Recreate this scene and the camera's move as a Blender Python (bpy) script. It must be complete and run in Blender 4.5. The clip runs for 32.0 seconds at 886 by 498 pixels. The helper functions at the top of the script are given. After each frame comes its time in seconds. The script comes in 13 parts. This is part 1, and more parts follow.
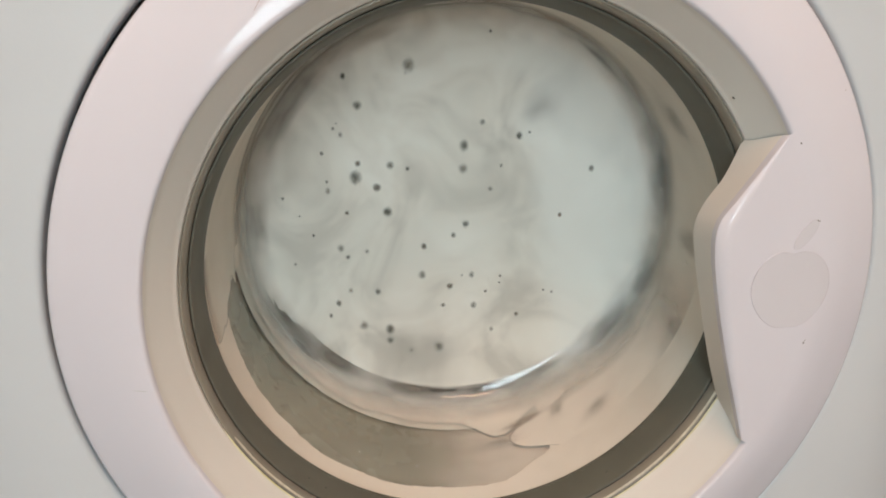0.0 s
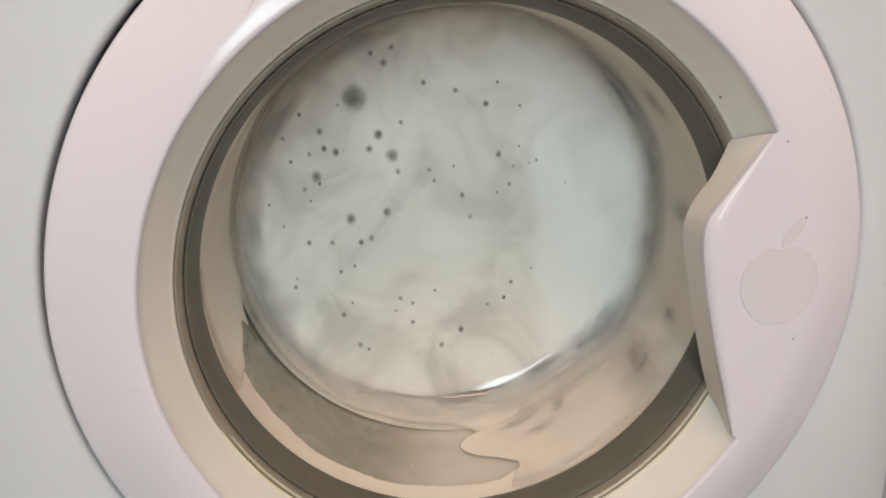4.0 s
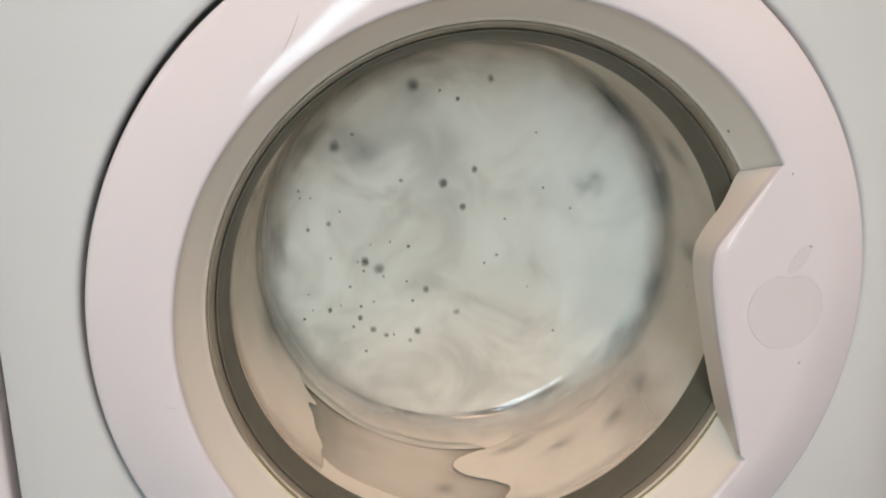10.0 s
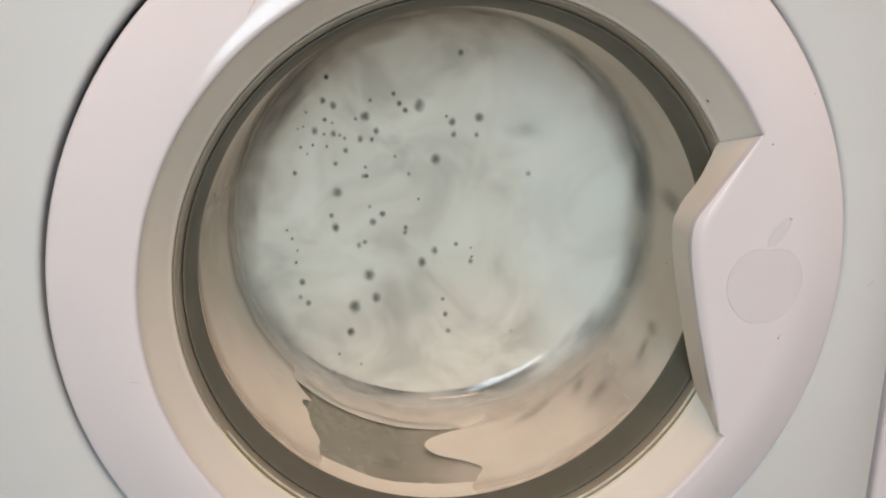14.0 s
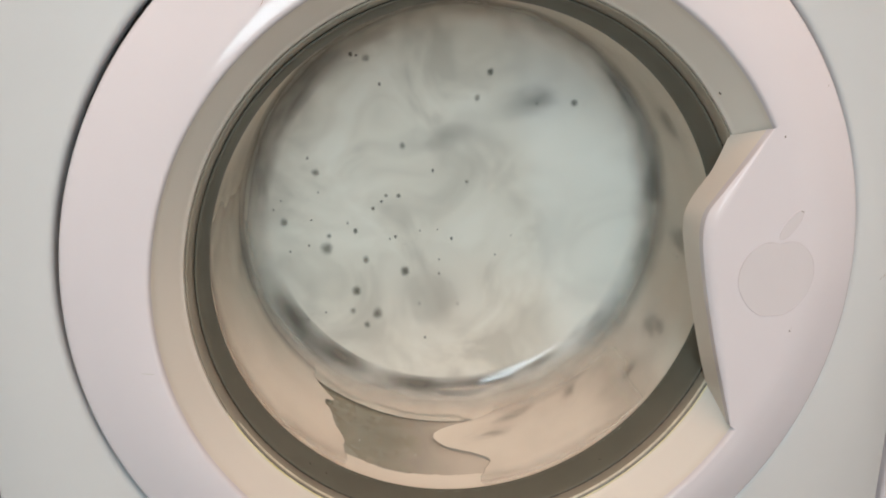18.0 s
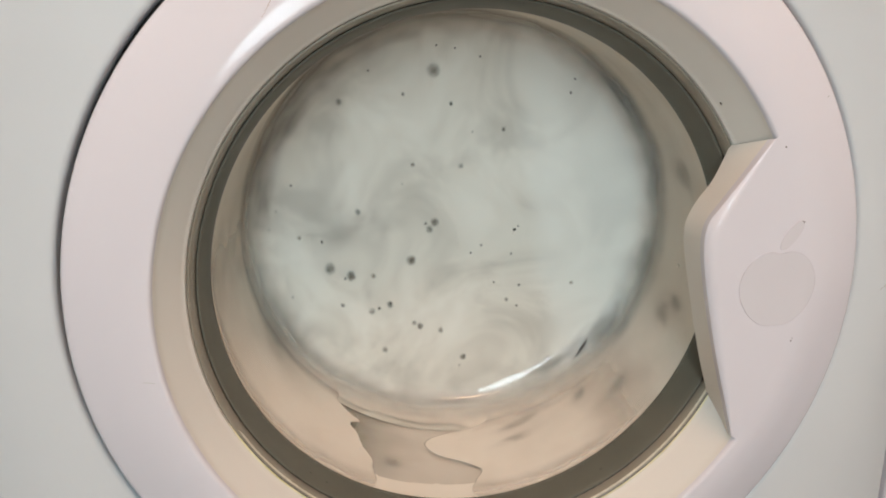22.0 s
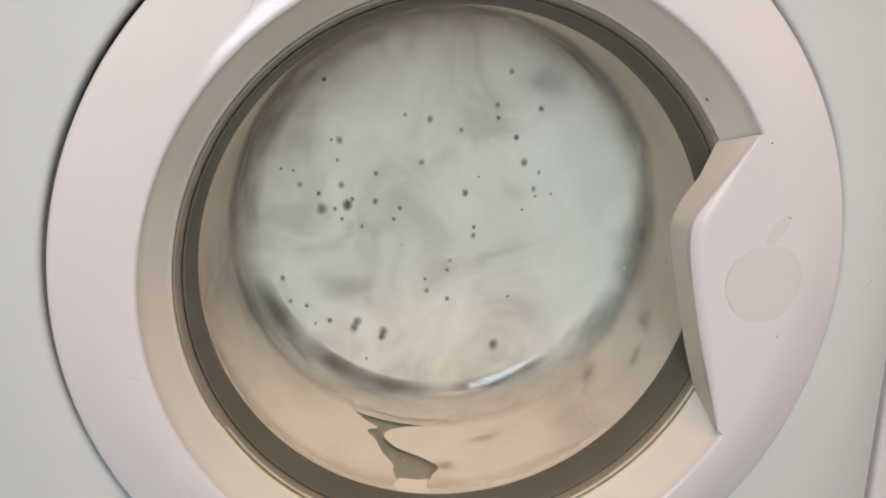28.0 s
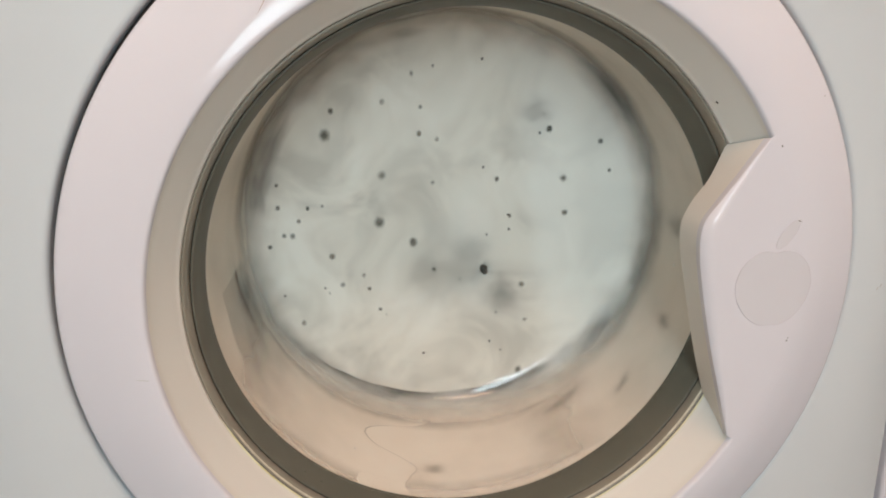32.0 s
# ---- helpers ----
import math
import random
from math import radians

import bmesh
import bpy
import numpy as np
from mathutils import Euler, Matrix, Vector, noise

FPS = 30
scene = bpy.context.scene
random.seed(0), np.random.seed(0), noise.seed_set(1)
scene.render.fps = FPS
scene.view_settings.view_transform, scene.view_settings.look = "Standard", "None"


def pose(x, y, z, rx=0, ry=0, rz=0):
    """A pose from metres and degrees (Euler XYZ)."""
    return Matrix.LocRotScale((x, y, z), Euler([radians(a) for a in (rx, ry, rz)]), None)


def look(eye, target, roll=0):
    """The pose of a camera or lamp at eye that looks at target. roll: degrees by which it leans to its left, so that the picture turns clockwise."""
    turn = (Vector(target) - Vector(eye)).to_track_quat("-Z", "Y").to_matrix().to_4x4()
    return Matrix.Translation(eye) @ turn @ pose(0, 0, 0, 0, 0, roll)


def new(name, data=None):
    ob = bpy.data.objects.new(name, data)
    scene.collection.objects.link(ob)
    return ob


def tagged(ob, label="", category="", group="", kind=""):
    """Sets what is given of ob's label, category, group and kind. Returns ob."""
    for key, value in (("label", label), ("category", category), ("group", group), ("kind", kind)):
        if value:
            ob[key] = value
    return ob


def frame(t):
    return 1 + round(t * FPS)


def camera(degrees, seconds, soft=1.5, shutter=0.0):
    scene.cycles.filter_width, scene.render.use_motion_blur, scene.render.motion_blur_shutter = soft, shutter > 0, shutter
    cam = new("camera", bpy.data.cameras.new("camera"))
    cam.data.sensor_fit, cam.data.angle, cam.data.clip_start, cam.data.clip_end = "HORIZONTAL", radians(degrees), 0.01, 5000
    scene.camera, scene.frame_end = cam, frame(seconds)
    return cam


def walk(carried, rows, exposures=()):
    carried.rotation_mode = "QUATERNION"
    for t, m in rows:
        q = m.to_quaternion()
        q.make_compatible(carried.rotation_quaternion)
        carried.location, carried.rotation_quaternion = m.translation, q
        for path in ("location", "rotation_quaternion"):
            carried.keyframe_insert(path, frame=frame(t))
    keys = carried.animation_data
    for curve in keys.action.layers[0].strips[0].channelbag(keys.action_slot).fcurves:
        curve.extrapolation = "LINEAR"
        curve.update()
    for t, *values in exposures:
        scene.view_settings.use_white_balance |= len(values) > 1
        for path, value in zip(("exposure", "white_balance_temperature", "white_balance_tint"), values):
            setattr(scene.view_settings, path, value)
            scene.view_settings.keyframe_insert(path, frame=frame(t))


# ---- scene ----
Z0 = 0.47           # height of the door's axis above the floor
LENS = 55.0
TILT = (1.98, 0, -3.45)   # the glass bowl leans a little in the door
cam = camera(LENS, 32.0, soft=1.8, shutter=0.4)
PATH = [
    (0, -0.0956, -0.4205, 0.1578, -9.514, -17.171, -0.053), (0.5, -0.0950, -0.4200, 0.1601, -9.521, -17.656, 0.042), (1, -0.0938, -0.4219, 0.1588, -9.272, -17.515, 0.067),
    (1.5, -0.0942, -0.4234, 0.1582, -9.226, -17.411, 0.197), (2, -0.0954, -0.4238, 0.1587, -9.348, -17.368, 0.257), (2.5, -0.0947, -0.4243, 0.1569, -9.571, -17.146, 0.360),
    (4.5, -0.0924, -0.4292, 0.1548, -9.478, -16.557, 0.364), (5, -0.0961, -0.4307, 0.1556, -9.743, -16.566, 0.492), (5.5, -0.0967, -0.4347, 0.1596, -9.435, -16.633, 0.387),
    (6, -0.0981, -0.4356, 0.1607, -9.638, -16.550, 0.377), (6.5, -0.1011, -0.4359, 0.1588, -10.009, -16.132, 0.564), (7, -0.1000, -0.4354, 0.1592, -9.563, -16.145, 0.313),
    (7.5, -0.0998, -0.4373, 0.1611, -9.250, -15.890, 0.057), (8, -0.1006, -0.4381, 0.1623, -9.451, -15.473, 0.011), (8.5, -0.1020, -0.4419, 0.1659, -9.380, -15.454, -0.111),
    (9, -0.1019, -0.4463, 0.1632, -9.134, -14.992, -0.060), (9.5, -0.0992, -0.4468, 0.1620, -8.906, -14.918, -0.009), (10, -0.1047, -0.4458, 0.1639, -9.213, -15.258, 0.129),
    (10.5, -0.1053, -0.4457, 0.1570, -9.636, -15.093, 0.436), (11, -0.1012, -0.4437, 0.1544, -9.600, -15.153, 0.370), (11.5, -0.0984, -0.4404, 0.1558, -10.021, -15.156, -0.026),
    (12, -0.0977, -0.4397, 0.1549, -9.858, -15.735, -0.210), (12.5, -0.0961, -0.4398, 0.1528, -9.863, -16.097, -0.267), (13, -0.0951, -0.4391, 0.1513, -9.913, -16.137, -0.183),
    (13.5, -0.0938, -0.4391, 0.1517, -9.792, -16.183, -0.225), (14, -0.0962, -0.4397, 0.1492, -10.121, -15.664, -0.199), (14.5, -0.0960, -0.4396, 0.1519, -9.995, -15.751, -0.372),
    (16.5, -0.0955, -0.4428, 0.1506, -9.995, -15.591, -0.567), (17, -0.0967, -0.4411, 0.1508, -9.740, -16.000, -0.408), (17.5, -0.0960, -0.4388, 0.1517, -9.524, -16.453, -0.255),
    (18, -0.0979, -0.4395, 0.1500, -9.575, -16.264, -0.118), (18.5, -0.0982, -0.4393, 0.1522, -9.644, -16.234, -0.018), (19, -0.0951, -0.4409, 0.1518, -9.075, -15.911, -0.144),
    (19.5, -0.0971, -0.4391, 0.1547, -9.274, -16.143, -0.224), (20, -0.0987, -0.4397, 0.1527, -9.548, -15.908, -0.144), (20.5, -0.1001, -0.4397, 0.1516, -9.738, -15.801, -0.162),
    (21, -0.0977, -0.4387, 0.1498, -9.546, -15.681, -0.108), (21.5, -0.0982, -0.4393, 0.1510, -9.557, -15.791, -0.217), (22, -0.0985, -0.4395, 0.1515, -9.563, -15.806, -0.216),
    (22.5, -0.0961, -0.4407, 0.1528, -9.353, -15.882, -0.244), (23, -0.0965, -0.4402, 0.1521, -9.583, -15.778, -0.137), (23.5, -0.0994, -0.4388, 0.1541, -9.879, -15.954, -0.174),
    (24, -0.0986, -0.4399, 0.1496, -9.700, -15.569, -0.148), (24.5, -0.0996, -0.4401, 0.1502, -9.943, -15.582, -0.091), (25, -0.0972, -0.4408, 0.1531, -9.757, -15.732, -0.199),
    (25.5, -0.0959, -0.4410, 0.1530, -9.564, -15.725, -0.272), (27.5, -0.0925, -0.4410, 0.1503, -9.868, -15.784, -0.294), (28, -0.0936, -0.4409, 0.1511, -9.836, -16.016, -0.287),
    (28.5, -0.0968, -0.4404, 0.1493, -10.270, -15.771, -0.160), (29, -0.0968, -0.4410, 0.1486, -10.246, -15.693, -0.128), (29.5, -0.1000, -0.4387, 0.1514, -10.626, -15.885, -0.269),
    (30, -0.1000, -0.4385, 0.1507, -10.374, -15.881, -0.245), (30.5, -0.0969, -0.4394, 0.1497, -9.896, -15.917, -0.285), (31, -0.0985, -0.4382, 0.1503, -10.065, -15.972, -0.339),
    (31.5, -0.0974, -0.4391, 0.1505, -9.944, -15.831, -0.462), (32, -0.0978, -0.4390, 0.1489, -9.802, -15.643, -0.455),
]

def eye_pose(x, y, z, yaw, pitch, roll):
    return pose(x, y, z + Z0, 90 + pitch, 0, yaw) @ pose(0, 0, 0, 0, 0, -roll)


walk(cam, [(t, eye_pose(*row)) for t, *row in PATH], exposures=[(0, 0.0), (32, 0.0)])

# ---- light ----
world = bpy.data.worlds.new("world")
scene.world = world
world.use_nodes = True
world.node_tree.nodes["Background"].inputs[0].default_value = (0.75, 0.87, 1.0, 1)
world.node_tree.nodes["Background"].inputs[1].default_value = 0.8


def area_lamp(name, eye, target, sx, sy, watts, colour):
    data = bpy.data.lights.new(name, "AREA")
    data.shape, data.size, data.size_y, data.energy, data.color = "RECTANGLE", sx, sy, watts, colour
    ob = new(name, data)
    ob.matrix_world = look(eye, target)
    return ob


CEILING_LAMP = (0.0, -1.05, 2.36)
GLASS_DOOR = (-0.31, -2.2, 1.37)     # narrow glazed door
area_lamp("ceiling_lamp_light", CEILING_LAMP, (CEILING_LAMP[0], CEILING_LAMP[1] + 0.05, 0), 0.8, 0.8, 21.5, (1.0, 0.46, 0.26))
area_lamp("glass_door_light", (GLASS_DOOR[0], GLASS_DOOR[1] + 0.06, GLASS_DOOR[2]), (GLASS_DOOR[0], 0, GLASS_DOOR[2]), 0.38, 1.58, 28, (0.75, 0.935, 1.0))


# ---- materials ----
def material(name):
    m = bpy.data.materials.new(name)
    m.use_nodes = True
    nt = m.node_tree
    nt.nodes.clear()
    out = nt.nodes.new("ShaderNodeOutputMaterial")
    return m, nt, out


def ramp(nt, fac, stops):
    n = nt.nodes.new("ShaderNodeValToRGB")
    els = n.color_ramp.elements
    while len(els) < len(stops):
        els.new(0.5)
    for e, (p, c) in zip(els, stops):
        e.position, e.color = p, (*c, 1)
    nt.links.new(fac, n.inputs[0])
    return n.outputs[0]


def noise_node(nt, scale, detail=4.0, rough=0.55, space="Object", vec=None):
    n = nt.nodes.new("ShaderNodeTexNoise")
    n.inputs["Scale"].default_value, n.inputs["Detail"].default_value, n.inputs["Roughness"].default_value = scale, detail, rough
    if vec is None:
        tc = nt.nodes.new("ShaderNodeTexCoord")
        vec = tc.outputs[space]
    nt.links.new(vec, n.inputs["Vector"])
    return n.outputs["Fac"]


def surface(name, a, b, scale=30.0, rough=(0.3, 0.45), metal=0.0, bump=0.05, bump_scale=400.0, coat=0.0, spec=0.5):
    """A two-tone surface with grain: colour and gloss vary at a large scale, relief at a fine one."""
    m, nt, out = material(name)
    p = nt.nodes.new("ShaderNodeBsdfPrincipled")
    nt.links.new(p.outputs[0], out.inputs[0])
    big = noise_node(nt, scale)
    nt.links.new(ramp(nt, big, [(0.3, a), (0.7, b)]), p.inputs["Base Color"])
    r = ramp(nt, noise_node(nt, scale * 3.1), [(0.3, (rough[0],) * 3), (0.7, (rough[1],) * 3)])
    nt.links.new(r, p.inputs["Roughness"])
    p.inputs["Metallic"].default_value = metal
    p.inputs["Coat Weight"].default_value = coat
    p.inputs["Specular IOR Level"].default_value = spec
    bn = nt.nodes.new("ShaderNodeBump")
    bn.inputs["Strength"].default_value, bn.inputs["Distance"].default_value = bump, 0.0006
    nt.links.new(noise_node(nt, bump_scale, 3.0), bn.inputs["Height"])
    nt.links.new(bn.outputs[0], p.inputs["Normal"])
    return m


M_PANEL = surface("white_enamel", (0.575, 0.612, 0.63), (0.605, 0.642, 0.66), 7, (0.42, 0.46), bump=0.08, bump_scale=900)
M_DOOR = surface("white_door_plastic", (0.665, 0.652, 0.695), (0.68, 0.667, 0.71), 9, (0.10, 0.13), bump=0.01, bump_scale=700, spec=0.32)
M_FUNNEL = surface("aged_funnel_plastic", (0.675, 0.65, 0.60), (0.695, 0.67, 0.62), 14, (0.36, 0.39), bump=0.04, bump_scale=600)
M_TRIM = surface("olive_grey_trim", (0.215, 0.195, 0.155), (0.255, 0.23, 0.185), 40, (0.28, 0.34), bump=0.05)
M_BEAD = surface("yellowed_trim_bead", (0.60, 0.53, 0.26), (0.84, 0.79, 0.54), 60, (0.2, 0.4), bump=0.15)
M_BEAD_PALE = surface("worn_trim_bead", (0.50, 0.45, 0.35), (0.66, 0.60, 0.48), 90, (0.2, 0.35), bump=0.1)
M_RUBBER = surface("dark_grey_rubber", (0.106, 0.104, 0.082), (0.124, 0.122, 0.097), 30, (0.48, 0.55), bump=0.02, spec=0.28)
M_GAP = surface("dark_gap", (0.24, 0.25, 0.24), (0.30, 0.31, 0.30), 30, (0.5, 0.7))
M_SEAM = surface("black_seam", (0.018, 0.016, 0.013), (0.028, 0.025, 0.02), 30, (0.5, 0.7))
M_TUB = surface("wet_grey_tub", (0.26, 0.255, 0.205), (0.33, 0.32, 0.26), 16, (0.15, 0.4), bump=0.1)
M_WALL = surface("painted_wall", (0.68, 0.68, 0.66), (0.74, 0.74, 0.72), 3, (0.7, 0.8), bump=0.2, bump_scale=120)
M_CEIL = surface("ceiling_paint", (0.75, 0.74, 0.70), (0.8, 0.79, 0.76), 3, (0.7, 0.8), bump=0.1)
M_FLOOR = surface("floor_tiles_glaze", (0.22, 0.20, 0.18), (0.27, 0.25, 0.225), 8, (0.3, 0.5), bump=0.1)
M_FRAME = surface("window_paint", (0.74, 0.74, 0.72), (0.8, 0.8, 0.78), 9, (0.35, 0.5))


def glow_material(name, colour, strength):
    m, nt, out = material(name)
    e = nt.nodes.new("ShaderNodeEmission")
    e.inputs[0].default_value, e.inputs[1].default_value = (*colour, 1), strength
    nt.links.new(e.outputs[0], out.inputs[0])
    return m


M_LAMP = glow_material("lamp_glow", (1.0, 0.80, 0.58), 4.0)
M_SKY = glow_material("daylight_outside", (0.80, 0.90, 1.0), 0.8)


def glass_material(name, rough, gloss):
    m, nt, out = material(name)
    tr = nt.nodes.new("ShaderNodeBsdfTransparent")
    tr.inputs[0].default_value = (0.965, 0.975, 0.96, 1)
    gl = nt.nodes.new("ShaderNodeBsdfGlossy")
    gl.inputs["Roughness"].default_value = rough
    bn = nt.nodes.new("ShaderNodeBump")
    bn.inputs["Strength"].default_value, bn.inputs["Distance"].default_value = 0.12, 0.001
    nt.links.new(noise_node(nt, 130, 2.0), bn.inputs["Height"])
    nt.links.new(bn.outputs[0], gl.inputs["Normal"])
    mix = nt.nodes.new("ShaderNodeMixShader")
    mix.inputs[0].default_value = gloss
    nt.links.new(tr.outputs[0], mix.inputs[1])
    nt.links.new(gl.outputs[0], mix.inputs[2])
    nt.links.new(mix.outputs[0], out.inputs[0])
    return m


M_GLASS = glass_material("clear_glass", 0.035, 0.04)
M_GLASS_END = glass_material("misted_glass", 0.45, 0.02)


def foam_material(name, a, b, c, scale=14, twist=0.0):
    """Wet suds: pale with soft clouding at two scales and a fine bubbly relief."""
    m, nt, out = material(name)
    p = nt.nodes.new("ShaderNodeBsdfPrincipled")
    nt.links.new(p.outputs[0], out.inputs[0])
    cloud = noise_node(nt, scale, 3.0)
    cloud.node.inputs["Distortion"].default_value = twist
    nt.links.new(ramp(nt, cloud, [(0.36, a), (0.5, b), (0.63, c)]), p.inputs["Base Color"])
    p.inputs["Roughness"].default_value = 0.5
    p.inputs["Specular IOR Level"].default_value = 0.2
    bn = nt.nodes.new("ShaderNodeBump")
    bn.inputs["Strength"].default_value, bn.inputs["Distance"].default_value = 0.2, 0.002
    nt.links.new(noise_node(nt, 70, 4.0), bn.inputs["Height"])
    nt.links.new(bn.outputs[0], p.inputs["Normal"])
    return m


M_FOAM = foam_material("white_suds", (0.635, 0.612, 0.56), (0.80, 0.772, 0.71), (0.88, 0.86, 0.805), 16, 0.8)
M_FOAM_WET = foam_material("thin_wet_suds", (0.58, 0.56, 0.505), (0.68, 0.655, 0.595), (0.75, 0.725, 0.66))


def thinning(m, stops, ragged, scale):
    """Let suds thin out to clear along the V of their UV map, with a ragged border."""
    nt = m.node_tree
    out = next(n for n in nt.nodes if n.type == "OUTPUT_MATERIAL")
    solid = out.inputs[0].links[0].from_socket
    tc = nt.nodes.new("ShaderNodeTexCoord")
    sep = nt.nodes.new("ShaderNodeSeparateXYZ")
    nt.links.new(tc.outputs["UV"], sep.inputs[0])
    n = noise_node(nt, scale, 3.0, 0.5)
    wob = nt.nodes.new("ShaderNodeMath")
    wob.operation, wob.inputs[1].default_value, wob.inputs[2].default_value = "MULTIPLY_ADD", ragged, -0.5 * ragged
    nt.links.new(n, wob.inputs[0])
    add = nt.nodes.new("ShaderNodeMath")
    add.operation = "ADD"
    nt.links.new(sep.outputs["Y"], add.inputs[0])
    nt.links.new(wob.outputs[0], add.inputs[1])
    fade = nt.nodes.new("ShaderNodeMapRange")
    fade.interpolation_type = "SMOOTHSTEP"
    for i, v in zip((1, 2, 3, 4), stops):
        fade.inputs[i].default_value = v
    nt.links.new(add.outputs[0], fade.inputs[0])
    tr = nt.nodes.new("ShaderNodeBsdfTransparent")
    mix = nt.nodes.new("ShaderNodeMixShader")
    nt.links.new(fade.outputs[0], mix.inputs[0])
    nt.links.new(tr.outputs[0], mix.inputs[1])
    nt.links.new(solid, mix.inputs[2])
    nt.links.new(mix.outputs[0], out.inputs[0])


thinning(M_FOAM, (0.62, 0.95, 1.0, 0.0), 0.34, 16)
M_FOAM_EDGE = foam_material("cream_suds_thinning", (0.715, 0.66, 0.59), (0.78, 0.722, 0.65), (0.815, 0.76, 0.69))
thinning(M_FOAM_EDGE, (0.0, 1.0, 1.0, 0.0), 0.5, 30)
M_LUMP = foam_material("whirling_suds", (0.715, 0.66, 0.59), (0.78, 0.722, 0.65), (0.815, 0.76, 0.69))
thinning(M_LUMP, (0.1, 1.0, 0.8, 0.0), 0.7, 30)
M_TONGUE = foam_material("cream_suds_tongue", (0.715, 0.66, 0.59), (0.78, 0.722, 0.65), (0.815, 0.76, 0.69))
thinning(M_TONGUE, (0.1, 1.0, 1.0, 0.0), 0.3, 40)


def film_material(name, colour, edge, core, ragged, scale, soft=0.6, faint=1.0):
    """A thin place in the suds: see-through towards its edge, with a ragged outline of its own."""
    m, nt, out = material(name)
    tc = nt.nodes.new("ShaderNodeTexCoord")
    info = nt.nodes.new("ShaderNodeObjectInfo")
    add = nt.nodes.new("ShaderNodeVectorMath")
    add.operation = "ADD"
    mul = nt.nodes.new("ShaderNodeMath")
    mul.operation, mul.inputs[1].default_value = "MULTIPLY", 37.0
    nt.links.new(info.outputs["Random"], mul.inputs[0])
    nt.links.new(tc.outputs["UV"], add.inputs[0])
    nt.links.new(mul.outputs[0], add.inputs[1])
    length = nt.nodes.new("ShaderNodeVectorMath")
    length.operation = "LENGTH"
    nt.links.new(tc.outputs["UV"], length.inputs[0])
    n = noise_node(nt, scale, 3.0, 0.55, vec=add.outputs[0])
    wob = nt.nodes.new("ShaderNodeMath")
    wob.operation, wob.inputs[1].default_value, wob.inputs[2].default_value = "MULTIPLY_ADD", ragged, -0.5 * ragged
    nt.links.new(n, wob.inputs[0])
    r = nt.nodes.new("ShaderNodeMath")
    r.operation = "ADD"
    nt.links.new(length.outputs["Value"], r.inputs[0])
    nt.links.new(wob.outputs[0], r.inputs[1])
    fade = nt.nodes.new("ShaderNodeMapRange")
    fade.interpolation_type = "SMOOTHSTEP"
    for i, v in zip((1, 2, 3, 4), (edge, 0.97, core, 0.0)):
        fade.inputs[i].default_value = v
    nt.links.new(r.outputs[0], fade.inputs[0])
    border = nt.nodes.new("ShaderNodeMapRange")
    border.interpolation_type = "SMOOTHSTEP"
    for i, v in zip((1, 2, 3, 4), (soft, 1.0, 1.0, 0.0)):
        border.inputs[i].default_value = v
    nt.links.new(length.outputs["Value"], border.inputs[0])
    cover = nt.nodes.new("ShaderNodeMath")
    cover.operation = "MULTIPLY"
    nt.links.new(fade.outputs[0], cover.inputs[0])
    nt.links.new(border.outputs[0], cover.inputs[1])
    vary = nt.nodes.new("ShaderNodeMath")
    vary.operation, vary.inputs[1].default_value, vary.inputs[2].default_value = "MULTIPLY_ADD", 1.0 - faint, faint
    nt.links.new(info.outputs["Random"], vary.inputs[0])
    each = nt.nodes.new("ShaderNodeMath")
    each.operation = "MULTIPLY"
    nt.links.new(cover.outputs[0], each.inputs[0])
    nt.links.new(vary.outputs[0], each.inputs[1])
    tr = nt.nodes.new("ShaderNodeBsdfTransparent")
    df = nt.nodes.new("ShaderNodeBsdfDiffuse")
    df.inputs[0].default_value = (*colour, 1)
    mix = nt.nodes.new("ShaderNodeMixShader")
    nt.links.new(each.outputs[0], mix.inputs[0])
    nt.links.new(tr.outputs[0], mix.inputs[1])
    nt.links.new(df.outputs[0], mix.inputs[2])
    nt.links.new(mix.outputs[0], out.inputs[0])
    return m


M_BUBBLE = film_material("bubble_crisp", (0.12, 0.12, 0.10), 0.15, 0.76, 0.6, 2.2, 0.6, 0.7)
M_BUBBLE_SOFT = film_material("bubble_soft", (0.19, 0.19, 0.165), 0.05, 0.74, 0.6, 1.8, 0.5, 0.7)
M_BUBBLE_FAINT = film_material("bubble_faint", (0.24, 0.24, 0.215), 0.05, 0.66, 0.5, 1.6, 0.5, 0.65)
M_THIN = film_material("thin_suds", (0.30, 0.32, 0.31), -0.3, 0.25, 1.7, 1.5, 0.1)
M_THIN_DARK = film_material("thin_suds_dark", (0.13, 0.14, 0.14), -0.3, 0.36, 1.7, 1.6, 0.2)
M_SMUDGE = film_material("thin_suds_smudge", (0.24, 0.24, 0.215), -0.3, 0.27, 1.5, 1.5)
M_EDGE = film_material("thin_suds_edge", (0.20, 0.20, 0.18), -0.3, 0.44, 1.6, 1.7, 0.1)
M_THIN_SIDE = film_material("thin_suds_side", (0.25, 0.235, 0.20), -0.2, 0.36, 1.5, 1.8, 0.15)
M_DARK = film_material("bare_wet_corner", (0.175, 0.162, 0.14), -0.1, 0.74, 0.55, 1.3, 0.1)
M_STICKER = surface("clear_sticker", (0.655, 0.642, 0.675), (0.665, 0.652, 0.685), 30, (0.06, 0.065), bump=0.0, spec=0.8)
M_STICKER_RIM = surface("sticker_edge", (0.52, 0.50, 0.53), (0.64, 0.61, 0.65), 120, (0.3, 0.4))
M_SPECK = surface("dark_grime", (0.05, 0.045, 0.04), (0.16, 0.14, 0.11), 200, (0.4, 0.7))
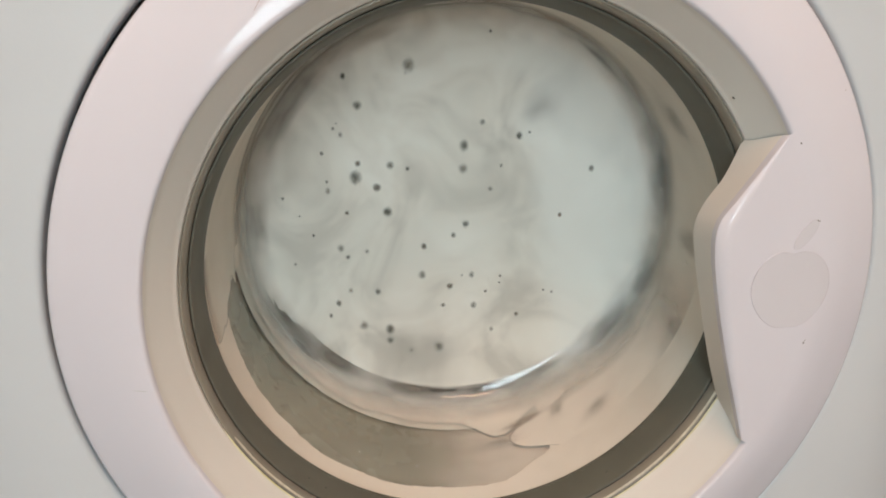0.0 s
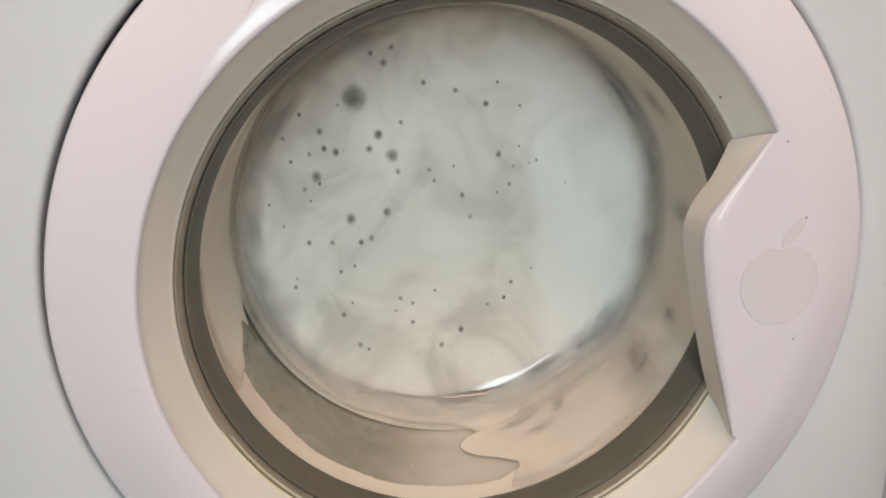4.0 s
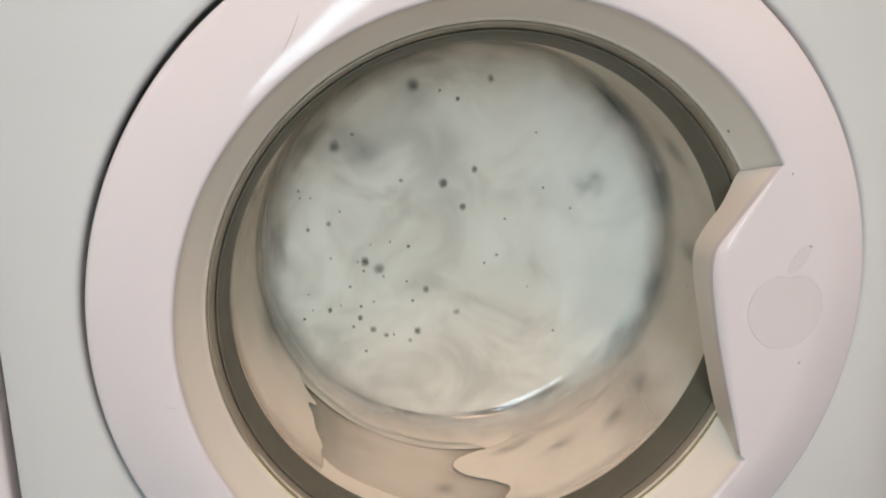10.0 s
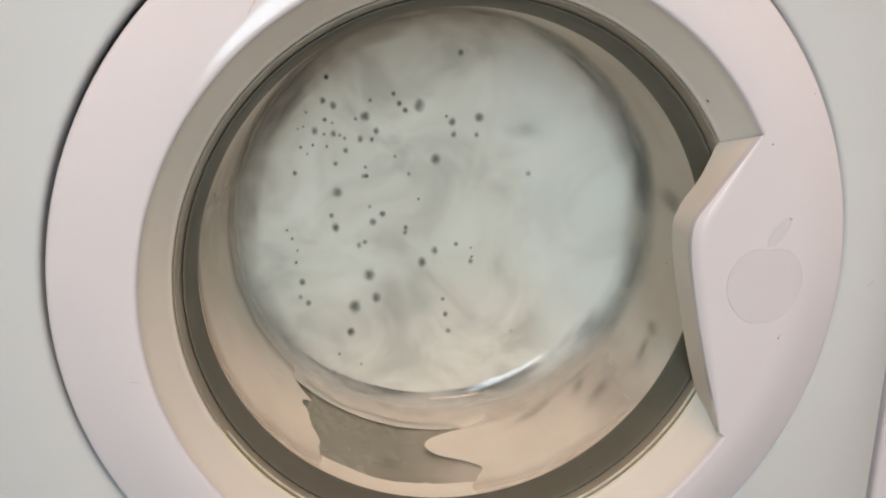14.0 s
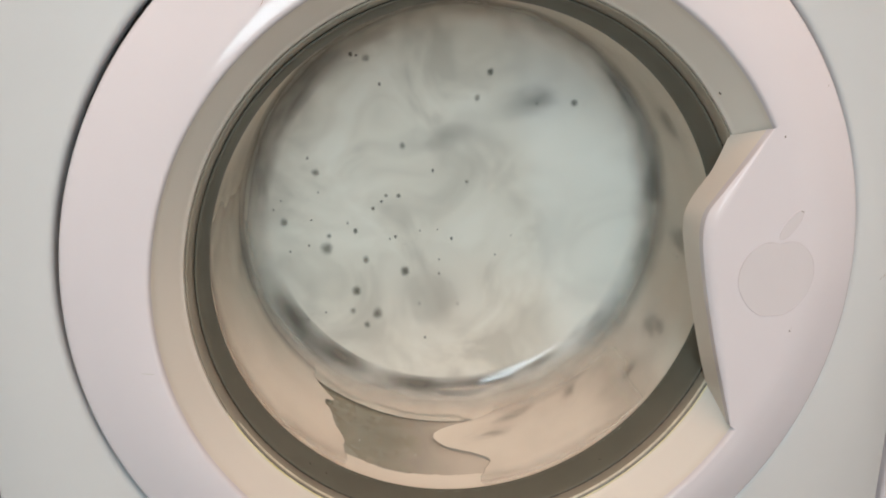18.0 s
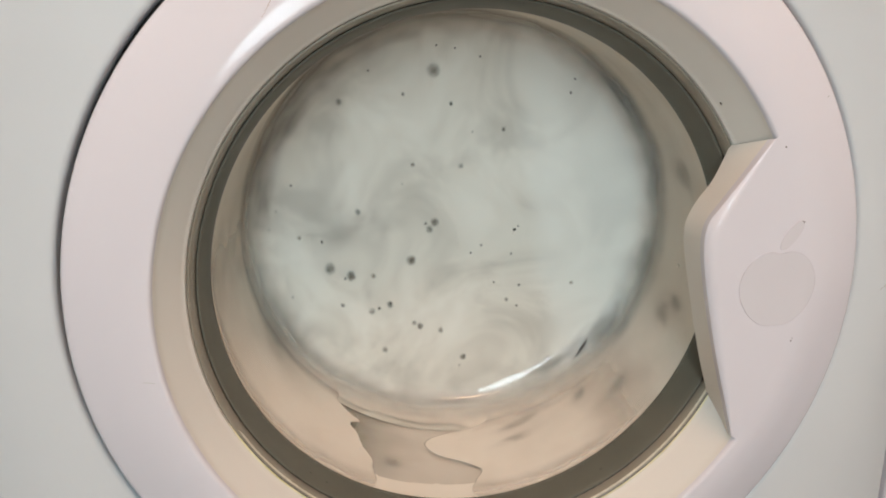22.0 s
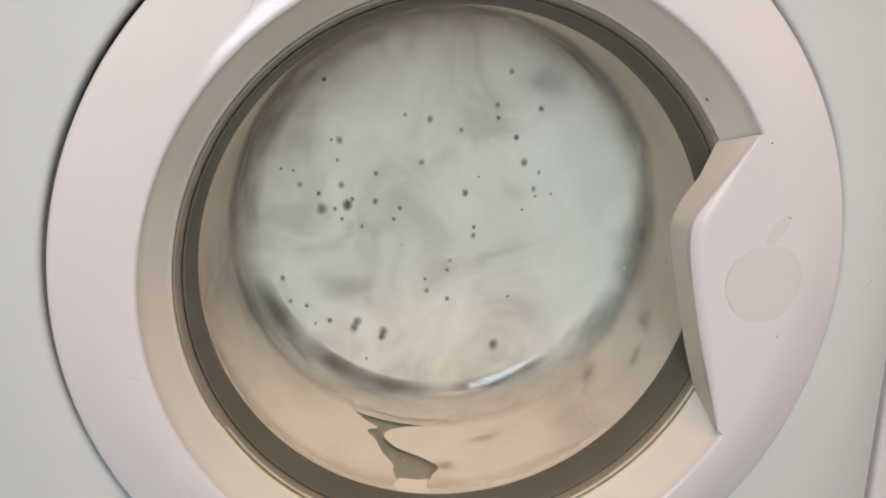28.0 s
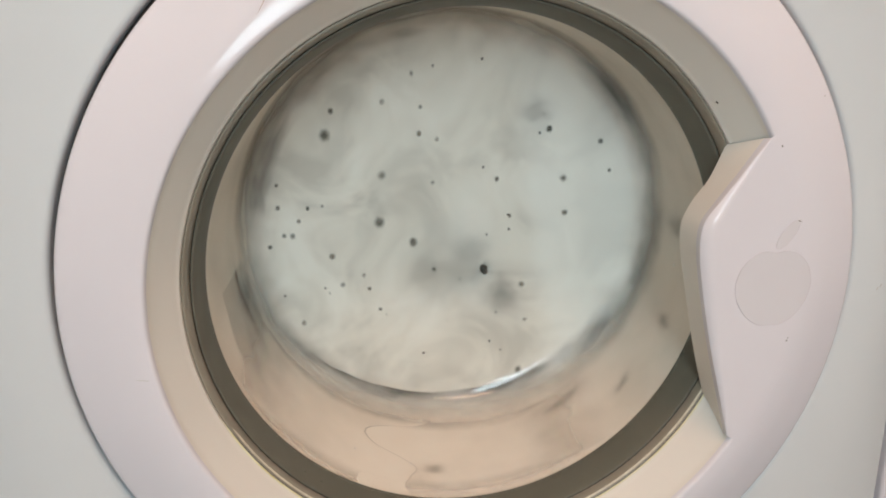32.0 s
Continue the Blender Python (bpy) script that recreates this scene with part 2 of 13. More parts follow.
M_SCUFF = surface("scuff", (0.42, 0.42, 0.40), (0.56, 0.56, 0.54), 200, (0.4, 0.7))
M_SCRATCH = surface("scratch", (0.30, 0.20, 0.15), (0.45, 0.34, 0.28), 200, (0.4, 0.7))


# ---- mesh helpers ----
def part(name, bm, mat, parent=None, label="", smooth=True, fix=True):
    me = bpy.data.meshes.new(name)
    if fix:
        bmesh.ops.recalc_face_normals(bm, faces=bm.faces[:])
    bm.to_mesh(me)
    bm.free()
    for f in me.polygons:
        f.use_smooth = smooth
    if mat:
        me.materials.append(mat)
    ob = new(name, me)
    if parent:
        ob.parent = parent
    if label:
        tagged(ob, label)
    return ob


def box(bm, x0, x1, y0, y1, z0, z1, bevel=0.0):
    made = bmesh.ops.create_cube(bm, size=1, matrix=Matrix.LocRotScale(((x0 + x1) / 2, (y0 + y1) / 2, (z0 + z1) / 2), None, (x1 - x0, y1 - y0, z1 - z0)))
    if bevel:
        edges = {e for v in made["verts"] for e in v.link_edges}
        bmesh.ops.bevel(bm, geom=list(edges), offset=bevel, segments=3, affect="EDGES", profile=0.5)
    return bm


def lathe(profile, seg=128, a0=0.0, a1=360.0, cz=0.0):
    """Turn (radius, depth) pairs about the door's axis."""
    bm = bmesh.new()
    full = abs(a1 - a0) >= 360
    n = seg if full else seg + 1
    rings = []
    for i in range(n):
        a = radians(a0 + (a1 - a0) * i / seg)
        rings.append([bm.verts.new((r * math.cos(a), y, cz + r * math.sin(a))) for r, y in profile])
    for i in range(seg):
        p, q = rings[i], rings[(i + 1) % n]
        for k in range(len(profile) - 1):
            bm.faces.new((p[k], p[k + 1], q[k + 1], q[k]))
    return bm


def fine(profile, steps=6):
    """A smooth run through the points of a profile (Catmull-Rom)."""
    pts = [Vector(p) for p in profile]
    pts = [pts[0] * 2 - pts[1]] + pts + [pts[-1] * 2 - pts[-2]]
    out = []
    for i in range(1, len(pts) - 2):
        a, b, c, d = pts[i - 1:i + 3]
        for k in range(steps):
            t = k / steps
            out.append(0.5 * ((2 * b) + (c - a) * t + (2 * a - 5 * b + 4 * c - d) * t * t + (3 * b - a - 3 * c + d) * t ** 3))
    out.append(pts[-2])
    return [tuple(p) for p in out]


# ---- the room ----
def structure(name, bm, mat, label, category):
    return tagged(part(name, bm, mat, None, "", smooth=False), label, category, kind="structure")


RX0, RX1, RY0, RY1, RH = -1.9, 1.5, -2.25, 0.64, 2.4
structure("floor", box(bmesh.new(), RX0, RX1, RY0, RY1, -0.1, 0), M_FLOOR, "pale grey-brown glazed floor under the washing machine", "floor")
structure("ceiling", box(bmesh.new(), RX0, RX1, RY0, RY1, RH, RH + 0.1), M_CEIL, "plain white painted ceiling", "ceiling")
structure("wall_north", box(bmesh.new(), RX0 - 0.1, RX1 + 0.1, RY1, RY1 + 0.1, -0.1, RH + 0.1), M_WALL, "plain painted wall behind the washing machine", "wall")
structure("wall_east", box(bmesh.new(), RX1, RX1 + 0.1, RY0 - 0.1, RY1, -0.1, RH + 0.1), M_WALL, "plain painted side wall", "wall")
structure("wall_west", box(bmesh.new(), RX0 - 0.1, RX0, RY0 - 0.1, RY1, -0.1, RH + 0.1), M_WALL, "plain painted side wall", "wall")
nx0, nx1, nz0, nz1 = GLASS_DOOR[0] - 0.25, GLASS_DOOR[0] + 0.25, 0.0, GLASS_DOOR[2] + 0.86
bm = bmesh.new()
for x0, x1, z0, z1 in ((RX0, nx0, -0.1, RH + 0.1), (nx1, RX1, -0.1, RH + 0.1), (nx0, nx1, nz1, RH + 0.1), (nx0, nx1, -0.1, nz0)):
    box(bm, x0, x1, RY0 - 0.1, RY0, z0, z1)
structure("wall_south", bm, M_WALL, "plain painted wall with a glazed door", "wall")


def frame_bars(x0, x1, z0, z1, w):
    bm = bmesh.new()
    for a, b, c, d in ((x0, x0 + w, z0, z1), (x1 - w, x1, z0, z1), (x0 + w, x1 - w, z0, z0 + w), (x0 + w, x1 - w, z1 - w, z1)):
        box(bm, a, b, RY0 - 0.07, RY0 - 0.02, c, d, 0.004)
    return bm


structure("door_1", box(frame_bars(nx0, nx1, nz0, nz1, 0.05), nx0 + 0.05, nx1 - 0.05, RY0 - 0.065, RY0 - 0.025, 0.05, 0.54), M_FRAME, "white framed narrow glazed door letting in daylight", "door")
structure("backdrop", box(bmesh.new(), nx0 - 0.3, nx1 + 0.3, RY0 - 0.32, RY0 - 0.3, -0.3, RH + 0.3), M_SKY, "pale daylight outside the glazed door", "backdrop")
lamp = tagged(new("ceiling_lamp"), "square warm white flush ceiling lamp", "lamp")
lamp.location = (CEILING_LAMP[0], CEILING_LAMP[1], RH)
part("housing", box(bmesh.new(), -0.43, 0.43, -0.43, 0.43, -0.025, 0, 0.006), M_FRAME, lamp)
part("diffuser", box(bmesh.new(), -0.41, 0.41, -0.41, 0.41, -0.034, -0.0255, 0.004), M_LAMP, lamp)

# ---- the washing machine ----
washer = tagged(new("washing_machine"), "white front-loading washing machine full of suds, running", "washing machine")
washer.location = (0, 0, Z0)
HW, TOP, FOOT, SIDE = 0.268, 0.38, -0.46, 0.298
HOLE = 0.2260


def panel_with_hole():
    """The front sheet with a round opening, its lip rolled inwards."""
    bm = bmesh.new()
    n = 160
    lip = [(HOLE - 0.0005, 0.016), (HOLE - 0.0005, 0.004), (HOLE, 0.0015), (HOLE + 0.0012, 0.0003), (HOLE + 0.003, 0.0)]
    rows = []
    for i in range(n):
        a = 2 * math.pi * i / n
        c, s = math.cos(a), math.sin(a)
        row = [bm.verts.new((r * c, y, r * s)) for r, y in lip]
        kx = (HW - 0.002) / abs(c) if abs(c) > 1e-6 else 1e9
        kz = ((TOP - 0.11) if s > 0 else -(FOOT + 0.12)) / abs(s) if abs(s) > 1e-6 else 1e9
        k = min(kx, kz)
        row.append(bm.verts.new((k * c, 0, k * s)))
        row.append(bm.verts.new((k * c * 1.004, 0.0015, k * s * 1.004)))
        row.append(bm.verts.new((k * c * 1.006, 0.02, k * s * 1.006)))
        rows.append(row)
    for i in range(n):
        p, q = rows[i], rows[(i + 1) % n]
        for k in range(len(p) - 1):
            bm.faces.new((p[k], p[k + 1], q[k + 1], q[k]))
    return bm


front_panel = part("front_panel", panel_with_hole(), M_PANEL, washer, "white enamelled steel front panel with a round opening")
for s in (-1, 1):
    part("side_panel", box(bmesh.new(), min(s * (HW + 0.0045), s * SIDE), max(s * (HW + 0.0045), s * SIDE), 0.0005, 0.56, FOOT + 0.02, TOP, 0.004), M_DOOR, washer, "off-white steel side panel")
part("control_panel", box(bmesh.new(), -HW, HW, -0.004, 0.10, TOP - 0.105, TOP, 0.006), M_PANEL, washer)
part("plinth", box(bmesh.new(), -HW, HW, 0.004, 0.06, FOOT + 0.01, FOOT + 0.118, 0.004), M_PANEL, washer)
part("worktop", box(bmesh.new(), -SIDE, SIDE, -0.006, 0.56, TOP + 0.002, TOP + 0.03, 0.006), M_PANEL, washer)
part("back_panel", box(bmesh.new(), -SIDE, SIDE, 0.561, 0.566, FOOT + 0.02, TOP), M_PANEL, washer)
for x in (-0.24, 0.24):
    for y in (0.06, 0.5):
        bm = bmesh.new()
        bmesh.ops.create_cone(bm, cap_ends=True, segments=20, radius1=0.022, radius2=0.018, depth=0.035, matrix=Matrix.Translation((x, y, -Z0 + 0.0175)))
        part("foot", bm, M_RUBBER, washer)
part("door_recess", lathe([(HOLE + 0.001, 0.003), (HOLE + 0.001, 0.02), (0.170, 0.02)], 128), M_GAP, washer, "dark gap round the door")
tub = part("tub", lathe(fine([(0.1665, 0.018), (0.1568, 0.03), (0.1558, 0.045), (0.1538, 0.08), (0.1518, 0.115), (0.1512, 0.126), (0.153, 0.135), (0.195, 0.15), (0.215, 0.2), (0.215, 0.34), (0.205, 0.355), (0.002, 0.36)], 5), 96), M_TUB, washer, "wet grey rubber and steel tub inside")
tub.matrix_basis = pose(0, 0, 0, *TILT)

# ---- the door ----
door = tagged(new("washing_machine_door"), "closed white round washing machine door with glass bowl", "door")
door.location = (0, 0, Z0)
RING = fine([(0.2222, 0.014), (0.2222, 0.0), (0.2219, -0.0035), (0.2206, -0.0058), (0.2172, -0.0078), (0.2075, -0.0118), (0.1965, -0.0158), (0.1865, -0.0182), (0.1795, -0.0188), (0.1772, -0.0186), (0.1762, -0.0176), (0.1756, -0.0160)], 5)
FUNNEL = fine([(0.1757, -0.0162), (0.1742, -0.0128), (0.1700, -0.0060), (0.1662, 0.0000), (0.1640, 0.0035), (0.1624, 0.0056), (0.1619, 0.0080)], 5)


def ring_depth(r):
    """The depth of the door ring's face at a radius; inside the ring it stays at the crest."""
    if r < 0.1795:
        return -0.0188
    face = sorted(p for p in RING if p[1] < -0.004)
    return float(np.interp(r, [p[0] for p in face], [p[1] for p in face]))


outer_ring = part("outer_ring", lathe(RING, 192), M_DOOR, door, "glossy white plastic ring with a lilac cast")
funnel = part("funnel", lathe(FUNNEL, 192), M_FUNNEL, door, "yellowed white sloping inner ring")
trim_lip = part("trim_lip", lathe(fine([(0.1623, 0.0080), (0.1616, 0.0064), (0.1607, 0.0061), (0.1597, 0.0072), (0.1589, 0.0091), (0.1583, 0.0114), (0.1579, 0.0136)], 5), 192), M_TRIM, door, "olive-grey trim lip")
part("seam", lathe([(0.1582, 0.0124), (0.1577, 0.0142), (0.1570, 0.0138)], 160), M_SEAM, trim_lip, "black seam")
for r, y, wide, mat, label in ((0.1618, 0.0060, 1.45, M_BEAD, "yellowed bead with dried residue"), (0.1608, 0.0062, 0.5, M_SEAM, "thin black groove"), (0.1598, 0.0071, 0.9, M_BEAD_PALE, "pale worn bead")):
    bm = bmesh.new()
    rows = []
    for i in range(141):
        a = radians(-160 + 190 * i / 140)
        h = min(1.0, 6 * math.sin(math.pi * i / 140))
        rows.append([bm.verts.new(((r + dr * wide) * math.cos(a), y + 0.004 - 0.004 * h * dy, (r + dr * wide) * math.sin(a))) for dr, dy in ((0.0009, 0), (0.0008, 0.7), (0, 1.15), (-0.0006, 0.75), (-0.0008, 0))])
    for p, q in zip(rows, rows[1:]):
        for k in range(4):
            bm.faces.new((p[k], p[k + 1], q[k + 1], q[k]))
    part("bead", bm, mat, trim_lip, label)
bm = lathe(fine([(0.1577, 0.0138), (0.1572, 0.0130), (0.1562, 0.0134), (0.1548, 0.0166), (0.1534, 0.0215), (0.1523, 0.0265), (0.1515, 0.0318), (0.1516, 0.0345)], 5), 192)
flange = part("glass_flange", bm, M_RUBBER, door, "glossy dark grey rubber band")

# the bowl of the glass: sides, rounded corner, slightly domed end
BOWL = fine([(0.1522, 0.0290), (0.1506, 0.0360), (0.1476, 0.060), (0.1456, 0.090), (0.1447, 0.108), (0.1434, 0.1220), (0.1388, 0.1335), (0.1308, 0.1390), (0.1200, 0.1403), (0.0900, 0.1408), (0.0500, 0.1410), (0.001, 0.1410)], 5)
LEAN = pose(0, 0, 0, *TILT).to_3x3()


def seated(bm):
    """Leave the mouth of a leaning form square in the door; only what lies deeper leans."""
    back = LEAN.inverted()
    for v in bm.verts:
        w = max(0.0, min(1.0, (v.co.y - 0.036) / 0.050))
        w = w * w * (3 - 2 * w)
        v.co = back @ ((LEAN @ v.co) * w + v.co * (1 - w))
    return bm


bowl = part("glass_bowl", seated(lathe(BOWL, 160)), M_GLASS, door, "clear wet glass bowl")
bowl.data.materials.append(M_GLASS_END)
for f in bowl.data.polygons:
    f.material_index = 1 if math.hypot(f.center.x, f.center.z) < 0.127 else 0
bowl.matrix_basis = pose(0, 0, 0, *TILT)
bowl.visible_shadow = False


def handle_mesh():
    TOPLINE = [(0.1542, 0.0848), (0.1395, 0.0656), (0.1276, 0.0500), (0.1193, 0.0380), (0.1184, 0.0216), (0.1232, -0.0057), (0.1309, -0.0376), (0.1394, -0.0679), (0.1459, -0.0918)]
    BASELINE = [(0.1413, 0.0774), (0.1329, 0.0581), (0.1229, 0.0439), (0.1180, 0.0315), (0.1188, 0.0176), (0.1247, -0.0110), (0.1325, -0.0444), (0.1410, -0.0733), (0.1497, -0.0958)]
    n = 40

    def run(pts):
        return fine(pts, n // (len(pts) - 1))

    top, base = run(TOPLINE), run(BASELINE)
    n = min(len(top), len(base))
    bm = bmesh.new()
    rows = []
    a0, a1 = math.atan2(top[0][1], top[0][0]), math.atan2(top[-1][1], top[-1][0])
    for i in range(n):
        tx, tz = top[min(i * len(top) // n, len(top) - 1)]
        bx, bz = base[min(i * len(base) // n, len(base) - 1)]
        a = a0 + (a1 - a0) * i / (n - 1)
        ox, oz = 0.1785 * math.cos(a), 0.1785 * math.sin(a)
        row = []
        for k in range(7):
            u = k / 6
            row.append((ox + (tx - ox) * u, -0.0189, oz + (tz - oz) * u))
        d = Vector((bx - tx, bz - tz))
        for u, y in ((0.035, -0.0186), (0.075, -0.0178), (0.11, -0.0164), (0.16, -0.0140), (0.4, -0.0085), (0.7, -0.0015), (0.93, 0.0046), (1.0, 0.0068)):
            row.append((tx + d.x * u, y, tz + d.y * u))
        rows.append([bm.verts.new(v) for v in row])
    for p, q in zip(rows, rows[1:]):
        for k in range(len(p) - 1):
            bm.faces.new((p[k], q[k], q[k + 1], p[k + 1]))
    return bm


handle = part("handle", handle_mesh(), M_DOOR, door, "raised white door handle with a slanted grip")
# the grip's inner side takes the browner plastic: its shade put into the colour
handle.data.materials.append(M_FUNNEL)
for f in handle.data.polygons:
    f.material_index = 1 if f.center.y > -0.0150 else 0


def thin_marks():
    """The clear fruit-shaped sticker and the small marks on the door."""
    def on_face(x, z, lift):
        return (x, ring_depth(math.hypot(x, z)) - lift, z)

    def blob(outline, cx, cz, lift, rings=8):
        bm = bmesh.new()
        c = bm.verts.new(on_face(cx, cz, lift))
        rows = [[bm.verts.new(on_face(cx + (x - cx) * k / rings, cz + (z - cz) * k / rings, lift)) for x, z in outline] for k in range(1, rings + 1)]
        n = len(outline)
        for i in range(n):
            bm.faces.new((c, rows[0][i], rows[0][(i + 1) % n]))
            for p, q in zip(rows, rows[1:]):
                bm.faces.new((p[i], q[i], q[(i + 1) % n], p[(i + 1) % n]))
        return bm

    def ribbon(outline, cx, cz, w, lift):
        bm = bmesh.new()
        n = len(outline)
        rows = []
        for x, z in outline:
            d = Vector((x - cx, z - cz)).normalized() * w
            rows.append([bm.verts.new(on_face(x + d.x * k, z + d.y * k, lift * h)) for k, h in ((-1.2, 0.2), (-0.5, 1), (0.5, 1), (1.2, 0.2))])
        for i in range(n):
            p, q = rows[i], rows[(i + 1) % n]
            for k in range(3):
                bm.faces.new((p[k], p[k + 1], q[k + 1], q[k]))
        return bm

    cx, cz = 0.1648, -0.0012
    body = []
    for i in range(72):
        a = 2 * math.pi * i / 72
        up, down = max(0, math.sin(a)), max(0, -math.sin(a))
        notch = 0.10 * math.exp(-((a - math.pi / 2) / 0.28) ** 2) + 0.06 * math.exp(-((a - 1.5 * math.pi) / 0.24) ** 2)
        r = 0.0232 * (1 + 0.06 * abs(math.cos(a)) * up - 0.03 * abs(math.cos(a)) * down - notch)
        body.append((cx + r * math.cos(a) * (1.0 - 0.10 * down), cz + r * math.sin(a)))
    lx, lz, ca = 0.1702, 0.0302, radians(54)
    leaf = []
    for i in range(32):
        a = 2 * math.pi * i / 32
        u, v = 0.0098 * math.cos(a), 0.0036 * math.sin(a)
        leaf.append((lx + u * math.cos(ca) - v * math.sin(ca), lz + u * math.sin(ca) + v * math.cos(ca)))
    sticker = tagged(new("sticker"), "clear fruit-shaped sticker on the door handle", "sticker")
    sticker.location = (0, 0, Z0)
    sticker_body = part("sticker_body", blob(body, cx, cz, 0.00028), M_STICKER, sticker)
    sticker_leaf = part("sticker_leaf", blob(leaf, lx, lz, 0.00028), M_STICKER, sticker)
    part("sticker_rim", ribbon(body, cx, cz, 0.00026, 0.00045), M_STICKER_RIM, sticker_body, "faint greyish sticker edge")
    part("leaf_rim", ribbon(leaf, lx, lz, 0.00024, 0.00045), M_STICKER_RIM, sticker_leaf, "faint greyish sticker edge")
    tip = [(0.1761 + 0.0012 * math.cos(k * 0.785), 0.0378 + 0.0005 * math.sin(k * 0.785) - 0.0006 * math.cos(k * 0.785)) for k in range(8)]
    part("peeling_tip", blob(tip, 0.1761, 0.0378, 0.0004, 2), M_SPECK, sticker_leaf, "dark peeling sticker tip")
    for x, z, r in ((0.1602, 0.0799, 0.0005), (0.1768, -0.0334, 0.0005), (0.1775, -0.0318, 0.0003), (0.1886, 0.1056, 0.0003)):
        ring = [(x + r * math.cos(k * 0.785), z + r * 1.2 * math.sin(k * 0.785)) for k in range(8)]
        part("speck", blob(ring, x, z, 0.0003, 2), M_SPECK, outer_ring, "tiny dark speck")

    def stroke(x0, z0, x1, z1, w, bend):
        n, left, right = 14, [], []
        d = Vector((x1 - x0, z1 - z0))
        s = Vector((-d.y, d.x)).normalized()
        for i in range(n + 1):
            u = i / n
            m = Vector((x0, z0)) + d * u + s * (bend * math.sin(math.pi * u))
            k = w * (0.35 + math.sin(math.pi * u))
            left.append((m.x + s.x * k, m.y + s.y * k))
            right.append((m.x - s.x * k, m.y - s.y * k))
        bm = bmesh.new()
        a = [bm.verts.new(on_face(x, z, 0.0002)) for x, z in left]
        b = [bm.verts.new(on_face(x, z, 0.0002)) for x, z in right]
        for i in range(n):
            bm.faces.new((a[i], a[i + 1], b[i + 1], b[i]))
        return bm

    part("scratch", stroke(-0.1047, 0.1665, -0.1141, 0.1467, 0.00012, 0.0006), M_SCRATCH, outer_ring, "hair-thin brown scratch")
    part("scratch", stroke(-0.1839, -0.0340, -0.1771, -0.0348, 0.00018, 0.0002), M_SCUFF, outer_ring, "short grey scuff")


thin_marks()
# dried residue sitting in the groove of the trim at its lower edge, and grime at its upper edge
rng = random.Random(5)


def crumb(bm, a, r, y, size):
    m = Matrix.Translation((r * math.cos(a), y, r * math.sin(a))) @ Euler((rng.random() * 3, rng.random() * 3, rng.random() * 3)).to_matrix().to_4x4()
    bmesh.ops.create_icosphere(bm, subdivisions=1, radius=size, matrix=m @ Matrix.Diagonal((1.6, 0.8, 0.9, 1)))


bm = bmesh.new()
for i in range(70):
    crumb(bm, radians(rng.uniform(-75, -30)), 0.1620 + rng.uniform(-0.0006, 0.0006), 0.0062, rng.uniform(0.00025, 0.0007))
part("soap_residue", bm, M_BEAD, trim_lip, "yellowish dried soap residue")
bm = bmesh.new()
for i in range(60):
    crumb(bm, radians(rng.uniform(25, 75)), 0.1622 + rng.uniform(-0.0003, 0.0002), 0.0068, rng.uniform(0.0001, 0.0003))
part("grime", bm, M_SPECK, trim_lip, "dark grime along the trim")
for a, r, y in ((38, 0.1650, 0.0002),):
    bm = bmesh.new()
    crumb(bm, radians(a), r, y, 0.0006)
    part("speck", bm, M_SPECK, funnel, "tiny dark speck")

# glossy beads added on the flange in place of small lamp glints
M_GLINT_DARK = surface("glint_bead", (0.10, 0.10, 0.085), (0.12, 0.12, 0.10), 30, (0.02, 0.04), bump=0.0, spec=1.0)
for a, r, y in ((-131, 0.1535, 0.0200), (-126.5, 0.1535, 0.0202), (-104, 0.1534, 0.0204), (-58, 0.1535, 0.0200)):
    bm = bmesh.new()
    bmesh.ops.create_icosphere(bm, subdivisions=2, radius=0.0005, matrix=pose(r * math.cos(radians(a)), y, r * math.sin(radians(a)), 0, -a - 60, 0) @ Matrix.Diagonal((2.2, 0.7, 0.7, 1)))
    part("glint_bead", bm, M_GLINT_DARK, flange, "tiny shining bead standing in for a glint")
# glints on the bowl painted as near-white beads
M_GLINT = surface("painted_glint", (0.7, 0.7, 0.68), (0.8, 0.8, 0.78), 30, (0.02, 0.04), bump=0.0, spec=1.0)
for a, r, y, size in ((-7, 0.1452, 0.0838, 0.0007), (-16.6, 0.1380, 0.1330, 0.0008), (-119.5, 0.1462, 0.0524, 0.0005), (-104, 0.1462, 0.0546, 0.0005), (-62, 0.1375, 0.1335, 0.0007)):
    bm = bmesh.new()
    bmesh.ops.create_icosphere(bm, subdivisions=2, radius=size, matrix=Matrix.Translation((r * math.cos(radians(a)), y, r * math.sin(radians(a)))) @ Matrix.Diagonal((0.8, 0.8, 1.6, 1)))
    part("glint_bead", bm, M_GLINT, bowl, "tiny shining bead standing in for a glint")
for x, z in ((0.2455, -0.0112), (0.2475, -0.0095)):
    bm = bmesh.new()
    bmesh.ops.create_uvsphere(bm, u_segments=10, v_segments=5, radius=1, matrix=pose(x, 0, z, 0, 35, 0) @ Matrix.Diagonal((0.0004, 0.0002, 0.0012, 1)))
    part("scuff", bm, M_SCUFF, front_panel, "faint grey scuff")

# ---- the suds ----
suds = tagged(new("suds"), "white soap suds with dark bubbles against the glass", "suds")
suds.matrix_basis = pose(0, 0, Z0, *TILT)
SIDE_PROFILE = fine([(0.1512, 0.0185), (0.1498, 0.030), (0.1482, 0.060), (0.1468, 0.090), (0.1459, 0.110), (0.1446, 0.1240), (0.1400, 0.1355), (0.1318, 0.1414), (0.1210, 0.1430), (0.100, 0.1440), (0.06, 0.1448)], 6)
SIDE_S = [0.0]
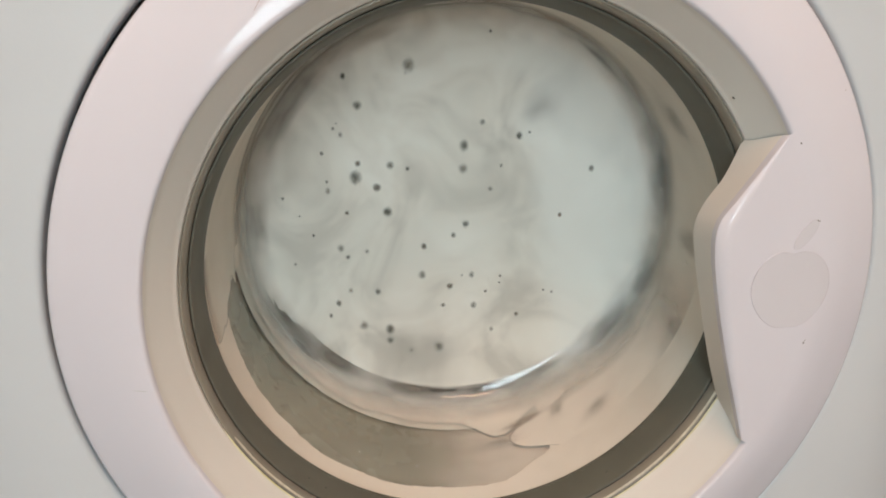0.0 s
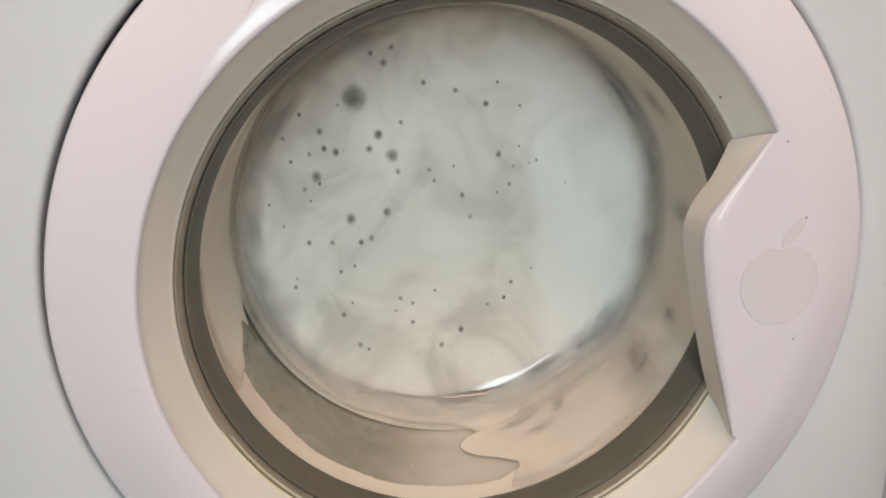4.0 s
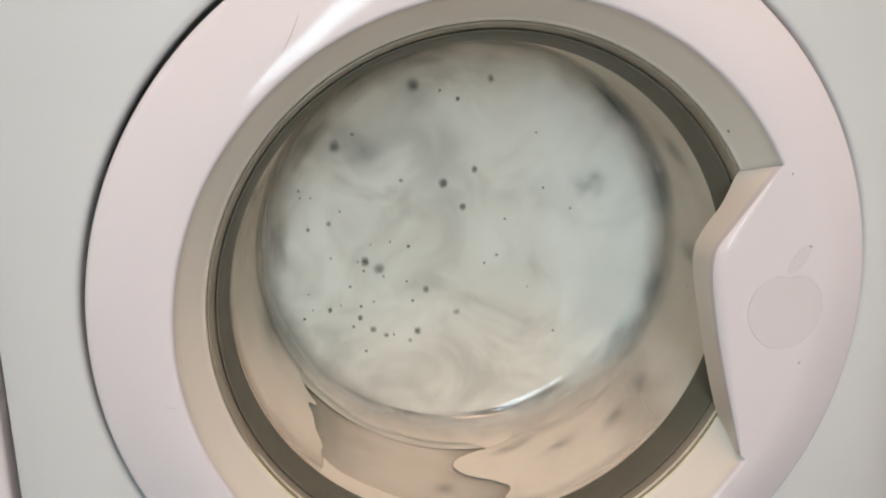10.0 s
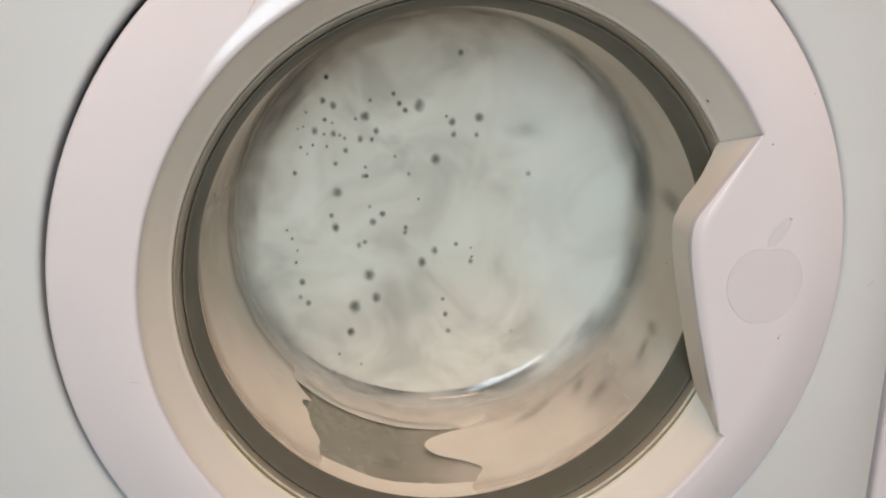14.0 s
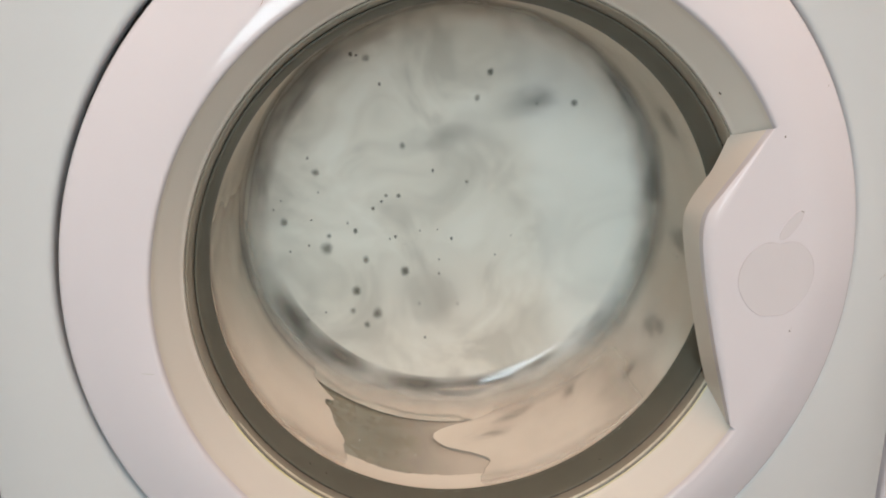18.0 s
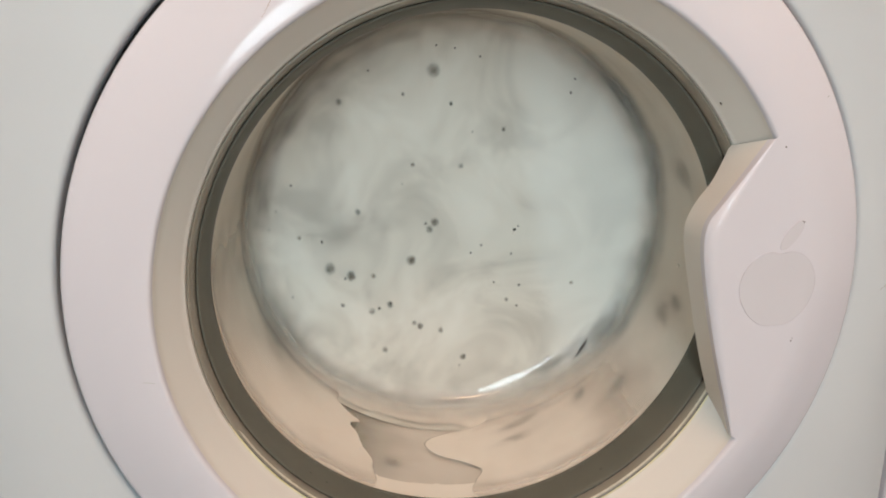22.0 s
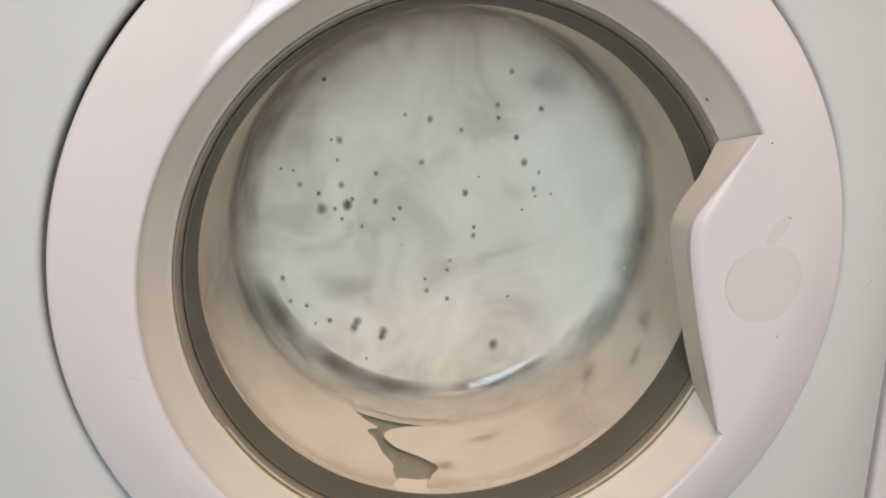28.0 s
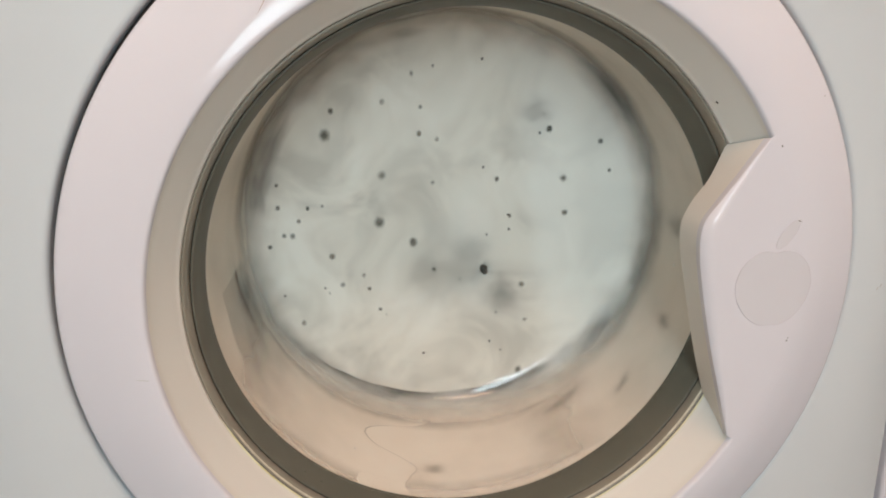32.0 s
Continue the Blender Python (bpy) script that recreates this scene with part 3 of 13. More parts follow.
for p, q in zip(SIDE_PROFILE, SIDE_PROFILE[1:]):
    SIDE_S.append(SIDE_S[-1] + math.hypot(q[0] - p[0], q[1] - p[1]))


def side_at(s, lift=0.0):
    """Radius and depth of the suds' face at s metres along the bowl, lifted towards the glass."""
    r = float(np.interp(s, SIDE_S, [p[0] for p in SIDE_PROFILE]))
    y = float(np.interp(s, SIDE_S, [p[1] for p in SIDE_PROFILE]))
    lift -= 0.0030
    return r - lift, y - lift * 0.6


def s_of_depth(y):
    return float(np.interp(y, [p[1] for p in SIDE_PROFILE], SIDE_S))


def uv_layer(bm):
    return bm.loops.layers.uv.new("uv")


def sheet(a0, a1, na, s0, s1, ns, lift, hole=None, edge=None, thin=None):
    """A sheet of suds on the side of the bowl between two angles (degrees) and two places along it. edge shifts its start angle, hole leaves a gap,
    thin gives the stretch along the bowl over which it thins out."""
    bm = bmesh.new()
    uv = uv_layer(bm)
    verts, vs = {}, {}
    for i in range(na + 1):
        for k in range(ns + 1):
            s = s0 + (s1 - s0) * k / ns
            a = a0 + (a1 - a0) * i / na
            if edge:
                w = 1 - i / na
                a += edge(s) * w ** 3
            r, y = side_at(s, lift)
            v = bm.verts.new((r * math.cos(radians(a)), y, r * math.sin(radians(a))))
            fade = (s - thin[0]) / (thin[1] - thin[0]) if thin else max((i / na - 0.5) / 0.5, 1 - k / 20, 1 - (ns - k) / 20, 1 - i / 1.5)
            verts[i, k], vs[v] = v, (a, s, fade)
    for i in range(na):
        for k in range(ns):
            quad = (verts[i, k], verts[i + 1, k], verts[i + 1, k + 1], verts[i, k + 1])
            if hole:
                a = sum(vs[v][0] for v in quad) / 4
                s = sum(vs[v][1] for v in quad) / 4
                if hole(a, s):
                    continue
            f = bm.faces.new(quad)
            for loop in f.loops:
                loop[uv].uv = (0, vs[loop.vert][2])
    return bm


S_LOW, S_HIGH = s_of_depth(0.0480), s_of_depth(0.1150)


def wavy(a, seed, size):
    return size * noise.noise((a * 0.07, seed, 0)) + 0.4 * size * noise.noise((a * 0.25, seed, 3))


def window_gap(a, s):
    """The bare place low on the glass, through which the tub shows."""
    if not -172 < a < -68:
        return False
    low = S_LOW + 0.016 * max(0, (-125 - a) / 45) + wavy(a, 1.0, 0.004)
    high = S_HIGH + wavy(a, 2.0, 0.004) + 0.006 * max(0, (-125 - a) / 45)
    if a > -92:
        u = (a + 92) / 24
        high -= 0.020 * math.sin(u * math.pi) ** 2
        low += 0.03 * max(0, u - 0.45)
    return low < s < high


def lobed(seed, points):
    """The outline of a tongue's tip: how far it leads or lags, in degrees, across its width."""
    line = fine(points, 6)
    us, ds = [p[0] for p in line], [p[1] for p in line]
    return lambda s: float(np.interp((s - S_LOW) / (S_HIGH - S_LOW), us, ds)) + 1.6 * noise.noise((s * 90, seed, 0)) + 0.5 * noise.noise((s * 260, seed, 5))


LEFT_TIP = [(-0.3, 9), (0.0, 8), (0.2, 7), (0.4, 3), (0.55, 0), (0.68, 3), (0.78, -1), (0.9, -4), (1.1, -4), (1.3, -3)]
RIGHT_TIP = [(-0.3, 4), (0.0, 4), (0.16, 7), (0.28, 2), (0.42, -5), (0.6, -8), (0.78, -2), (0.92, 7), (1.1, 12), (1.3, 12)]
s_thin0, s_thin1 = s_of_depth(0.112), s_of_depth(0.140)
part("foam_sleeve", seated(sheet(-180, 180, 900, s_of_depth(0.0243), s_of_depth(0.1415), 150, 0, window_gap, thin=(s_thin0, s_thin1))), M_FOAM_EDGE, suds, "cream suds on the sides of the bowl", fix=False)
bm = lathe([side_at(s, -0.0014) for s in np.linspace(s_of_depth(0.108), SIDE_S[-1], 24)], 128)
part("wet_foam", bm, M_FOAM_WET, suds, "thin grey wet suds round the bowl's corner")


def end_sheet():
    """The flat face of suds on the glass end, rounded over the corner."""
    bm = bmesh.new()
    uv = uv_layer(bm)
    n, flat, bend = 128, 14, 16
    s0, s1 = s_of_depth(0.1428), s_of_depth(0.112)
    line = [(0.1180 * max(0.002, k / flat), 0.1434, 0.6 * k / flat) for k in range(flat)]
    for k in range(bend + 1):
        r, y = side_at(s0 + (s1 - s0) * k / bend, 0.0004)
        line.append((r, min(y, 0.1432), 0.6 + 0.4 * k / bend))
    rows = [[bm.verts.new((r * math.cos(2 * math.pi * i / n), y, r * math.sin(2 * math.pi * i / n))) for i in range(n)] for r, y, v in line]
    for k in range(len(line) - 1):
        p, q, u, w = rows[k], rows[k + 1], line[k][2], line[k + 1][2]
        for i in range(n):
            f = bm.faces.new((p[i], q[i], q[(i + 1) % n], p[(i + 1) % n]))
            for loop, v in zip(f.loops, (u, w, w, u)):
                loop[uv].uv = (0, v)
    return bm


def tongue(bm, about):
    """Seat a tongue for the middle of its swing about the bowl's axis."""
    turn = pose(0, 0, 0, 0, -about, 0).to_3x3()
    for v in bm.verts:
        v.co = turn @ v.co
    seated(bm)
    for v in bm.verts:
        v.co = turn.inverted() @ v.co
    return bm


def painted_sheen(m, white):
    """Whiten the suds on one side of the glass end: painted daylight sheen."""
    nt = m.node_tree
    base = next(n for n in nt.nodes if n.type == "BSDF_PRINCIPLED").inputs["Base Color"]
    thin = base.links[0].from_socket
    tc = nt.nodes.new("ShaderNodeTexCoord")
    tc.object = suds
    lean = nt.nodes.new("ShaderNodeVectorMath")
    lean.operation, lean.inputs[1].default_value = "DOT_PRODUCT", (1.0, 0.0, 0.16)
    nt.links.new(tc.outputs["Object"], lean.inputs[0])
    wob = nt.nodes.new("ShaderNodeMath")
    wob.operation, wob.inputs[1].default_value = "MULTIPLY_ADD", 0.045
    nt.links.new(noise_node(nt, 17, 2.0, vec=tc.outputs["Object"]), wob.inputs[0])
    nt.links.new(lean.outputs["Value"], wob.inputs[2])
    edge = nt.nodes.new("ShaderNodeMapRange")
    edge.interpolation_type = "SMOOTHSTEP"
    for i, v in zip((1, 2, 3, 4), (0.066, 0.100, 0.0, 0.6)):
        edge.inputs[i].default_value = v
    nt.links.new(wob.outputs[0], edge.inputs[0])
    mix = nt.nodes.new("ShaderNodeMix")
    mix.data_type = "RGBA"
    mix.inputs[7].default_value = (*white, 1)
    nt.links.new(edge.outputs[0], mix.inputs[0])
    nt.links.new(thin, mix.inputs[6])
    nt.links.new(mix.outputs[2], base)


# pale sheen of reflected daylight, put into the foam face's colour
painted_sheen(M_FOAM, (0.925, 0.935, 0.91))
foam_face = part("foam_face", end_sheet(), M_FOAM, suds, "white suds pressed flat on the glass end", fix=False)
# two tongues of suds that creep in from both sides and close the bare place
left_tongue = part("suds_tongue", tongue(sheet(0, -75, 160, S_LOW - 0.018, S_HIGH + 0.012, 80, 0.00030, edge=lobed(4.0, LEFT_TIP)), -128), M_TONGUE, suds, "tongue of cream suds creeping over the glass", fix=False)
right_tongue = part("suds_tongue", tongue(sheet(0, 60, 130, S_LOW - 0.018, S_HIGH + 0.008, 80, 0.00045, edge=lobed(7.5, RIGHT_TIP)), -92), M_TONGUE, suds, "tongue of cream suds creeping over the glass", fix=False)


# suds whirling round with the drum behind the bare place: three long lumps
whirl = tagged(new("whirling_suds"), "cream suds whirling with the drum behind the door", "suds")
whirl.location = (0, 0, Z0)
for k in range(3):
    bm = bmesh.new()
    uv = uv_layer(bm)
    rows = []
    for i in range(25):
        a = k * 120 - 38 + 76 * i / 24
        w = math.sin(math.pi * i / 24) ** 0.5
        row = []
        for j in range(13):
            u = j / 12
            y = 0.035 + 0.085 * u
            r = 0.1563 - 0.0048 * u - 0.0012 * w * math.sin(math.pi * u) ** 0.4 + 0.0004 * noise.noise((a * 0.05, u * 4, k))
            row.append(bm.verts.new((r * math.cos(radians(a)), y, r * math.sin(radians(a)))))
        rows.append(row)
    for p, q in zip(rows, rows[1:]):
        for j in range(12):
            f = bm.faces.new((p[j], q[j], q[j + 1], p[j + 1]))
            for loop in f.loops:
                i = next(n for n, row in enumerate(rows) if loop.vert in row)
                loop[uv].uv = (0, abs(i - 12) / 12)
    part("suds_lump", bm, M_LUMP, whirl)


def dome(seg=20, rings=4):
    """A flat round blister of unit radius facing the camera."""
    bm = bmesh.new()
    uv = uv_layer(bm)
    c = bm.verts.new((0, -0.05, 0))
    rows = [[bm.verts.new((k / rings * math.cos(2 * math.pi * i / seg), -0.05 * (1 - (k / rings) ** 2), k / rings * math.sin(2 * math.pi * i / seg))) for i in range(seg)] for k in range(1, rings + 1)]
    for i in range(seg):
        j = (i + 1) % seg
        bm.faces.new((c, rows[0][j], rows[0][i]))
        for p, q in zip(rows, rows[1:]):
            bm.faces.new((p[i], p[j], q[j], q[i]))
    for f in bm.faces:
        for loop in f.loops:
            loop[uv].uv = (loop.vert.co.x, loop.vert.co.z)
    me = bpy.data.meshes.new("blister")
    bm.to_mesh(me)
    bm.free()
    for f in me.polygons:
        f.use_smooth = True
    return me


def with_material(me, mat):
    me = me.copy()
    me.materials.append(mat)
    return me


BLISTER = dome()
CRISP, SOFT, FAINT, CLOUD, SMOKE = (with_material(BLISTER, m) for m in (M_BUBBLE, M_BUBBLE_SOFT, M_BUBBLE_FAINT, M_THIN, M_THIN_DARK))


def blister(name, me, size, stretch=1.0):
    ob = new(name, me)
    ob.parent = suds
    ob.scale = (size, 0.004, size * stretch)
    return ob


def wrapped(name, a0, depth, half_a, half_s, mat, lift, lean=0.0):
    """A thin place that lies on the curved side of the bowl."""
    bm = bmesh.new()
    uv = uv_layer(bm)
    s0 = s_of_depth(depth)
    seg, rings = 24, 6
    where = {}
    rows = []
    for k in range(rings + 1):
        u = max(0.01, k / rings)
        row = []
        for i in range(seg):
            p = 2 * math.pi * i / seg
            cu, cv = u * math.cos(p), u * math.sin(p)
            s = min(max(s0 + half_s * cv, 0.0075), SIDE_S[-1])
            a = radians(a0 + half_a * cu + lean * half_a * cv)
            r, y = side_at(s, lift)
            v = bm.verts.new((r * math.cos(a), y, r * math.sin(a)))
            where[v] = (cu, cv)
            row.append(v)
        rows.append(row)
    for p, q in zip(rows, rows[1:]):
        for i in range(seg):
            j = (i + 1) % seg
            f = bm.faces.new((p[i], p[j], q[j], q[i]))
            for loop in f.loops:
                loop[uv].uv = where[loop.vert]
    return part(name, seated(bm), mat, suds, fix=False)


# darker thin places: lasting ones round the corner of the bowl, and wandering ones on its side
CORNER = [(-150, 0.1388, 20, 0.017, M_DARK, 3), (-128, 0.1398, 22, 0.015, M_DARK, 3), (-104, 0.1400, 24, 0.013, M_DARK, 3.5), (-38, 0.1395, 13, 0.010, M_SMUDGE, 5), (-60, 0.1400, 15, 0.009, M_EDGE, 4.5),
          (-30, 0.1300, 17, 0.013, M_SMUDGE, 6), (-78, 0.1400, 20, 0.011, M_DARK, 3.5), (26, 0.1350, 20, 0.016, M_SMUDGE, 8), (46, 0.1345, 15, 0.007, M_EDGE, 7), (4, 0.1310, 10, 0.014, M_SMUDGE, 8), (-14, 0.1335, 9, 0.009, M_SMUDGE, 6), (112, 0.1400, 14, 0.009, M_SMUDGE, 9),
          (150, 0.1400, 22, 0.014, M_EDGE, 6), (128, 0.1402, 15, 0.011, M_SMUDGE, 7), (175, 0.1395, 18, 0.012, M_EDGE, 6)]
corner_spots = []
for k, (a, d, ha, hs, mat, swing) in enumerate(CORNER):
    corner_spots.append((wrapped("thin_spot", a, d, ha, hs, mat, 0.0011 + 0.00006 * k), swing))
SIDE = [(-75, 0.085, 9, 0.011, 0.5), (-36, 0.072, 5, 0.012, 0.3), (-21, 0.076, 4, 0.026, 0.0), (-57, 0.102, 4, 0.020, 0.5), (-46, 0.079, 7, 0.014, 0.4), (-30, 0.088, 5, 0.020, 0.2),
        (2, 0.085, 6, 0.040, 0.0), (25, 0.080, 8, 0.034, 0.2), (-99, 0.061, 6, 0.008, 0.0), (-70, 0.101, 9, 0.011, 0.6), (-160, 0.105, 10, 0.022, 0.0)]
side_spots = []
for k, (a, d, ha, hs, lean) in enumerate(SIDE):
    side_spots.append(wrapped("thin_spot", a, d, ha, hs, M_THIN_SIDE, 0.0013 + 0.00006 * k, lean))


PLANE = 0.1416
made = []


def slide(size, *runs, kind=None):
    """A bubble that comes up to the glass, slides down it and sinks back into the suds, once for each run of (seconds, across, up)."""
    k = len(made)
    me = kind or ((CRISP, FAINT)[k % 2] if size <= 3 else (CRISP, SOFT, FAINT)[k % 3] if size <= 5 else (SOFT, SOFT, CRISP)[k % 3])
    ob = blister("bubble", me, size * (0.00048 if me == CRISP else 0.00056), 1.0 + 0.3 * ((k * 7) % 5) / 4)
    made.append(ob)
    y = PLANE - 0.00002 * (k % 9)
    rows = []
    for run in runs:
        rows.append((run[0][0] - 0.15, run[0][1], y + 0.009, run[0][2]))
        rows += [(t, x, y, z) for t, x, z in run]
        rows.append((run[-1][0] + 0.15, run[-1][1], y + 0.009, run[-1][2]))
    keyed(ob, rows)


small = [blister("bubble", (CRISP, FAINT, SOFT, CRISP)[k % 4], random.uniform(0.0008, 0.0017) * (1, 1.7, 1.5, 0.8)[k % 4]) for k in range(14)]
clouds = [blister("thin_spot", CLOUD, random.uniform(0.030, 0.045), random.uniform(0.45, 0.9)) for k in range(2)]


def smudge(me, wide, high, run, lean=0.0):
    """A thin place that shows in the suds for a while as it slides down behind the glass: (seconds, across, up)."""
    ob = blister("thin_spot", me, wide, high / wide)
    k = len(made)
    made.append(ob)
    y = PLANE + 0.0003 - 0.00003 * (k % 12)
    rows = [(run[0][0] - 0.4, run[0][1], y + 0.009, run[0][2])] + [(t, x, y, z) for t, x, z in run] + [(run[-1][0] + 0.4, run[-1][1], y + 0.009, run[-1][2])]
    keyed(ob, rows, lean)


def drift(x, z):
    """Metres a second at which the suds slide over the end of the glass."""
    u = -0.0021 - 0.0567 * x - 0.0591 * z + 0.626 * x * x + 0.2866 * x * z - 0.0747 * z * z
    w = -0.0690 + 0.645 * x + 2.44 * x * x - 1.25 * x * z + 1.10 * z * z - 40.9 * x ** 3
    return u, min(-0.018, w)


def drifting(rnd, y, reach, slow, x_mid, x_wide, low=-0.07):
    """Rows of a thing that rises to the glass, slides down it, sinks into the suds and comes up again further on."""
    rows, t = [], -rnd.uniform(0, 3)
    while t < 32:
        while True:
            x, z = rnd.gauss(x_mid, x_wide), rnd.uniform(low, 0.115)
            if math.hypot(x, z - 0.003) < reach:
                break
        life = rnd.uniform(1.6, 4.0) / slow
        run = []
        n = 0.0
        while n < life and math.hypot(x, z - 0.003) < reach + 0.004:
            run.append((t + n, x, z))
            u, w = drift(x, z)
            x, z, n = x + u * 0.5 * slow, z + w * 0.5 * slow, n + 0.5
        if len(run) > 1:
            rows.append((run[0][0] - 0.2, run[0][1], y + 0.009, run[0][2]))
            rows += [(a, b, y, c) for a, b, c in run]
            rows.append((run[-1][0] + 0.2, run[-1][1], y + 0.009, run[-1][2]))
        t += max(n, 0.5) + 0.6
    return rows


def keyed(ob, rows, lean=0.0):
    """Key rows of (seconds, x, y, z), cut and filled to the clip's length."""
    ts = [r[0] for r in rows]
    at = lambda t: [float(np.interp(t, ts, [r[k] for r in rows])) for k in (1, 2, 3)]
    out = [(0.0, *at(0.0))] + [r for r in rows if 0.05 < r[0] < 31.95] + [(32.0, *at(32.0))]
    walk(ob, [(t, pose(x, y, z, 0, lean, 0)) for t, x, y, z in out])


def motions():
    # tongues: angles at which their edges lie as the bare place closes
    left = [(0, -173), (3, -164), (6, -155), (9, -144), (13, -134), (17, -131), (19, -127), (23, -120), (26, -117), (28, -113), (29.5, -102), (32, -92)]
    right = [(0, -70), (3, -79), (6, -87), (9, -88), (13, -90), (17, -89), (19, -92), (23, -93), (25, -97), (26, -99), (28, -101), (29.5, -104), (32, -108)]
    walk(left_tongue, [(t, pose(0, 0, 0, 0, -a, 0)) for t, a in left])
    walk(right_tongue, [(t, pose(0, 0, 0, 0, -a, 0)) for t, a in right])
    # how far suds wash over the dark lower corner of the bowl, 0 to 1
    WASH = [(0, 0.2), (1, 0), (2, 0.1), (3, 0.2), (5, 0.9), (6, 0.4), (7, 0.2), (8, 1), (9, 0.4), (10, 0.5), (11, 0.9), (12, 0), (13, 0.3), (14, 0.4), (16.5, 0.5), (17, 0), (18, 0),
            (19, 0), (20, 0), (21, 0.4), (22, 1), (23, 0), (24, 0), (25, 0.4), (26, 0.2), (28, 0), (30, 0.3), (31, 0), (32, 0.4)]
    # the whirl: about one turn a second, in step with the lulls that bare the tub
    lull = [(0, 22), (1, 4), (2, 4), (5, 50), (6, 0), (7, 45), (8, 45), (9, 15), (10, 60), (11, 0), (12, 25), (13, 5), (14, 20), (17, 0), (18, 30), (19, 0), (20, 0), (21, 25), (22, 45), (23, 0), (24, 5), (25, 0), (28, 0), (32, 0)]
    rows = []
    for k in range(161):
        t = k * 0.2
        rows.append((t, pose(0, 0, Z0, *TILT) @ pose(0, 0, 0, 0, 360 * t + float(np.interp(t, [p[0] for p in lull], [p[1] for p in lull])) + 50, 0)))
    walk(whirl, rows)
    slide(7, [(0, -0.0459, 0.0375), (0.5, -0.0427, -0.0325), (1, -0.0321, -0.1153)])
    slide(11, [(0, -0.0694, 0.0296), (0.5, -0.0655, -0.0214), (1, -0.0635, -0.0738), (1.25, -0.0627, -0.0963)])
    slide(5, [(0, -0.0882, 0.0205), (0.5, -0.0862, -0.0045), (1, -0.0848, -0.0309), (1.5, -0.0812, -0.0627), (1.75, -0.0801, -0.0837)])
    slide(8, [(0, 0.0036, 0.0341), (0.5, -0.0020, -0.0094), (1, -0.0027, -0.0419), (1.5, -0.0041, -0.0782), (2, -0.0031, -0.1087)])
    slide(6, [(0, 0.0418, 0.0561), (0.5, 0.0376, 0.0320), (1, 0.0355, 0.0128), (1.5, 0.0336, -0.0071), (2, 0.0332, -0.0256), (2.5, 0.0326, -0.0434), (4.5, -0.0041, -0.0993), (5, -0.0110, -0.1098)])
    slide(7, [(0, 0.0059, -0.0055), (0.5, 0.0164, -0.0752), (1, 0.0161, -0.1009)])
    slide(6, [(0, -0.0810, -0.0207), (0.5, -0.0799, -0.0455), (1, -0.0791, -0.0759), (1.25, -0.0782, -0.0976)])
    slide(5, [(0, -0.0559, -0.0539), (0.5, -0.0609, -0.0892), (0.75, -0.0598, -0.1120)])
    slide(9, [(0, -0.0482, 0.0047), (0.5, -0.0445, -0.0714), (0.8, -0.0417, -0.1021)])
    slide(4, [(1.5, -0.0988, 0.0842), (2, -0.1005, 0.0685), (2.5, -0.0966, 0.0396), (4.5, -0.1128, -0.0561)])
    slide(5, [(1.5, -0.0063, 0.0573), (2, -0.0064, 0.0312), (2.5, -0.0157, -0.0251), (3, -0.0151, -0.0628), (3.5, -0.0133, -0.1002), (3.75, -0.0118, -0.1188)])
    slide(9, [(1.25, -0.0183, 0.1137), (1.5, -0.0210, 0.0977), (2, -0.0284, 0.0466), (2.5, -0.0316, -0.0119), (3, -0.0305, -0.0551), (3.5, -0.0280, -0.0986), (3.75, -0.0258, -0.1201)])
    slide(7, [(1.25, -0.0796, 0.0912), (1.5, -0.0815, 0.0766), (2, -0.0853, 0.0308), (2.5, -0.0828, -0.0014), (3, -0.0811, -0.0358), (3.5, -0.0789, -0.0757), (3.75, -0.0772, -0.0966)])
    slide(7, [(0.25, -0.0022, 0.0933), (0.5, -0.0040, 0.0764), (1, -0.0112, 0.0376), (1.5, -0.0123, -0.0030), (2, -0.0143, -0.0407), (2.5, -0.0148, -0.0743), (3, -0.0126, -0.1113)])
    slide(8, [(0.75, -0.0554, 0.1066), (1, -0.0576, 0.0905), (1.5, -0.0527, 0.0336), (2, -0.0474, -0.0255), (2.5, -0.0431, -0.0952), (2.75, -0.0408, -0.1180)])
    slide(4, [(1.25, -0.0385, 0.0698), (1.5, -0.0396, 0.0495), (2, -0.0399, 0.0004), (2.5, -0.0404, -0.0626), (3, -0.0371, -0.1077)])
    slide(6, [(0.75, -0.0190, 0.1151), (1, -0.0219, 0.0992), (1.5, -0.0256, 0.0634), (2, -0.0261, 0.0230), (2.5, -0.0273, -0.0345), (3, -0.0258, -0.0767), (3.5, -0.0226, -0.1189)])
    slide(3, [(0.75, 0.0574, 0.1136), (1, 0.0561, 0.1077), (1.5, 0.0534, 0.0962), (2, 0.0502, 0.0829), (2.5, 0.0473, 0.0677), (4.5, 0.0401, 0.0023), (5, 0.0407, -0.0239), (5.5, 0.0389, -0.0480), (6, 0.0392, -0.0671), (6.5, 0.0410, -0.0831), (6.6, 0.0409, -0.0866)])
    slide(22, [(3.5, -0.0617, 0.1139), (4, -0.0649, 0.0849), (4.5, -0.0648, 0.0470), (5, -0.0658, -0.0177), (5.5, -0.0635, -0.0820), (5.75, -0.0614, -0.1038)])
    slide(9, [(3, -0.0907, 0.0863), (3.5, -0.0922, 0.0607), (4, -0.0918, 0.0322), (4.5, -0.0906, 0.0036), (5, -0.0872, -0.0471), (5.2, -0.0868, -0.0691), (5.45, -0.0873, -0.0889)])
    slide(7, [(3.25, -0.0545, 0.1072), (3.5, -0.0557, 0.0909), (4, -0.0558, 0.0507), (4.5, -0.0542, 0.0097), (5, -0.0527, -0.0493), (5.5, -0.0536, -0.0932)])
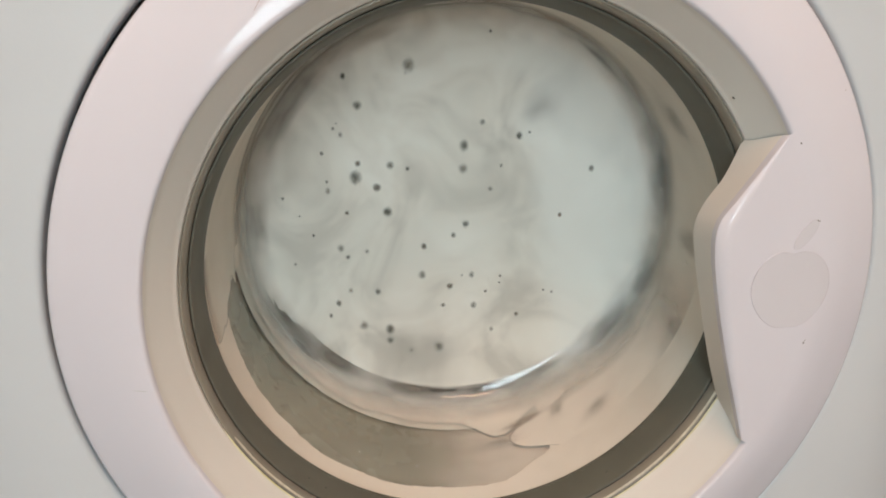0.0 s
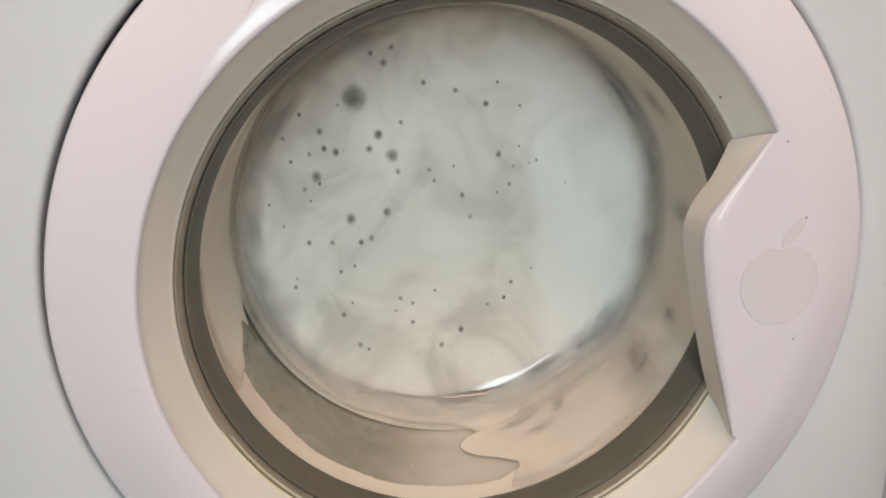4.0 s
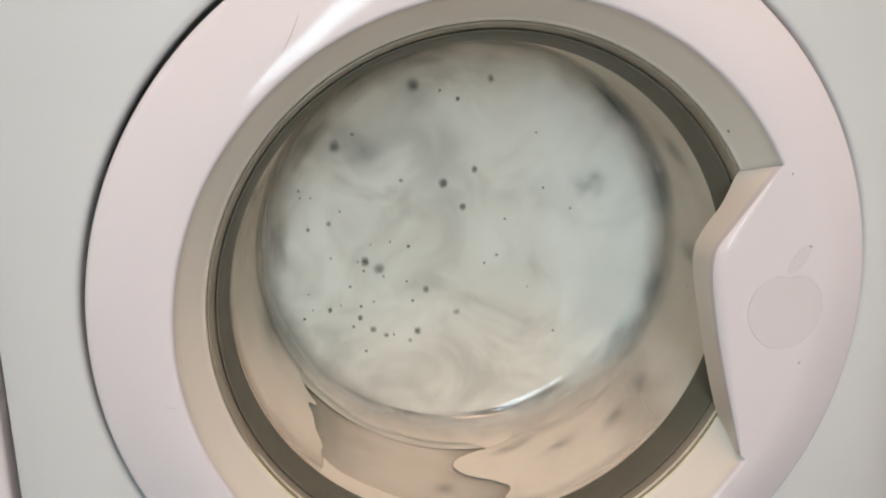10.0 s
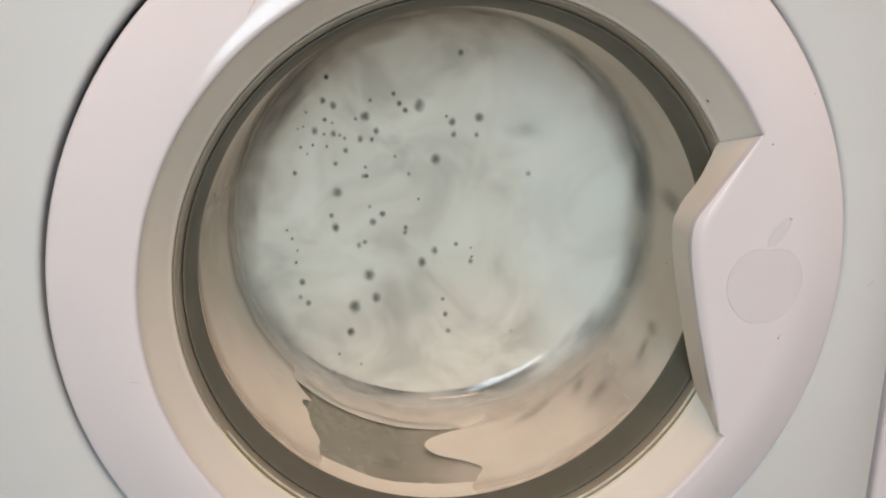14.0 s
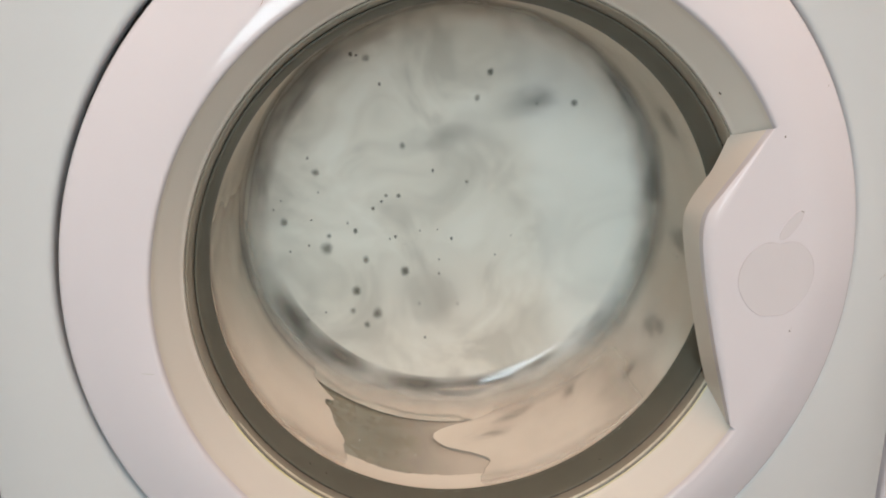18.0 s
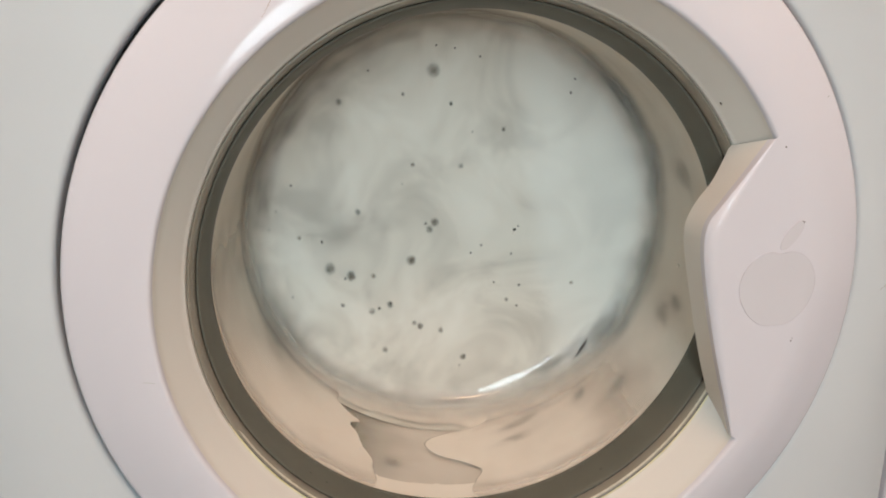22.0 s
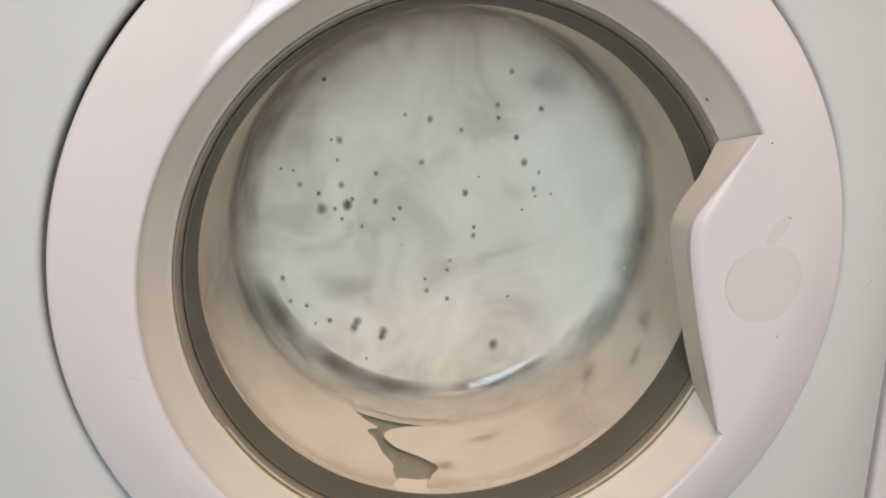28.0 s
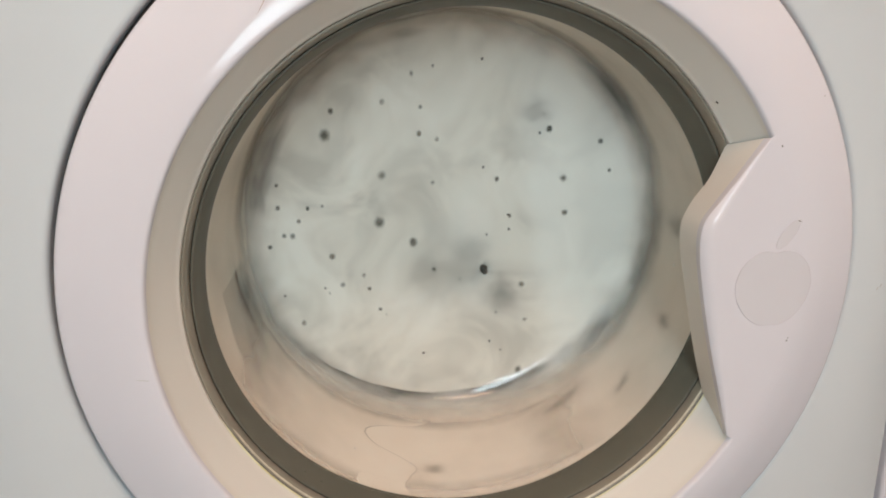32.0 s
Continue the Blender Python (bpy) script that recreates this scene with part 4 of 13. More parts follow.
    slide(8, [(3.25, -0.0468, 0.1153), (3.5, -0.0484, 0.1003), (4, -0.0493, 0.0604), (4.5, -0.0482, 0.0190), (5, -0.0465, -0.0409), (5.4, -0.0426, -0.0949), (5.65, -0.0408, -0.1174)])
    slide(7, [(3, -0.0459, 0.0894), (3.5, -0.0462, 0.0482), (4, -0.0450, 0.0060), (4.5, -0.0432, -0.0377), (5, -0.0412, -0.0911), (5.25, -0.0407, -0.1136)])
    slide(6, [(3, 0.0280, 0.1168), (3.5, 0.0260, 0.1009), (4, 0.0235, 0.0798), (4.5, 0.0215, 0.0557), (5, 0.0215, 0.0312), (5.5, 0.0202, 0.0007), (6, 0.0194, -0.0271), (6.5, 0.0178, -0.0505), (7, 0.0170, -0.0714), (7.5, 0.0186, -0.0967), (7.75, 0.0205, -0.1056)])
    slide(3, [(3, 0.0346, 0.1232), (3.5, 0.0331, 0.1103), (4, 0.0311, 0.0941), (4.5, 0.0287, 0.0735), (5, 0.0294, 0.0482), (5.5, 0.0300, 0.0259), (6, 0.0285, 0.0054), (6.5, 0.0287, -0.0120)])
    slide(4, [(3, -0.0108, 0.1035), (3.5, -0.0142, 0.0698), (4, -0.0152, 0.0353), (4.5, -0.0156, -0.0017), (5, -0.0161, -0.0318), (5.5, -0.0171, -0.0675), (5.9, -0.0155, -0.0970), (6.15, -0.0137, -0.1150)])
    slide(5, [(4, -0.0532, 0.1141), (4.5, -0.0555, 0.0809), (5, -0.0605, 0.0100), (5.5, -0.0622, -0.0306)])
    slide(6, [(3.25, -0.0768, 0.0953), (3.5, -0.0781, 0.0812), (4, -0.0783, 0.0490), (4.5, -0.0766, 0.0157), (5, -0.0747, -0.0389), (5.5, -0.0761, -0.0799)])
    slide(6, [(3.5, -0.0869, 0.0895), (4, -0.0884, 0.0631), (4.5, -0.0879, 0.0335), (5, -0.0856, -0.0154), (5.5, -0.0836, -0.0521), (5.9, -0.0824, -0.0717), (6.15, -0.0803, -0.0919)])
    slide(9, [(5.25, -0.0575, 0.0862), (5.5, -0.0594, 0.0665), (6, -0.0596, 0.0474), (6.5, -0.0675, 0.0327)])
    slide(6, [(4.75, -0.0551, 0.1148), (5, -0.0574, 0.1001), (5.5, -0.0524, 0.0594), (6, -0.0526, 0.0387), (6.5, -0.0507, -0.0028)])
    slide(5, [(5.25, -0.0934, 0.0671), (5.5, -0.0954, 0.0537), (6, -0.0926, 0.0295), (6.5, -0.1001, 0.0151), (7, -0.1006, -0.0062), (7.5, -0.1027, -0.0334)])
    slide(6, [(5.25, -0.0769, 0.0592), (5.5, -0.0781, 0.0428), (6, -0.0735, 0.0061), (6.2, -0.0734, -0.0031), (6.7, -0.0725, -0.0421)])
    slide(9, [(4.55, -0.0285, 0.1261), (4.8, -0.0312, 0.1112), (5, -0.0334, 0.0962), (5.5, -0.0365, 0.0526), (6, -0.0407, 0.0048), (6.5, -0.0413, -0.0618)])
    slide(8, [(4.75, -0.0139, 0.1148), (5, -0.0167, 0.0985), (5.5, -0.0239, 0.0501), (6, -0.0285, 0.0065), (6.5, -0.0268, -0.0412), (7, -0.0292, -0.0892), (7.25, -0.0291, -0.1083)])
    slide(9, [(4.5, -0.0651, 0.1120), (5, -0.0805, 0.0859), (5.5, -0.0808, 0.0313), (6, -0.0766, -0.0228), (6.5, -0.0721, -0.0636), (6.75, -0.0725, -0.0851)])
    slide(10, [(4.75, -0.0595, 0.0553), (5, -0.0596, 0.0352), (5.5, -0.0574, -0.0081), (6, -0.0543, -0.0593), (6.3, -0.0489, -0.0965)])
    slide(5, [(8.5, -0.0848, 0.0362), (9, -0.0819, 0.0003), (9.5, -0.0810, -0.0271), (10, -0.0790, -0.0549), (10.5, -0.0757, -0.0781), (10.75, -0.0720, -0.1014)])
    slide(5, [(8.25, -0.0591, 0.0532), (8.5, -0.0595, 0.0331), (9, -0.0610, -0.0067), (9.5, -0.0617, -0.0371), (10, -0.0600, -0.0693), (10.4, -0.0575, -0.0945)])
    slide(8, [(7.5, -0.0648, 0.1065), (8, -0.0508, 0.0576), (8.5, -0.0462, 0.0240), (9, -0.0493, -0.0289), (9.5, -0.0506, -0.0613), (9.75, -0.0501, -0.0855)])
    slide(6, [(6.25, -0.0234, 0.1176), (6.5, -0.0252, 0.1009), (7, -0.0288, 0.0619), (7.5, -0.0288, 0.0340)], [(8.5, -0.0203, -0.0096), (9, -0.0208, -0.0426), (9.5, -0.0229, -0.0734), (9.75, -0.0230, -0.0934)])
    slide(5, [(8.5, -0.0993, 0.0797), (9, -0.1002, 0.0544), (9.5, -0.1000, 0.0359), (10, -0.0994, 0.0176), (10.5, -0.0984, -0.0019), (11, -0.0990, -0.0225), (11.5, -0.0970, -0.0544), (11.75, -0.0968, -0.0753)])
    slide(6, [(8.75, -0.0275, 0.1075), (9, -0.0300, 0.0893), (9.5, -0.0250, 0.0433)])
    slide(5, [(5.75, 0.0088, 0.1046), (6, 0.0073, 0.0916), (6.5, 0.0045, 0.0588)], [(7.5, 0.0012, -0.0199), (8, -0.0002, -0.0457), (8.5, -0.0007, -0.0700), (9, -0.0003, -0.0930)])
    slide(8, [(7.5, -0.0636, 0.0469), (8, -0.0621, -0.0028), (8.5, -0.0577, -0.0398), (9, -0.0526, -0.0922)])
    slide(11, [(8.35, -0.0651, 0.0839), (8.6, -0.0659, 0.0643), (9, -0.0657, 0.0389), (9.5, -0.0659, 0.0097), (10, -0.0645, -0.0170), (10.5, -0.0631, -0.0429), (11, -0.0625, -0.0719), (11.5, -0.0419, -0.0952)])
    slide(6, [(10.5, -0.0268, 0.1293), (11, -0.0261, 0.1090), (11.2, -0.0255, 0.0938), (11.7, -0.0250, 0.0528)])
    slide(8, [(10.75, -0.0603, 0.1124), (11, -0.0592, 0.0909), (11.5, -0.0494, 0.0289), (12, -0.0528, -0.0325), (12.5, -0.0508, -0.0703), (12.8, -0.0460, -0.0993)])
    slide(11, [(10.2, -0.0418, 0.1035), (10.5, -0.0476, 0.0680), (11, -0.0461, 0.0195), (11.5, -0.0428, -0.0264), (12, -0.0398, -0.0819), (12.25, -0.0374, -0.1082)])
    slide(7, [(10.25, -0.0965, 0.0752), (10.5, -0.0945, 0.0562), (11, -0.0933, 0.0271), (11.5, -0.0886, -0.0262), (11.6, -0.0894, -0.0421)])
    slide(7, [(10.5, -0.0308, 0.0723), (11, -0.0338, 0.0256), (11.5, -0.0334, -0.0130), (12, -0.0319, -0.0629), (12.5, -0.0244, -0.1115)])
    slide(5, [(10.4, -0.0036, 0.0762), (10.5, -0.0046, 0.0673), (11, -0.0092, 0.0303), (11.5, -0.0103, 0.0012), (12, -0.0102, -0.0374), (12.5, -0.0111, -0.0735), (13, -0.0084, -0.1133)])
    slide(6, [(8.75, 0.0234, 0.1203), (9, 0.0209, 0.1108), (9.5, 0.0083, 0.0878), (10, 0.0045, 0.0549), (10.5, 0.0025, 0.0241), (11, 0.0020, -0.0084), (11.5, 0.0019, -0.0373), (12, 0.0020, -0.0650), (12.5, 0.0024, -0.0923), (13, 0.0054, -0.1258)])
    slide(7, [(9.25, 0.0004, 0.0917), (9.5, -0.0006, 0.0769), (10, -0.0037, 0.0279), (10.5, -0.0051, -0.0070), (11, -0.0065, -0.0408), (11.5, -0.0062, -0.0786)])
    slide(4, [(8.75, -0.1166, 0.0561), (9, -0.1179, 0.0442), (9.5, -0.1153, 0.0304), (10, -0.1142, 0.0134), (10.5, -0.1137, -0.0029), (11, -0.1141, -0.0190), (11.5, -0.1131, -0.0398), (11.75, -0.1137, -0.0561)])
    slide(3, [(9.5, -0.1103, 0.0631), (10, -0.1196, 0.0417), (10.5, -0.1181, 0.0251), (11, -0.1184, 0.0125), (11.5, -0.1266, -0.0076)])
    slide(9, [(11.5, -0.0861, 0.0944), (12, -0.0819, 0.0642), (12.5, -0.0814, 0.0307), (13, -0.0774, 0.0020), (13.5, -0.0756, -0.0329), (14, -0.0686, -0.0831), (14.25, -0.0679, -0.1038)])
    slide(6, [(11, -0.1060, 0.0728), (11.5, -0.1082, 0.0521), (12, -0.1080, 0.0230), (12.5, -0.1056, -0.0004), (13, -0.1036, -0.0163), (13.5, -0.1036, -0.0299), (14, -0.1020, -0.0432), (14.5, -0.1026, -0.0709)])
    slide(6, [(11.25, -0.1076, 0.0499), (11.5, -0.1041, 0.0386), (12, -0.1025, 0.0122), (12.5, -0.1019, -0.0121), (13, -0.0993, -0.0299), (13.5, -0.0994, -0.0445), (14, -0.0984, -0.0593), (14.25, -0.0984, -0.0744)])
    slide(6, [(11, -0.1115, 0.0657), (11.5, -0.1137, 0.0228), (12, -0.1077, -0.0104), (12.5, -0.1072, -0.0345), (13, -0.1048, -0.0535), (13.5, -0.0994, -0.0706)])
    slide(6, [(12.25, -0.0779, 0.0781), (12.5, -0.0774, 0.0584), (13, -0.0827, 0.0507), (13.5, -0.0827, 0.0187)])
    slide(12, [(12.65, -0.0724, 0.0953), (12.9, -0.0732, 0.0788), (13, -0.0734, 0.0637), (13.5, -0.0692, -0.0059), (14, -0.0650, -0.0634), (14.5, -0.0636, -0.1056)])
    slide(9, [(12.45, -0.0086, 0.0995), (12.7, -0.0102, 0.0803), (13, -0.0150, 0.0536), (13.5, -0.0163, 0.0065), (14, -0.0161, -0.0308), (14.5, -0.0175, -0.0644), (15, -0.0157, -0.1060)])
    slide(5, [(11.75, 0.0184, 0.1101), (12, 0.0161, 0.0934), (12.5, 0.0115, 0.0651), (13, 0.0107, 0.0359), (13.5, 0.0091, 0.0070), (14, 0.0084, -0.0178), (14.5, 0.0075, -0.0431), (15, 0.0073, -0.0747), (15.5, 0.0081, -0.1054), (15.75, 0.0091, -0.1205)])
    slide(5, [(10.75, -0.0031, 0.1206), (11, -0.0035, 0.1037), (11.5, -0.0099, 0.0601), (12, -0.0108, 0.0260), (12.5, -0.0110, -0.0086), (13, -0.0122, -0.0431), (13.5, -0.0149, -0.0974), (13.75, -0.0132, -0.1160)])
    slide(7, [(11.7, -0.0519, 0.1018), (12, -0.0582, 0.0710), (12.5, -0.0574, 0.0120), (13, -0.0567, -0.0441), (13.4, -0.0559, -0.0884), (13.65, -0.0540, -0.1102)])
    slide(9, [(12.75, 0.0075, 0.1192), (13, 0.0059, 0.1040), (13.5, -0.0034, 0.0713), (14, -0.0066, 0.0445), (14.5, -0.0101, 0.0072), (15, -0.0110, -0.0316), (15.5, -0.0108, -0.0708), (16, -0.0093, -0.1097)])
    slide(6, [(13, -0.0866, 0.0953), (13.5, -0.0901, 0.0797), (14, -0.0893, 0.0654), (14.5, -0.0892, 0.0509), (16.5, -0.0945, -0.0544), (16.75, -0.0959, -0.0739)])
    slide(10, [(13.5, -0.0564, 0.1046), (14, -0.0550, 0.0749), (14.5, -0.0545, 0.0403), (15, -0.0536, -0.0019), (15.5, -0.0523, -0.0464), (16, -0.0502, -0.0918)])
    slide(10, [(13.75, -0.0162, 0.0997), (14, -0.0179, 0.0820), (14.5, -0.0166, 0.0350), (15, -0.0176, -0.0051), (15.5, -0.0178, -0.0470), (16, -0.0168, -0.0891)])
    slide(10, [(12.75, -0.0677, 0.1002), (13, -0.0687, 0.0835), (13.5, -0.0769, 0.0607), (14, -0.0751, 0.0222), (14.5, -0.0725, -0.0105), (15, -0.0711, -0.0504), (15.5, -0.0688, -0.0941)])
    slide(5, [(11.75, 0.0670, 0.0923), (12, 0.0654, 0.0821), (12.5, 0.0626, 0.0696), (13, 0.0606, 0.0576), (13.5, 0.0591, 0.0459), (14, 0.0595, 0.0332), (14.5, 0.0590, 0.0190), (16.5, 0.0538, -0.0486), (17, 0.0546, -0.0668), (17.5, 0.0558, -0.0849)])
    slide(7, [(12.75, -0.0809, 0.0967), (13, -0.0820, 0.0826), (13.5, -0.0786, 0.0319), (14, -0.0772, -0.0034), (14.5, -0.0758, -0.0350), (15, -0.0741, -0.0771), (15.25, -0.0727, -0.0985)])
    slide(7, [(12.75, -0.0448, 0.1130), (13, -0.0457, 0.0948), (13.5, -0.0549, 0.0471), (14, -0.0509, 0.0002), (14.5, -0.0493, -0.0394), (15, -0.0474, -0.0851), (15.25, -0.0456, -0.1083)])
    slide(6, [(13.25, -0.0487, 0.1162), (13.5, -0.0506, 0.1011), (14, -0.0477, 0.0647), (14.5, -0.0476, 0.0309), (15, -0.0466, -0.0132), (15.5, -0.0455, -0.0589), (16, -0.0428, -0.1052)])
    slide(6, [(16.25, -0.0973, 0.0836), (16.5, -0.0983, 0.0715), (16.8, -0.0983, 0.0608), (17.3, -0.1024, 0.0297)])
    slide(7, [(15.75, -0.0789, 0.0951), (16, -0.0801, 0.0809), (16.5, -0.0806, 0.0495), (17, -0.0791, 0.0209), (17.5, -0.0799, -0.0178)])
    slide(6, [(15.5, -0.0854, 0.0924), (16, -0.0872, 0.0650), (16.5, -0.0872, 0.0351), (17, -0.0844, 0.0111), (17.5, -0.0853, -0.0262)])
    slide(9, [(15.5, -0.0470, 0.1140), (16, -0.0492, 0.0757), (16.5, -0.0489, 0.0333), (17, -0.0483, -0.0029), (17.5, -0.0445, -0.0619)])
    slide(12, [(15.5, -0.0266, 0.1163), (16, -0.0299, 0.0772), (16.5, -0.0306, 0.0353), (17, -0.0319, -0.0182), (17.5, -0.0301, -0.0810)])
    slide(8, [(15, -0.0335, 0.1056), (15.5, -0.0356, 0.0641), (16, -0.0356, 0.0212), (16.5, -0.0350, -0.0239), (17, -0.0353, -0.0744), (17.3, -0.0304, -0.1105)])
    slide(5, [(14, -0.0803, 0.1013), (14.5, -0.0815, 0.0768), (16.5, -0.0626, -0.0149), (17, -0.0613, -0.0454), (17.5, -0.0583, -0.0853), (17.75, -0.0574, -0.1083)])
    slide(5, [(13.5, -0.0811, 0.1003), (14, -0.0832, 0.0858), (14.5, -0.0886, 0.0622), (16.5, -0.0720, -0.0035), (17, -0.0700, -0.0292), (17.5, -0.0703, -0.0761)])
    slide(4, [(16, 0.0189, 0.1234), (16.5, 0.0150, 0.0974), (17, 0.0119, 0.0694), (17.5, 0.0093, 0.0435), (18, 0.0082, 0.0225), (18.5, 0.0087, 0.0003), (19, 0.0078, -0.0261), (19.5, 0.0085, -0.0509), (20, 0.0096, -0.0723), (20.5, 0.0106, -0.0997)])
    slide(7, [(17, -0.1252, 0.0363), (17.5, -0.1235, 0.0128), (18, -0.1205, -0.0043), (18.5, -0.1204, -0.0179), (19, -0.1195, -0.0287), (19.5, -0.1183, -0.0388), (20, -0.1179, -0.0483), (20.5, -0.1198, -0.0574), (21, -0.1289, -0.0767), (21.5, -0.1191, -0.1049)])
    slide(7, [(17.25, -0.1000, 0.0780), (17.5, -0.1020, 0.0638), (18, -0.0973, 0.0311), (18.5, -0.1008, 0.0025), (19, -0.0999, -0.0273), (19.5, -0.0987, -0.0535)])
    slide(7, [(18.25, -0.0719, 0.0737), (18.5, -0.0721, 0.0559), (19, -0.0698, -0.0056), (19.5, -0.0759, -0.0612), (19.6, -0.0755, -0.0761)])
    slide(4, [(18, -0.0710, 0.1110), (18.5, -0.0820, 0.0585), (19, -0.0813, 0.0131), (19.5, -0.0802, -0.0396)])
    slide(7, [(18.25, -0.0367, 0.1211), (18.5, -0.0389, 0.1064), (19, -0.0445, 0.0396), (19.5, -0.0409, -0.0403), (20, -0.0380, -0.0856)])
    slide(6, [(18.25, -0.0191, 0.1157), (18.5, -0.0215, 0.0999), (19, -0.0335, 0.0606), (19.5, -0.0338, -0.0174), (20, -0.0356, -0.0871), (20.1, -0.0330, -0.1005)])
    slide(6, [(18.55, -0.0934, 0.0728), (18.8, -0.0952, 0.0599), (19, -0.0966, 0.0497), (19.5, -0.0906, 0.0079), (20, -0.0857, -0.0435), (20.1, -0.0842, -0.0569), (20.6, -0.0813, -0.0994)])
    slide(6, [(17.75, 0.0256, 0.1085), (18, 0.0234, 0.0989), (18.5, 0.0175, 0.0673), (19, 0.0127, 0.0403), (19.5, 0.0115, 0.0140), (20, 0.0088, -0.0093), (20.5, 0.0071, -0.0329), (21, 0.0063, -0.0577), (21.5, 0.0055, -0.0814), (22, 0.0069, -0.1060), (22.25, 0.0080, -0.1200)])
    slide(5, [(17.25, 0.0196, 0.1123), (17.5, 0.0166, 0.0993), (18, 0.0147, 0.0814), (18.5, 0.0117, 0.0509), (19, 0.0073, 0.0217), (19.5, 0.0067, -0.0044), (20, 0.0059, -0.0275), (20.5, 0.0047, -0.0509), (21, 0.0058, -0.0755), (21.5, 0.0070, -0.1004), (21.75, 0.0077, -0.1144)])
    slide(7, [(17, 0.0872, 0.0966), (17.5, 0.0843, 0.0874), (18, 0.0828, 0.0770), (18.5, 0.0793, 0.0651), (19, 0.0752, 0.0528), (19.5, 0.0725, 0.0384), (20, 0.0709, 0.0238), (20.5, 0.0684, 0.0045), (21, 0.0659, -0.0149), (21.5, 0.0629, -0.0378)], [(22.5, 0.0580, -0.0763), (23, 0.0584, -0.0868), (23.5, 0.0599, -0.1060)])
    slide(4, [(20.65, 0.0429, 0.1194), (20.9, 0.0418, 0.1122), (21, 0.0406, 0.1098), (21.5, 0.0358, 0.0906), (22, 0.0327, 0.0658), (22.3, 0.0302, 0.0534), (22.8, 0.0295, 0.0311)])
    slide(9, [(20.25, -0.0041, 0.1250), (20.5, -0.0062, 0.1100), (21, -0.0130, 0.0800), (21.5, -0.0156, 0.0452), (22, -0.0152, -0.0002), (22.5, -0.0142, -0.0602), (23, -0.0144, -0.0962), (23.2, -0.0117, -0.1133)])
    slide(6, [(19.5, -0.0308, 0.1111), (20, -0.0345, 0.0766), (20.5, -0.0326, 0.0355), (21, -0.0315, -0.0050), (21.5, -0.0302, -0.0411), (22, -0.0257, -0.0799), (22.5, -0.0287, -0.1091)])
    slide(12, [(17.25, 0.0726, 0.0936), (17.5, 0.0703, 0.0858)], [(18.5, 0.0670, 0.0660), (19, 0.0639, 0.0554), (19.5, 0.0617, 0.0431)], [(20.5, 0.0578, 0.0157), (21, 0.0553, -0.0016), (21.5, 0.0527, -0.0207)], [(22.5, 0.0477, -0.0599), (23, 0.0469, -0.0799), (23.5, 0.0484, -0.1003)])
    slide(9, [(20.25, -0.0865, 0.0710), (20.5, -0.0865, 0.0549), (21, -0.0801, -0.0139), (21.4, -0.0792, -0.0694), (21.65, -0.0781, -0.0911)])
    slide(8, [(19.75, -0.1023, 0.0688), (20, -0.1022, 0.0552), (20.5, -0.1010, 0.0186), (21, -0.0957, -0.0380), (21.5, -0.0875, -0.0917)])
    slide(7, [(20.25, -0.0403, 0.1056), (20.5, -0.0415, 0.0855), (21, -0.0445, 0.0293), (21.5, -0.0474, -0.0233)])
    slide(3, [(20.25, 0.0215, 0.0579), (20.5, 0.0209, 0.0454), (21, 0.0195, 0.0254), (21.5, 0.0192, 0.0043), (22, 0.0187, -0.0182), (22.5, 0.0169, -0.0418), (23, 0.0173, -0.0649), (23.5, 0.0189, -0.0891), (23.8, 0.0205, -0.1013), (24.05, 0.0213, -0.1138)])
    slide(8, [(22.25, -0.0606, -0.0073), (22.5, -0.0598, -0.0290), (23, -0.0587, -0.0585), (23.5, -0.0576, -0.0932), (23.75, -0.0559, -0.1163)])
    slide(6, [(22.5, -0.0821, 0.0363), (23, -0.0823, 0.0182), (23.5, -0.0810, -0.0160)])
    slide(5, [(22.75, -0.0302, 0.0677), (23, -0.0299, 0.0479), (23.5, -0.0283, 0.0216), (24, -0.0293, -0.0075), (24.5, -0.0294, -0.0465), (25, -0.0306, -0.0864), (25.3, -0.0287, -0.1120)])
    slide(5, [(22.5, -0.1079, 0.0556), (23, -0.1081, 0.0398), (23.5, -0.1224, 0.0321), (24, -0.1245, 0.0216), (24.5, -0.1260, 0.0026), (25, -0.1273, -0.0163), (25.5, -0.1269, -0.0312), (27.5, -0.1310, -0.0751), (28, -0.1255, -0.0918), (28.3, -0.1226, -0.1009)])
    slide(4, [(22.25, -0.0771, 0.0344), (22.5, -0.0762, 0.0163), (23, -0.0763, -0.0033), (23.5, -0.0870, -0.0616), (23.75, -0.0862, -0.0824)])
    slide(6, [(22.5, -0.0745, 0.0857), (23, -0.0727, 0.0565), (23.5, -0.0723, 0.0194)])
    slide(8, [(22.25, -0.0174, -0.0509), (22.5, -0.0168, -0.0697), (23, -0.0150, -0.1090)])
    slide(6, [(22.75, -0.0415, 0.0777), (23, -0.0412, 0.0567), (23.5, -0.0394, 0.0157), (24, -0.0389, -0.0221), (24.5, -0.0378, -0.0645), (25, -0.0374, -0.1079)])
    slide(7, [(22.75, -0.0426, 0.0479), (23, -0.0417, 0.0266), (23.5, -0.0373, -0.0144), (24, -0.0379, -0.0500), (24.5, -0.0384, -0.1124)])
    slide(10, [(24.5, -0.0639, 0.1169), (25, -0.0739, 0.0911), (25.5, -0.0771, 0.0587)])
    slide(9, [(24.75, -0.0491, 0.1098), (25, -0.0500, 0.0913), (25.5, -0.0606, 0.0395), (26, -0.0581, -0.0030), (26.5, -0.0552, -0.0478), (27, -0.0515, -0.0940)])
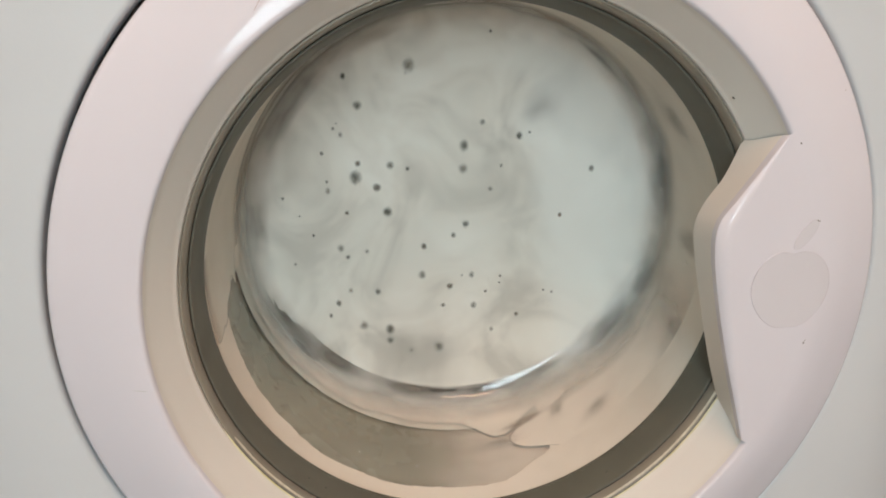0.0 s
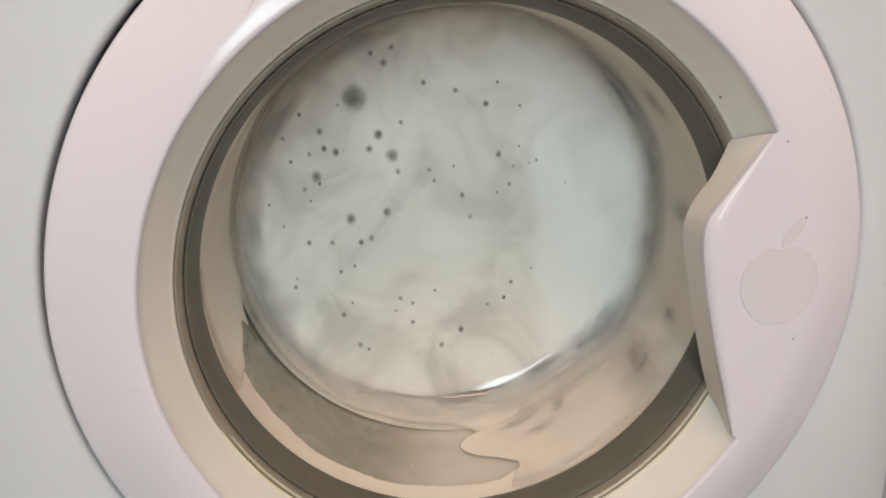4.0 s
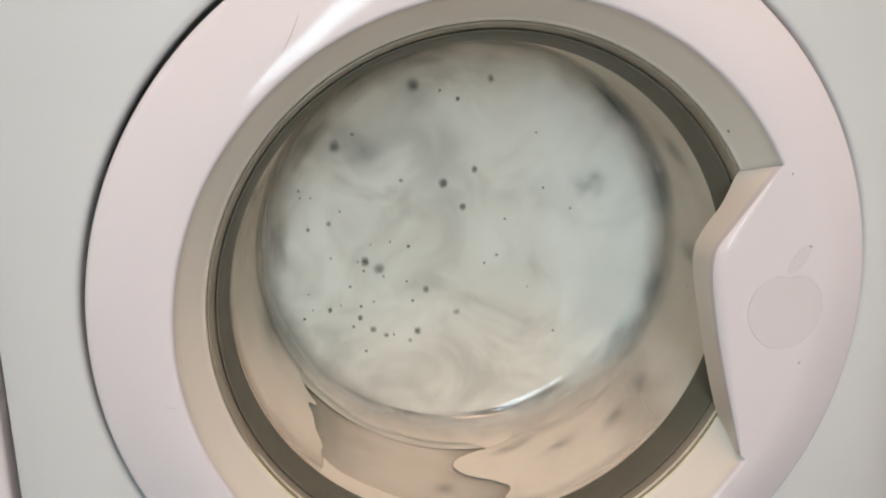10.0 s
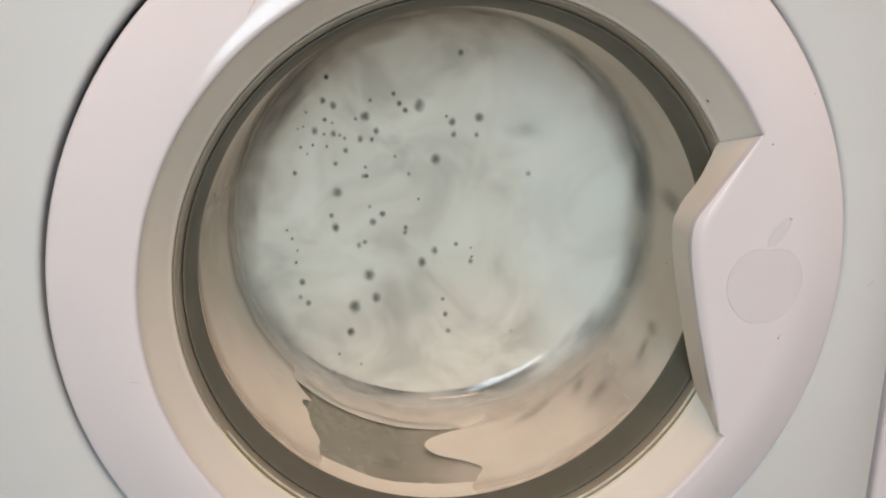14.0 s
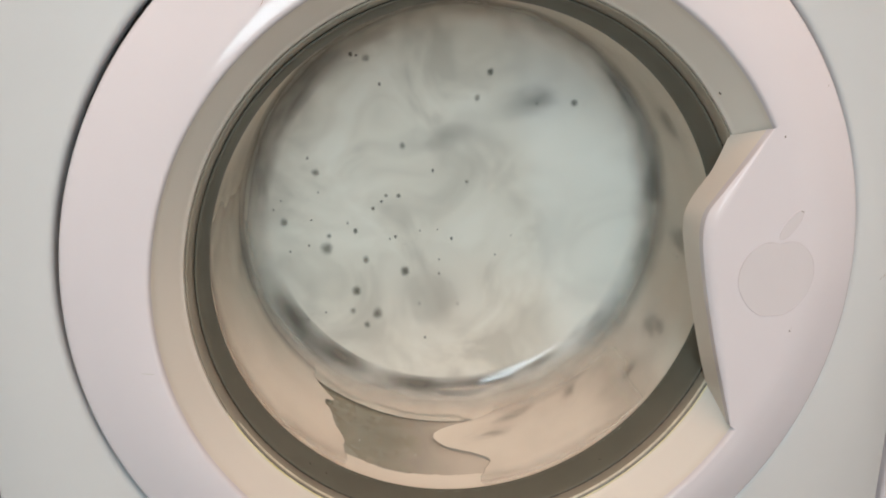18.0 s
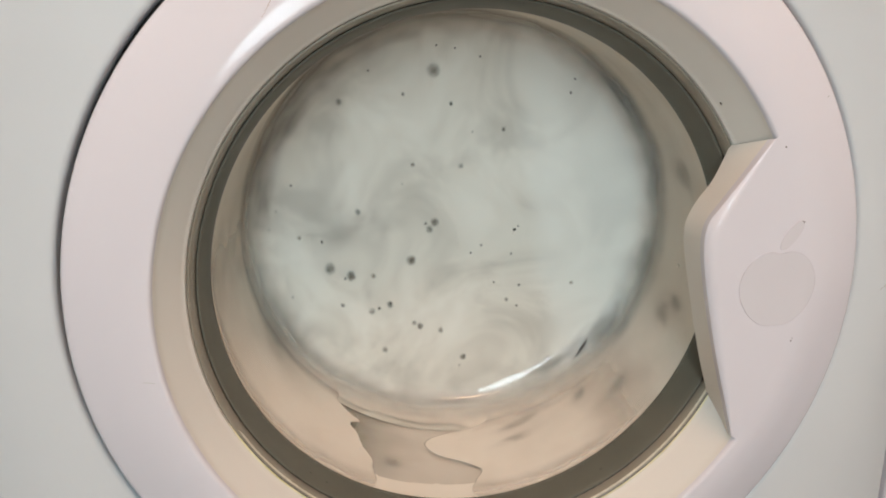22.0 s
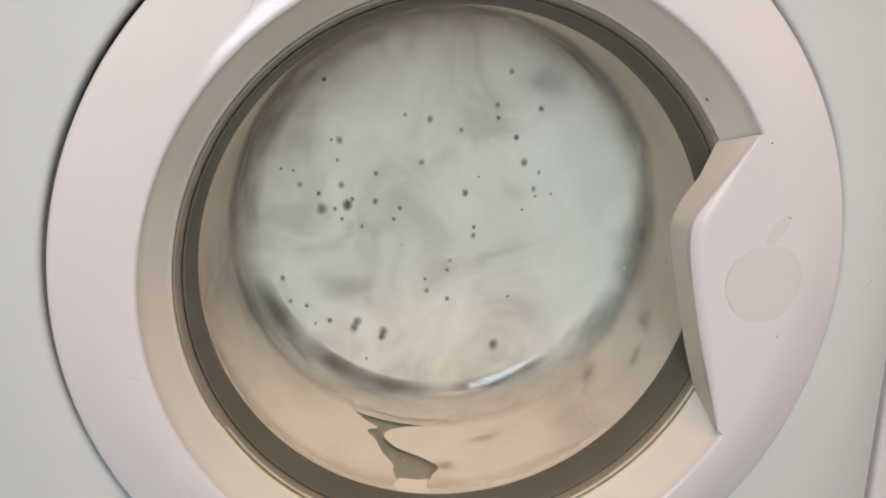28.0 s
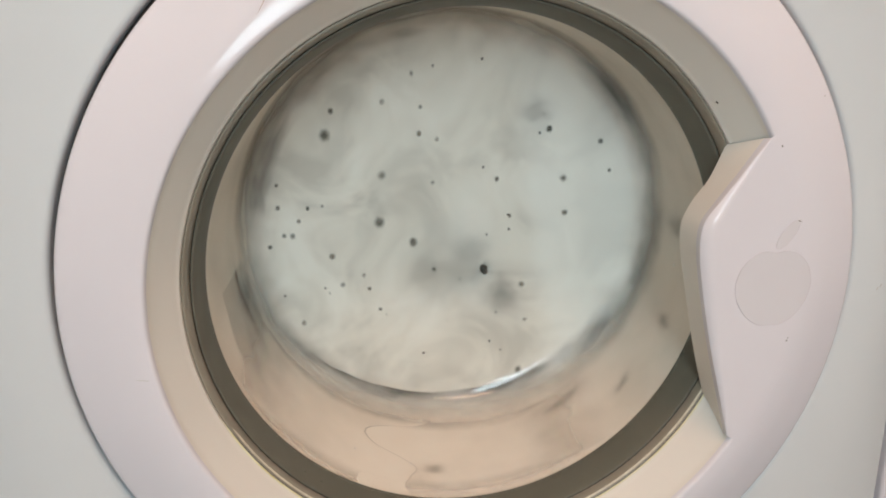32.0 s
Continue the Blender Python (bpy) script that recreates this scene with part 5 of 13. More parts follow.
    slide(6, [(24.5, -0.0886, 0.0851), (25, -0.0932, 0.0709), (25.5, -0.0950, 0.0424)])
    slide(10, [(22.65, 0.0415, 0.1180), (22.9, 0.0411, 0.1110), (23, 0.0415, 0.1087), (23.5, 0.0522, 0.0943)], [(24.5, 0.0425, 0.0570), (25, 0.0393, 0.0354), (25.5, 0.0380, 0.0132), (27.5, 0.0368, -0.0768), (28, 0.0378, -0.1007), (28.5, 0.0443, -0.1135)])
    slide(8, [(24.25, -0.0965, 0.0514), (24.5, -0.0958, 0.0371), (25, -0.0960, 0.0082), (25.5, -0.0912, -0.0686), (25.75, -0.0893, -0.0887)])
    slide(7, [(23.25, -0.0165, 0.1112), (23.5, -0.0189, 0.0934), (24, -0.0222, 0.0614), (24.5, -0.0246, 0.0269), (25, -0.0254, -0.0016), (25.5, -0.0250, -0.0296), (26, -0.0228, -0.0734), (26.5, -0.0189, -0.1169)])
    slide(8, [(23.25, -0.0562, 0.1108), (23.5, -0.0575, 0.0932), (24, -0.0531, 0.0334), (24.5, -0.0513, -0.0045), (25, -0.0483, -0.0354), (25.5, -0.0470, -0.0664), (26, -0.0423, -0.1137)])
    slide(4, [(24.5, -0.0201, 0.0701), (25, -0.0214, 0.0479), (25.5, -0.0227, 0.0212), (26, -0.0219, -0.0212), (26.5, -0.0201, -0.0645), (27, -0.0168, -0.1077)])
    slide(5, [(24.5, 0.0083, 0.0588), (25, 0.0054, 0.0349), (25.5, 0.0044, 0.0123), (26, 0.0044, -0.0202), (26.5, 0.0054, -0.0537), (27, 0.0068, -0.0859)])
    slide(6, [(24.25, -0.0195, 0.1256), (24.5, -0.0212, 0.1094), (25, -0.0284, 0.0823), (25.2, -0.0298, 0.0704), (25.7, -0.0314, 0.0286)])
    slide(6, [(26.75, -0.0731, 0.0984), (27, -0.0738, 0.0829), (27.5, -0.0728, 0.0483), (28, -0.0728, 0.0252), (28.5, -0.0673, -0.0308)])
    slide(10, [(26.5, -0.0706, 0.1082), (27, -0.0721, 0.0772), (27.5, -0.0707, 0.0416), (28, -0.0690, 0.0108), (28.5, -0.0679, -0.0133)])
    slide(5, [(27, -0.0887, 0.0833), (27.5, -0.0885, 0.0547), (28, -0.0885, 0.0195), (28.5, -0.0896, -0.0080)])
    slide(7, [(26, 0.0613, 0.1042), (26.5, 0.0606, 0.0896), (27, 0.0597, 0.0741), (27.5, 0.0590, 0.0570), (28, 0.0562, 0.0394), (28.5, 0.0555, 0.0207), (29, 0.0534, 0.0023), (29.5, 0.0525, -0.0165), (30, 0.0496, -0.0381), (30.5, 0.0476, -0.0598), (31, 0.0461, -0.0824), (31.5, 0.0525, -0.0995), (32, 0.0526, -0.1185)])
    slide(5, [(27, 0.0161, 0.1178), (27.5, 0.0134, 0.0890), (28, 0.0109, 0.0630), (28.5, 0.0124, 0.0287), (29, 0.0106, -0.0055), (29.5, 0.0093, -0.0333), (30, 0.0081, -0.0586), (30.5, 0.0070, -0.0829), (31, 0.0077, -0.1124)])
    slide(6, [(27.25, -0.0045, 0.1196), (27.5, -0.0061, 0.1027), (28, -0.0108, 0.0706), (28.5, -0.0103, 0.0231), (29, -0.0132, -0.0255), (29.5, -0.0123, -0.0619), (30, -0.0112, -0.0950), (30.25, -0.0111, -0.1151)])
    slide(6, [(26, 0.0208, 0.1239), (26.5, 0.0189, 0.1002), (27, 0.0167, 0.0713), (27.5, 0.0162, 0.0420), (28, 0.0144, 0.0178), (28.5, 0.0139, -0.0089), (29, 0.0123, -0.0411), (29.5, 0.0115, -0.0700), (30, 0.0123, -0.0963), (30.5, 0.0119, -0.1264)])
    slide(8, [(26, -0.0568, 0.0883), (26.5, -0.0556, 0.0460), (27, -0.0529, 0.0031), (27.5, -0.0501, -0.0417), (28, -0.0464, -0.0909), (28.2, -0.0411, -0.1154)])
    slide(5, [(24.85, 0.0168, 0.1139), (25.1, 0.0149, 0.1016), (25.5, 0.0094, 0.0757), (27.5, 0.0023, -0.0344), (28, 0.0021, -0.0620), (28.5, 0.0017, -0.0872), (29, 0.0049, -0.1163)])
    slide(6, [(26.75, -0.0113, 0.1221), (27, -0.0130, 0.1050), (27.5, -0.0153, 0.0664), (28, -0.0169, 0.0404), (28.5, -0.0166, 0.0011), (29, -0.0177, -0.0539), (29.5, -0.0183, -0.0955), (29.75, -0.0181, -0.1172)])
    slide(6, [(30, -0.0431, 0.1173), (30.5, -0.0512, 0.1098)])
    slide(7, [(29.25, -0.0558, 0.1087), (29.5, -0.0571, 0.0930), (30, -0.0518, 0.0866), (30.5, -0.0553, 0.0447)])
    slide(10, [(29.25, -0.0413, 0.1055), (29.5, -0.0421, 0.0864), (30, -0.0462, 0.0498), (30.5, -0.0464, 0.0075), (31, -0.0455, -0.0382), (31.5, -0.0460, -0.0838), (31.8, -0.0412, -0.1117)])
    slide(8, [(28.75, -0.0321, 0.1121), (29, -0.0340, 0.0935), (29.5, -0.0357, 0.0573), (30, -0.0376, 0.0244), (30.5, -0.0376, -0.0107), (31, -0.0358, -0.0520), (31.5, -0.0346, -0.0934), (31.7, -0.0324, -0.1131)])
    slide(4, [(29.5, -0.1195, 0.0377), (30, -0.1174, 0.0175), (30.5, -0.1294, -0.0339)])
    slide(10, [(29.5, -0.1014, 0.0126), (30, -0.1001, -0.0313), (30.5, -0.0956, -0.0678), (30.75, -0.0947, -0.0856)])
    slide(5, [(27.35, 0.0508, 0.1175), (27.6, 0.0499, 0.1098), (28, 0.0452, 0.1028), (28.5, 0.0424, 0.0895)], [(29.5, 0.0352, 0.0521), (30, 0.0309, 0.0362), (30.5, 0.0274, 0.0204), (31, 0.0253, 0.0034), (31.5, 0.0237, -0.0143), (32, 0.0239, -0.0369)])
    slide(6, [(27, 0.0693, 0.1061), (27.5, 0.0688, 0.0924), (28, 0.0666, 0.0771), (28.5, 0.0651, 0.0683), (29, 0.0635, 0.0593), (29.5, 0.0619, 0.0477), (30, 0.0590, 0.0331), (30.5, 0.0563, 0.0158), (31, 0.0550, -0.0046), (31.5, 0.0539, -0.0267), (32, 0.0524, -0.0496)])
    slide(3, [(28.25, 0.0117, 0.1097), (28.5, 0.0099, 0.0952)], [(29.5, 0.0070, 0.0539), (30, 0.0069, 0.0424), (30.5, 0.0070, 0.0298), (31, 0.0052, 0.0155), (31.5, 0.0066, -0.0079), (32, 0.0067, -0.0442)])
    slide(7, [(30.75, -0.0867, 0.0459), (31, -0.0864, 0.0307), (31.5, -0.0860, 0.0006), (32, -0.0852, -0.0252)])
    slide(5, [(27.5, -0.0695, 0.1080), (28, -0.0821, 0.0980), (28.5, -0.0940, 0.0907)], [(29.5, -0.1091, 0.0666), (30, -0.1244, 0.0467), (30.5, -0.1272, 0.0210), (31, -0.1282, 0.0022), (31.5, -0.1284, -0.0080), (32, -0.1283, -0.0171)])
    slide(5, [(30, -0.1170, 0.0549), (30.5, -0.1170, 0.0354), (31, -0.1149, 0.0168), (31.5, -0.1134, 0.0029), (32, -0.1123, -0.0094)])
    slide(5, [(30.25, -0.0728, 0.0913), (30.5, -0.0749, 0.0744), (31, -0.0758, 0.0291), (31.5, -0.0767, -0.0093), (32, -0.0781, -0.0465)])
    slide(5, [(29.75, 0.0435, 0.1154), (30, 0.0409, 0.1074), (30.5, 0.0371, 0.0920), (31, 0.0352, 0.0714), (31.5, 0.0333, 0.0505), (32, 0.0317, 0.0300)])
    slide(7, [(30, 0.0901, 0.0892), (30.5, 0.0874, 0.0794), (31, 0.0839, 0.0637), (31.5, 0.0818, 0.0469), (32, 0.0798, 0.0298)])
    slide(7, [(30.25, 0.0782, 0.1010), (30.5, 0.0763, 0.0944), (31, 0.0726, 0.0832), (31.5, 0.0707, 0.0758), (32, 0.0678, 0.0653)])
    slide(5, [(31.25, -0.0154, 0.1182), (31.5, -0.0178, 0.1020), (32, -0.0236, 0.0626)])
    slide(10, [(31.25, -0.0507, 0.0799), (31.5, -0.0511, 0.0593), (32, -0.0514, -0.0003)])
    slide(11, [(31.5, -0.0920, 0.0871), (32, -0.0881, 0.0616)])
    slide(7, [(8.25, -0.0727, 0.0499), (8.5, -0.0729, 0.0316), (9, -0.0716, -0.0090), (9.5, -0.0719, -0.0361), (10, -0.0696, -0.0642), (10.5, -0.0637, -0.0904)])
    slide(7, [(8.25, -0.0305, 0.0836), (8.5, -0.0318, 0.0660), (9, -0.0352, 0.0257), (9.5, -0.0381, -0.0150), (10, -0.0368, -0.0667), (10.25, -0.0332, -0.0909)])
    slide(5, [(5.75, 0.0154, 0.1164), (6, 0.0141, 0.1060), (6.5, 0.0038, 0.0637), (7, 0.0066, 0.0309), (7.5, 0.0053, 0.0028), (8, 0.0052, -0.0211), (8.5, 0.0041, -0.0433), (9, 0.0040, -0.0642), (9.5, 0.0034, -0.0863), (9.75, 0.0033, -0.1010)])
    slide(7, [(7.75, -0.0300, 0.0706), (8, -0.0298, 0.0541), (8.5, -0.0284, 0.0171), (9, -0.0310, -0.0207), (9.5, -0.0326, -0.0550)])
    slide(5, [(6.75, 0.0182, 0.1024), (7, 0.0149, 0.0901), (7.5, 0.0109, 0.0652), (8, 0.0091, 0.0430), (8.5, 0.0077, 0.0221), (9, 0.0063, 0.0034), (9.5, 0.0060, -0.0261)])
    slide(6, [(0, -0.0677, 0.0390), (0.5, -0.0663, -0.0029), (0.75, -0.0662, -0.0236)], [(3.85, -0.0637, -0.0066), (4.1, -0.0627, -0.0273), (4.6, -0.0602, -0.0702), (5.1, -0.0579, -0.1149)], [(13.55, -0.0246, 0.1123), (13.8, -0.0263, 0.0954), (14.3, -0.0288, 0.0568), (14.8, -0.0302, 0.0154), (15.05, -0.0301, -0.0068)], [(15.95, -0.0265, 0.0590), (16.2, -0.0268, 0.0385), (16.7, -0.0286, -0.0065), (17.2, -0.0317, -0.0552), (17.45, -0.0321, -0.0795)], [(18.25, -0.0284, 0.0420), (18.5, -0.0287, 0.0228), (19, -0.0313, -0.0167), (19.5, -0.0313, -0.0595), (19.75, -0.0299, -0.0811)], [(20.5, -0.0236, 0.1202), (21, -0.0278, 0.0833), (21.5, -0.0313, 0.0434), (21.75, -0.0319, 0.0231)], [(24.25, 0.0794, 0.0504), (24.5, 0.0794, 0.0431), (25, 0.0782, 0.0280), (25.5, 0.0758, 0.0110), (25.75, 0.0757, 0.0013)], [(27.25, -0.0856, -0.0168), (27.5, -0.0843, -0.0353), (28, -0.0839, -0.0763), (28.25, -0.0819, -0.0961)], [(29.25, -0.0632, 0.0612), (29.5, -0.0626, 0.0428), (30, -0.0639, 0.0037), (30.5, -0.0644, -0.0390), (30.75, -0.0637, -0.0607)], [(31.5, 0.1091, 0.0695), (32, 0.1051, 0.0562)])
    slide(4, [(0, -0.0914, 0.0464), (0.5, -0.0910, 0.0133), (0.75, -0.0913, -0.0021)], [(1.5, -0.0665, 0.1063), (2, -0.0695, 0.0751), (2.5, -0.0680, 0.0378), (2.75, -0.0674, 0.0188)], [(3.85, -0.1127, 0.0638), (4.1, -0.1135, 0.0525), (4.6, -0.1147, 0.0299), (5.1, -0.1171, 0.0077), (5.35, -0.1190, -0.0023)], [(8.5, -0.0014, 0.1200), (9, -0.0071, 0.0908), (9.5, -0.0099, 0.0586), (9.75, -0.0118, 0.0419)], [(10.5, -0.0604, 0.1054), (11, -0.0571, 0.0596), (11.5, -0.0495, 0.0184), (11.75, -0.0495, -0.0074)], [(12.5, 0.0276, 0.1252), (13, 0.0257, 0.1050), (13.5, 0.0224, 0.0831), (13.75, 0.0210, 0.0715)], [(14.3, -0.1268, 0.0236), (14.8, -0.1280, 0.0043), (15.05, -0.1284, -0.0059)], [(15.95, -0.1162, 0.0463), (16.2, -0.1168, 0.0352), (16.7, -0.1191, 0.0124), (17.2, -0.1230, -0.0130), (17.45, -0.1243, -0.0258)], [(18.25, -0.1259, 0.0228), (18.5, -0.1261, 0.0134), (19, -0.1294, -0.0047)], [(20.25, 0.0505, 0.0035), (20.5, 0.0503, -0.0071), (21, 0.0499, -0.0284), (21.5, 0.0496, -0.0504), (21.75, 0.0497, -0.0609)], [(22.75, -0.0166, 0.1154), (23, -0.0183, 0.0982), (23.5, -0.0227, 0.0614), (23.75, -0.0244, 0.0416)], [(24.5, -0.0014, 0.1292), (25, -0.0054, 0.0997), (25.5, -0.0105, 0.0655), (25.75, -0.0113, 0.0474)], [(27.25, -0.0129, 0.0159), (27.5, -0.0125, -0.0044), (28, -0.0140, -0.0462), (28.5, -0.0120, -0.0858), (28.75, -0.0111, -0.1061)], [(29.5, -0.0335, 0.1131), (30, -0.0389, 0.0728), (30.5, -0.0421, 0.0278), (30.75, -0.0420, 0.0061)], [(31.5, -0.0162, 0.1170), (32, -0.0227, 0.0809)])
    slide(8, [(0, 0.0041, 0.0499), (0.5, 0.0028, 0.0186), (0.75, 0.0016, 0.0038)], [(22.25, -0.0572, 0.0960), (22.5, -0.0578, 0.0756), (23, -0.0560, 0.0339), (23.5, -0.0550, -0.0090), (23.75, -0.0549, -0.0318)], [(24.75, 0.0209, 0.1208), (25, 0.0197, 0.1108), (25.5, 0.0156, 0.0879), (25.75, 0.0144, 0.0738)], [(27.25, -0.0688, -0.0163), (27.5, -0.0672, -0.0375), (28, -0.0664, -0.0826), (28.25, -0.0642, -0.1041)], [(29.25, -0.0572, 0.0857), (29.5, -0.0574, 0.0662), (30, -0.0594, 0.0259), (30.5, -0.0599, -0.0168), (30.75, -0.0593, -0.0384)])
    slide(5, [(0, 0.0165, 0.0659), (0.5, 0.0144, 0.0377), (0.75, 0.0131, 0.0246)], [(3.85, -0.0387, 0.1233), (4.1, -0.0406, 0.1094), (4.6, -0.0427, 0.0710), (5.1, -0.0451, 0.0287), (5.35, -0.0464, 0.0081)], [(10.25, -0.0526, 0.0301), (10.5, -0.0503, 0.0049), (11, -0.0451, -0.0427), (11.5, -0.0363, -0.0859), (11.75, -0.0349, -0.1125)], [(13, -0.1078, 0.0691), (13.5, -0.1103, 0.0462), (13.75, -0.1107, 0.0353)], [(22.25, -0.0916, -0.0028), (22.5, -0.0910, -0.0199), (23, -0.0875, -0.0585), (23.25, -0.0864, -0.0787)], [(24.25, -0.1079, 0.0490), (24.5, -0.1075, 0.0364), (25, -0.1073, 0.0132), (25.5, -0.1078, -0.0118), (25.75, -0.1070, -0.0254)], [(27.25, -0.0990, 0.0670), (27.5, -0.0990, 0.0537), (28, -0.1012, 0.0261), (28.5, -0.1002, 0.0012), (28.75, -0.1003, -0.0115)], [(29.75, -0.0195, 0.1171), (30, -0.0232, 0.0992), (30.5, -0.0292, 0.0597), (30.75, -0.0303, 0.0389)], [(31.5, -0.0438, 0.1197), (32, -0.0488, 0.0844)])
    slide(5, [(0, -0.0027, -0.0134), (0.5, -0.0029, -0.0487), (0.75, -0.0034, -0.0651)], [(3.85, -0.0996, -0.0084), (4.1, -0.0991, -0.0225), (4.6, -0.0980, -0.0541), (4.85, -0.0978, -0.0711)], [(5.5, 0.0547, 0.1149), (6, 0.0538, 0.1038), (6.5, 0.0525, 0.0929), (6.75, 0.0497, 0.0858)], [(8.25, 0.0527, 0.0348), (8.5, 0.0514, 0.0266), (9, 0.0488, 0.0078), (9.5, 0.0482, -0.0136), (9.75, 0.0470, -0.0252)], [(10.5, -0.0394, 0.1155), (11, -0.0382, 0.0717), (11.5, -0.0324, 0.0317), (11.75, -0.0329, 0.0064)], [(13, -0.0272, 0.1107), (13.5, -0.0316, 0.0764), (13.75, -0.0327, 0.0570)], [(22.25, 0.0355, -0.0320), (22.5, 0.0359, -0.0435), (23, 0.0381, -0.0652), (23.5, 0.0389, -0.0871), (23.75, 0.0392, -0.0978)], [(24.5, -0.0270, 0.1255), (25, -0.0305, 0.0909), (25.5, -0.0343, 0.0501), (25.75, -0.0340, 0.0286)], [(27.25, -0.0470, 0.0982), (27.5, -0.0471, 0.0773), (28, -0.0487, 0.0331), (28.5, -0.0467, -0.0097), (28.75, -0.0462, -0.0323)], [(31.25, -0.1187, 0.0420), (31.5, -0.1193, 0.0320), (32, -0.1218, 0.0112)])
    slide(4, [(0, -0.0762, -0.0273), (0.5, -0.0742, -0.0719), (0.75, -0.0736, -0.0938)], [(1.75, -0.0476, 0.1126), (2, -0.0495, 0.0971), (2.5, -0.0495, 0.0617), (2.75, -0.0498, 0.0403)], [(3.85, -0.1084, 0.0482), (4.1, -0.1087, 0.0361), (4.6, -0.1090, 0.0131), (5.1, -0.1106, -0.0101), (5.35, -0.1124, -0.0213)], [(12.25, -0.0180, 0.0101), (12.5, -0.0175, -0.0130), (13, -0.0158, -0.0551), (13.5, -0.0148, -0.0963), (13.75, -0.0131, -0.1149)], [(22.25, 0.0453, -0.0604), (22.5, 0.0458, -0.0704), (23, 0.0491, -0.0898), (23.5, 0.0511, -0.1098)], [(24.25, -0.0617, 0.0505), (24.5, -0.0605, 0.0305), (25, -0.0586, -0.0108), (25.5, -0.0579, -0.0551), (25.75, -0.0562, -0.0782)], [(27.25, -0.0737, 0.0552), (27.5, -0.0726, 0.0377), (28, -0.0730, 0.0007), (28.5, -0.0703, -0.0360), (28.75, -0.0697, -0.0569)], [(29.75, -0.1209, 0.0425), (30, -0.1228, 0.0317), (30.5, -0.1259, 0.0092), (30.75, -0.1262, -0.0008)], [(31.5, -0.1189, 0.0488), (32, -0.1220, 0.0273)])
    slide(6, [(0, -0.0837, -0.0619), (0.25, -0.0824, -0.0844)], [(1.25, -0.0773, 0.0520), (1.5, -0.0775, 0.0342), (2, -0.0760, -0.0013), (2.5, -0.0715, -0.0399), (2.75, -0.0704, -0.0608)], [(3.85, -0.0862, 0.0578), (4.1, -0.0859, 0.0427), (4.6, -0.0848, 0.0119), (5.1, -0.0850, -0.0205), (5.35, -0.0861, -0.0375)], [(12.25, -0.0034, 0.1073), (12.5, -0.0048, 0.0874), (13, -0.0066, 0.0509), (13.5, -0.0085, 0.0154), (13.75, -0.0086, -0.0018)], [(20.25, 0.0839, 0.0658), (20.5, 0.0832, 0.0589), (21, 0.0812, 0.0442), (21.5, 0.0794, 0.0287), (21.75, 0.0785, 0.0207)], [(24.25, 0.0840, 0.0860), (24.5, 0.0838, 0.0803), (25, 0.0825, 0.0686), (25.5, 0.0799, 0.0551), (25.75, 0.0798, 0.0475)], [(27.25, 0.0544, 0.0856), (27.5, 0.0538, 0.0767), (28, 0.0499, 0.0570), (28.5, 0.0488, 0.0386), (28.75, 0.0479, 0.0286)], [(30, 0.0279, 0.1193), (30.5, 0.0233, 0.1003), (30.75, 0.0216, 0.0894)], [(31.75, -0.0814, 0.0924), (32, -0.0836, 0.0782)])
    slide(4, [(0, -0.0896, -0.0712), (0.25, -0.0882, -0.0930)], [(1.25, -0.0287, 0.0549), (1.5, -0.0296, 0.0358), (2, -0.0299, -0.0040), (2.5, -0.0267, -0.0461), (2.75, -0.0260, -0.0671)], [(3.85, -0.1009, 0.0794), (4.1, -0.1018, 0.0680), (4.6, -0.1027, 0.0427), (5.1, -0.1050, 0.0167), (5.35, -0.1067, 0.0051)], [(12.25, -0.0736, 0.0468), (12.5, -0.0722, 0.0261), (13, -0.0695, -0.0135), (13.5, -0.0682, -0.0544), (13.75, -0.0667, -0.0747)], [(22.25, -0.0091, 0.1256), (22.5, -0.0112, 0.1103), (23, -0.0141, 0.0755), (23.5, -0.0171, 0.0391), (23.75, -0.0183, 0.0201)], [(25, -0.0454, 0.1163), (25.5, -0.0498, 0.0847), (25.75, -0.0501, 0.0635)], [(27.25, -0.0782, 0.0595), (27.5, -0.0772, 0.0428), (28, -0.0778, 0.0079), (28.5, -0.0754, -0.0263), (28.75, -0.0748, -0.0456)], [(31.25, 0.0458, 0.0335), (31.5, 0.0451, 0.0240), (32, 0.0418, 0.0029)])
    slide(8, [(0, -0.0662, -0.0797), (0.25, -0.0645, -0.1035)], [(1.25, -0.0558, 0.1069), (1.5, -0.0578, 0.0907), (2, -0.0588, 0.0507), (2.5, -0.0555, 0.0085), (2.75, -0.0546, -0.0127)], [(5.25, -0.0577, -0.0231), (5.5, -0.0584, -0.0441), (6, -0.0543, -0.0874), (6.25, -0.0516, -0.1092)], [(8.25, -0.1019, 0.0478), (8.5, -0.1025, 0.0350), (9, -0.1040, 0.0056), (9.5, -0.1028, -0.0283), (9.75, -0.1033, -0.0479)], [(12.25, -0.0335, 0.0940), (12.5, -0.0339, 0.0702), (13, -0.0333, 0.0262), (13.5, -0.0332, -0.0182), (13.75, -0.0324, -0.0396)], [(20.75, -0.0576, 0.1156), (21, -0.0592, 0.0995), (21.5, -0.0622, 0.0639), (21.75, -0.0628, 0.0429)], [(31.25, -0.0462, 0.0960), (31.5, -0.0471, 0.0759), (32, -0.0493, 0.0336)])
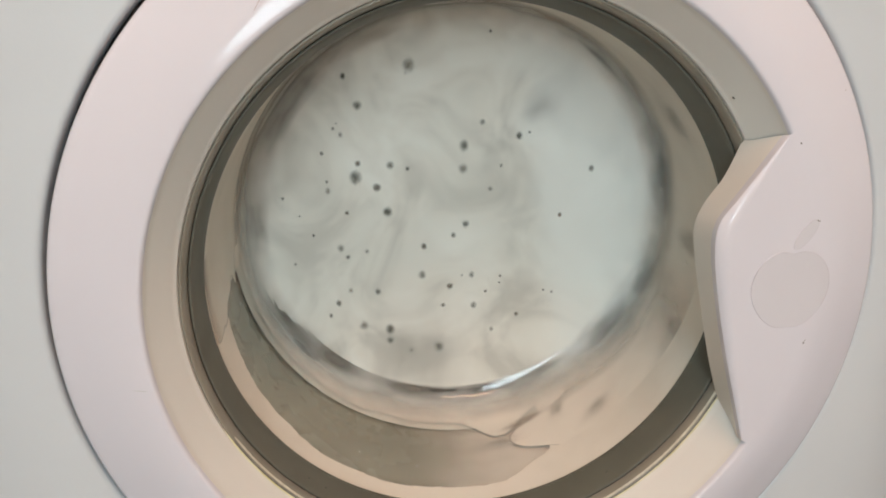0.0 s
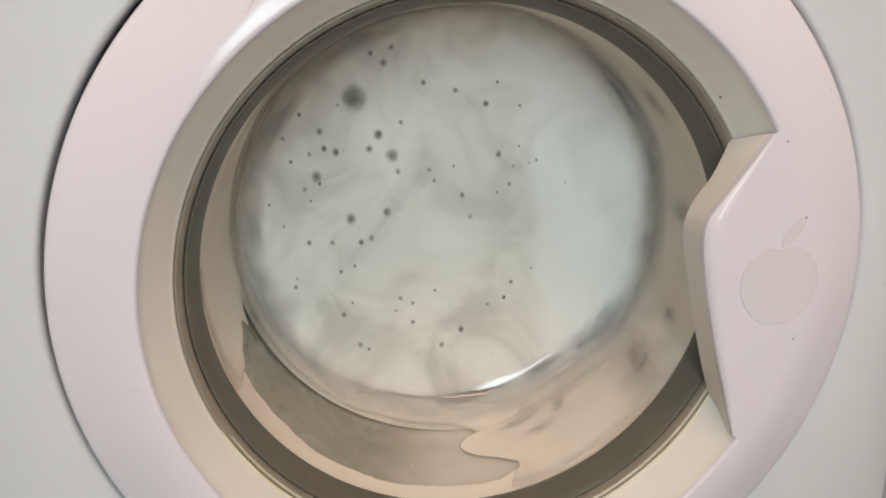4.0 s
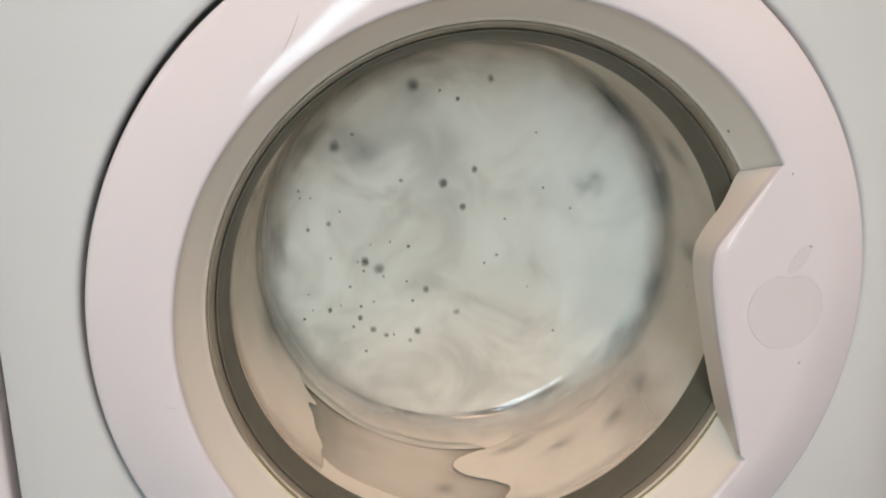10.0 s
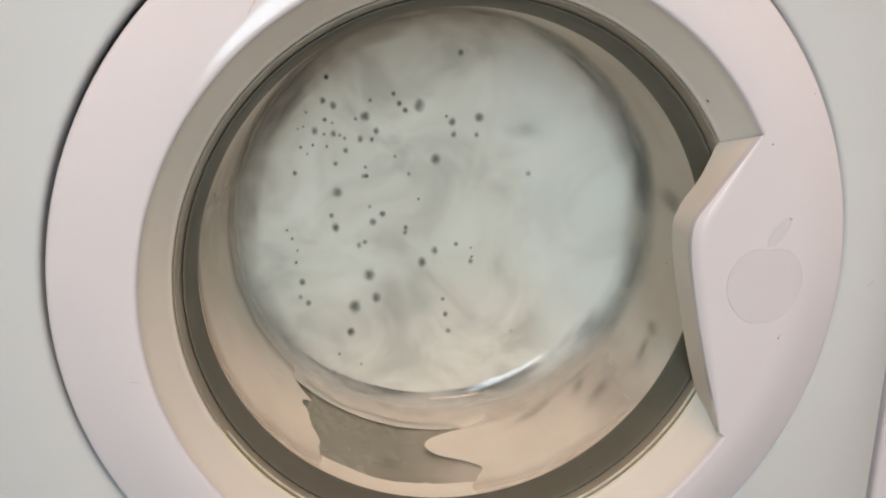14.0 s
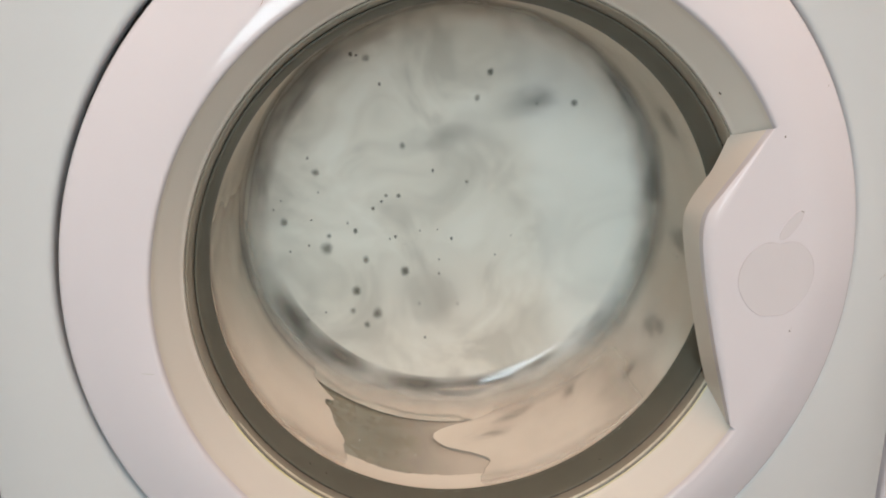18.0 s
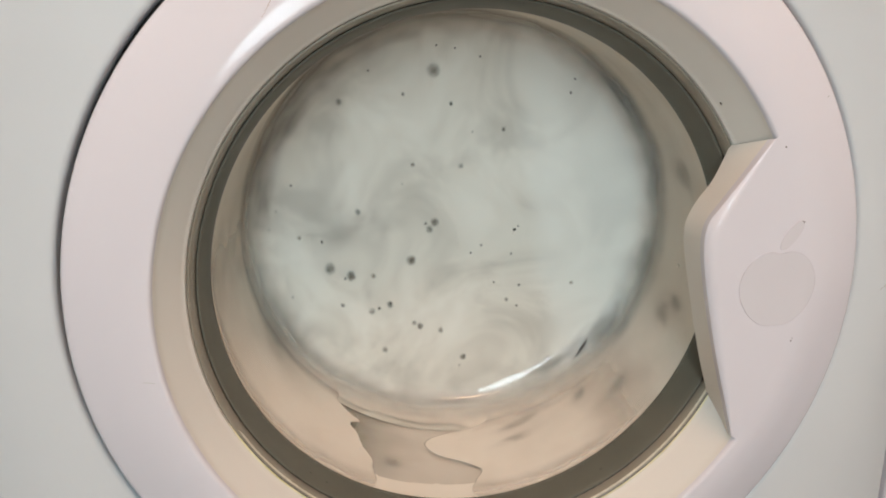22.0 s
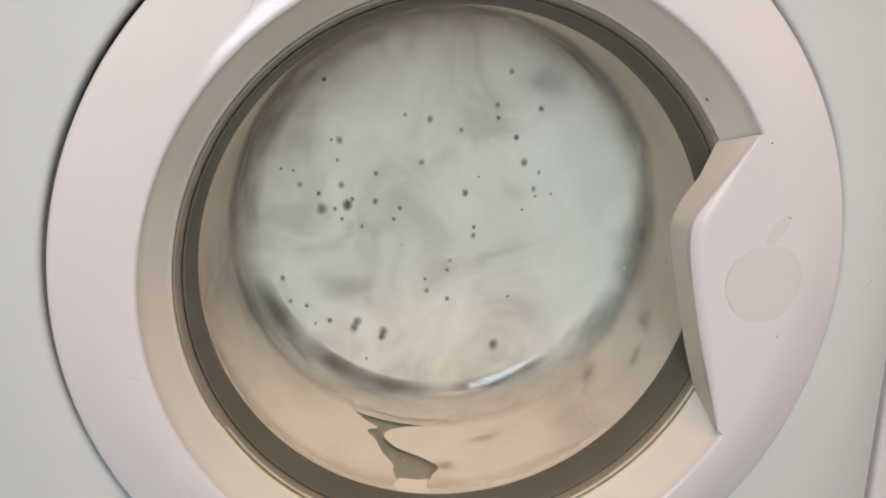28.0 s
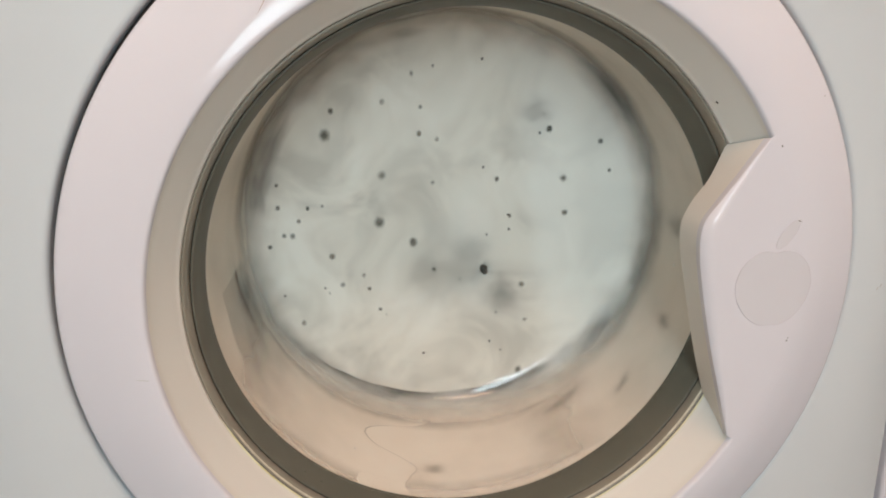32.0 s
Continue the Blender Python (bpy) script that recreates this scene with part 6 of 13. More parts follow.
    slide(9, [(0, -0.0476, -0.0836), (0.25, -0.0457, -0.1083)], [(1.25, -0.0451, 0.0901), (1.5, -0.0466, 0.0697), (2, -0.0468, 0.0286), (2.5, -0.0434, -0.0148), (2.75, -0.0427, -0.0372)], [(5.25, -0.0585, 0.0133), (5.5, -0.0593, -0.0073), (6, -0.0568, -0.0497), (6.5, -0.0528, -0.0927), (6.75, -0.0523, -0.1154)], [(31.25, -0.0248, 0.0459), (31.5, -0.0252, 0.0263), (32, -0.0274, -0.0157)])
    slide(7, [(0, -0.0477, -0.0921), (0.25, -0.0455, -0.1168)], [(1.25, -0.0748, 0.0036), (1.5, -0.0746, -0.0158), (2, -0.0727, -0.0570), (2.5, -0.0671, -0.1005)], [(3.85, -0.0442, 0.1143), (4.1, -0.0455, 0.0983), (4.6, -0.0467, 0.0576), (5.1, -0.0481, 0.0149), (5.35, -0.0491, -0.0062)], [(12.25, -0.0685, 0.0996), (12.5, -0.0689, 0.0799), (13, -0.0677, 0.0411), (13.5, -0.0668, 0.0033), (13.75, -0.0656, -0.0147)], [(22.25, -0.0621, -0.0308), (22.5, -0.0610, -0.0528), (23, -0.0556, -0.0971)], [(24.25, -0.0957, 0.0215), (24.5, -0.0947, 0.0072), (25, -0.0936, -0.0235), (25.5, -0.0932, -0.0587), (25.75, -0.0914, -0.0782)], [(29.25, -0.0415, 0.0588), (29.5, -0.0412, 0.0382), (30, -0.0431, -0.0067), (30.5, -0.0440, -0.0541), (30.75, -0.0432, -0.0769)])
    slide(9, [(0, -0.0124, -0.0987), (0.25, -0.0111, -0.1181)], [(1.25, -0.0546, 0.0070), (1.5, -0.0544, -0.0150), (2, -0.0526, -0.0585), (2.5, -0.0469, -0.1038)])
    slide(4, [(0, 0.0258, -0.0863), (0.5, 0.0282, -0.1124), (0.75, 0.0291, -0.1239)], [(1.75, -0.0138, 0.1223), (2, -0.0161, 0.1079), (2.5, -0.0178, 0.0766), (2.75, -0.0196, 0.0588)], [(3.85, -0.0961, 0.0538), (4.1, -0.0960, 0.0401), (4.6, -0.0956, 0.0129), (5.1, -0.0964, -0.0151), (5.35, -0.0978, -0.0293)], [(12.25, 0.0456, -0.0147), (12.5, 0.0464, -0.0293), (13, 0.0480, -0.0533), (13.5, 0.0483, -0.0754), (13.75, 0.0492, -0.0845)], [(22.25, -0.0200, 0.1212), (22.5, -0.0222, 0.1044), (23, -0.0242, 0.0667), (23.5, -0.0263, 0.0274), (23.75, -0.0272, 0.0064)], [(25, -0.0100, 0.1156), (25.5, -0.0154, 0.0827), (25.75, -0.0169, 0.0636)], [(27.25, -0.0601, 0.0570), (27.5, -0.0590, 0.0372), (28, -0.0592, -0.0051), (28.5, -0.0565, -0.0472), (28.75, -0.0557, -0.0694)], [(31.25, -0.0035, 0.1091), (31.5, -0.0058, 0.0932), (32, -0.0112, 0.0585)])
    slide(5, [(0, 0.0439, -0.0750), (0.5, 0.0458, -0.0983), (0.75, 0.0462, -0.1084)], [(3.85, -0.0835, -0.0075), (4.1, -0.0826, -0.0253), (4.6, -0.0803, -0.0651), (4.85, -0.0794, -0.0862)], [(13.55, 0.0242, 0.0843), (13.8, 0.0230, 0.0723), (14.3, 0.0206, 0.0478), (14.8, 0.0188, 0.0212), (15.05, 0.0181, 0.0070)], [(15.95, -0.1194, 0.0380), (16.2, -0.1199, 0.0275), (16.7, -0.1223, 0.0052), (17.2, -0.1263, -0.0200)], [(18.25, -0.0686, -0.0087), (18.5, -0.0677, -0.0287), (19, -0.0682, -0.0694), (19.25, -0.0671, -0.0915)], [(20.25, -0.0388, 0.0624), (20.5, -0.0388, 0.0416), (21, -0.0385, -0.0024), (21.5, -0.0383, -0.0479), (21.75, -0.0378, -0.0704)], [(24.25, -0.0103, 0.0642), (24.5, -0.0104, 0.0473), (25, -0.0113, 0.0125), (25.5, -0.0131, -0.0252), (25.75, -0.0125, -0.0448)], [(27.25, -0.0307, 0.0741), (27.5, -0.0305, 0.0527), (28, -0.0321, 0.0077), (28.5, -0.0306, -0.0369), (28.75, -0.0302, -0.0596)], [(31.25, -0.1054, 0.0369), (31.5, -0.1057, 0.0254), (32, -0.1077, 0.0014)])
    slide(7, [(0, -0.0246, -0.0421), (0.5, -0.0232, -0.0863), (0.75, -0.0227, -0.1071)], [(5.25, -0.0313, 0.0278), (5.5, -0.0328, 0.0076), (6, -0.0313, -0.0338), (6.5, -0.0288, -0.0754), (6.75, -0.0293, -0.0972)], [(8.25, -0.0517, 0.0640), (8.5, -0.0523, 0.0442), (9, -0.0534, 0.0005), (9.5, -0.0519, -0.0460), (9.75, -0.0519, -0.0701)], [(10.5, -0.0887, 0.0759), (11, -0.0841, 0.0388), (11.5, -0.0755, 0.0061), (11.75, -0.0754, -0.0159)], [(13.55, -0.0069, 0.0104), (13.8, -0.0069, -0.0065), (14.3, -0.0075, -0.0412), (14.8, -0.0078, -0.0780), (15.05, -0.0071, -0.0967)], [(20.25, -0.0918, 0.0901), (20.5, -0.0926, 0.0765), (21, -0.0929, 0.0463), (21.5, -0.0930, 0.0156), (21.75, -0.0928, 0.0003)], [(29.25, 0.0581, 0.0146), (29.5, 0.0577, 0.0048), (30, 0.0540, -0.0169), (30.5, 0.0516, -0.0402), (30.75, 0.0516, -0.0511)])
    slide(7, [(0, -0.0048, -0.0515), (0.5, -0.0041, -0.0869), (0.75, -0.0042, -0.1031)], [(13.55, -0.0454, 0.0448), (13.8, -0.0446, 0.0248), (14.3, -0.0439, -0.0175), (14.8, -0.0432, -0.0625), (15.05, -0.0421, -0.0856)], [(20.25, -0.0961, 0.0045), (20.5, -0.0955, -0.0113), (21, -0.0939, -0.0474), (21.5, -0.0924, -0.0861)], [(22.25, -0.0550, 0.0125), (22.5, -0.0543, -0.0096), (23, -0.0510, -0.0537), (23.5, -0.0485, -0.0993)], [(24.25, -0.0670, 0.0806), (24.5, -0.0664, 0.0612), (25, -0.0649, 0.0234), (25.5, -0.0641, -0.0175), (25.75, -0.0627, -0.0395)], [(29.25, -0.1135, 0.0056), (29.5, -0.1135, -0.0047), (30, -0.1167, -0.0279), (30.25, -0.1178, -0.0403)], [(31.25, 0.0868, 0.0293), (31.5, 0.0859, 0.0217), (32, 0.0819, 0.0046)])
    slide(6, [(0, 0.0125, -0.0670), (0.5, 0.0137, -0.0965), (0.75, 0.0139, -0.1096)], [(5.25, -0.0317, -0.0024), (5.5, -0.0328, -0.0230), (6, -0.0305, -0.0648), (6.5, -0.0266, -0.1061)], [(8.25, -0.0318, 0.0986), (8.5, -0.0337, 0.0807), (9, -0.0365, 0.0419), (9.5, -0.0366, -0.0013), (9.75, -0.0377, -0.0241)], [(10.75, -0.0786, 0.0859), (11, -0.0768, 0.0657), (11.5, -0.0691, 0.0302), (11.75, -0.0689, 0.0080)], [(13.55, -0.0580, 0.0941), (13.8, -0.0584, 0.0763), (14.3, -0.0584, 0.0384), (14.8, -0.0578, -0.0016), (15.05, -0.0571, -0.0231)], [(15.95, 0.0110, 0.1064), (16.2, 0.0089, 0.0911), (16.7, 0.0040, 0.0579), (17.2, -0.0018, 0.0223), (17.45, -0.0037, 0.0041)], [(18.25, -0.0355, 0.0306), (18.5, -0.0355, 0.0101), (19, -0.0375, -0.0310), (19.5, -0.0368, -0.0754), (19.75, -0.0349, -0.0978)], [(20.5, -0.0841, 0.0908), (21, -0.0851, 0.0590), (21.5, -0.0856, 0.0260), (21.75, -0.0852, 0.0095)], [(29.25, 0.0494, 0.0069), (29.5, 0.0491, -0.0038), (30, 0.0460, -0.0269), (30.5, 0.0440, -0.0515), (30.75, 0.0441, -0.0629)])
    slide(5, [(0, 0.0106, -0.0434), (0.5, 0.0111, -0.0747), (0.75, 0.0107, -0.0883)], [(3.85, -0.0563, -0.0034), (4.1, -0.0553, -0.0248), (4.6, -0.0528, -0.0681), (5.1, -0.0506, -0.1137)], [(5.75, -0.1149, 0.0540), (6, -0.1152, 0.0426), (6.5, -0.1153, 0.0205), (6.75, -0.1170, 0.0093)], [(8.25, 0.0228, 0.0343), (8.5, 0.0216, 0.0236), (9, 0.0193, -0.0001), (9.5, 0.0195, -0.0263), (9.75, 0.0184, -0.0401)], [(11, -0.0309, 0.1144), (11.5, -0.0279, 0.0792), (11.75, -0.0297, 0.0552)], [(13.55, -0.0755, 0.0904), (13.8, -0.0763, 0.0767), (14.3, -0.0768, 0.0460), (14.8, -0.0765, 0.0130), (15.05, -0.0758, -0.0044)], [(15.95, -0.0738, 0.0647), (16.2, -0.0737, 0.0475), (16.7, -0.0741, 0.0109), (17.2, -0.0761, -0.0300), (17.45, -0.0764, -0.0521)], [(18.25, -0.0955, -0.0213), (18.5, -0.0949, -0.0376), (19, -0.0954, -0.0729)], [(20.25, 0.0450, 0.0424), (20.5, 0.0445, 0.0326), (21, 0.0432, 0.0121), (21.5, 0.0420, -0.0094), (21.75, 0.0415, -0.0204)], [(24.25, 0.0007, -0.0001), (24.5, 0.0011, -0.0162), (25, 0.0012, -0.0474), (25.5, 0.0003, -0.0795), (25.75, 0.0014, -0.0957)], [(27.25, 0.0667, 0.0482), (27.5, 0.0666, 0.0395), (28, 0.0636, 0.0199), (28.5, 0.0633, 0.0020), (28.75, 0.0627, -0.0080)], [(31.25, -0.1065, -0.0327), (31.5, -0.1063, -0.0461), (32, -0.1068, -0.0751)])
    slide(8, [(0, -0.0552, 0.0221), (0.5, -0.0537, -0.0240), (0.75, -0.0537, -0.0466)])
    slide(10, [(0, -0.0329, 0.1040), (0.5, -0.0368, 0.0667), (0.75, -0.0386, 0.0461)])
    slide(8, [(0, -0.0670, 0.0780), (0.5, -0.0681, 0.0379), (0.75, -0.0685, 0.0183)])
    slide(6, [(0, 0.0931, 0.0324), (0.5, 0.0922, 0.0143), (0.75, 0.0909, 0.0061)], [(13.8, 0.0110, 0.1232), (14.3, 0.0064, 0.0968), (14.8, 0.0018, 0.0658), (15.05, 0.0003, 0.0492)], [(18.25, 0.0722, 0.0627), (18.5, 0.0712, 0.0572), (19, 0.0668, 0.0453), (19.5, 0.0647, 0.0304), (19.75, 0.0646, 0.0223)], [(20.75, -0.0900, 0.0824), (21, -0.0906, 0.0676), (21.5, -0.0917, 0.0373), (21.75, -0.0917, 0.0218)], [(29.25, 0.0516, 0.1097), (29.5, 0.0507, 0.1025), (30, 0.0451, 0.0849), (30.5, 0.0403, 0.0648), (30.75, 0.0389, 0.0547)])
    slide(4, [(0, 0.0725, -0.0005), (0.5, 0.0716, -0.0222), (0.75, 0.0705, -0.0323)], [(3.85, 0.0385, -0.0569), (4.1, 0.0391, -0.0674), (4.6, 0.0409, -0.0878), (5.1, 0.0421, -0.1088), (5.35, 0.0422, -0.1186)], [(12.25, -0.1045, 0.0686), (12.5, -0.1045, 0.0529), (13, -0.1039, 0.0257), (13.5, -0.1043, 0.0006), (13.75, -0.1038, -0.0103)], [(22.25, 0.0408, 0.1184), (22.5, 0.0400, 0.1115), (23, 0.0389, 0.0956), (23.5, 0.0359, 0.0777), (23.75, 0.0340, 0.0672)], [(25, -0.0606, 0.1101), (25.5, -0.0653, 0.0799), (25.75, -0.0655, 0.0603)], [(27.25, 0.0237, 0.0357), (27.5, 0.0239, 0.0218), (28, 0.0210, -0.0077), (28.5, 0.0213, -0.0356), (28.75, 0.0210, -0.0504)], [(31.25, -0.0992, 0.0491), (31.5, -0.0995, 0.0365), (32, -0.1013, 0.0106)])
    slide(4, [(0, -0.0759, 0.0047), (0.5, -0.0742, -0.0360), (0.75, -0.0740, -0.0570)], [(4.1, -0.1167, 0.0559), (4.6, -0.1183, 0.0339), (5.1, -0.1209, 0.0122), (5.35, -0.1230, 0.0026)], [(12.25, -0.0920, -0.0411), (12.5, -0.0904, -0.0631), (13, -0.0857, -0.1032)], [(13.55, -0.0802, 0.0965), (13.8, -0.0814, 0.0847), (14.3, -0.0829, 0.0572), (14.8, -0.0834, 0.0265), (15.05, -0.0830, 0.0106)], [(15.95, -0.0657, 0.0961), (16.2, -0.0666, 0.0789), (16.7, -0.0683, 0.0403), (17.2, -0.0707, -0.0013), (17.45, -0.0710, -0.0227)], [(18.25, -0.1255, 0.0044), (18.5, -0.1257, -0.0050), (19, -0.1289, -0.0240)], [(20.25, -0.1189, 0.0099), (20.5, -0.1189, -0.0014), (21, -0.1187, -0.0252), (21.25, -0.1191, -0.0372)], [(22.25, -0.0924, 0.0106), (22.5, -0.0919, -0.0053), (23, -0.0889, -0.0414), (23.5, -0.0871, -0.0808)], [(24.25, -0.1134, 0.0254), (24.5, -0.1128, 0.0141), (25, -0.1127, -0.0081), (25.5, -0.1135, -0.0327), (25.75, -0.1127, -0.0461)], [(27.25, -0.1003, -0.0168), (27.5, -0.0993, -0.0314), (28, -0.1002, -0.0641), (28.25, -0.0988, -0.0795)], [(29.25, -0.0520, 0.1180), (29.5, -0.0539, 0.1041), (30, -0.0582, 0.0654), (30.5, -0.0605, 0.0227), (30.75, -0.0599, 0.0025)], [(31.5, 0.1167, 0.0503), (32, 0.1129, 0.0353)])
    slide(6, [(0, -0.0233, -0.0210), (0.5, -0.0226, -0.0645), (0.75, -0.0226, -0.0851)], [(29.25, 0.0961, 0.0747), (29.5, 0.0954, 0.0686), (30, 0.0906, 0.0545), (30.5, 0.0867, 0.0388), (30.75, 0.0858, 0.0312)])
    slide(5, [(0, -0.0096, -0.0661), (0.5, -0.0083, -0.1034), (0.75, -0.0079, -0.1206)], [(4.6, -0.1197, 0.0432), (5.1, -0.1228, 0.0214), (5.35, -0.1250, 0.0120)], [(13.55, -0.0558, 0.0703), (13.8, -0.0553, 0.0510), (14.3, -0.0544, 0.0121), (14.8, -0.0536, -0.0307), (15.05, -0.0529, -0.0530)], [(15.95, -0.0505, 0.0874), (16.2, -0.0509, 0.0661), (16.7, -0.0520, 0.0225), (17.2, -0.0543, -0.0252), (17.45, -0.0547, -0.0497)], [(18.25, -0.0968, 0.0706), (18.5, -0.0973, 0.0578), (19, -0.0999, 0.0317), (19.5, -0.0997, 0.0034), (19.75, -0.0987, -0.0112)], [(22.25, -0.0314, -0.0393), (22.5, -0.0306, -0.0608), (23, -0.0257, -0.1027)], [(24.25, -0.0231, 0.0971), (24.5, -0.0242, 0.0778), (25, -0.0252, 0.0399), (25.5, -0.0265, -0.0014), (25.75, -0.0259, -0.0234)], [(27.25, 0.0421, 0.1039), (27.5, 0.0414, 0.0942), (28, 0.0367, 0.0710), (28.5, 0.0349, 0.0488), (28.75, 0.0338, 0.0369)], [(31.25, -0.0592, 0.0133), (31.5, -0.0586, -0.0070), (32, -0.0591, -0.0500)])
    slide(3, [(0, -0.0833, 0.0629), (0.5, -0.0837, 0.0280), (0.75, -0.0840, 0.0114)], [(5.25, -0.1121, 0.0291), (5.5, -0.1140, 0.0185), (6, -0.1133, -0.0036), (6.5, -0.1123, -0.0260), (6.75, -0.1139, -0.0387)], [(8.25, 0.0634, 0.0860), (8.5, 0.0619, 0.0807), (9, 0.0585, 0.0677), (9.5, 0.0569, 0.0516), (9.75, 0.0548, 0.0424)], [(11, -0.1272, 0.0039), (11.5, -0.1204, -0.0150), (11.75, -0.1214, -0.0295)], [(13.55, -0.0716, 0.0910), (13.8, -0.0723, 0.0763), (14.3, -0.0726, 0.0440), (14.8, -0.0722, 0.0093), (15.05, -0.0715, -0.0090)], [(15.95, -0.0679, 0.0334), (16.2, -0.0672, 0.0147), (16.7, -0.0676, -0.0271), (17.2, -0.0692, -0.0741), (17.45, -0.0689, -0.0983)], [(18.25, -0.1230, 0.0149), (18.5, -0.1232, 0.0054), (19, -0.1263, -0.0135), (19.25, -0.1267, -0.0241)], [(20.25, -0.0101, 0.0248), (20.5, -0.0105, 0.0072), (21, -0.0110, -0.0286), (21.5, -0.0116, -0.0651), (21.75, -0.0114, -0.0829)], [(22.75, 0.0787, 0.0984), (23, 0.0786, 0.0929), (23.5, 0.0767, 0.0813), (23.75, 0.0752, 0.0748)], [(29.25, -0.0946, 0.0502), (29.5, -0.0945, 0.0372), (30, -0.0971, 0.0100), (30.5, -0.0987, -0.0189), (30.75, -0.0984, -0.0333)], [(31.75, -0.0109, 0.1243), (32, -0.0144, 0.1084)])
    slide(4, [(0, -0.0786, 0.0587), (0.5, -0.0785, 0.0214), (0.75, -0.0786, 0.0039)], [(5.25, -0.1139, 0.0154), (5.5, -0.1157, 0.0051), (6, -0.1151, -0.0173), (6.5, -0.1140, -0.0401), (6.75, -0.1157, -0.0529)], [(8.25, 0.0355, -0.0428), (8.5, 0.0352, -0.0521), (9, 0.0351, -0.0713), (9.5, 0.0374, -0.0921), (9.75, 0.0380, -0.1034)], [(12.25, -0.0746, 0.0620), (12.5, -0.0735, 0.0416), (13, -0.0709, 0.0036), (13.5, -0.0696, -0.0348), (13.75, -0.0683, -0.0543)], [(22.25, 0.0322, 0.1219), (22.5, 0.0313, 0.1145), (23, 0.0298, 0.0965), (23.5, 0.0266, 0.0756), (23.75, 0.0245, 0.0633)], [(29.25, -0.0370, 0.0831), (29.5, -0.0373, 0.0620), (30, -0.0398, 0.0185), (30.5, -0.0411, -0.0283), (30.75, -0.0407, -0.0512)], [(31.75, -0.0257, 0.1203), (32, -0.0289, 0.1033)])
    slide(2, [(0, -0.1081, 0.0032), (0.5, -0.1077, -0.0246), (0.75, -0.1083, -0.0382)], [(5.25, 0.0411, 0.0796), (5.5, 0.0385, 0.0718), (6, 0.0373, 0.0540), (6.5, 0.0366, 0.0361), (6.75, 0.0343, 0.0256)], [(8.25, -0.1111, 0.0231), (8.5, -0.1119, 0.0114), (9, -0.1138, -0.0167), (9.5, -0.1126, -0.0486)], [(10.25, -0.0282, 0.1179), (10.5, -0.0285, 0.0965), (11, -0.0269, 0.0554), (11.5, -0.0209, 0.0180), (11.75, -0.0219, -0.0062)], [(13.55, -0.0944, 0.0726), (13.8, -0.0946, 0.0607), (14.3, -0.0954, 0.0355), (14.8, -0.0958, 0.0087), (15.05, -0.0956, -0.0050)], [(15.95, -0.0971, 0.0377), (16.2, -0.0971, 0.0246), (16.7, -0.0985, -0.0039), (17.2, -0.1014, -0.0363), (17.45, -0.1021, -0.0538)], [(18.25, -0.1084, 0.0192), (18.5, -0.1083, 0.0079), (19, -0.1107, -0.0153), (19.5, -0.1106, -0.0419), (19.75, -0.1097, -0.0567)], [(22.25, 0.0284, 0.0540), (22.5, 0.0279, 0.0427), (23, 0.0283, 0.0193), (23.5, 0.0271, -0.0052), (23.75, 0.0262, -0.0181)], [(29.25, -0.1104, 0.0657), (29.5, -0.1112, 0.0548), (30, -0.1152, 0.0314), (30.5, -0.1182, 0.0077), (30.75, -0.1183, -0.0030)])
    slide(3, [(0, -0.0992, -0.0109), (0.5, -0.0983, -0.0438), (0.75, -0.0986, -0.0608)], [(5.25, 0.0382, -0.0266), (5.5, 0.0370, -0.0372), (6, 0.0386, -0.0579), (6.5, 0.0404, -0.0770), (6.75, 0.0391, -0.0873)], [(8.25, -0.0967, -0.0382), (8.5, -0.0964, -0.0566), (9, -0.0944, -0.0952)], [(10.25, -0.0907, 0.0614), (10.5, -0.0882, 0.0415), (11, -0.0829, 0.0031), (11.5, -0.0745, -0.0325), (11.75, -0.0743, -0.0572)], [(13.55, -0.0981, 0.0759), (13.8, -0.0985, 0.0648), (14.3, -0.0998, 0.0407), (14.8, -0.1006, 0.0150), (15.05, -0.1005, 0.0022)], [(15.95, -0.1124, -0.0048), (16.2, -0.1126, -0.0164), (16.7, -0.1144, -0.0423)], [(18.25, 0.0259, 0.1145), (18.5, 0.0245, 0.1069), (19, 0.0189, 0.0875), (19.5, 0.0151, 0.0632), (19.75, 0.0143, 0.0502)], [(22.25, 0.0411, -0.0137), (22.5, 0.0412, -0.0248), (23, 0.0432, -0.0466), (23.5, 0.0436, -0.0686), (23.75, 0.0434, -0.0793)], [(29.25, -0.0196, 0.0900), (29.5, -0.0208, 0.0705), (30, -0.0246, 0.0298), (30.5, -0.0270, -0.0142), (30.75, -0.0270, -0.0361)], [(31.75, 0.0216, 0.1230), (32, 0.0190, 0.1131)])
    slide(3, [(0, -0.1126, -0.0315), (0.5, -0.1121, -0.0607)], [(1.25, -0.0146, 0.0361), (1.5, -0.0157, 0.0186), (2, -0.0163, -0.0168), (2.5, -0.0136, -0.0538), (2.75, -0.0131, -0.0721)], [(3.85, -0.0753, 0.0873), (4.1, -0.0760, 0.0715), (4.6, -0.0757, 0.0376), (5.1, -0.0759, 0.0027), (5.35, -0.0768, -0.0146)], [(12.25, 0.0469, 0.0500), (12.5, 0.0470, 0.0371), (13, 0.0469, 0.0147), (13.5, 0.0457, -0.0070), (13.75, 0.0458, -0.0168)], [(22.25, 0.0258, 0.1164), (22.5, 0.0246, 0.1075), (23, 0.0227, 0.0851), (23.5, 0.0192, 0.0600), (23.75, 0.0175, 0.0465)], [(29.25, -0.0052, 0.0632), (29.5, -0.0058, 0.0462), (30, -0.0099, 0.0089), (30.5, -0.0129, -0.0311), (30.75, -0.0131, -0.0505)])
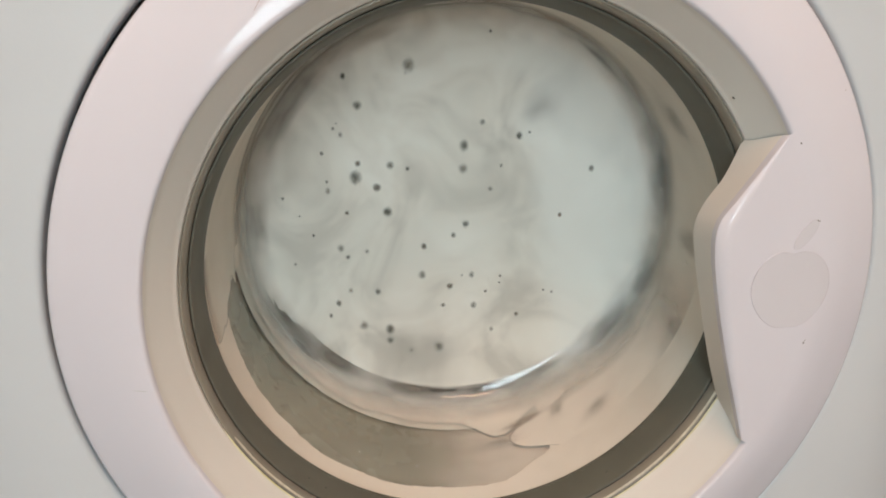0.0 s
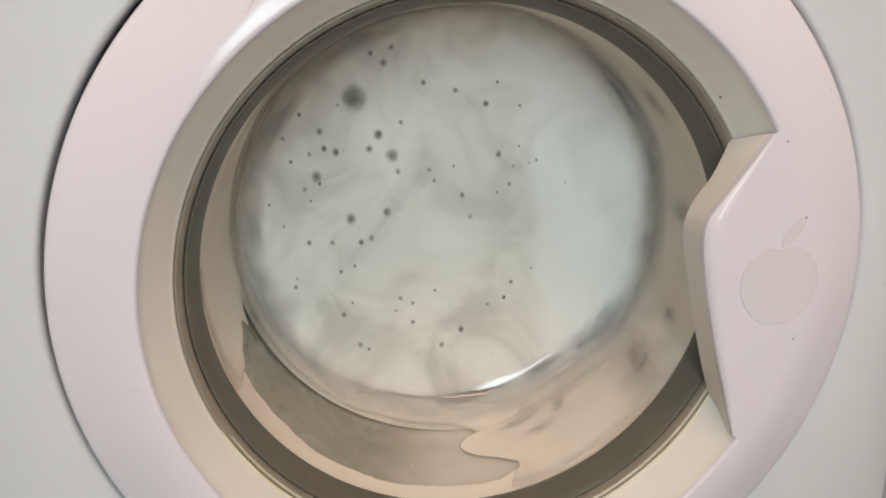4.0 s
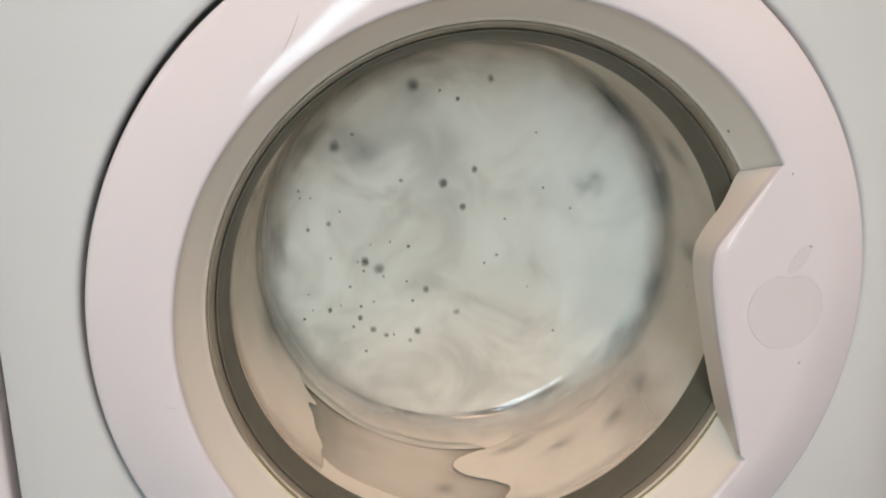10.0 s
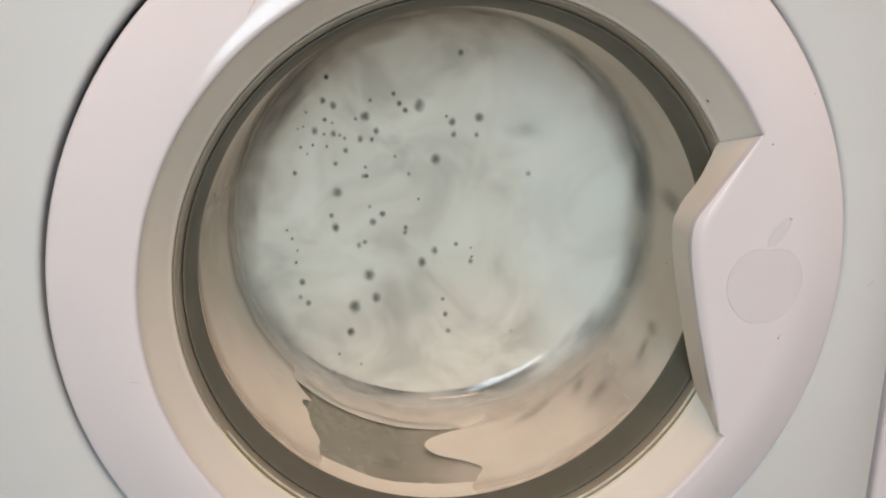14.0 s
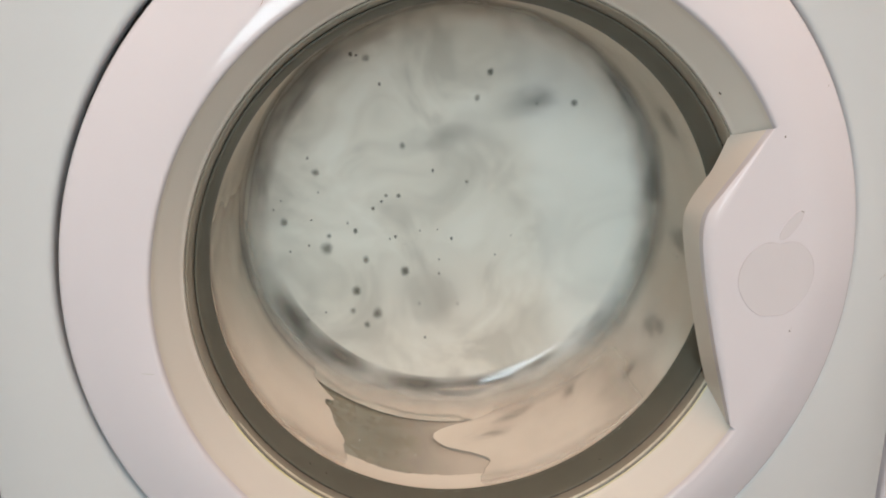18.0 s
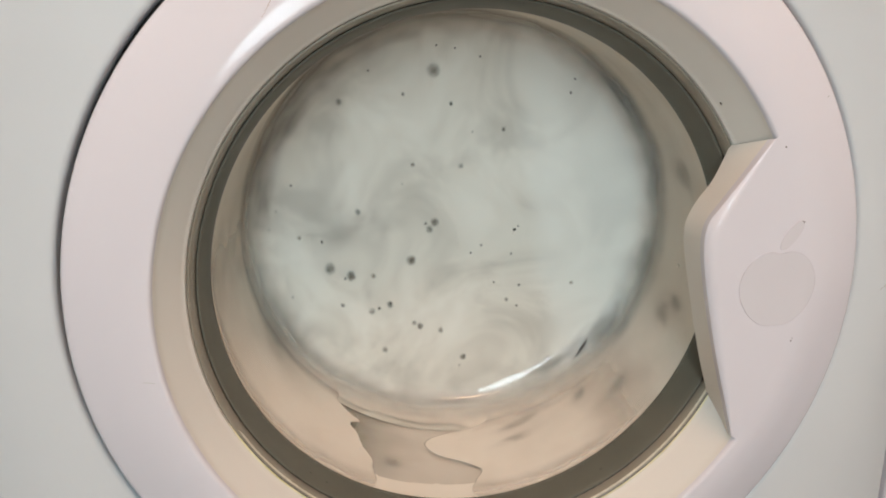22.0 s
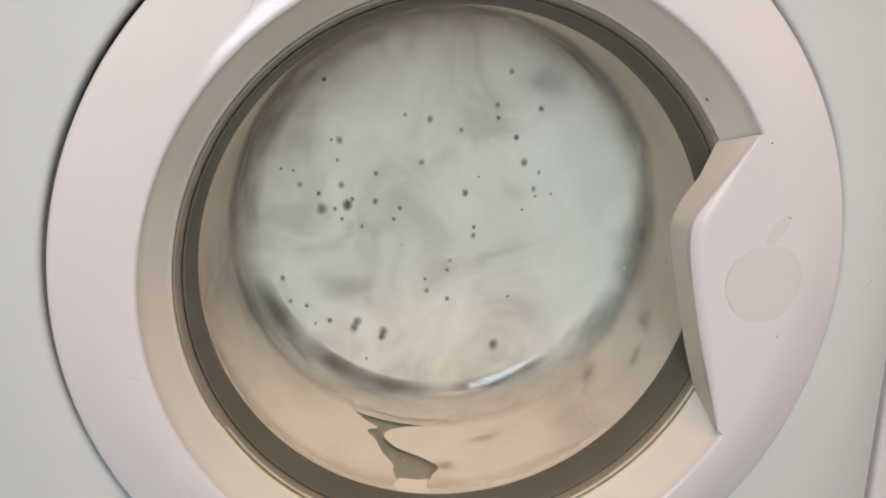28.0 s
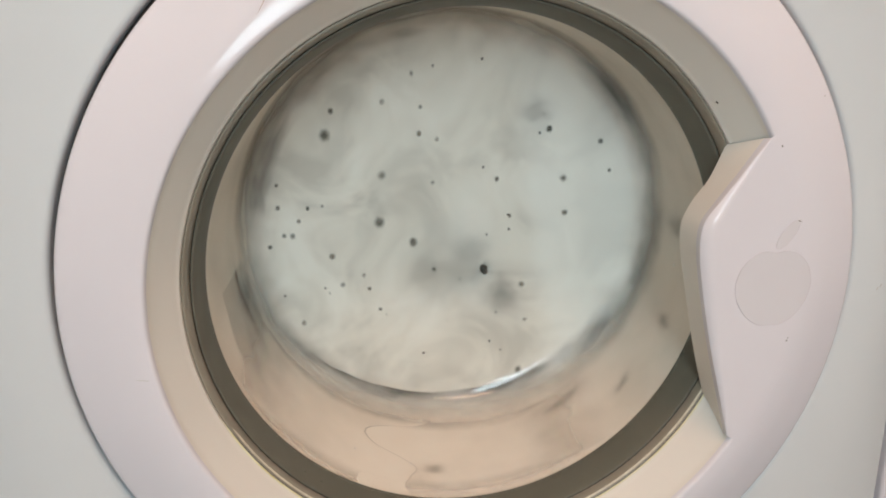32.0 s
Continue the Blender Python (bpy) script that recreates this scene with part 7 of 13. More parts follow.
    slide(3, [(0, -0.0888, 0.0269), (0.5, -0.0877, -0.0072), (0.75, -0.0878, -0.0239)], [(5.25, -0.0988, 0.0726), (5.5, -0.1011, 0.0604), (6, -0.1006, 0.0341), (6.5, -0.0995, 0.0082), (6.75, -0.1008, -0.0056)], [(8.25, -0.0056, -0.0425), (8.5, -0.0061, -0.0565), (9, -0.0065, -0.0855), (9.25, -0.0053, -0.1008)], [(10.25, -0.0966, 0.0552), (10.5, -0.0941, 0.0363), (11, -0.0890, -0.0001), (11.5, -0.0807, -0.0339), (11.75, -0.0805, -0.0579)], [(13.55, -0.0819, 0.0879), (13.8, -0.0826, 0.0753), (14.3, -0.0833, 0.0470), (14.8, -0.0834, 0.0162), (15.05, -0.0829, 0.0003)], [(15.95, -0.0060, 0.0160), (16.2, -0.0065, -0.0025), (16.7, -0.0085, -0.0412), (17.2, -0.0116, -0.0826), (17.45, -0.0120, -0.1031)], [(18.25, -0.1029, 0.0138), (18.5, -0.1026, 0.0015), (19, -0.1048, -0.0247), (19.5, -0.1044, -0.0554), (19.75, -0.1030, -0.0725)], [(21, -0.0219, 0.1218), (21.5, -0.0268, 0.0903), (21.75, -0.0292, 0.0715)], [(24.25, -0.0410, 0.0941), (24.5, -0.0413, 0.0730), (25, -0.0411, 0.0317), (25.5, -0.0414, -0.0129), (25.75, -0.0402, -0.0364)], [(27.25, 0.0680, 0.0432), (27.5, 0.0680, 0.0344), (28, 0.0650, 0.0145), (28.5, 0.0648, -0.0038), (28.75, 0.0641, -0.0139)], [(31.25, -0.0897, 0.0558), (31.5, -0.0897, 0.0417), (32, -0.0911, 0.0122)])
    slide(3, [(0, 0.0299, 0.0357), (0.5, 0.0293, 0.0111), (0.75, 0.0283, -0.0003)], [(5.25, -0.0940, 0.0621), (5.5, -0.0958, 0.0487), (6, -0.0945, 0.0207), (6.5, -0.0927, -0.0074), (6.75, -0.0938, -0.0233)], [(8.25, -0.0353, 0.1219), (8.5, -0.0379, 0.1043), (9, -0.0415, 0.0651), (9.5, -0.0418, 0.0222), (9.75, -0.0430, -0.0010)], [(12.25, -0.1069, 0.0148), (12.5, -0.1062, -0.0004), (13, -0.1047, -0.0283), (13.5, -0.1046, -0.0561), (13.75, -0.1037, -0.0691)], [(22.25, 0.0303, 0.1143), (22.5, 0.0291, 0.1058), (23, 0.0274, 0.0850), (23.5, 0.0240, 0.0616), (23.75, 0.0223, 0.0488)], [(29.25, 0.0537, 0.0389), (29.5, 0.0533, 0.0294), (30, 0.0492, 0.0084), (30.5, 0.0462, -0.0147), (30.75, 0.0458, -0.0259)])
    slide(3, [(0, 0.0313, -0.0450), (0.5, 0.0325, -0.0714), (0.75, 0.0323, -0.0828)], [(5.25, -0.0565, 0.0912), (5.5, -0.0586, 0.0717), (6, -0.0573, 0.0315), (6.5, -0.0550, -0.0097), (6.75, -0.0560, -0.0319)], [(8.25, -0.0490, 0.1142), (8.5, -0.0507, 0.0949), (9, -0.0531, 0.0536), (9.5, -0.0524, 0.0085), (9.75, -0.0531, -0.0155)], [(12.25, 0.0197, 0.0577), (12.5, 0.0198, 0.0415), (13, 0.0197, 0.0126), (13.5, 0.0182, -0.0158), (13.75, 0.0182, -0.0288)], [(22.25, -0.0399, -0.0181), (22.5, -0.0391, -0.0402), (23, -0.0348, -0.0843), (23.25, -0.0332, -0.1070)], [(24.25, -0.0303, 0.0263), (24.5, -0.0295, 0.0050), (25, -0.0287, -0.0371), (25.5, -0.0282, -0.0812), (25.75, -0.0261, -0.1037)], [(27.25, 0.0585, 0.0363), (27.5, 0.0586, 0.0264), (28, 0.0558, 0.0047), (28.5, 0.0559, -0.0154), (28.75, 0.0555, -0.0262)], [(31.25, -0.1171, -0.0199), (31.5, -0.1173, -0.0306), (32, -0.1194, -0.0539)])
    slide(3, [(0, 0.0695, -0.0587), (0.5, 0.0705, -0.0810), (0.75, 0.0703, -0.0904)], [(5.25, -0.0418, 0.0965), (5.5, -0.0444, 0.0772), (6, -0.0438, 0.0365), (6.5, -0.0425, -0.0053), (6.75, -0.0437, -0.0279)], [(8.25, -0.0684, 0.0705), (8.5, -0.0687, 0.0519), (9, -0.0694, 0.0110), (9.5, -0.0676, -0.0338), (9.75, -0.0678, -0.0572)], [(12.25, 0.0017, 0.0455), (12.5, 0.0018, 0.0267), (13, 0.0015, -0.0082), (13.5, 0.0005, -0.0427), (13.75, 0.0009, -0.0583)], [(29.25, 0.0611, -0.0269), (29.5, 0.0613, -0.0372), (30, 0.0587, -0.0583), (30.5, 0.0571, -0.0802), (30.75, 0.0575, -0.0901)])
    slide(3, [(0, 0.0488, 0.0585), (0.5, 0.0472, 0.0401), (0.75, 0.0458, 0.0314)], [(5.25, -0.0274, 0.0961), (5.5, -0.0306, 0.0779), (6, -0.0309, 0.0399), (6.5, -0.0305, 0.0006), (6.75, -0.0320, -0.0210)], [(8.75, -0.0745, 0.0982), (9, -0.0758, 0.0790), (9.5, -0.0752, 0.0381), (9.75, -0.0757, 0.0170)], [(12.25, 0.0014, 0.0326), (12.5, 0.0014, 0.0134), (13, 0.0016, -0.0219), (13.5, 0.0010, -0.0563), (13.75, 0.0014, -0.0716)], [(29.25, 0.0183, 0.1140), (29.5, 0.0165, 0.1011), (30, 0.0098, 0.0707), (30.5, 0.0050, 0.0386), (30.75, 0.0041, 0.0234)])
    slide(3, [(0, -0.1187, 0.0158), (0.5, -0.1190, -0.0087), (0.75, -0.1199, -0.0199)], [(5.25, -0.0902, -0.0159), (5.5, -0.0913, -0.0331), (6, -0.0882, -0.0714), (6.25, -0.0862, -0.0906)], [(10.25, 0.0381, 0.0131), (10.5, 0.0398, -0.0003), (11, 0.0430, -0.0252), (11.5, 0.0495, -0.0455), (11.75, 0.0492, -0.0600)], [(13.55, -0.0686, 0.0904), (13.8, -0.0691, 0.0748), (14.3, -0.0692, 0.0411), (14.8, -0.0686, 0.0051), (15.05, -0.0679, -0.0141)], [(15.95, -0.0362, 0.1034), (16.2, -0.0373, 0.0827), (16.7, -0.0398, 0.0383), (17.2, -0.0429, -0.0097), (17.45, -0.0436, -0.0346)], [(18.25, -0.1028, -0.0186), (18.5, -0.1023, -0.0328), (19, -0.1036, -0.0638)], [(20.25, 0.0449, 0.0576), (20.5, 0.0442, 0.0484), (21, 0.0428, 0.0286), (21.5, 0.0413, 0.0080), (21.75, 0.0406, -0.0026)], [(23, -0.1213, 0.0441), (23.5, -0.1226, 0.0219), (23.75, -0.1235, 0.0108)], [(29.25, 0.0454, 0.0404), (29.5, 0.0450, 0.0301), (30, 0.0409, 0.0073), (30.5, 0.0380, -0.0173), (30.75, 0.0377, -0.0292)])
    slide(5, [(0, -0.0759, 0.0972), (0.5, -0.0801, 0.0677), (0.75, -0.0816, 0.0517)], [(5.25, -0.1044, -0.0102), (5.5, -0.1059, -0.0233), (6, -0.1043, -0.0531), (6.25, -0.1030, -0.0683)], [(8.25, -0.0866, 0.0469), (8.5, -0.0868, 0.0312), (9, -0.0876, -0.0054), (9.5, -0.0856, -0.0473), (9.75, -0.0854, -0.0700)], [(12.25, -0.1059, 0.0019), (12.5, -0.1052, -0.0140), (13, -0.1035, -0.0438), (13.5, -0.1030, -0.0735)], [(14.05, -0.0819, 0.0934), (14.3, -0.0838, 0.0811), (14.8, -0.0862, 0.0538), (15.05, -0.0864, 0.0385)], [(15.95, -0.0699, 0.0922), (16.2, -0.0708, 0.0754), (16.7, -0.0723, 0.0385), (17.2, -0.0746, -0.0017), (17.45, -0.0749, -0.0224)], [(18.25, -0.0900, 0.0267), (18.5, -0.0894, 0.0122), (19, -0.0909, -0.0188), (19.5, -0.0900, -0.0551), (19.75, -0.0883, -0.0756)], [(21, 0.0046, 0.1290), (21.5, 0.0007, 0.1058), (21.75, -0.0016, 0.0916)], [(29.25, 0.0305, 0.1012), (29.5, 0.0289, 0.0897), (30, 0.0229, 0.0630), (30.5, 0.0187, 0.0348), (30.75, 0.0180, 0.0214)])
    slide(3, [(0, 0.0205, 0.1252), (0.5, 0.0184, 0.1086), (0.75, 0.0165, 0.1001)], [(5.25, 0.0420, 0.0084), (5.5, 0.0404, -0.0014), (6, 0.0410, -0.0222), (6.5, 0.0422, -0.0424), (6.75, 0.0406, -0.0534)], [(8.75, -0.0549, 0.0997), (9, -0.0563, 0.0787), (9.5, -0.0563, 0.0341), (9.75, -0.0570, 0.0107)], [(12.25, -0.0441, 0.0539), (12.5, -0.0432, 0.0296), (13, -0.0411, -0.0170), (13.5, -0.0401, -0.0632), (13.75, -0.0386, -0.0846)], [(31.25, 0.0270, 0.0752), (31.5, 0.0256, 0.0634), (32, 0.0217, 0.0385)])
    slide(3, [(1.25, -0.1183, 0.0491), (1.5, -0.1196, 0.0374), (2, -0.1205, 0.0160), (2.5, -0.1181, -0.0055), (2.75, -0.1181, -0.0162)], [(3.85, -0.1247, 0.0176), (4.1, -0.1249, 0.0079), (4.6, -0.1256, -0.0121), (4.85, -0.1264, -0.0227)])
    slide(3, [(1.25, -0.1141, 0.0120), (1.5, -0.1146, 0.0005), (2, -0.1147, -0.0227), (2.5, -0.1117, -0.0474), (2.75, -0.1114, -0.0604)], [(3.85, -0.1158, 0.0026), (4.1, -0.1158, -0.0081), (4.6, -0.1160, -0.0306), (4.85, -0.1165, -0.0425)])
    slide(5, [(1.25, -0.0468, -0.0037), (1.5, -0.0467, -0.0260), (2, -0.0446, -0.0698), (2.5, -0.0384, -0.1153)], [(3.85, -0.0180, 0.1019), (4.1, -0.0198, 0.0843), (4.6, -0.0217, 0.0476), (5.1, -0.0240, 0.0095), (5.35, -0.0257, -0.0101)], [(13.55, -0.0816, 0.0342), (13.8, -0.0806, 0.0196), (14.3, -0.0798, -0.0120), (14.8, -0.0791, -0.0484), (15.05, -0.0782, -0.0692)], [(15.95, -0.0205, 0.1224), (16.2, -0.0227, 0.1051), (16.7, -0.0275, 0.0634), (17.2, -0.0325, 0.0179), (17.45, -0.0337, -0.0056)], [(18.25, -0.0799, 0.0377), (18.5, -0.0792, 0.0214), (19, -0.0803, -0.0127), (19.5, -0.0792, -0.0520), (19.75, -0.0775, -0.0736)], [(22.25, -0.0501, 0.1116), (22.5, -0.0513, 0.0933), (23, -0.0506, 0.0510), (23.5, -0.0503, 0.0076), (23.75, -0.0502, -0.0153)], [(29.25, -0.0460, 0.0342), (29.5, -0.0452, 0.0130), (30, -0.0468, -0.0319), (30.5, -0.0472, -0.0792), (30.75, -0.0458, -0.1021)])
    slide(5, [(1.25, -0.0948, 0.0126), (1.5, -0.0948, -0.0024), (2, -0.0938, -0.0350), (2.5, -0.0894, -0.0714), (2.75, -0.0880, -0.0909)], [(3.85, -0.0367, 0.0432), (4.1, -0.0364, 0.0225), (4.6, -0.0355, -0.0208), (5.1, -0.0355, -0.0657), (5.35, -0.0360, -0.0876)], [(13.55, -0.0631, 0.0195), (13.8, -0.0618, 0.0009), (14.3, -0.0606, -0.0391), (14.8, -0.0593, -0.0827), (15.05, -0.0577, -0.1052)], [(16.2, -0.0534, 0.1170), (16.7, -0.0580, 0.0811), (17.2, -0.0628, 0.0372), (17.45, -0.0636, 0.0151)], [(18.25, -0.0891, -0.0077), (18.5, -0.0884, -0.0242), (19, -0.0893, -0.0612), (19.25, -0.0884, -0.0815)], [(20.25, -0.0479, 0.0367), (20.5, -0.0472, 0.0146), (21, -0.0461, -0.0305), (21.5, -0.0451, -0.0765), (21.75, -0.0438, -0.0996)], [(29.25, 0.0238, 0.0769), (29.5, 0.0226, 0.0636), (30, 0.0181, 0.0360), (30.5, 0.0148, 0.0066), (30.75, 0.0140, -0.0077)])
    slide(5, [(1.25, -0.0862, 0.0043), (1.5, -0.0861, -0.0129), (2, -0.0845, -0.0511), (2.5, -0.0792, -0.0924)], [(3.85, 0.0035, 0.0951), (4.1, 0.0018, 0.0803), (4.6, -0.0004, 0.0501), (5.1, -0.0032, 0.0195), (5.35, -0.0052, 0.0042)], [(13.55, -0.0589, 0.0227), (13.8, -0.0577, 0.0035), (14.3, -0.0565, -0.0371), (14.8, -0.0552, -0.0811), (15.05, -0.0536, -0.1038)], [(18.5, -0.1050, 0.0702), (19, -0.1089, 0.0469), (19.5, -0.1098, 0.0211), (19.75, -0.1092, 0.0083)], [(22.25, -0.0837, 0.0939), (22.5, -0.0848, 0.0793), (23, -0.0836, 0.0472), (23.5, -0.0830, 0.0143), (23.75, -0.0828, -0.0030)], [(29.25, -0.1066, 0.0023), (29.5, -0.1063, -0.0089), (30, -0.1090, -0.0346), (30.5, -0.1110, -0.0625)], [(31.25, -0.1153, 0.0228), (31.5, -0.1156, 0.0128), (32, -0.1180, -0.0090)])
    slide(5, [(1.25, -0.0005, 0.0017), (1.5, -0.0015, -0.0138), (2, -0.0015, -0.0444), (2.5, 0.0015, -0.0755), (2.75, 0.0019, -0.0904)], [(3.85, 0.0077, 0.0226), (4.1, 0.0073, 0.0083), (4.6, 0.0067, -0.0214), (5.1, 0.0054, -0.0521), (5.35, 0.0040, -0.0666)], [(13.55, -0.0283, 0.0342), (13.8, -0.0280, 0.0141), (14.3, -0.0279, -0.0275), (14.8, -0.0275, -0.0716), (15.05, -0.0264, -0.0942)], [(19, -0.0199, 0.1247), (19.5, -0.0249, 0.0949), (19.75, -0.0266, 0.0768)], [(22.25, 0.0086, 0.0977), (22.5, 0.0068, 0.0833), (23, 0.0057, 0.0543), (23.5, 0.0038, 0.0247), (23.75, 0.0026, 0.0091)], [(29.25, 0.0352, 0.0212), (29.5, 0.0347, 0.0093), (30, 0.0312, -0.0165), (30.5, 0.0288, -0.0441), (30.75, 0.0287, -0.0573)])
    slide(4, [(1.25, 0.0413, 0.0177), (1.5, 0.0404, 0.0077), (2, 0.0398, -0.0126), (2.5, 0.0425, -0.0342), (2.75, 0.0428, -0.0450)], [(3.85, -0.0116, 0.0348), (4.1, -0.0119, 0.0173), (4.6, -0.0123, -0.0188), (5.1, -0.0133, -0.0562), (5.35, -0.0146, -0.0742)], [(13.55, -0.0489, 0.1154), (13.8, -0.0504, 0.1014), (14.3, -0.0520, 0.0631), (14.8, -0.0525, 0.0211), (15.05, -0.0518, -0.0003)], [(15.95, 0.0291, -0.0023), (16.2, 0.0288, -0.0157), (16.7, 0.0270, -0.0441), (17.2, 0.0238, -0.0743), (17.45, 0.0230, -0.0886)], [(18.25, -0.0744, -0.0057), (18.5, -0.0736, -0.0247), (19, -0.0743, -0.0648), (19.25, -0.0733, -0.0865)], [(20.25, 0.0507, 0.0190), (20.5, 0.0503, 0.0089), (21, 0.0493, -0.0120), (21.5, 0.0486, -0.0340), (21.75, 0.0484, -0.0447)], [(24.25, 0.0161, 0.1012), (24.5, 0.0148, 0.0879), (25, 0.0124, 0.0611), (25.5, 0.0098, 0.0325), (25.75, 0.0099, 0.0176)], [(27.25, 0.0062, 0.0192), (27.5, 0.0062, 0.0025), (28, 0.0039, -0.0324), (28.5, 0.0048, -0.0652), (28.75, 0.0047, -0.0815)], [(31.25, 0.0574, -0.0492), (31.5, 0.0575, -0.0587), (32, 0.0560, -0.0776)])
    slide(3, [(1.25, 0.0423, -0.0132), (1.5, 0.0418, -0.0240), (2, 0.0423, -0.0448), (2.5, 0.0459, -0.0660), (2.75, 0.0465, -0.0761)], [(3.85, 0.0595, 0.0433), (4.1, 0.0590, 0.0355), (4.6, 0.0581, 0.0185), (5.1, 0.0560, 0.0004), (5.35, 0.0541, -0.0085)], [(13.8, -0.0941, 0.0834), (14.3, -0.0961, 0.0602), (14.8, -0.0975, 0.0337), (15.05, -0.0977, 0.0201)], [(15.95, 0.0485, 0.0629), (16.2, 0.0476, 0.0531), (16.7, 0.0445, 0.0310), (17.2, 0.0396, 0.0060), (17.45, 0.0379, -0.0068)], [(18.25, -0.0007, -0.0365), (18.5, -0.0007, -0.0512), (19, -0.0032, -0.0792), (19.5, -0.0026, -0.1097)], [(20.25, -0.0208, 0.0437), (20.5, -0.0212, 0.0244), (21, -0.0216, -0.0155), (21.5, -0.0220, -0.0564), (21.75, -0.0218, -0.0766)], [(24.25, 0.0304, 0.0882), (24.5, 0.0295, 0.0770), (25, 0.0277, 0.0544), (25.5, 0.0254, 0.0300), (25.75, 0.0256, 0.0171)], [(27.25, -0.1021, 0.0754), (27.5, -0.1023, 0.0630), (28, -0.1053, 0.0362), (28.5, -0.1049, 0.0120), (28.75, -0.1052, 0.0001)], [(31.25, 0.0357, -0.0377), (31.5, 0.0357, -0.0490), (32, 0.0340, -0.0712)])
    slide(5, [(1.25, -0.0678, 0.0361), (1.5, -0.0675, 0.0165), (2, -0.0659, -0.0239), (2.5, -0.0612, -0.0671), (2.75, -0.0598, -0.0891)], [(3.85, 0.0330, 0.0494), (4.1, 0.0327, 0.0388), (4.6, 0.0319, 0.0169), (5.1, 0.0301, -0.0060), (5.35, 0.0283, -0.0172)], [(13.55, 0.0086, 0.0893), (13.8, 0.0071, 0.0749), (14.3, 0.0047, 0.0461), (14.8, 0.0027, 0.0151), (15.05, 0.0019, -0.0017)], [(20.25, -0.0724, 0.0376), (20.5, -0.0715, 0.0184), (21, -0.0697, -0.0224), (21.5, -0.0685, -0.0658), (21.75, -0.0675, -0.0880)], [(29.25, 0.0041, 0.0677), (29.5, 0.0033, 0.0520), (30, -0.0011, 0.0185), (30.5, -0.0045, -0.0176), (30.75, -0.0050, -0.0353)])
    slide(3, [(1.25, 0.0152, 0.1044), (1.5, 0.0131, 0.0935), (2, 0.0098, 0.0683), (2.5, 0.0098, 0.0413), (2.75, 0.0093, 0.0279)], [(3.85, 0.0433, 0.0400), (4.1, 0.0429, 0.0305), (4.6, 0.0422, 0.0106), (5.1, 0.0404, -0.0105), (5.35, 0.0388, -0.0207)], [(31.25, -0.0901, 0.0022), (31.5, -0.0898, -0.0129), (32, -0.0907, -0.0487)])
    slide(3, [(1.25, 0.0207, 0.1010), (1.5, 0.0187, 0.0909), (2, 0.0156, 0.0675), (2.5, 0.0157, 0.0422), (2.75, 0.0152, 0.0296)], [(3.85, 0.0473, 0.0812), (4.1, 0.0463, 0.0735), (4.6, 0.0445, 0.0568), (5.1, 0.0415, 0.0391), (5.35, 0.0395, 0.0305)], [(31.25, 0.0665, 0.0822), (31.5, 0.0654, 0.0762), (32, 0.0611, 0.0624)])
    slide(3, [(5.25, 0.0302, 0.0128), (5.5, 0.0284, 0.0020), (6, 0.0289, -0.0211), (6.5, 0.0301, -0.0437), (6.75, 0.0284, -0.0558)], [(10.25, -0.0302, 0.0562), (10.5, -0.0287, 0.0338), (11, -0.0254, -0.0094), (11.5, -0.0185, -0.0484), (11.75, -0.0187, -0.0726)], [(13.55, 0.0202, -0.0031), (13.8, 0.0202, -0.0159), (14.3, 0.0195, -0.0424), (14.8, 0.0190, -0.0702), (15.05, 0.0191, -0.0837)], [(16.45, -0.1008, 0.0717), (16.7, -0.1034, 0.0574), (17.2, -0.1082, 0.0276), (17.45, -0.1095, 0.0130)], [(18.25, 0.0583, 0.1090), (18.5, 0.0574, 0.1039), (19, 0.0529, 0.0933), (19.5, 0.0503, 0.0800), (19.75, 0.0497, 0.0728)], [(22.25, -0.1271, 0.0217), (22.5, -0.1274, 0.0115), (23, -0.1264, -0.0093), (23.25, -0.1266, -0.0197)], [(24.25, -0.0482, 0.0673), (24.5, -0.0476, 0.0462), (25, -0.0463, 0.0036), (25.5, -0.0461, -0.0423), (25.75, -0.0446, -0.0657)], [(27.25, -0.0743, 0.1036), (27.5, -0.0756, 0.0899), (28, -0.0786, 0.0572), (28.5, -0.0776, 0.0250), (28.75, -0.0773, 0.0084)], [(31.25, 0.0303, -0.0610), (31.5, 0.0304, -0.0720), (32, 0.0298, -0.0942)])
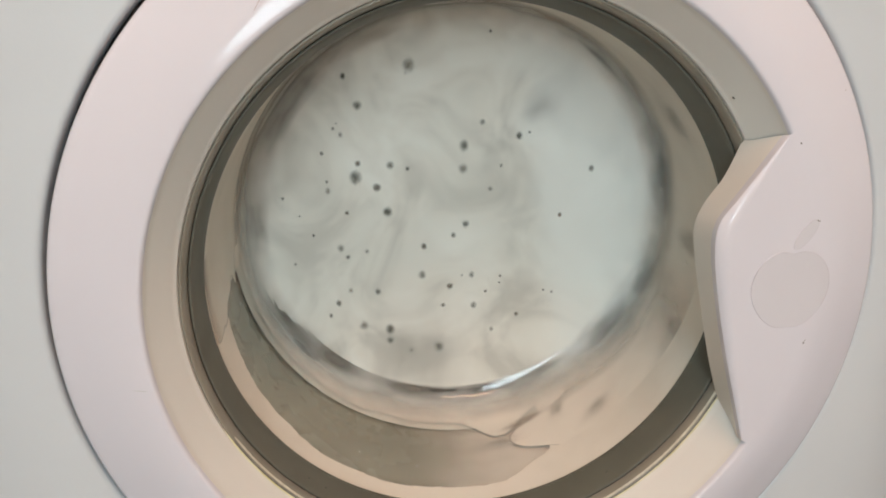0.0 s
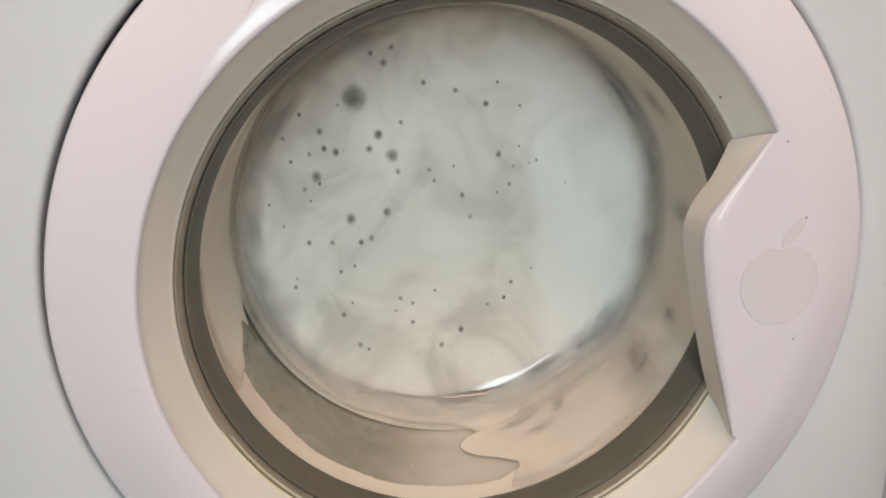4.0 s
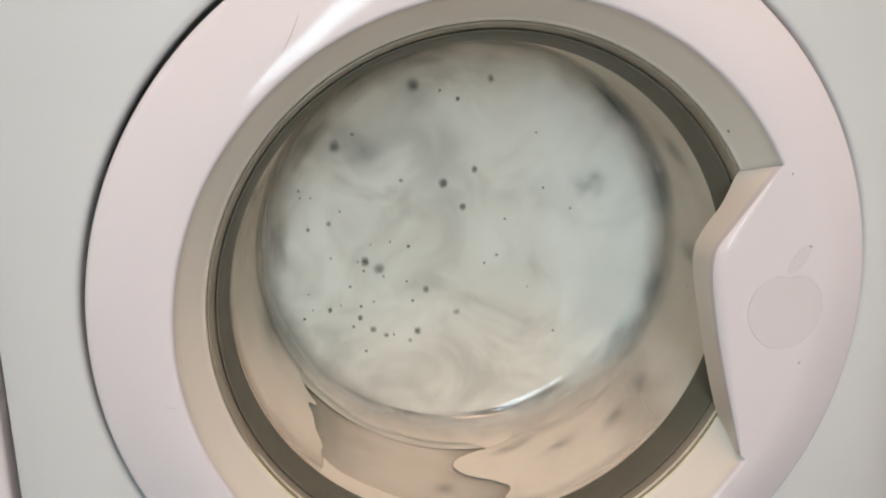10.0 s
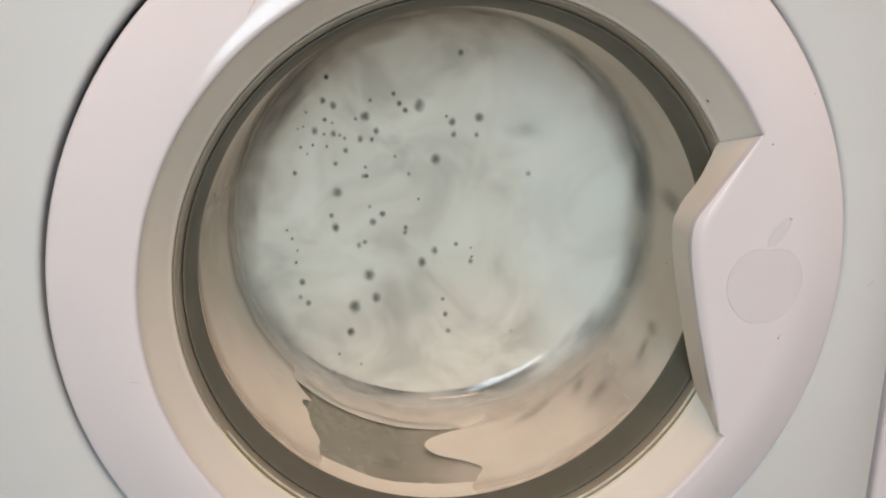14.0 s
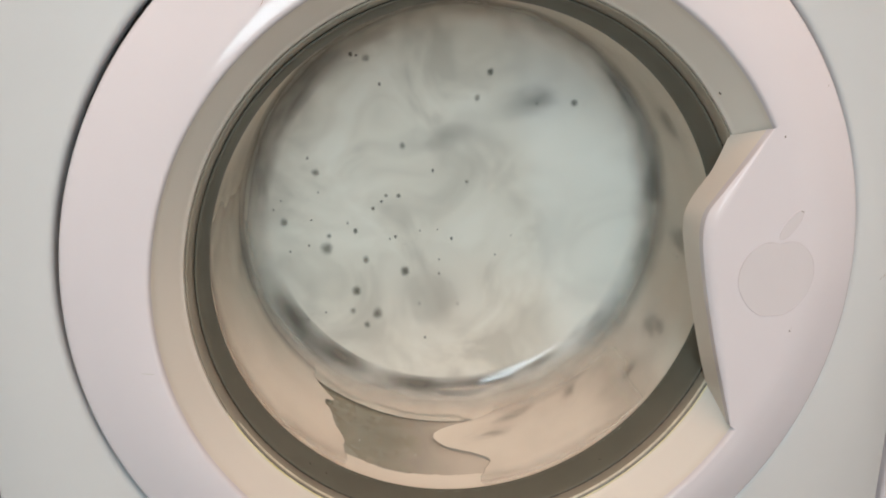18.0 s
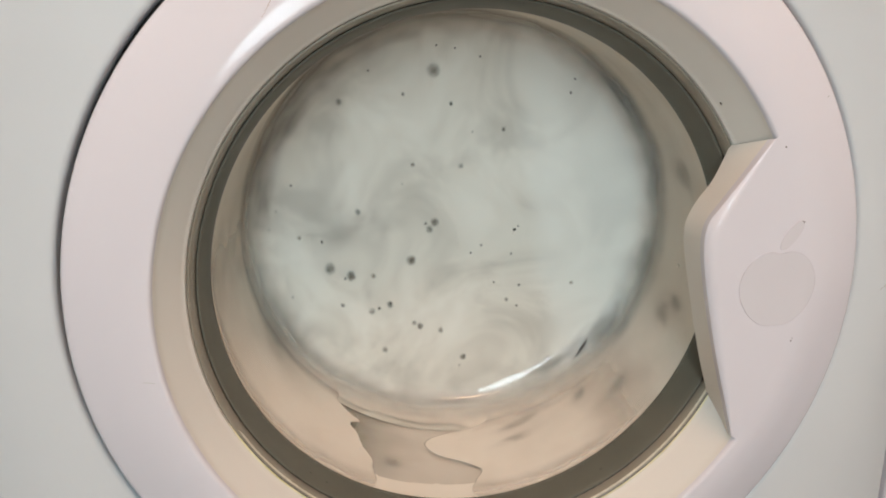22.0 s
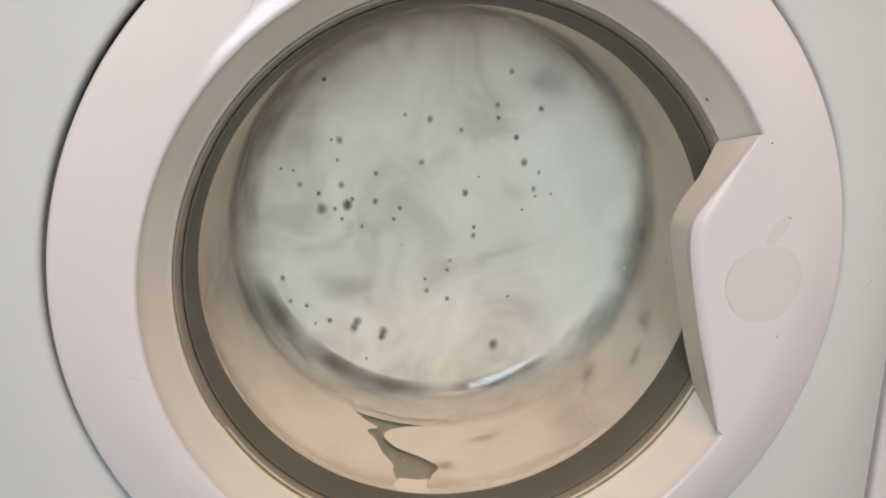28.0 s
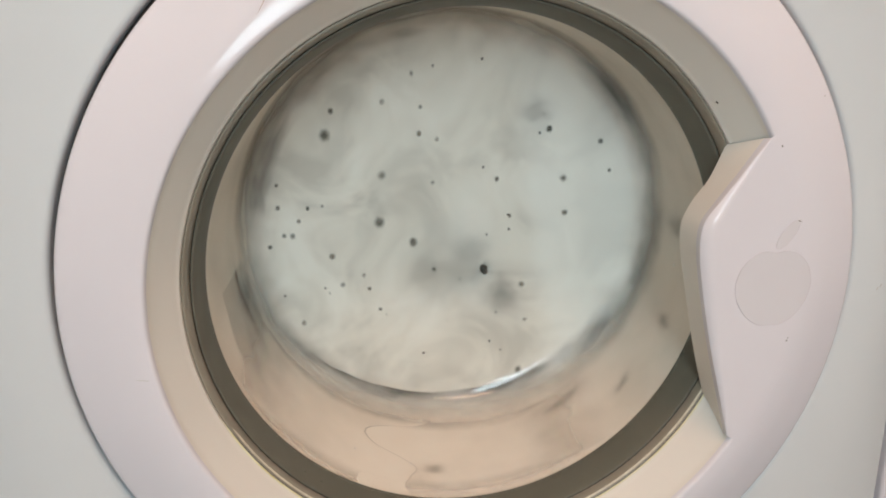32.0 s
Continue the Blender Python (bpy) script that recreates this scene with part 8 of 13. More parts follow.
    slide(3, [(5.25, 0.0361, -0.0260), (5.5, 0.0350, -0.0368), (6, 0.0365, -0.0579), (6.5, 0.0383, -0.0773), (6.75, 0.0370, -0.0877)], [(10.25, 0.0391, 0.0815), (10.5, 0.0398, 0.0701), (11, 0.0415, 0.0483), (11.5, 0.0468, 0.0300), (11.75, 0.0457, 0.0161)], [(13.55, -0.0343, 0.0852), (13.8, -0.0347, 0.0652), (14.3, -0.0351, 0.0249), (14.8, -0.0353, -0.0191), (15.05, -0.0350, -0.0422)], [(16.45, -0.1197, 0.0409), (16.7, -0.1219, 0.0287), (17.2, -0.1262, 0.0036), (17.45, -0.1275, -0.0087)], [(18.25, 0.0592, 0.0719), (18.5, 0.0581, 0.0662), (19, 0.0536, 0.0536), (19.5, 0.0513, 0.0379), (19.75, 0.0512, 0.0294)], [(22.25, -0.1224, 0.0089), (22.5, -0.1226, -0.0019), (23, -0.1212, -0.0241), (23.25, -0.1214, -0.0353)], [(24.25, -0.0369, 0.0572), (24.5, -0.0364, 0.0364), (25, -0.0357, -0.0064), (25.5, -0.0356, -0.0519), (25.75, -0.0341, -0.0751)], [(27.5, -0.1103, 0.0625), (28, -0.1137, 0.0375), (28.5, -0.1137, 0.0153), (28.75, -0.1141, 0.0044)], [(31.25, 0.0454, 0.0242), (31.5, 0.0448, 0.0144), (32, 0.0416, -0.0072)])
    slide(4, [(5.25, 0.0664, -0.0375), (5.5, 0.0652, -0.0467), (6, 0.0665, -0.0646), (6.5, 0.0682, -0.0810), (6.75, 0.0667, -0.0901)], [(8.25, -0.1165, 0.0006), (8.5, -0.1174, -0.0112), (9, -0.1191, -0.0386)], [(10.25, -0.1071, 0.0594), (10.5, -0.1052, 0.0424), (11, -0.1006, 0.0108), (11.5, -0.0927, -0.0165), (11.75, -0.0929, -0.0366)], [(13.55, -0.0501, 0.0958), (13.8, -0.0505, 0.0768), (14.3, -0.0507, 0.0371), (14.8, -0.0502, -0.0052), (15.05, -0.0496, -0.0277)], [(18.25, 0.0318, 0.0500), (18.5, 0.0311, 0.0401), (19, 0.0274, 0.0200), (19.5, 0.0259, -0.0034), (19.75, 0.0261, -0.0155)], [(22.25, -0.1136, -0.0057), (22.5, -0.1136, -0.0182), (23, -0.1115, -0.0445), (23.25, -0.1114, -0.0581)], [(24.25, -0.0177, 0.0330), (24.5, -0.0176, 0.0138), (25, -0.0175, -0.0245), (25.5, -0.0180, -0.0648), (25.75, -0.0167, -0.0853)], [(29.25, 0.0025, 0.1116), (29.5, 0.0004, 0.0955), (30, -0.0059, 0.0605), (30.5, -0.0100, 0.0238), (30.75, -0.0107, 0.0056)])
    slide(3, [(5.25, 0.0682, 0.0594), (5.5, 0.0660, 0.0534), (6, 0.0654, 0.0395), (6.5, 0.0648, 0.0257), (6.75, 0.0622, 0.0169)], [(10.25, 0.0479, 0.0483), (10.5, 0.0491, 0.0367), (11, 0.0510, 0.0142), (11.5, 0.0564, -0.0049), (11.75, 0.0555, -0.0191)], [(13.55, -0.1113, 0.0146), (13.8, -0.1110, 0.0048), (14.3, -0.1116, -0.0159), (14.8, -0.1124, -0.0391), (15.05, -0.1124, -0.0516)], [(20.25, 0.0130, 0.0637), (20.5, 0.0122, 0.0501), (21, 0.0110, 0.0224), (21.5, 0.0093, -0.0062), (21.75, 0.0085, -0.0208)], [(24.25, 0.0378, 0.0048), (24.5, 0.0383, -0.0065), (25, 0.0385, -0.0290), (25.5, 0.0380, -0.0528), (25.75, 0.0389, -0.0648)], [(29.25, -0.0893, 0.0714), (29.5, -0.0896, 0.0579), (30, -0.0923, 0.0289), (30.5, -0.0939, -0.0015), (30.75, -0.0936, -0.0160)])
    slide(3, [(5.25, -0.0805, -0.0413), (5.5, -0.0811, -0.0615), (6, -0.0767, -0.1022)], [(10.25, -0.1214, 0.0391), (10.5, -0.1195, 0.0244), (11, -0.1156, -0.0025), (11.5, -0.1084, -0.0248), (11.75, -0.1090, -0.0417)], [(13.55, -0.1050, 0.0021), (13.8, -0.1044, -0.0090), (14.3, -0.1046, -0.0330), (14.8, -0.1047, -0.0603), (15.05, -0.1043, -0.0751)], [(22.25, -0.0770, 0.0005), (22.5, -0.0762, -0.0191), (23, -0.0725, -0.0613), (23.5, -0.0698, -0.1048)], [(24.25, -0.0607, 0.0330), (24.5, -0.0593, 0.0123), (25, -0.0575, -0.0299), (25.5, -0.0565, -0.0749), (25.75, -0.0543, -0.0982)], [(29.25, -0.0796, 0.0719), (29.5, -0.0795, 0.0569), (30, -0.0816, 0.0246), (30.5, -0.0826, -0.0098), (30.75, -0.0821, -0.0269)])
    slide(4, [(5.25, -0.1183, 0.0387), (5.5, -0.1205, 0.0287), (6, -0.1202, 0.0086), (6.5, -0.1196, -0.0115), (6.75, -0.1214, -0.0226)], [(8.25, 0.0057, -0.0566), (8.5, 0.0054, -0.0687), (9, 0.0057, -0.0938)], [(10.25, -0.0865, 0.0522), (10.5, -0.0838, 0.0315), (11, -0.0785, -0.0096), (11.5, -0.0699, -0.0482), (11.75, -0.0695, -0.0735)], [(13.55, -0.0561, 0.0766), (13.8, -0.0558, 0.0572), (14.3, -0.0551, 0.0186), (14.8, -0.0542, -0.0235), (15.05, -0.0536, -0.0459)], [(20.25, 0.0742, 0.0768), (20.5, 0.0734, 0.0703), (21, 0.0714, 0.0565), (21.5, 0.0694, 0.0418), (21.75, 0.0684, 0.0342)], [(29.25, 0.0291, 0.0207), (29.5, 0.0286, 0.0081), (30, 0.0250, -0.0192), (30.5, 0.0226, -0.0485), (30.75, 0.0224, -0.0622)])
    slide(11.4, [(0.4, -0.0528, 0.1053), (0.7, -0.0539, 0.0821), (1.0, -0.0544, 0.0573), (1.3, -0.0549, 0.0325), (1.6, -0.0548, 0.0064)], [(3.2, -0.0372, 0.1078), (3.5, -0.0389, 0.0850), (3.8, -0.0399, 0.0606), (4.1, -0.0409, 0.0363), (4.4, -0.0413, 0.0107)], [(6.4, -0.0526, 0.0709), (6.7, -0.0529, 0.0454), (7.0, -0.0525, 0.0188), (7.3, -0.0522, -0.0078), (7.6, -0.0512, -0.0350)], [(10.0, -0.0388, 0.1144), (10.3, -0.0412, 0.0940), (10.6, -0.0430, 0.0718)], [(17.4, -0.0974, 0.0213), (17.7, -0.0947, -0.0008), (18.0, -0.0916, -0.0243), (18.3, -0.0885, -0.0478), (18.6, -0.0850, -0.0722)], [(21.7, -0.0139, 0.1257), (22.0, -0.0165, 0.1064), (22.3, -0.0191, 0.0872), (22.6, -0.0212, 0.0663)], [(28.4, -0.0761, 0.0185), (28.7, -0.0742, -0.0077), (29.0, -0.0719, -0.0345), (29.3, -0.0695, -0.0613), (29.6, -0.0667, -0.0882)], kind=SOFT)
    slide(9.9, [(0.4, -0.0620, 0.0208), (0.7, -0.0607, -0.0063), (1.0, -0.0590, -0.0337), (1.3, -0.0572, -0.0612), (1.6, -0.0549, -0.0883)], [(6.4, -0.0639, -0.0162), (6.7, -0.0618, -0.0436), (7.0, -0.0592, -0.0706), (7.3, -0.0567, -0.0975)], [(9.7, -0.0941, 0.0908), (10.0, -0.0935, 0.0727), (10.3, -0.0929, 0.0546), (10.6, -0.0918, 0.0350)], [(17.4, -0.0610, -0.0214), (17.7, -0.0589, -0.0487), (18.0, -0.0564, -0.0755), (18.3, -0.0539, -0.1023)], [(21.4, -0.0962, 0.0137), (21.7, -0.0933, -0.0090), (22.0, -0.0901, -0.0330), (22.3, -0.0869, -0.0570), (22.6, -0.0832, -0.0817)], [(26.2, -0.0373, 0.0955), (26.5, -0.0386, 0.0719), (26.8, -0.0393, 0.0469), (27.1, -0.0400, 0.0218), (27.4, -0.0402, -0.0042)], [(28.4, -0.0712, 0.0676), (28.7, -0.0707, 0.0430), (29.0, -0.0697, 0.0170), (29.3, -0.0686, -0.0089), (29.6, -0.0670, -0.0357)], kind=SOFT)
    slide(8.9, [(0.4, 0.0535, 0.1219), (0.7, 0.0507, 0.1133), (1.0, 0.0480, 0.1040), (1.3, 0.0453, 0.0946), (1.6, 0.0428, 0.0843)], [(6.4, -0.0428, 0.0892), (6.7, -0.0438, 0.0649), (7.0, -0.0442, 0.0393), (7.3, -0.0446, 0.0137), (7.6, -0.0444, -0.0128)], [(9.4, -0.0149, 0.0899), (9.7, -0.0166, 0.0682), (10.0, -0.0178, 0.0454), (10.3, -0.0190, 0.0225), (10.6, -0.0197, -0.0012)], [(17.4, -0.0764, -0.0039), (17.7, -0.0741, -0.0305), (18.0, -0.0712, -0.0572), (18.3, -0.0684, -0.0840), (18.6, -0.0652, -0.1104)], [(21.4, -0.0328, 0.0233), (21.7, -0.0326, -0.0025), (22.0, -0.0320, -0.0283), (22.3, -0.0313, -0.0542), (22.6, -0.0302, -0.0795)], [(28.4, -0.0508, -0.0573), (28.7, -0.0485, -0.0835), (29.0, -0.0459, -0.1083)], kind=SOFT)
    slide(8.2, [(0.4, -0.0672, 0.0808), (0.7, -0.0672, 0.0566), (1.0, -0.0666, 0.0310), (1.3, -0.0660, 0.0053), (1.6, -0.0649, -0.0213)], [(6.4, -0.0122, 0.0658), (6.7, -0.0134, 0.0435), (7.0, -0.0142, 0.0205), (7.3, -0.0149, -0.0025), (7.6, -0.0152, -0.0259)], [(9.4, -0.0777, 0.0401), (9.7, -0.0763, 0.0148), (10.0, -0.0744, -0.0114), (10.3, -0.0725, -0.0377), (10.6, -0.0700, -0.0645)], [(17.4, -0.0375, 0.0093), (17.7, -0.0369, -0.0171), (18.0, -0.0358, -0.0431), (18.3, -0.0347, -0.0692), (18.6, -0.0332, -0.0946)], [(21.4, -0.0800, 0.0133), (21.7, -0.0778, -0.0126), (22.0, -0.0752, -0.0391), (22.3, -0.0726, -0.0655), (22.6, -0.0695, -0.0921)], [(28.4, -0.0332, 0.0561), (28.7, -0.0337, 0.0309), (29.0, -0.0337, 0.0050), (29.3, -0.0336, -0.0208), (29.6, -0.0331, -0.0468)], kind=SOFT)
    slide(7.0, [(0.4, -0.0036, -0.0278), (0.7, -0.0034, -0.0485), (1.0, -0.0028, -0.0682), (1.3, -0.0023, -0.0880), (1.6, -0.0015, -0.1067)], [(6.4, -0.0977, 0.0176), (6.7, -0.0949, -0.0046), (7.0, -0.0917, -0.0281), (7.3, -0.0885, -0.0517), (7.6, -0.0849, -0.0761)], [(9.4, -0.0082, -0.0090), (9.7, -0.0081, -0.0310), (10.0, -0.0077, -0.0524), (10.3, -0.0073, -0.0738), (10.6, -0.0066, -0.0942)], [(18.0, -0.0609, 0.1084), (18.3, -0.0626, 0.0878), (18.6, -0.0636, 0.0655)], [(21.4, -0.0656, -0.0126), (21.7, -0.0635, -0.0399), (22.0, -0.0609, -0.0669), (22.3, -0.0584, -0.0940), (22.6, -0.0554, -0.1202)], [(28.4, 0.0521, 0.0372), (28.7, 0.0507, 0.0263), (29.0, 0.0495, 0.0153), (29.3, 0.0483, 0.0043), (29.6, 0.0472, -0.0068)], kind=FAINT)
    slide(6.4, [(0.4, -0.0253, -0.0006), (0.7, -0.0249, -0.0255), (1.0, -0.0241, -0.0499), (1.3, -0.0233, -0.0743), (1.6, -0.0221, -0.0978)], [(6.4, 0.0311, 0.0260), (6.7, 0.0299, 0.0113), (7.0, 0.0290, -0.0034), (7.3, 0.0281, -0.0181), (7.6, 0.0274, -0.0328)], [(9.7, 0.0181, 0.1319), (10.0, 0.0150, 0.1182), (10.3, 0.0119, 0.1045), (10.6, 0.0091, 0.0893)], [(17.4, -0.0697, -0.0307), (17.7, -0.0671, -0.0577), (18.0, -0.0641, -0.0842), (18.3, -0.0610, -0.1108)], [(21.4, -0.0181, 0.0424), (21.7, -0.0187, 0.0186), (22.0, -0.0189, -0.0054), (22.3, -0.0190, -0.0294), (22.6, -0.0187, -0.0534)], [(25.6, 0.0115, 0.0970), (25.9, 0.0093, 0.0800), (26.2, 0.0074, 0.0619), (26.5, 0.0055, 0.0437), (26.8, 0.0040, 0.0246)], [(28.4, -0.0163, -0.0643), (28.7, -0.0152, -0.0858), (29.0, -0.0138, -0.1059), (29.3, -0.0124, -0.1259)], kind=FAINT)
    slide(6.1, [(0.4, -0.0519, 0.0272), (0.7, -0.0511, 0.0002), (1.0, -0.0499, -0.0271), (1.3, -0.0486, -0.0544), (1.6, -0.0468, -0.0813)], [(6.4, -0.0420, 0.1135), (6.7, -0.0437, 0.0910), (7.0, -0.0447, 0.0668), (7.3, -0.0457, 0.0426), (7.6, -0.0462, 0.0171)], [(9.4, -0.0314, 0.0172), (9.7, -0.0311, -0.0085), (10.0, -0.0304, -0.0341), (10.3, -0.0296, -0.0597), (10.6, -0.0285, -0.0846)], [(14.6, 0.0093, 0.1271), (14.9, 0.0064, 0.1115), (15.2, 0.0038, 0.0943), (15.5, 0.0013, 0.0772), (15.8, -0.0008, 0.0587)], [(17.4, -0.0672, 0.0206), (17.7, -0.0657, -0.0063), (18.0, -0.0638, -0.0336), (18.3, -0.0618, -0.0609), (18.6, -0.0593, -0.0881)], [(21.4, -0.0509, -0.0080), (21.7, -0.0495, -0.0352), (22.0, -0.0476, -0.0620), (22.3, -0.0457, -0.0888), (22.6, -0.0434, -0.1145)], [(28.4, -0.0568, 0.0542), (28.7, -0.0565, 0.0280), (29.0, -0.0556, 0.0009), (29.3, -0.0548, -0.0261), (29.6, -0.0533, -0.0535)], kind=FAINT)
    slide(6.0, [(0.4, -0.0164, 0.0441), (0.7, -0.0171, 0.0206), (1.0, -0.0173, -0.0032), (1.3, -0.0176, -0.0270), (1.6, -0.0173, -0.0507)], [(2.3, 0.0435, 0.0313), (2.6, 0.0422, 0.0189), (2.9, 0.0411, 0.0065), (3.2, 0.0400, -0.0059), (3.5, 0.0391, -0.0184)], [(6.4, -0.0539, 0.1226), (6.7, -0.0555, 0.1009), (7.0, -0.0565, 0.0775), (7.3, -0.0574, 0.0540), (7.6, -0.0578, 0.0291)], [(15.4, 0.0308, 0.0220), (15.7, 0.0297, 0.0073), (16.0, 0.0289, -0.0074), (16.3, 0.0280, -0.0221), (16.6, 0.0274, -0.0367)], [(17.4, -0.0803, -0.0201), (17.7, -0.0774, -0.0463), (18.0, -0.0741, -0.0726), (18.3, -0.0708, -0.0989)], [(21.4, -0.0567, -0.0453), (21.7, -0.0544, -0.0721), (22.0, -0.0517, -0.0979), (22.3, -0.0490, -0.1237)], [(28.4, -0.1169, 0.0573), (28.7, -0.1144, 0.0451), (29.0, -0.1117, 0.0306), (29.3, -0.1089, 0.0161), (29.6, -0.1059, -0.0004)], kind=FAINT)
    slide(5.6, [(1.0, -0.0254, 0.1206), (1.3, -0.0282, 0.1016), (1.6, -0.0305, 0.0808)], [(2.3, 0.0341, -0.0755), (2.6, 0.0342, -0.0857), (2.9, 0.0345, -0.0951), (3.2, 0.0347, -0.1046), (3.5, 0.0350, -0.1132)], [(6.7, -0.0947, 0.0902), (7.0, -0.0940, 0.0722), (7.3, -0.0934, 0.0543), (7.6, -0.0922, 0.0347)], [(17.4, -0.0348, 0.0971), (17.7, -0.0362, 0.0737), (18.0, -0.0370, 0.0490), (18.3, -0.0378, 0.0242), (18.6, -0.0381, -0.0016)], [(21.4, -0.0715, 0.0597), (21.7, -0.0708, 0.0347), (22.0, -0.0695, 0.0084), (22.3, -0.0683, -0.0178), (22.6, -0.0665, -0.0448)], [(28.4, 0.0902, 0.0667), (28.7, 0.0889, 0.0595), (29.0, 0.0876, 0.0523), (29.3, 0.0863, 0.0451), (29.6, 0.0851, 0.0379)], kind=FAINT)
    slide(5.1, [(0.4, -0.0463, 0.0085), (0.7, -0.0454, -0.0186), (1.0, -0.0440, -0.0454), (1.3, -0.0426, -0.0722), (1.6, -0.0407, -0.0983)], [(6.4, 0.0119, 0.0469), (6.7, 0.0106, 0.0285), (7.0, 0.0097, 0.0097), (7.3, 0.0087, -0.0091), (7.6, 0.0081, -0.0280)], [(15.3, 0.0149, 0.0439), (15.6, 0.0136, 0.0260), (15.9, 0.0127, 0.0079), (16.2, 0.0118, -0.0103), (16.5, 0.0111, -0.0286)], [(21.4, 0.0064, 0.0787), (21.7, 0.0045, 0.0600), (22.0, 0.0031, 0.0404), (22.3, 0.0017, 0.0208), (22.6, 0.0007, 0.0005)], [(25.5, -0.0522, 0.0766), (25.8, -0.0526, 0.0514), (26.1, -0.0524, 0.0250), (26.4, -0.0522, -0.0013), (26.7, -0.0514, -0.0284)], [(28.7, 0.0423, 0.1193), (29.0, 0.0394, 0.1089), (29.3, 0.0366, 0.0985), (29.6, 0.0340, 0.0871)], kind=FAINT)
    slide(5.1, [(0.4, -0.0534, -0.0434), (0.7, -0.0513, -0.0701), (1.0, -0.0487, -0.0958), (1.3, -0.0462, -0.1215)], [(6.4, -0.0435, 0.0121), (6.7, -0.0427, -0.0147), (7.0, -0.0415, -0.0414), (7.3, -0.0402, -0.0681), (7.6, -0.0385, -0.0941)], [(21.7, -0.0803, 0.1056), (22.0, -0.0806, 0.0855), (22.3, -0.0809, 0.0654), (22.6, -0.0807, 0.0437)], [(25.6, -0.1147, -0.0140), (25.9, -0.1103, -0.0316), (26.2, -0.1058, -0.0512), (26.5, -0.1012, -0.0708), (26.8, -0.0964, -0.0920)], [(28.4, 0.0216, -0.0252), (28.7, 0.0213, -0.0407), (29.0, 0.0212, -0.0557), (29.3, 0.0211, -0.0706), (29.6, 0.0212, -0.0848)], kind=FAINT)
    slide(4.9, [(0.4, -0.0690, 0.0259), (0.7, -0.0676, -0.0008), (1.0, -0.0657, -0.0280), (1.3, -0.0637, -0.0552), (1.6, -0.0613, -0.0824)], [(3.1, -0.0090, -0.0343), (3.4, -0.0085, -0.0558), (3.7, -0.0077, -0.0762), (4.0, -0.0070, -0.0967), (4.3, -0.0059, -0.1159)], [(6.4, -0.0465, 0.1060), (6.7, -0.0479, 0.0829), (7.0, -0.0486, 0.0581), (7.3, -0.0493, 0.0333), (7.6, -0.0494, 0.0073)], [(14.5, -0.0824, 0.0458), (14.8, -0.0809, 0.0215), (15.1, -0.0790, -0.0040), (15.4, -0.0770, -0.0295), (15.7, -0.0745, -0.0557)], [(21.4, -0.0119, -0.0413), (21.7, -0.0112, -0.0630), (22.0, -0.0103, -0.0836), (22.3, -0.0093, -0.1042), (22.6, -0.0081, -0.1234)], [(28.4, 0.0041, 0.1281), (28.7, 0.0012, 0.1117), (29.0, -0.0013, 0.0937), (29.3, -0.0037, 0.0757), (29.6, -0.0058, 0.0562)], kind=FAINT)
    slide(4.9, [(0.4, -0.0762, 0.0752), (0.7, -0.0757, 0.0517), (1.0, -0.0747, 0.0267), (1.3, -0.0737, 0.0017), (1.6, -0.0721, -0.0243)], [(6.7, -0.0482, 0.1225), (7.0, -0.0500, 0.1008), (7.3, -0.0517, 0.0790), (7.6, -0.0529, 0.0555)], [(14.8, -0.0169, 0.1282), (15.1, -0.0195, 0.1088), (15.4, -0.0222, 0.0894), (15.7, -0.0242, 0.0682)], [(21.4, -0.0326, -0.0272), (21.7, -0.0315, -0.0526), (22.0, -0.0300, -0.0770), (22.3, -0.0285, -0.1014), (22.6, -0.0267, -0.1244)], [(28.4, -0.0036, 0.0390), (28.7, -0.0045, 0.0176), (29.0, -0.0049, -0.0041), (29.3, -0.0054, -0.0257), (29.6, -0.0055, -0.0473)], kind=FAINT)
    slide(4.6, [(0.4, -0.0319, 0.0110), (0.7, -0.0315, -0.0148), (1.0, -0.0307, -0.0403), (1.3, -0.0298, -0.0658), (1.6, -0.0285, -0.0906)], [(6.4, -0.0857, 0.0451), (6.7, -0.0842, 0.0214), (7.0, -0.0820, -0.0035), (7.3, -0.0799, -0.0285), (7.6, -0.0773, -0.0543)], [(21.4, -0.0627, 0.0151), (21.7, -0.0613, -0.0121), (22.0, -0.0594, -0.0395), (22.3, -0.0575, -0.0669), (22.6, -0.0551, -0.0940)], [(28.4, -0.1027, 0.0447), (28.7, -0.1004, 0.0256), (29.0, -0.0977, 0.0046), (29.3, -0.0950, -0.0164), (29.6, -0.0919, -0.0389)], kind=FAINT)
    slide(4.3, [(0.4, -0.0346, 0.1021), (0.7, -0.0361, 0.0791), (1.0, -0.0371, 0.0546), (1.3, -0.0380, 0.0301), (1.6, -0.0384, 0.0045)], [(6.7, -0.0944, 0.0804), (7.0, -0.0935, 0.0615), (7.3, -0.0926, 0.0425), (7.6, -0.0912, 0.0220)], [(21.4, -0.0884, -0.0110), (21.7, -0.0853, -0.0360), (22.0, -0.0818, -0.0616), (22.3, -0.0784, -0.0871)], [(25.6, -0.0923, -0.0284), (25.9, -0.0887, -0.0528), (26.2, -0.0847, -0.0777), (26.5, -0.0807, -0.1025)], [(28.4, 0.0947, 0.0780), (28.7, 0.0933, 0.0709), (29.0, 0.0920, 0.0638), (29.3, 0.0907, 0.0567), (29.6, 0.0894, 0.0495)], kind=FAINT)
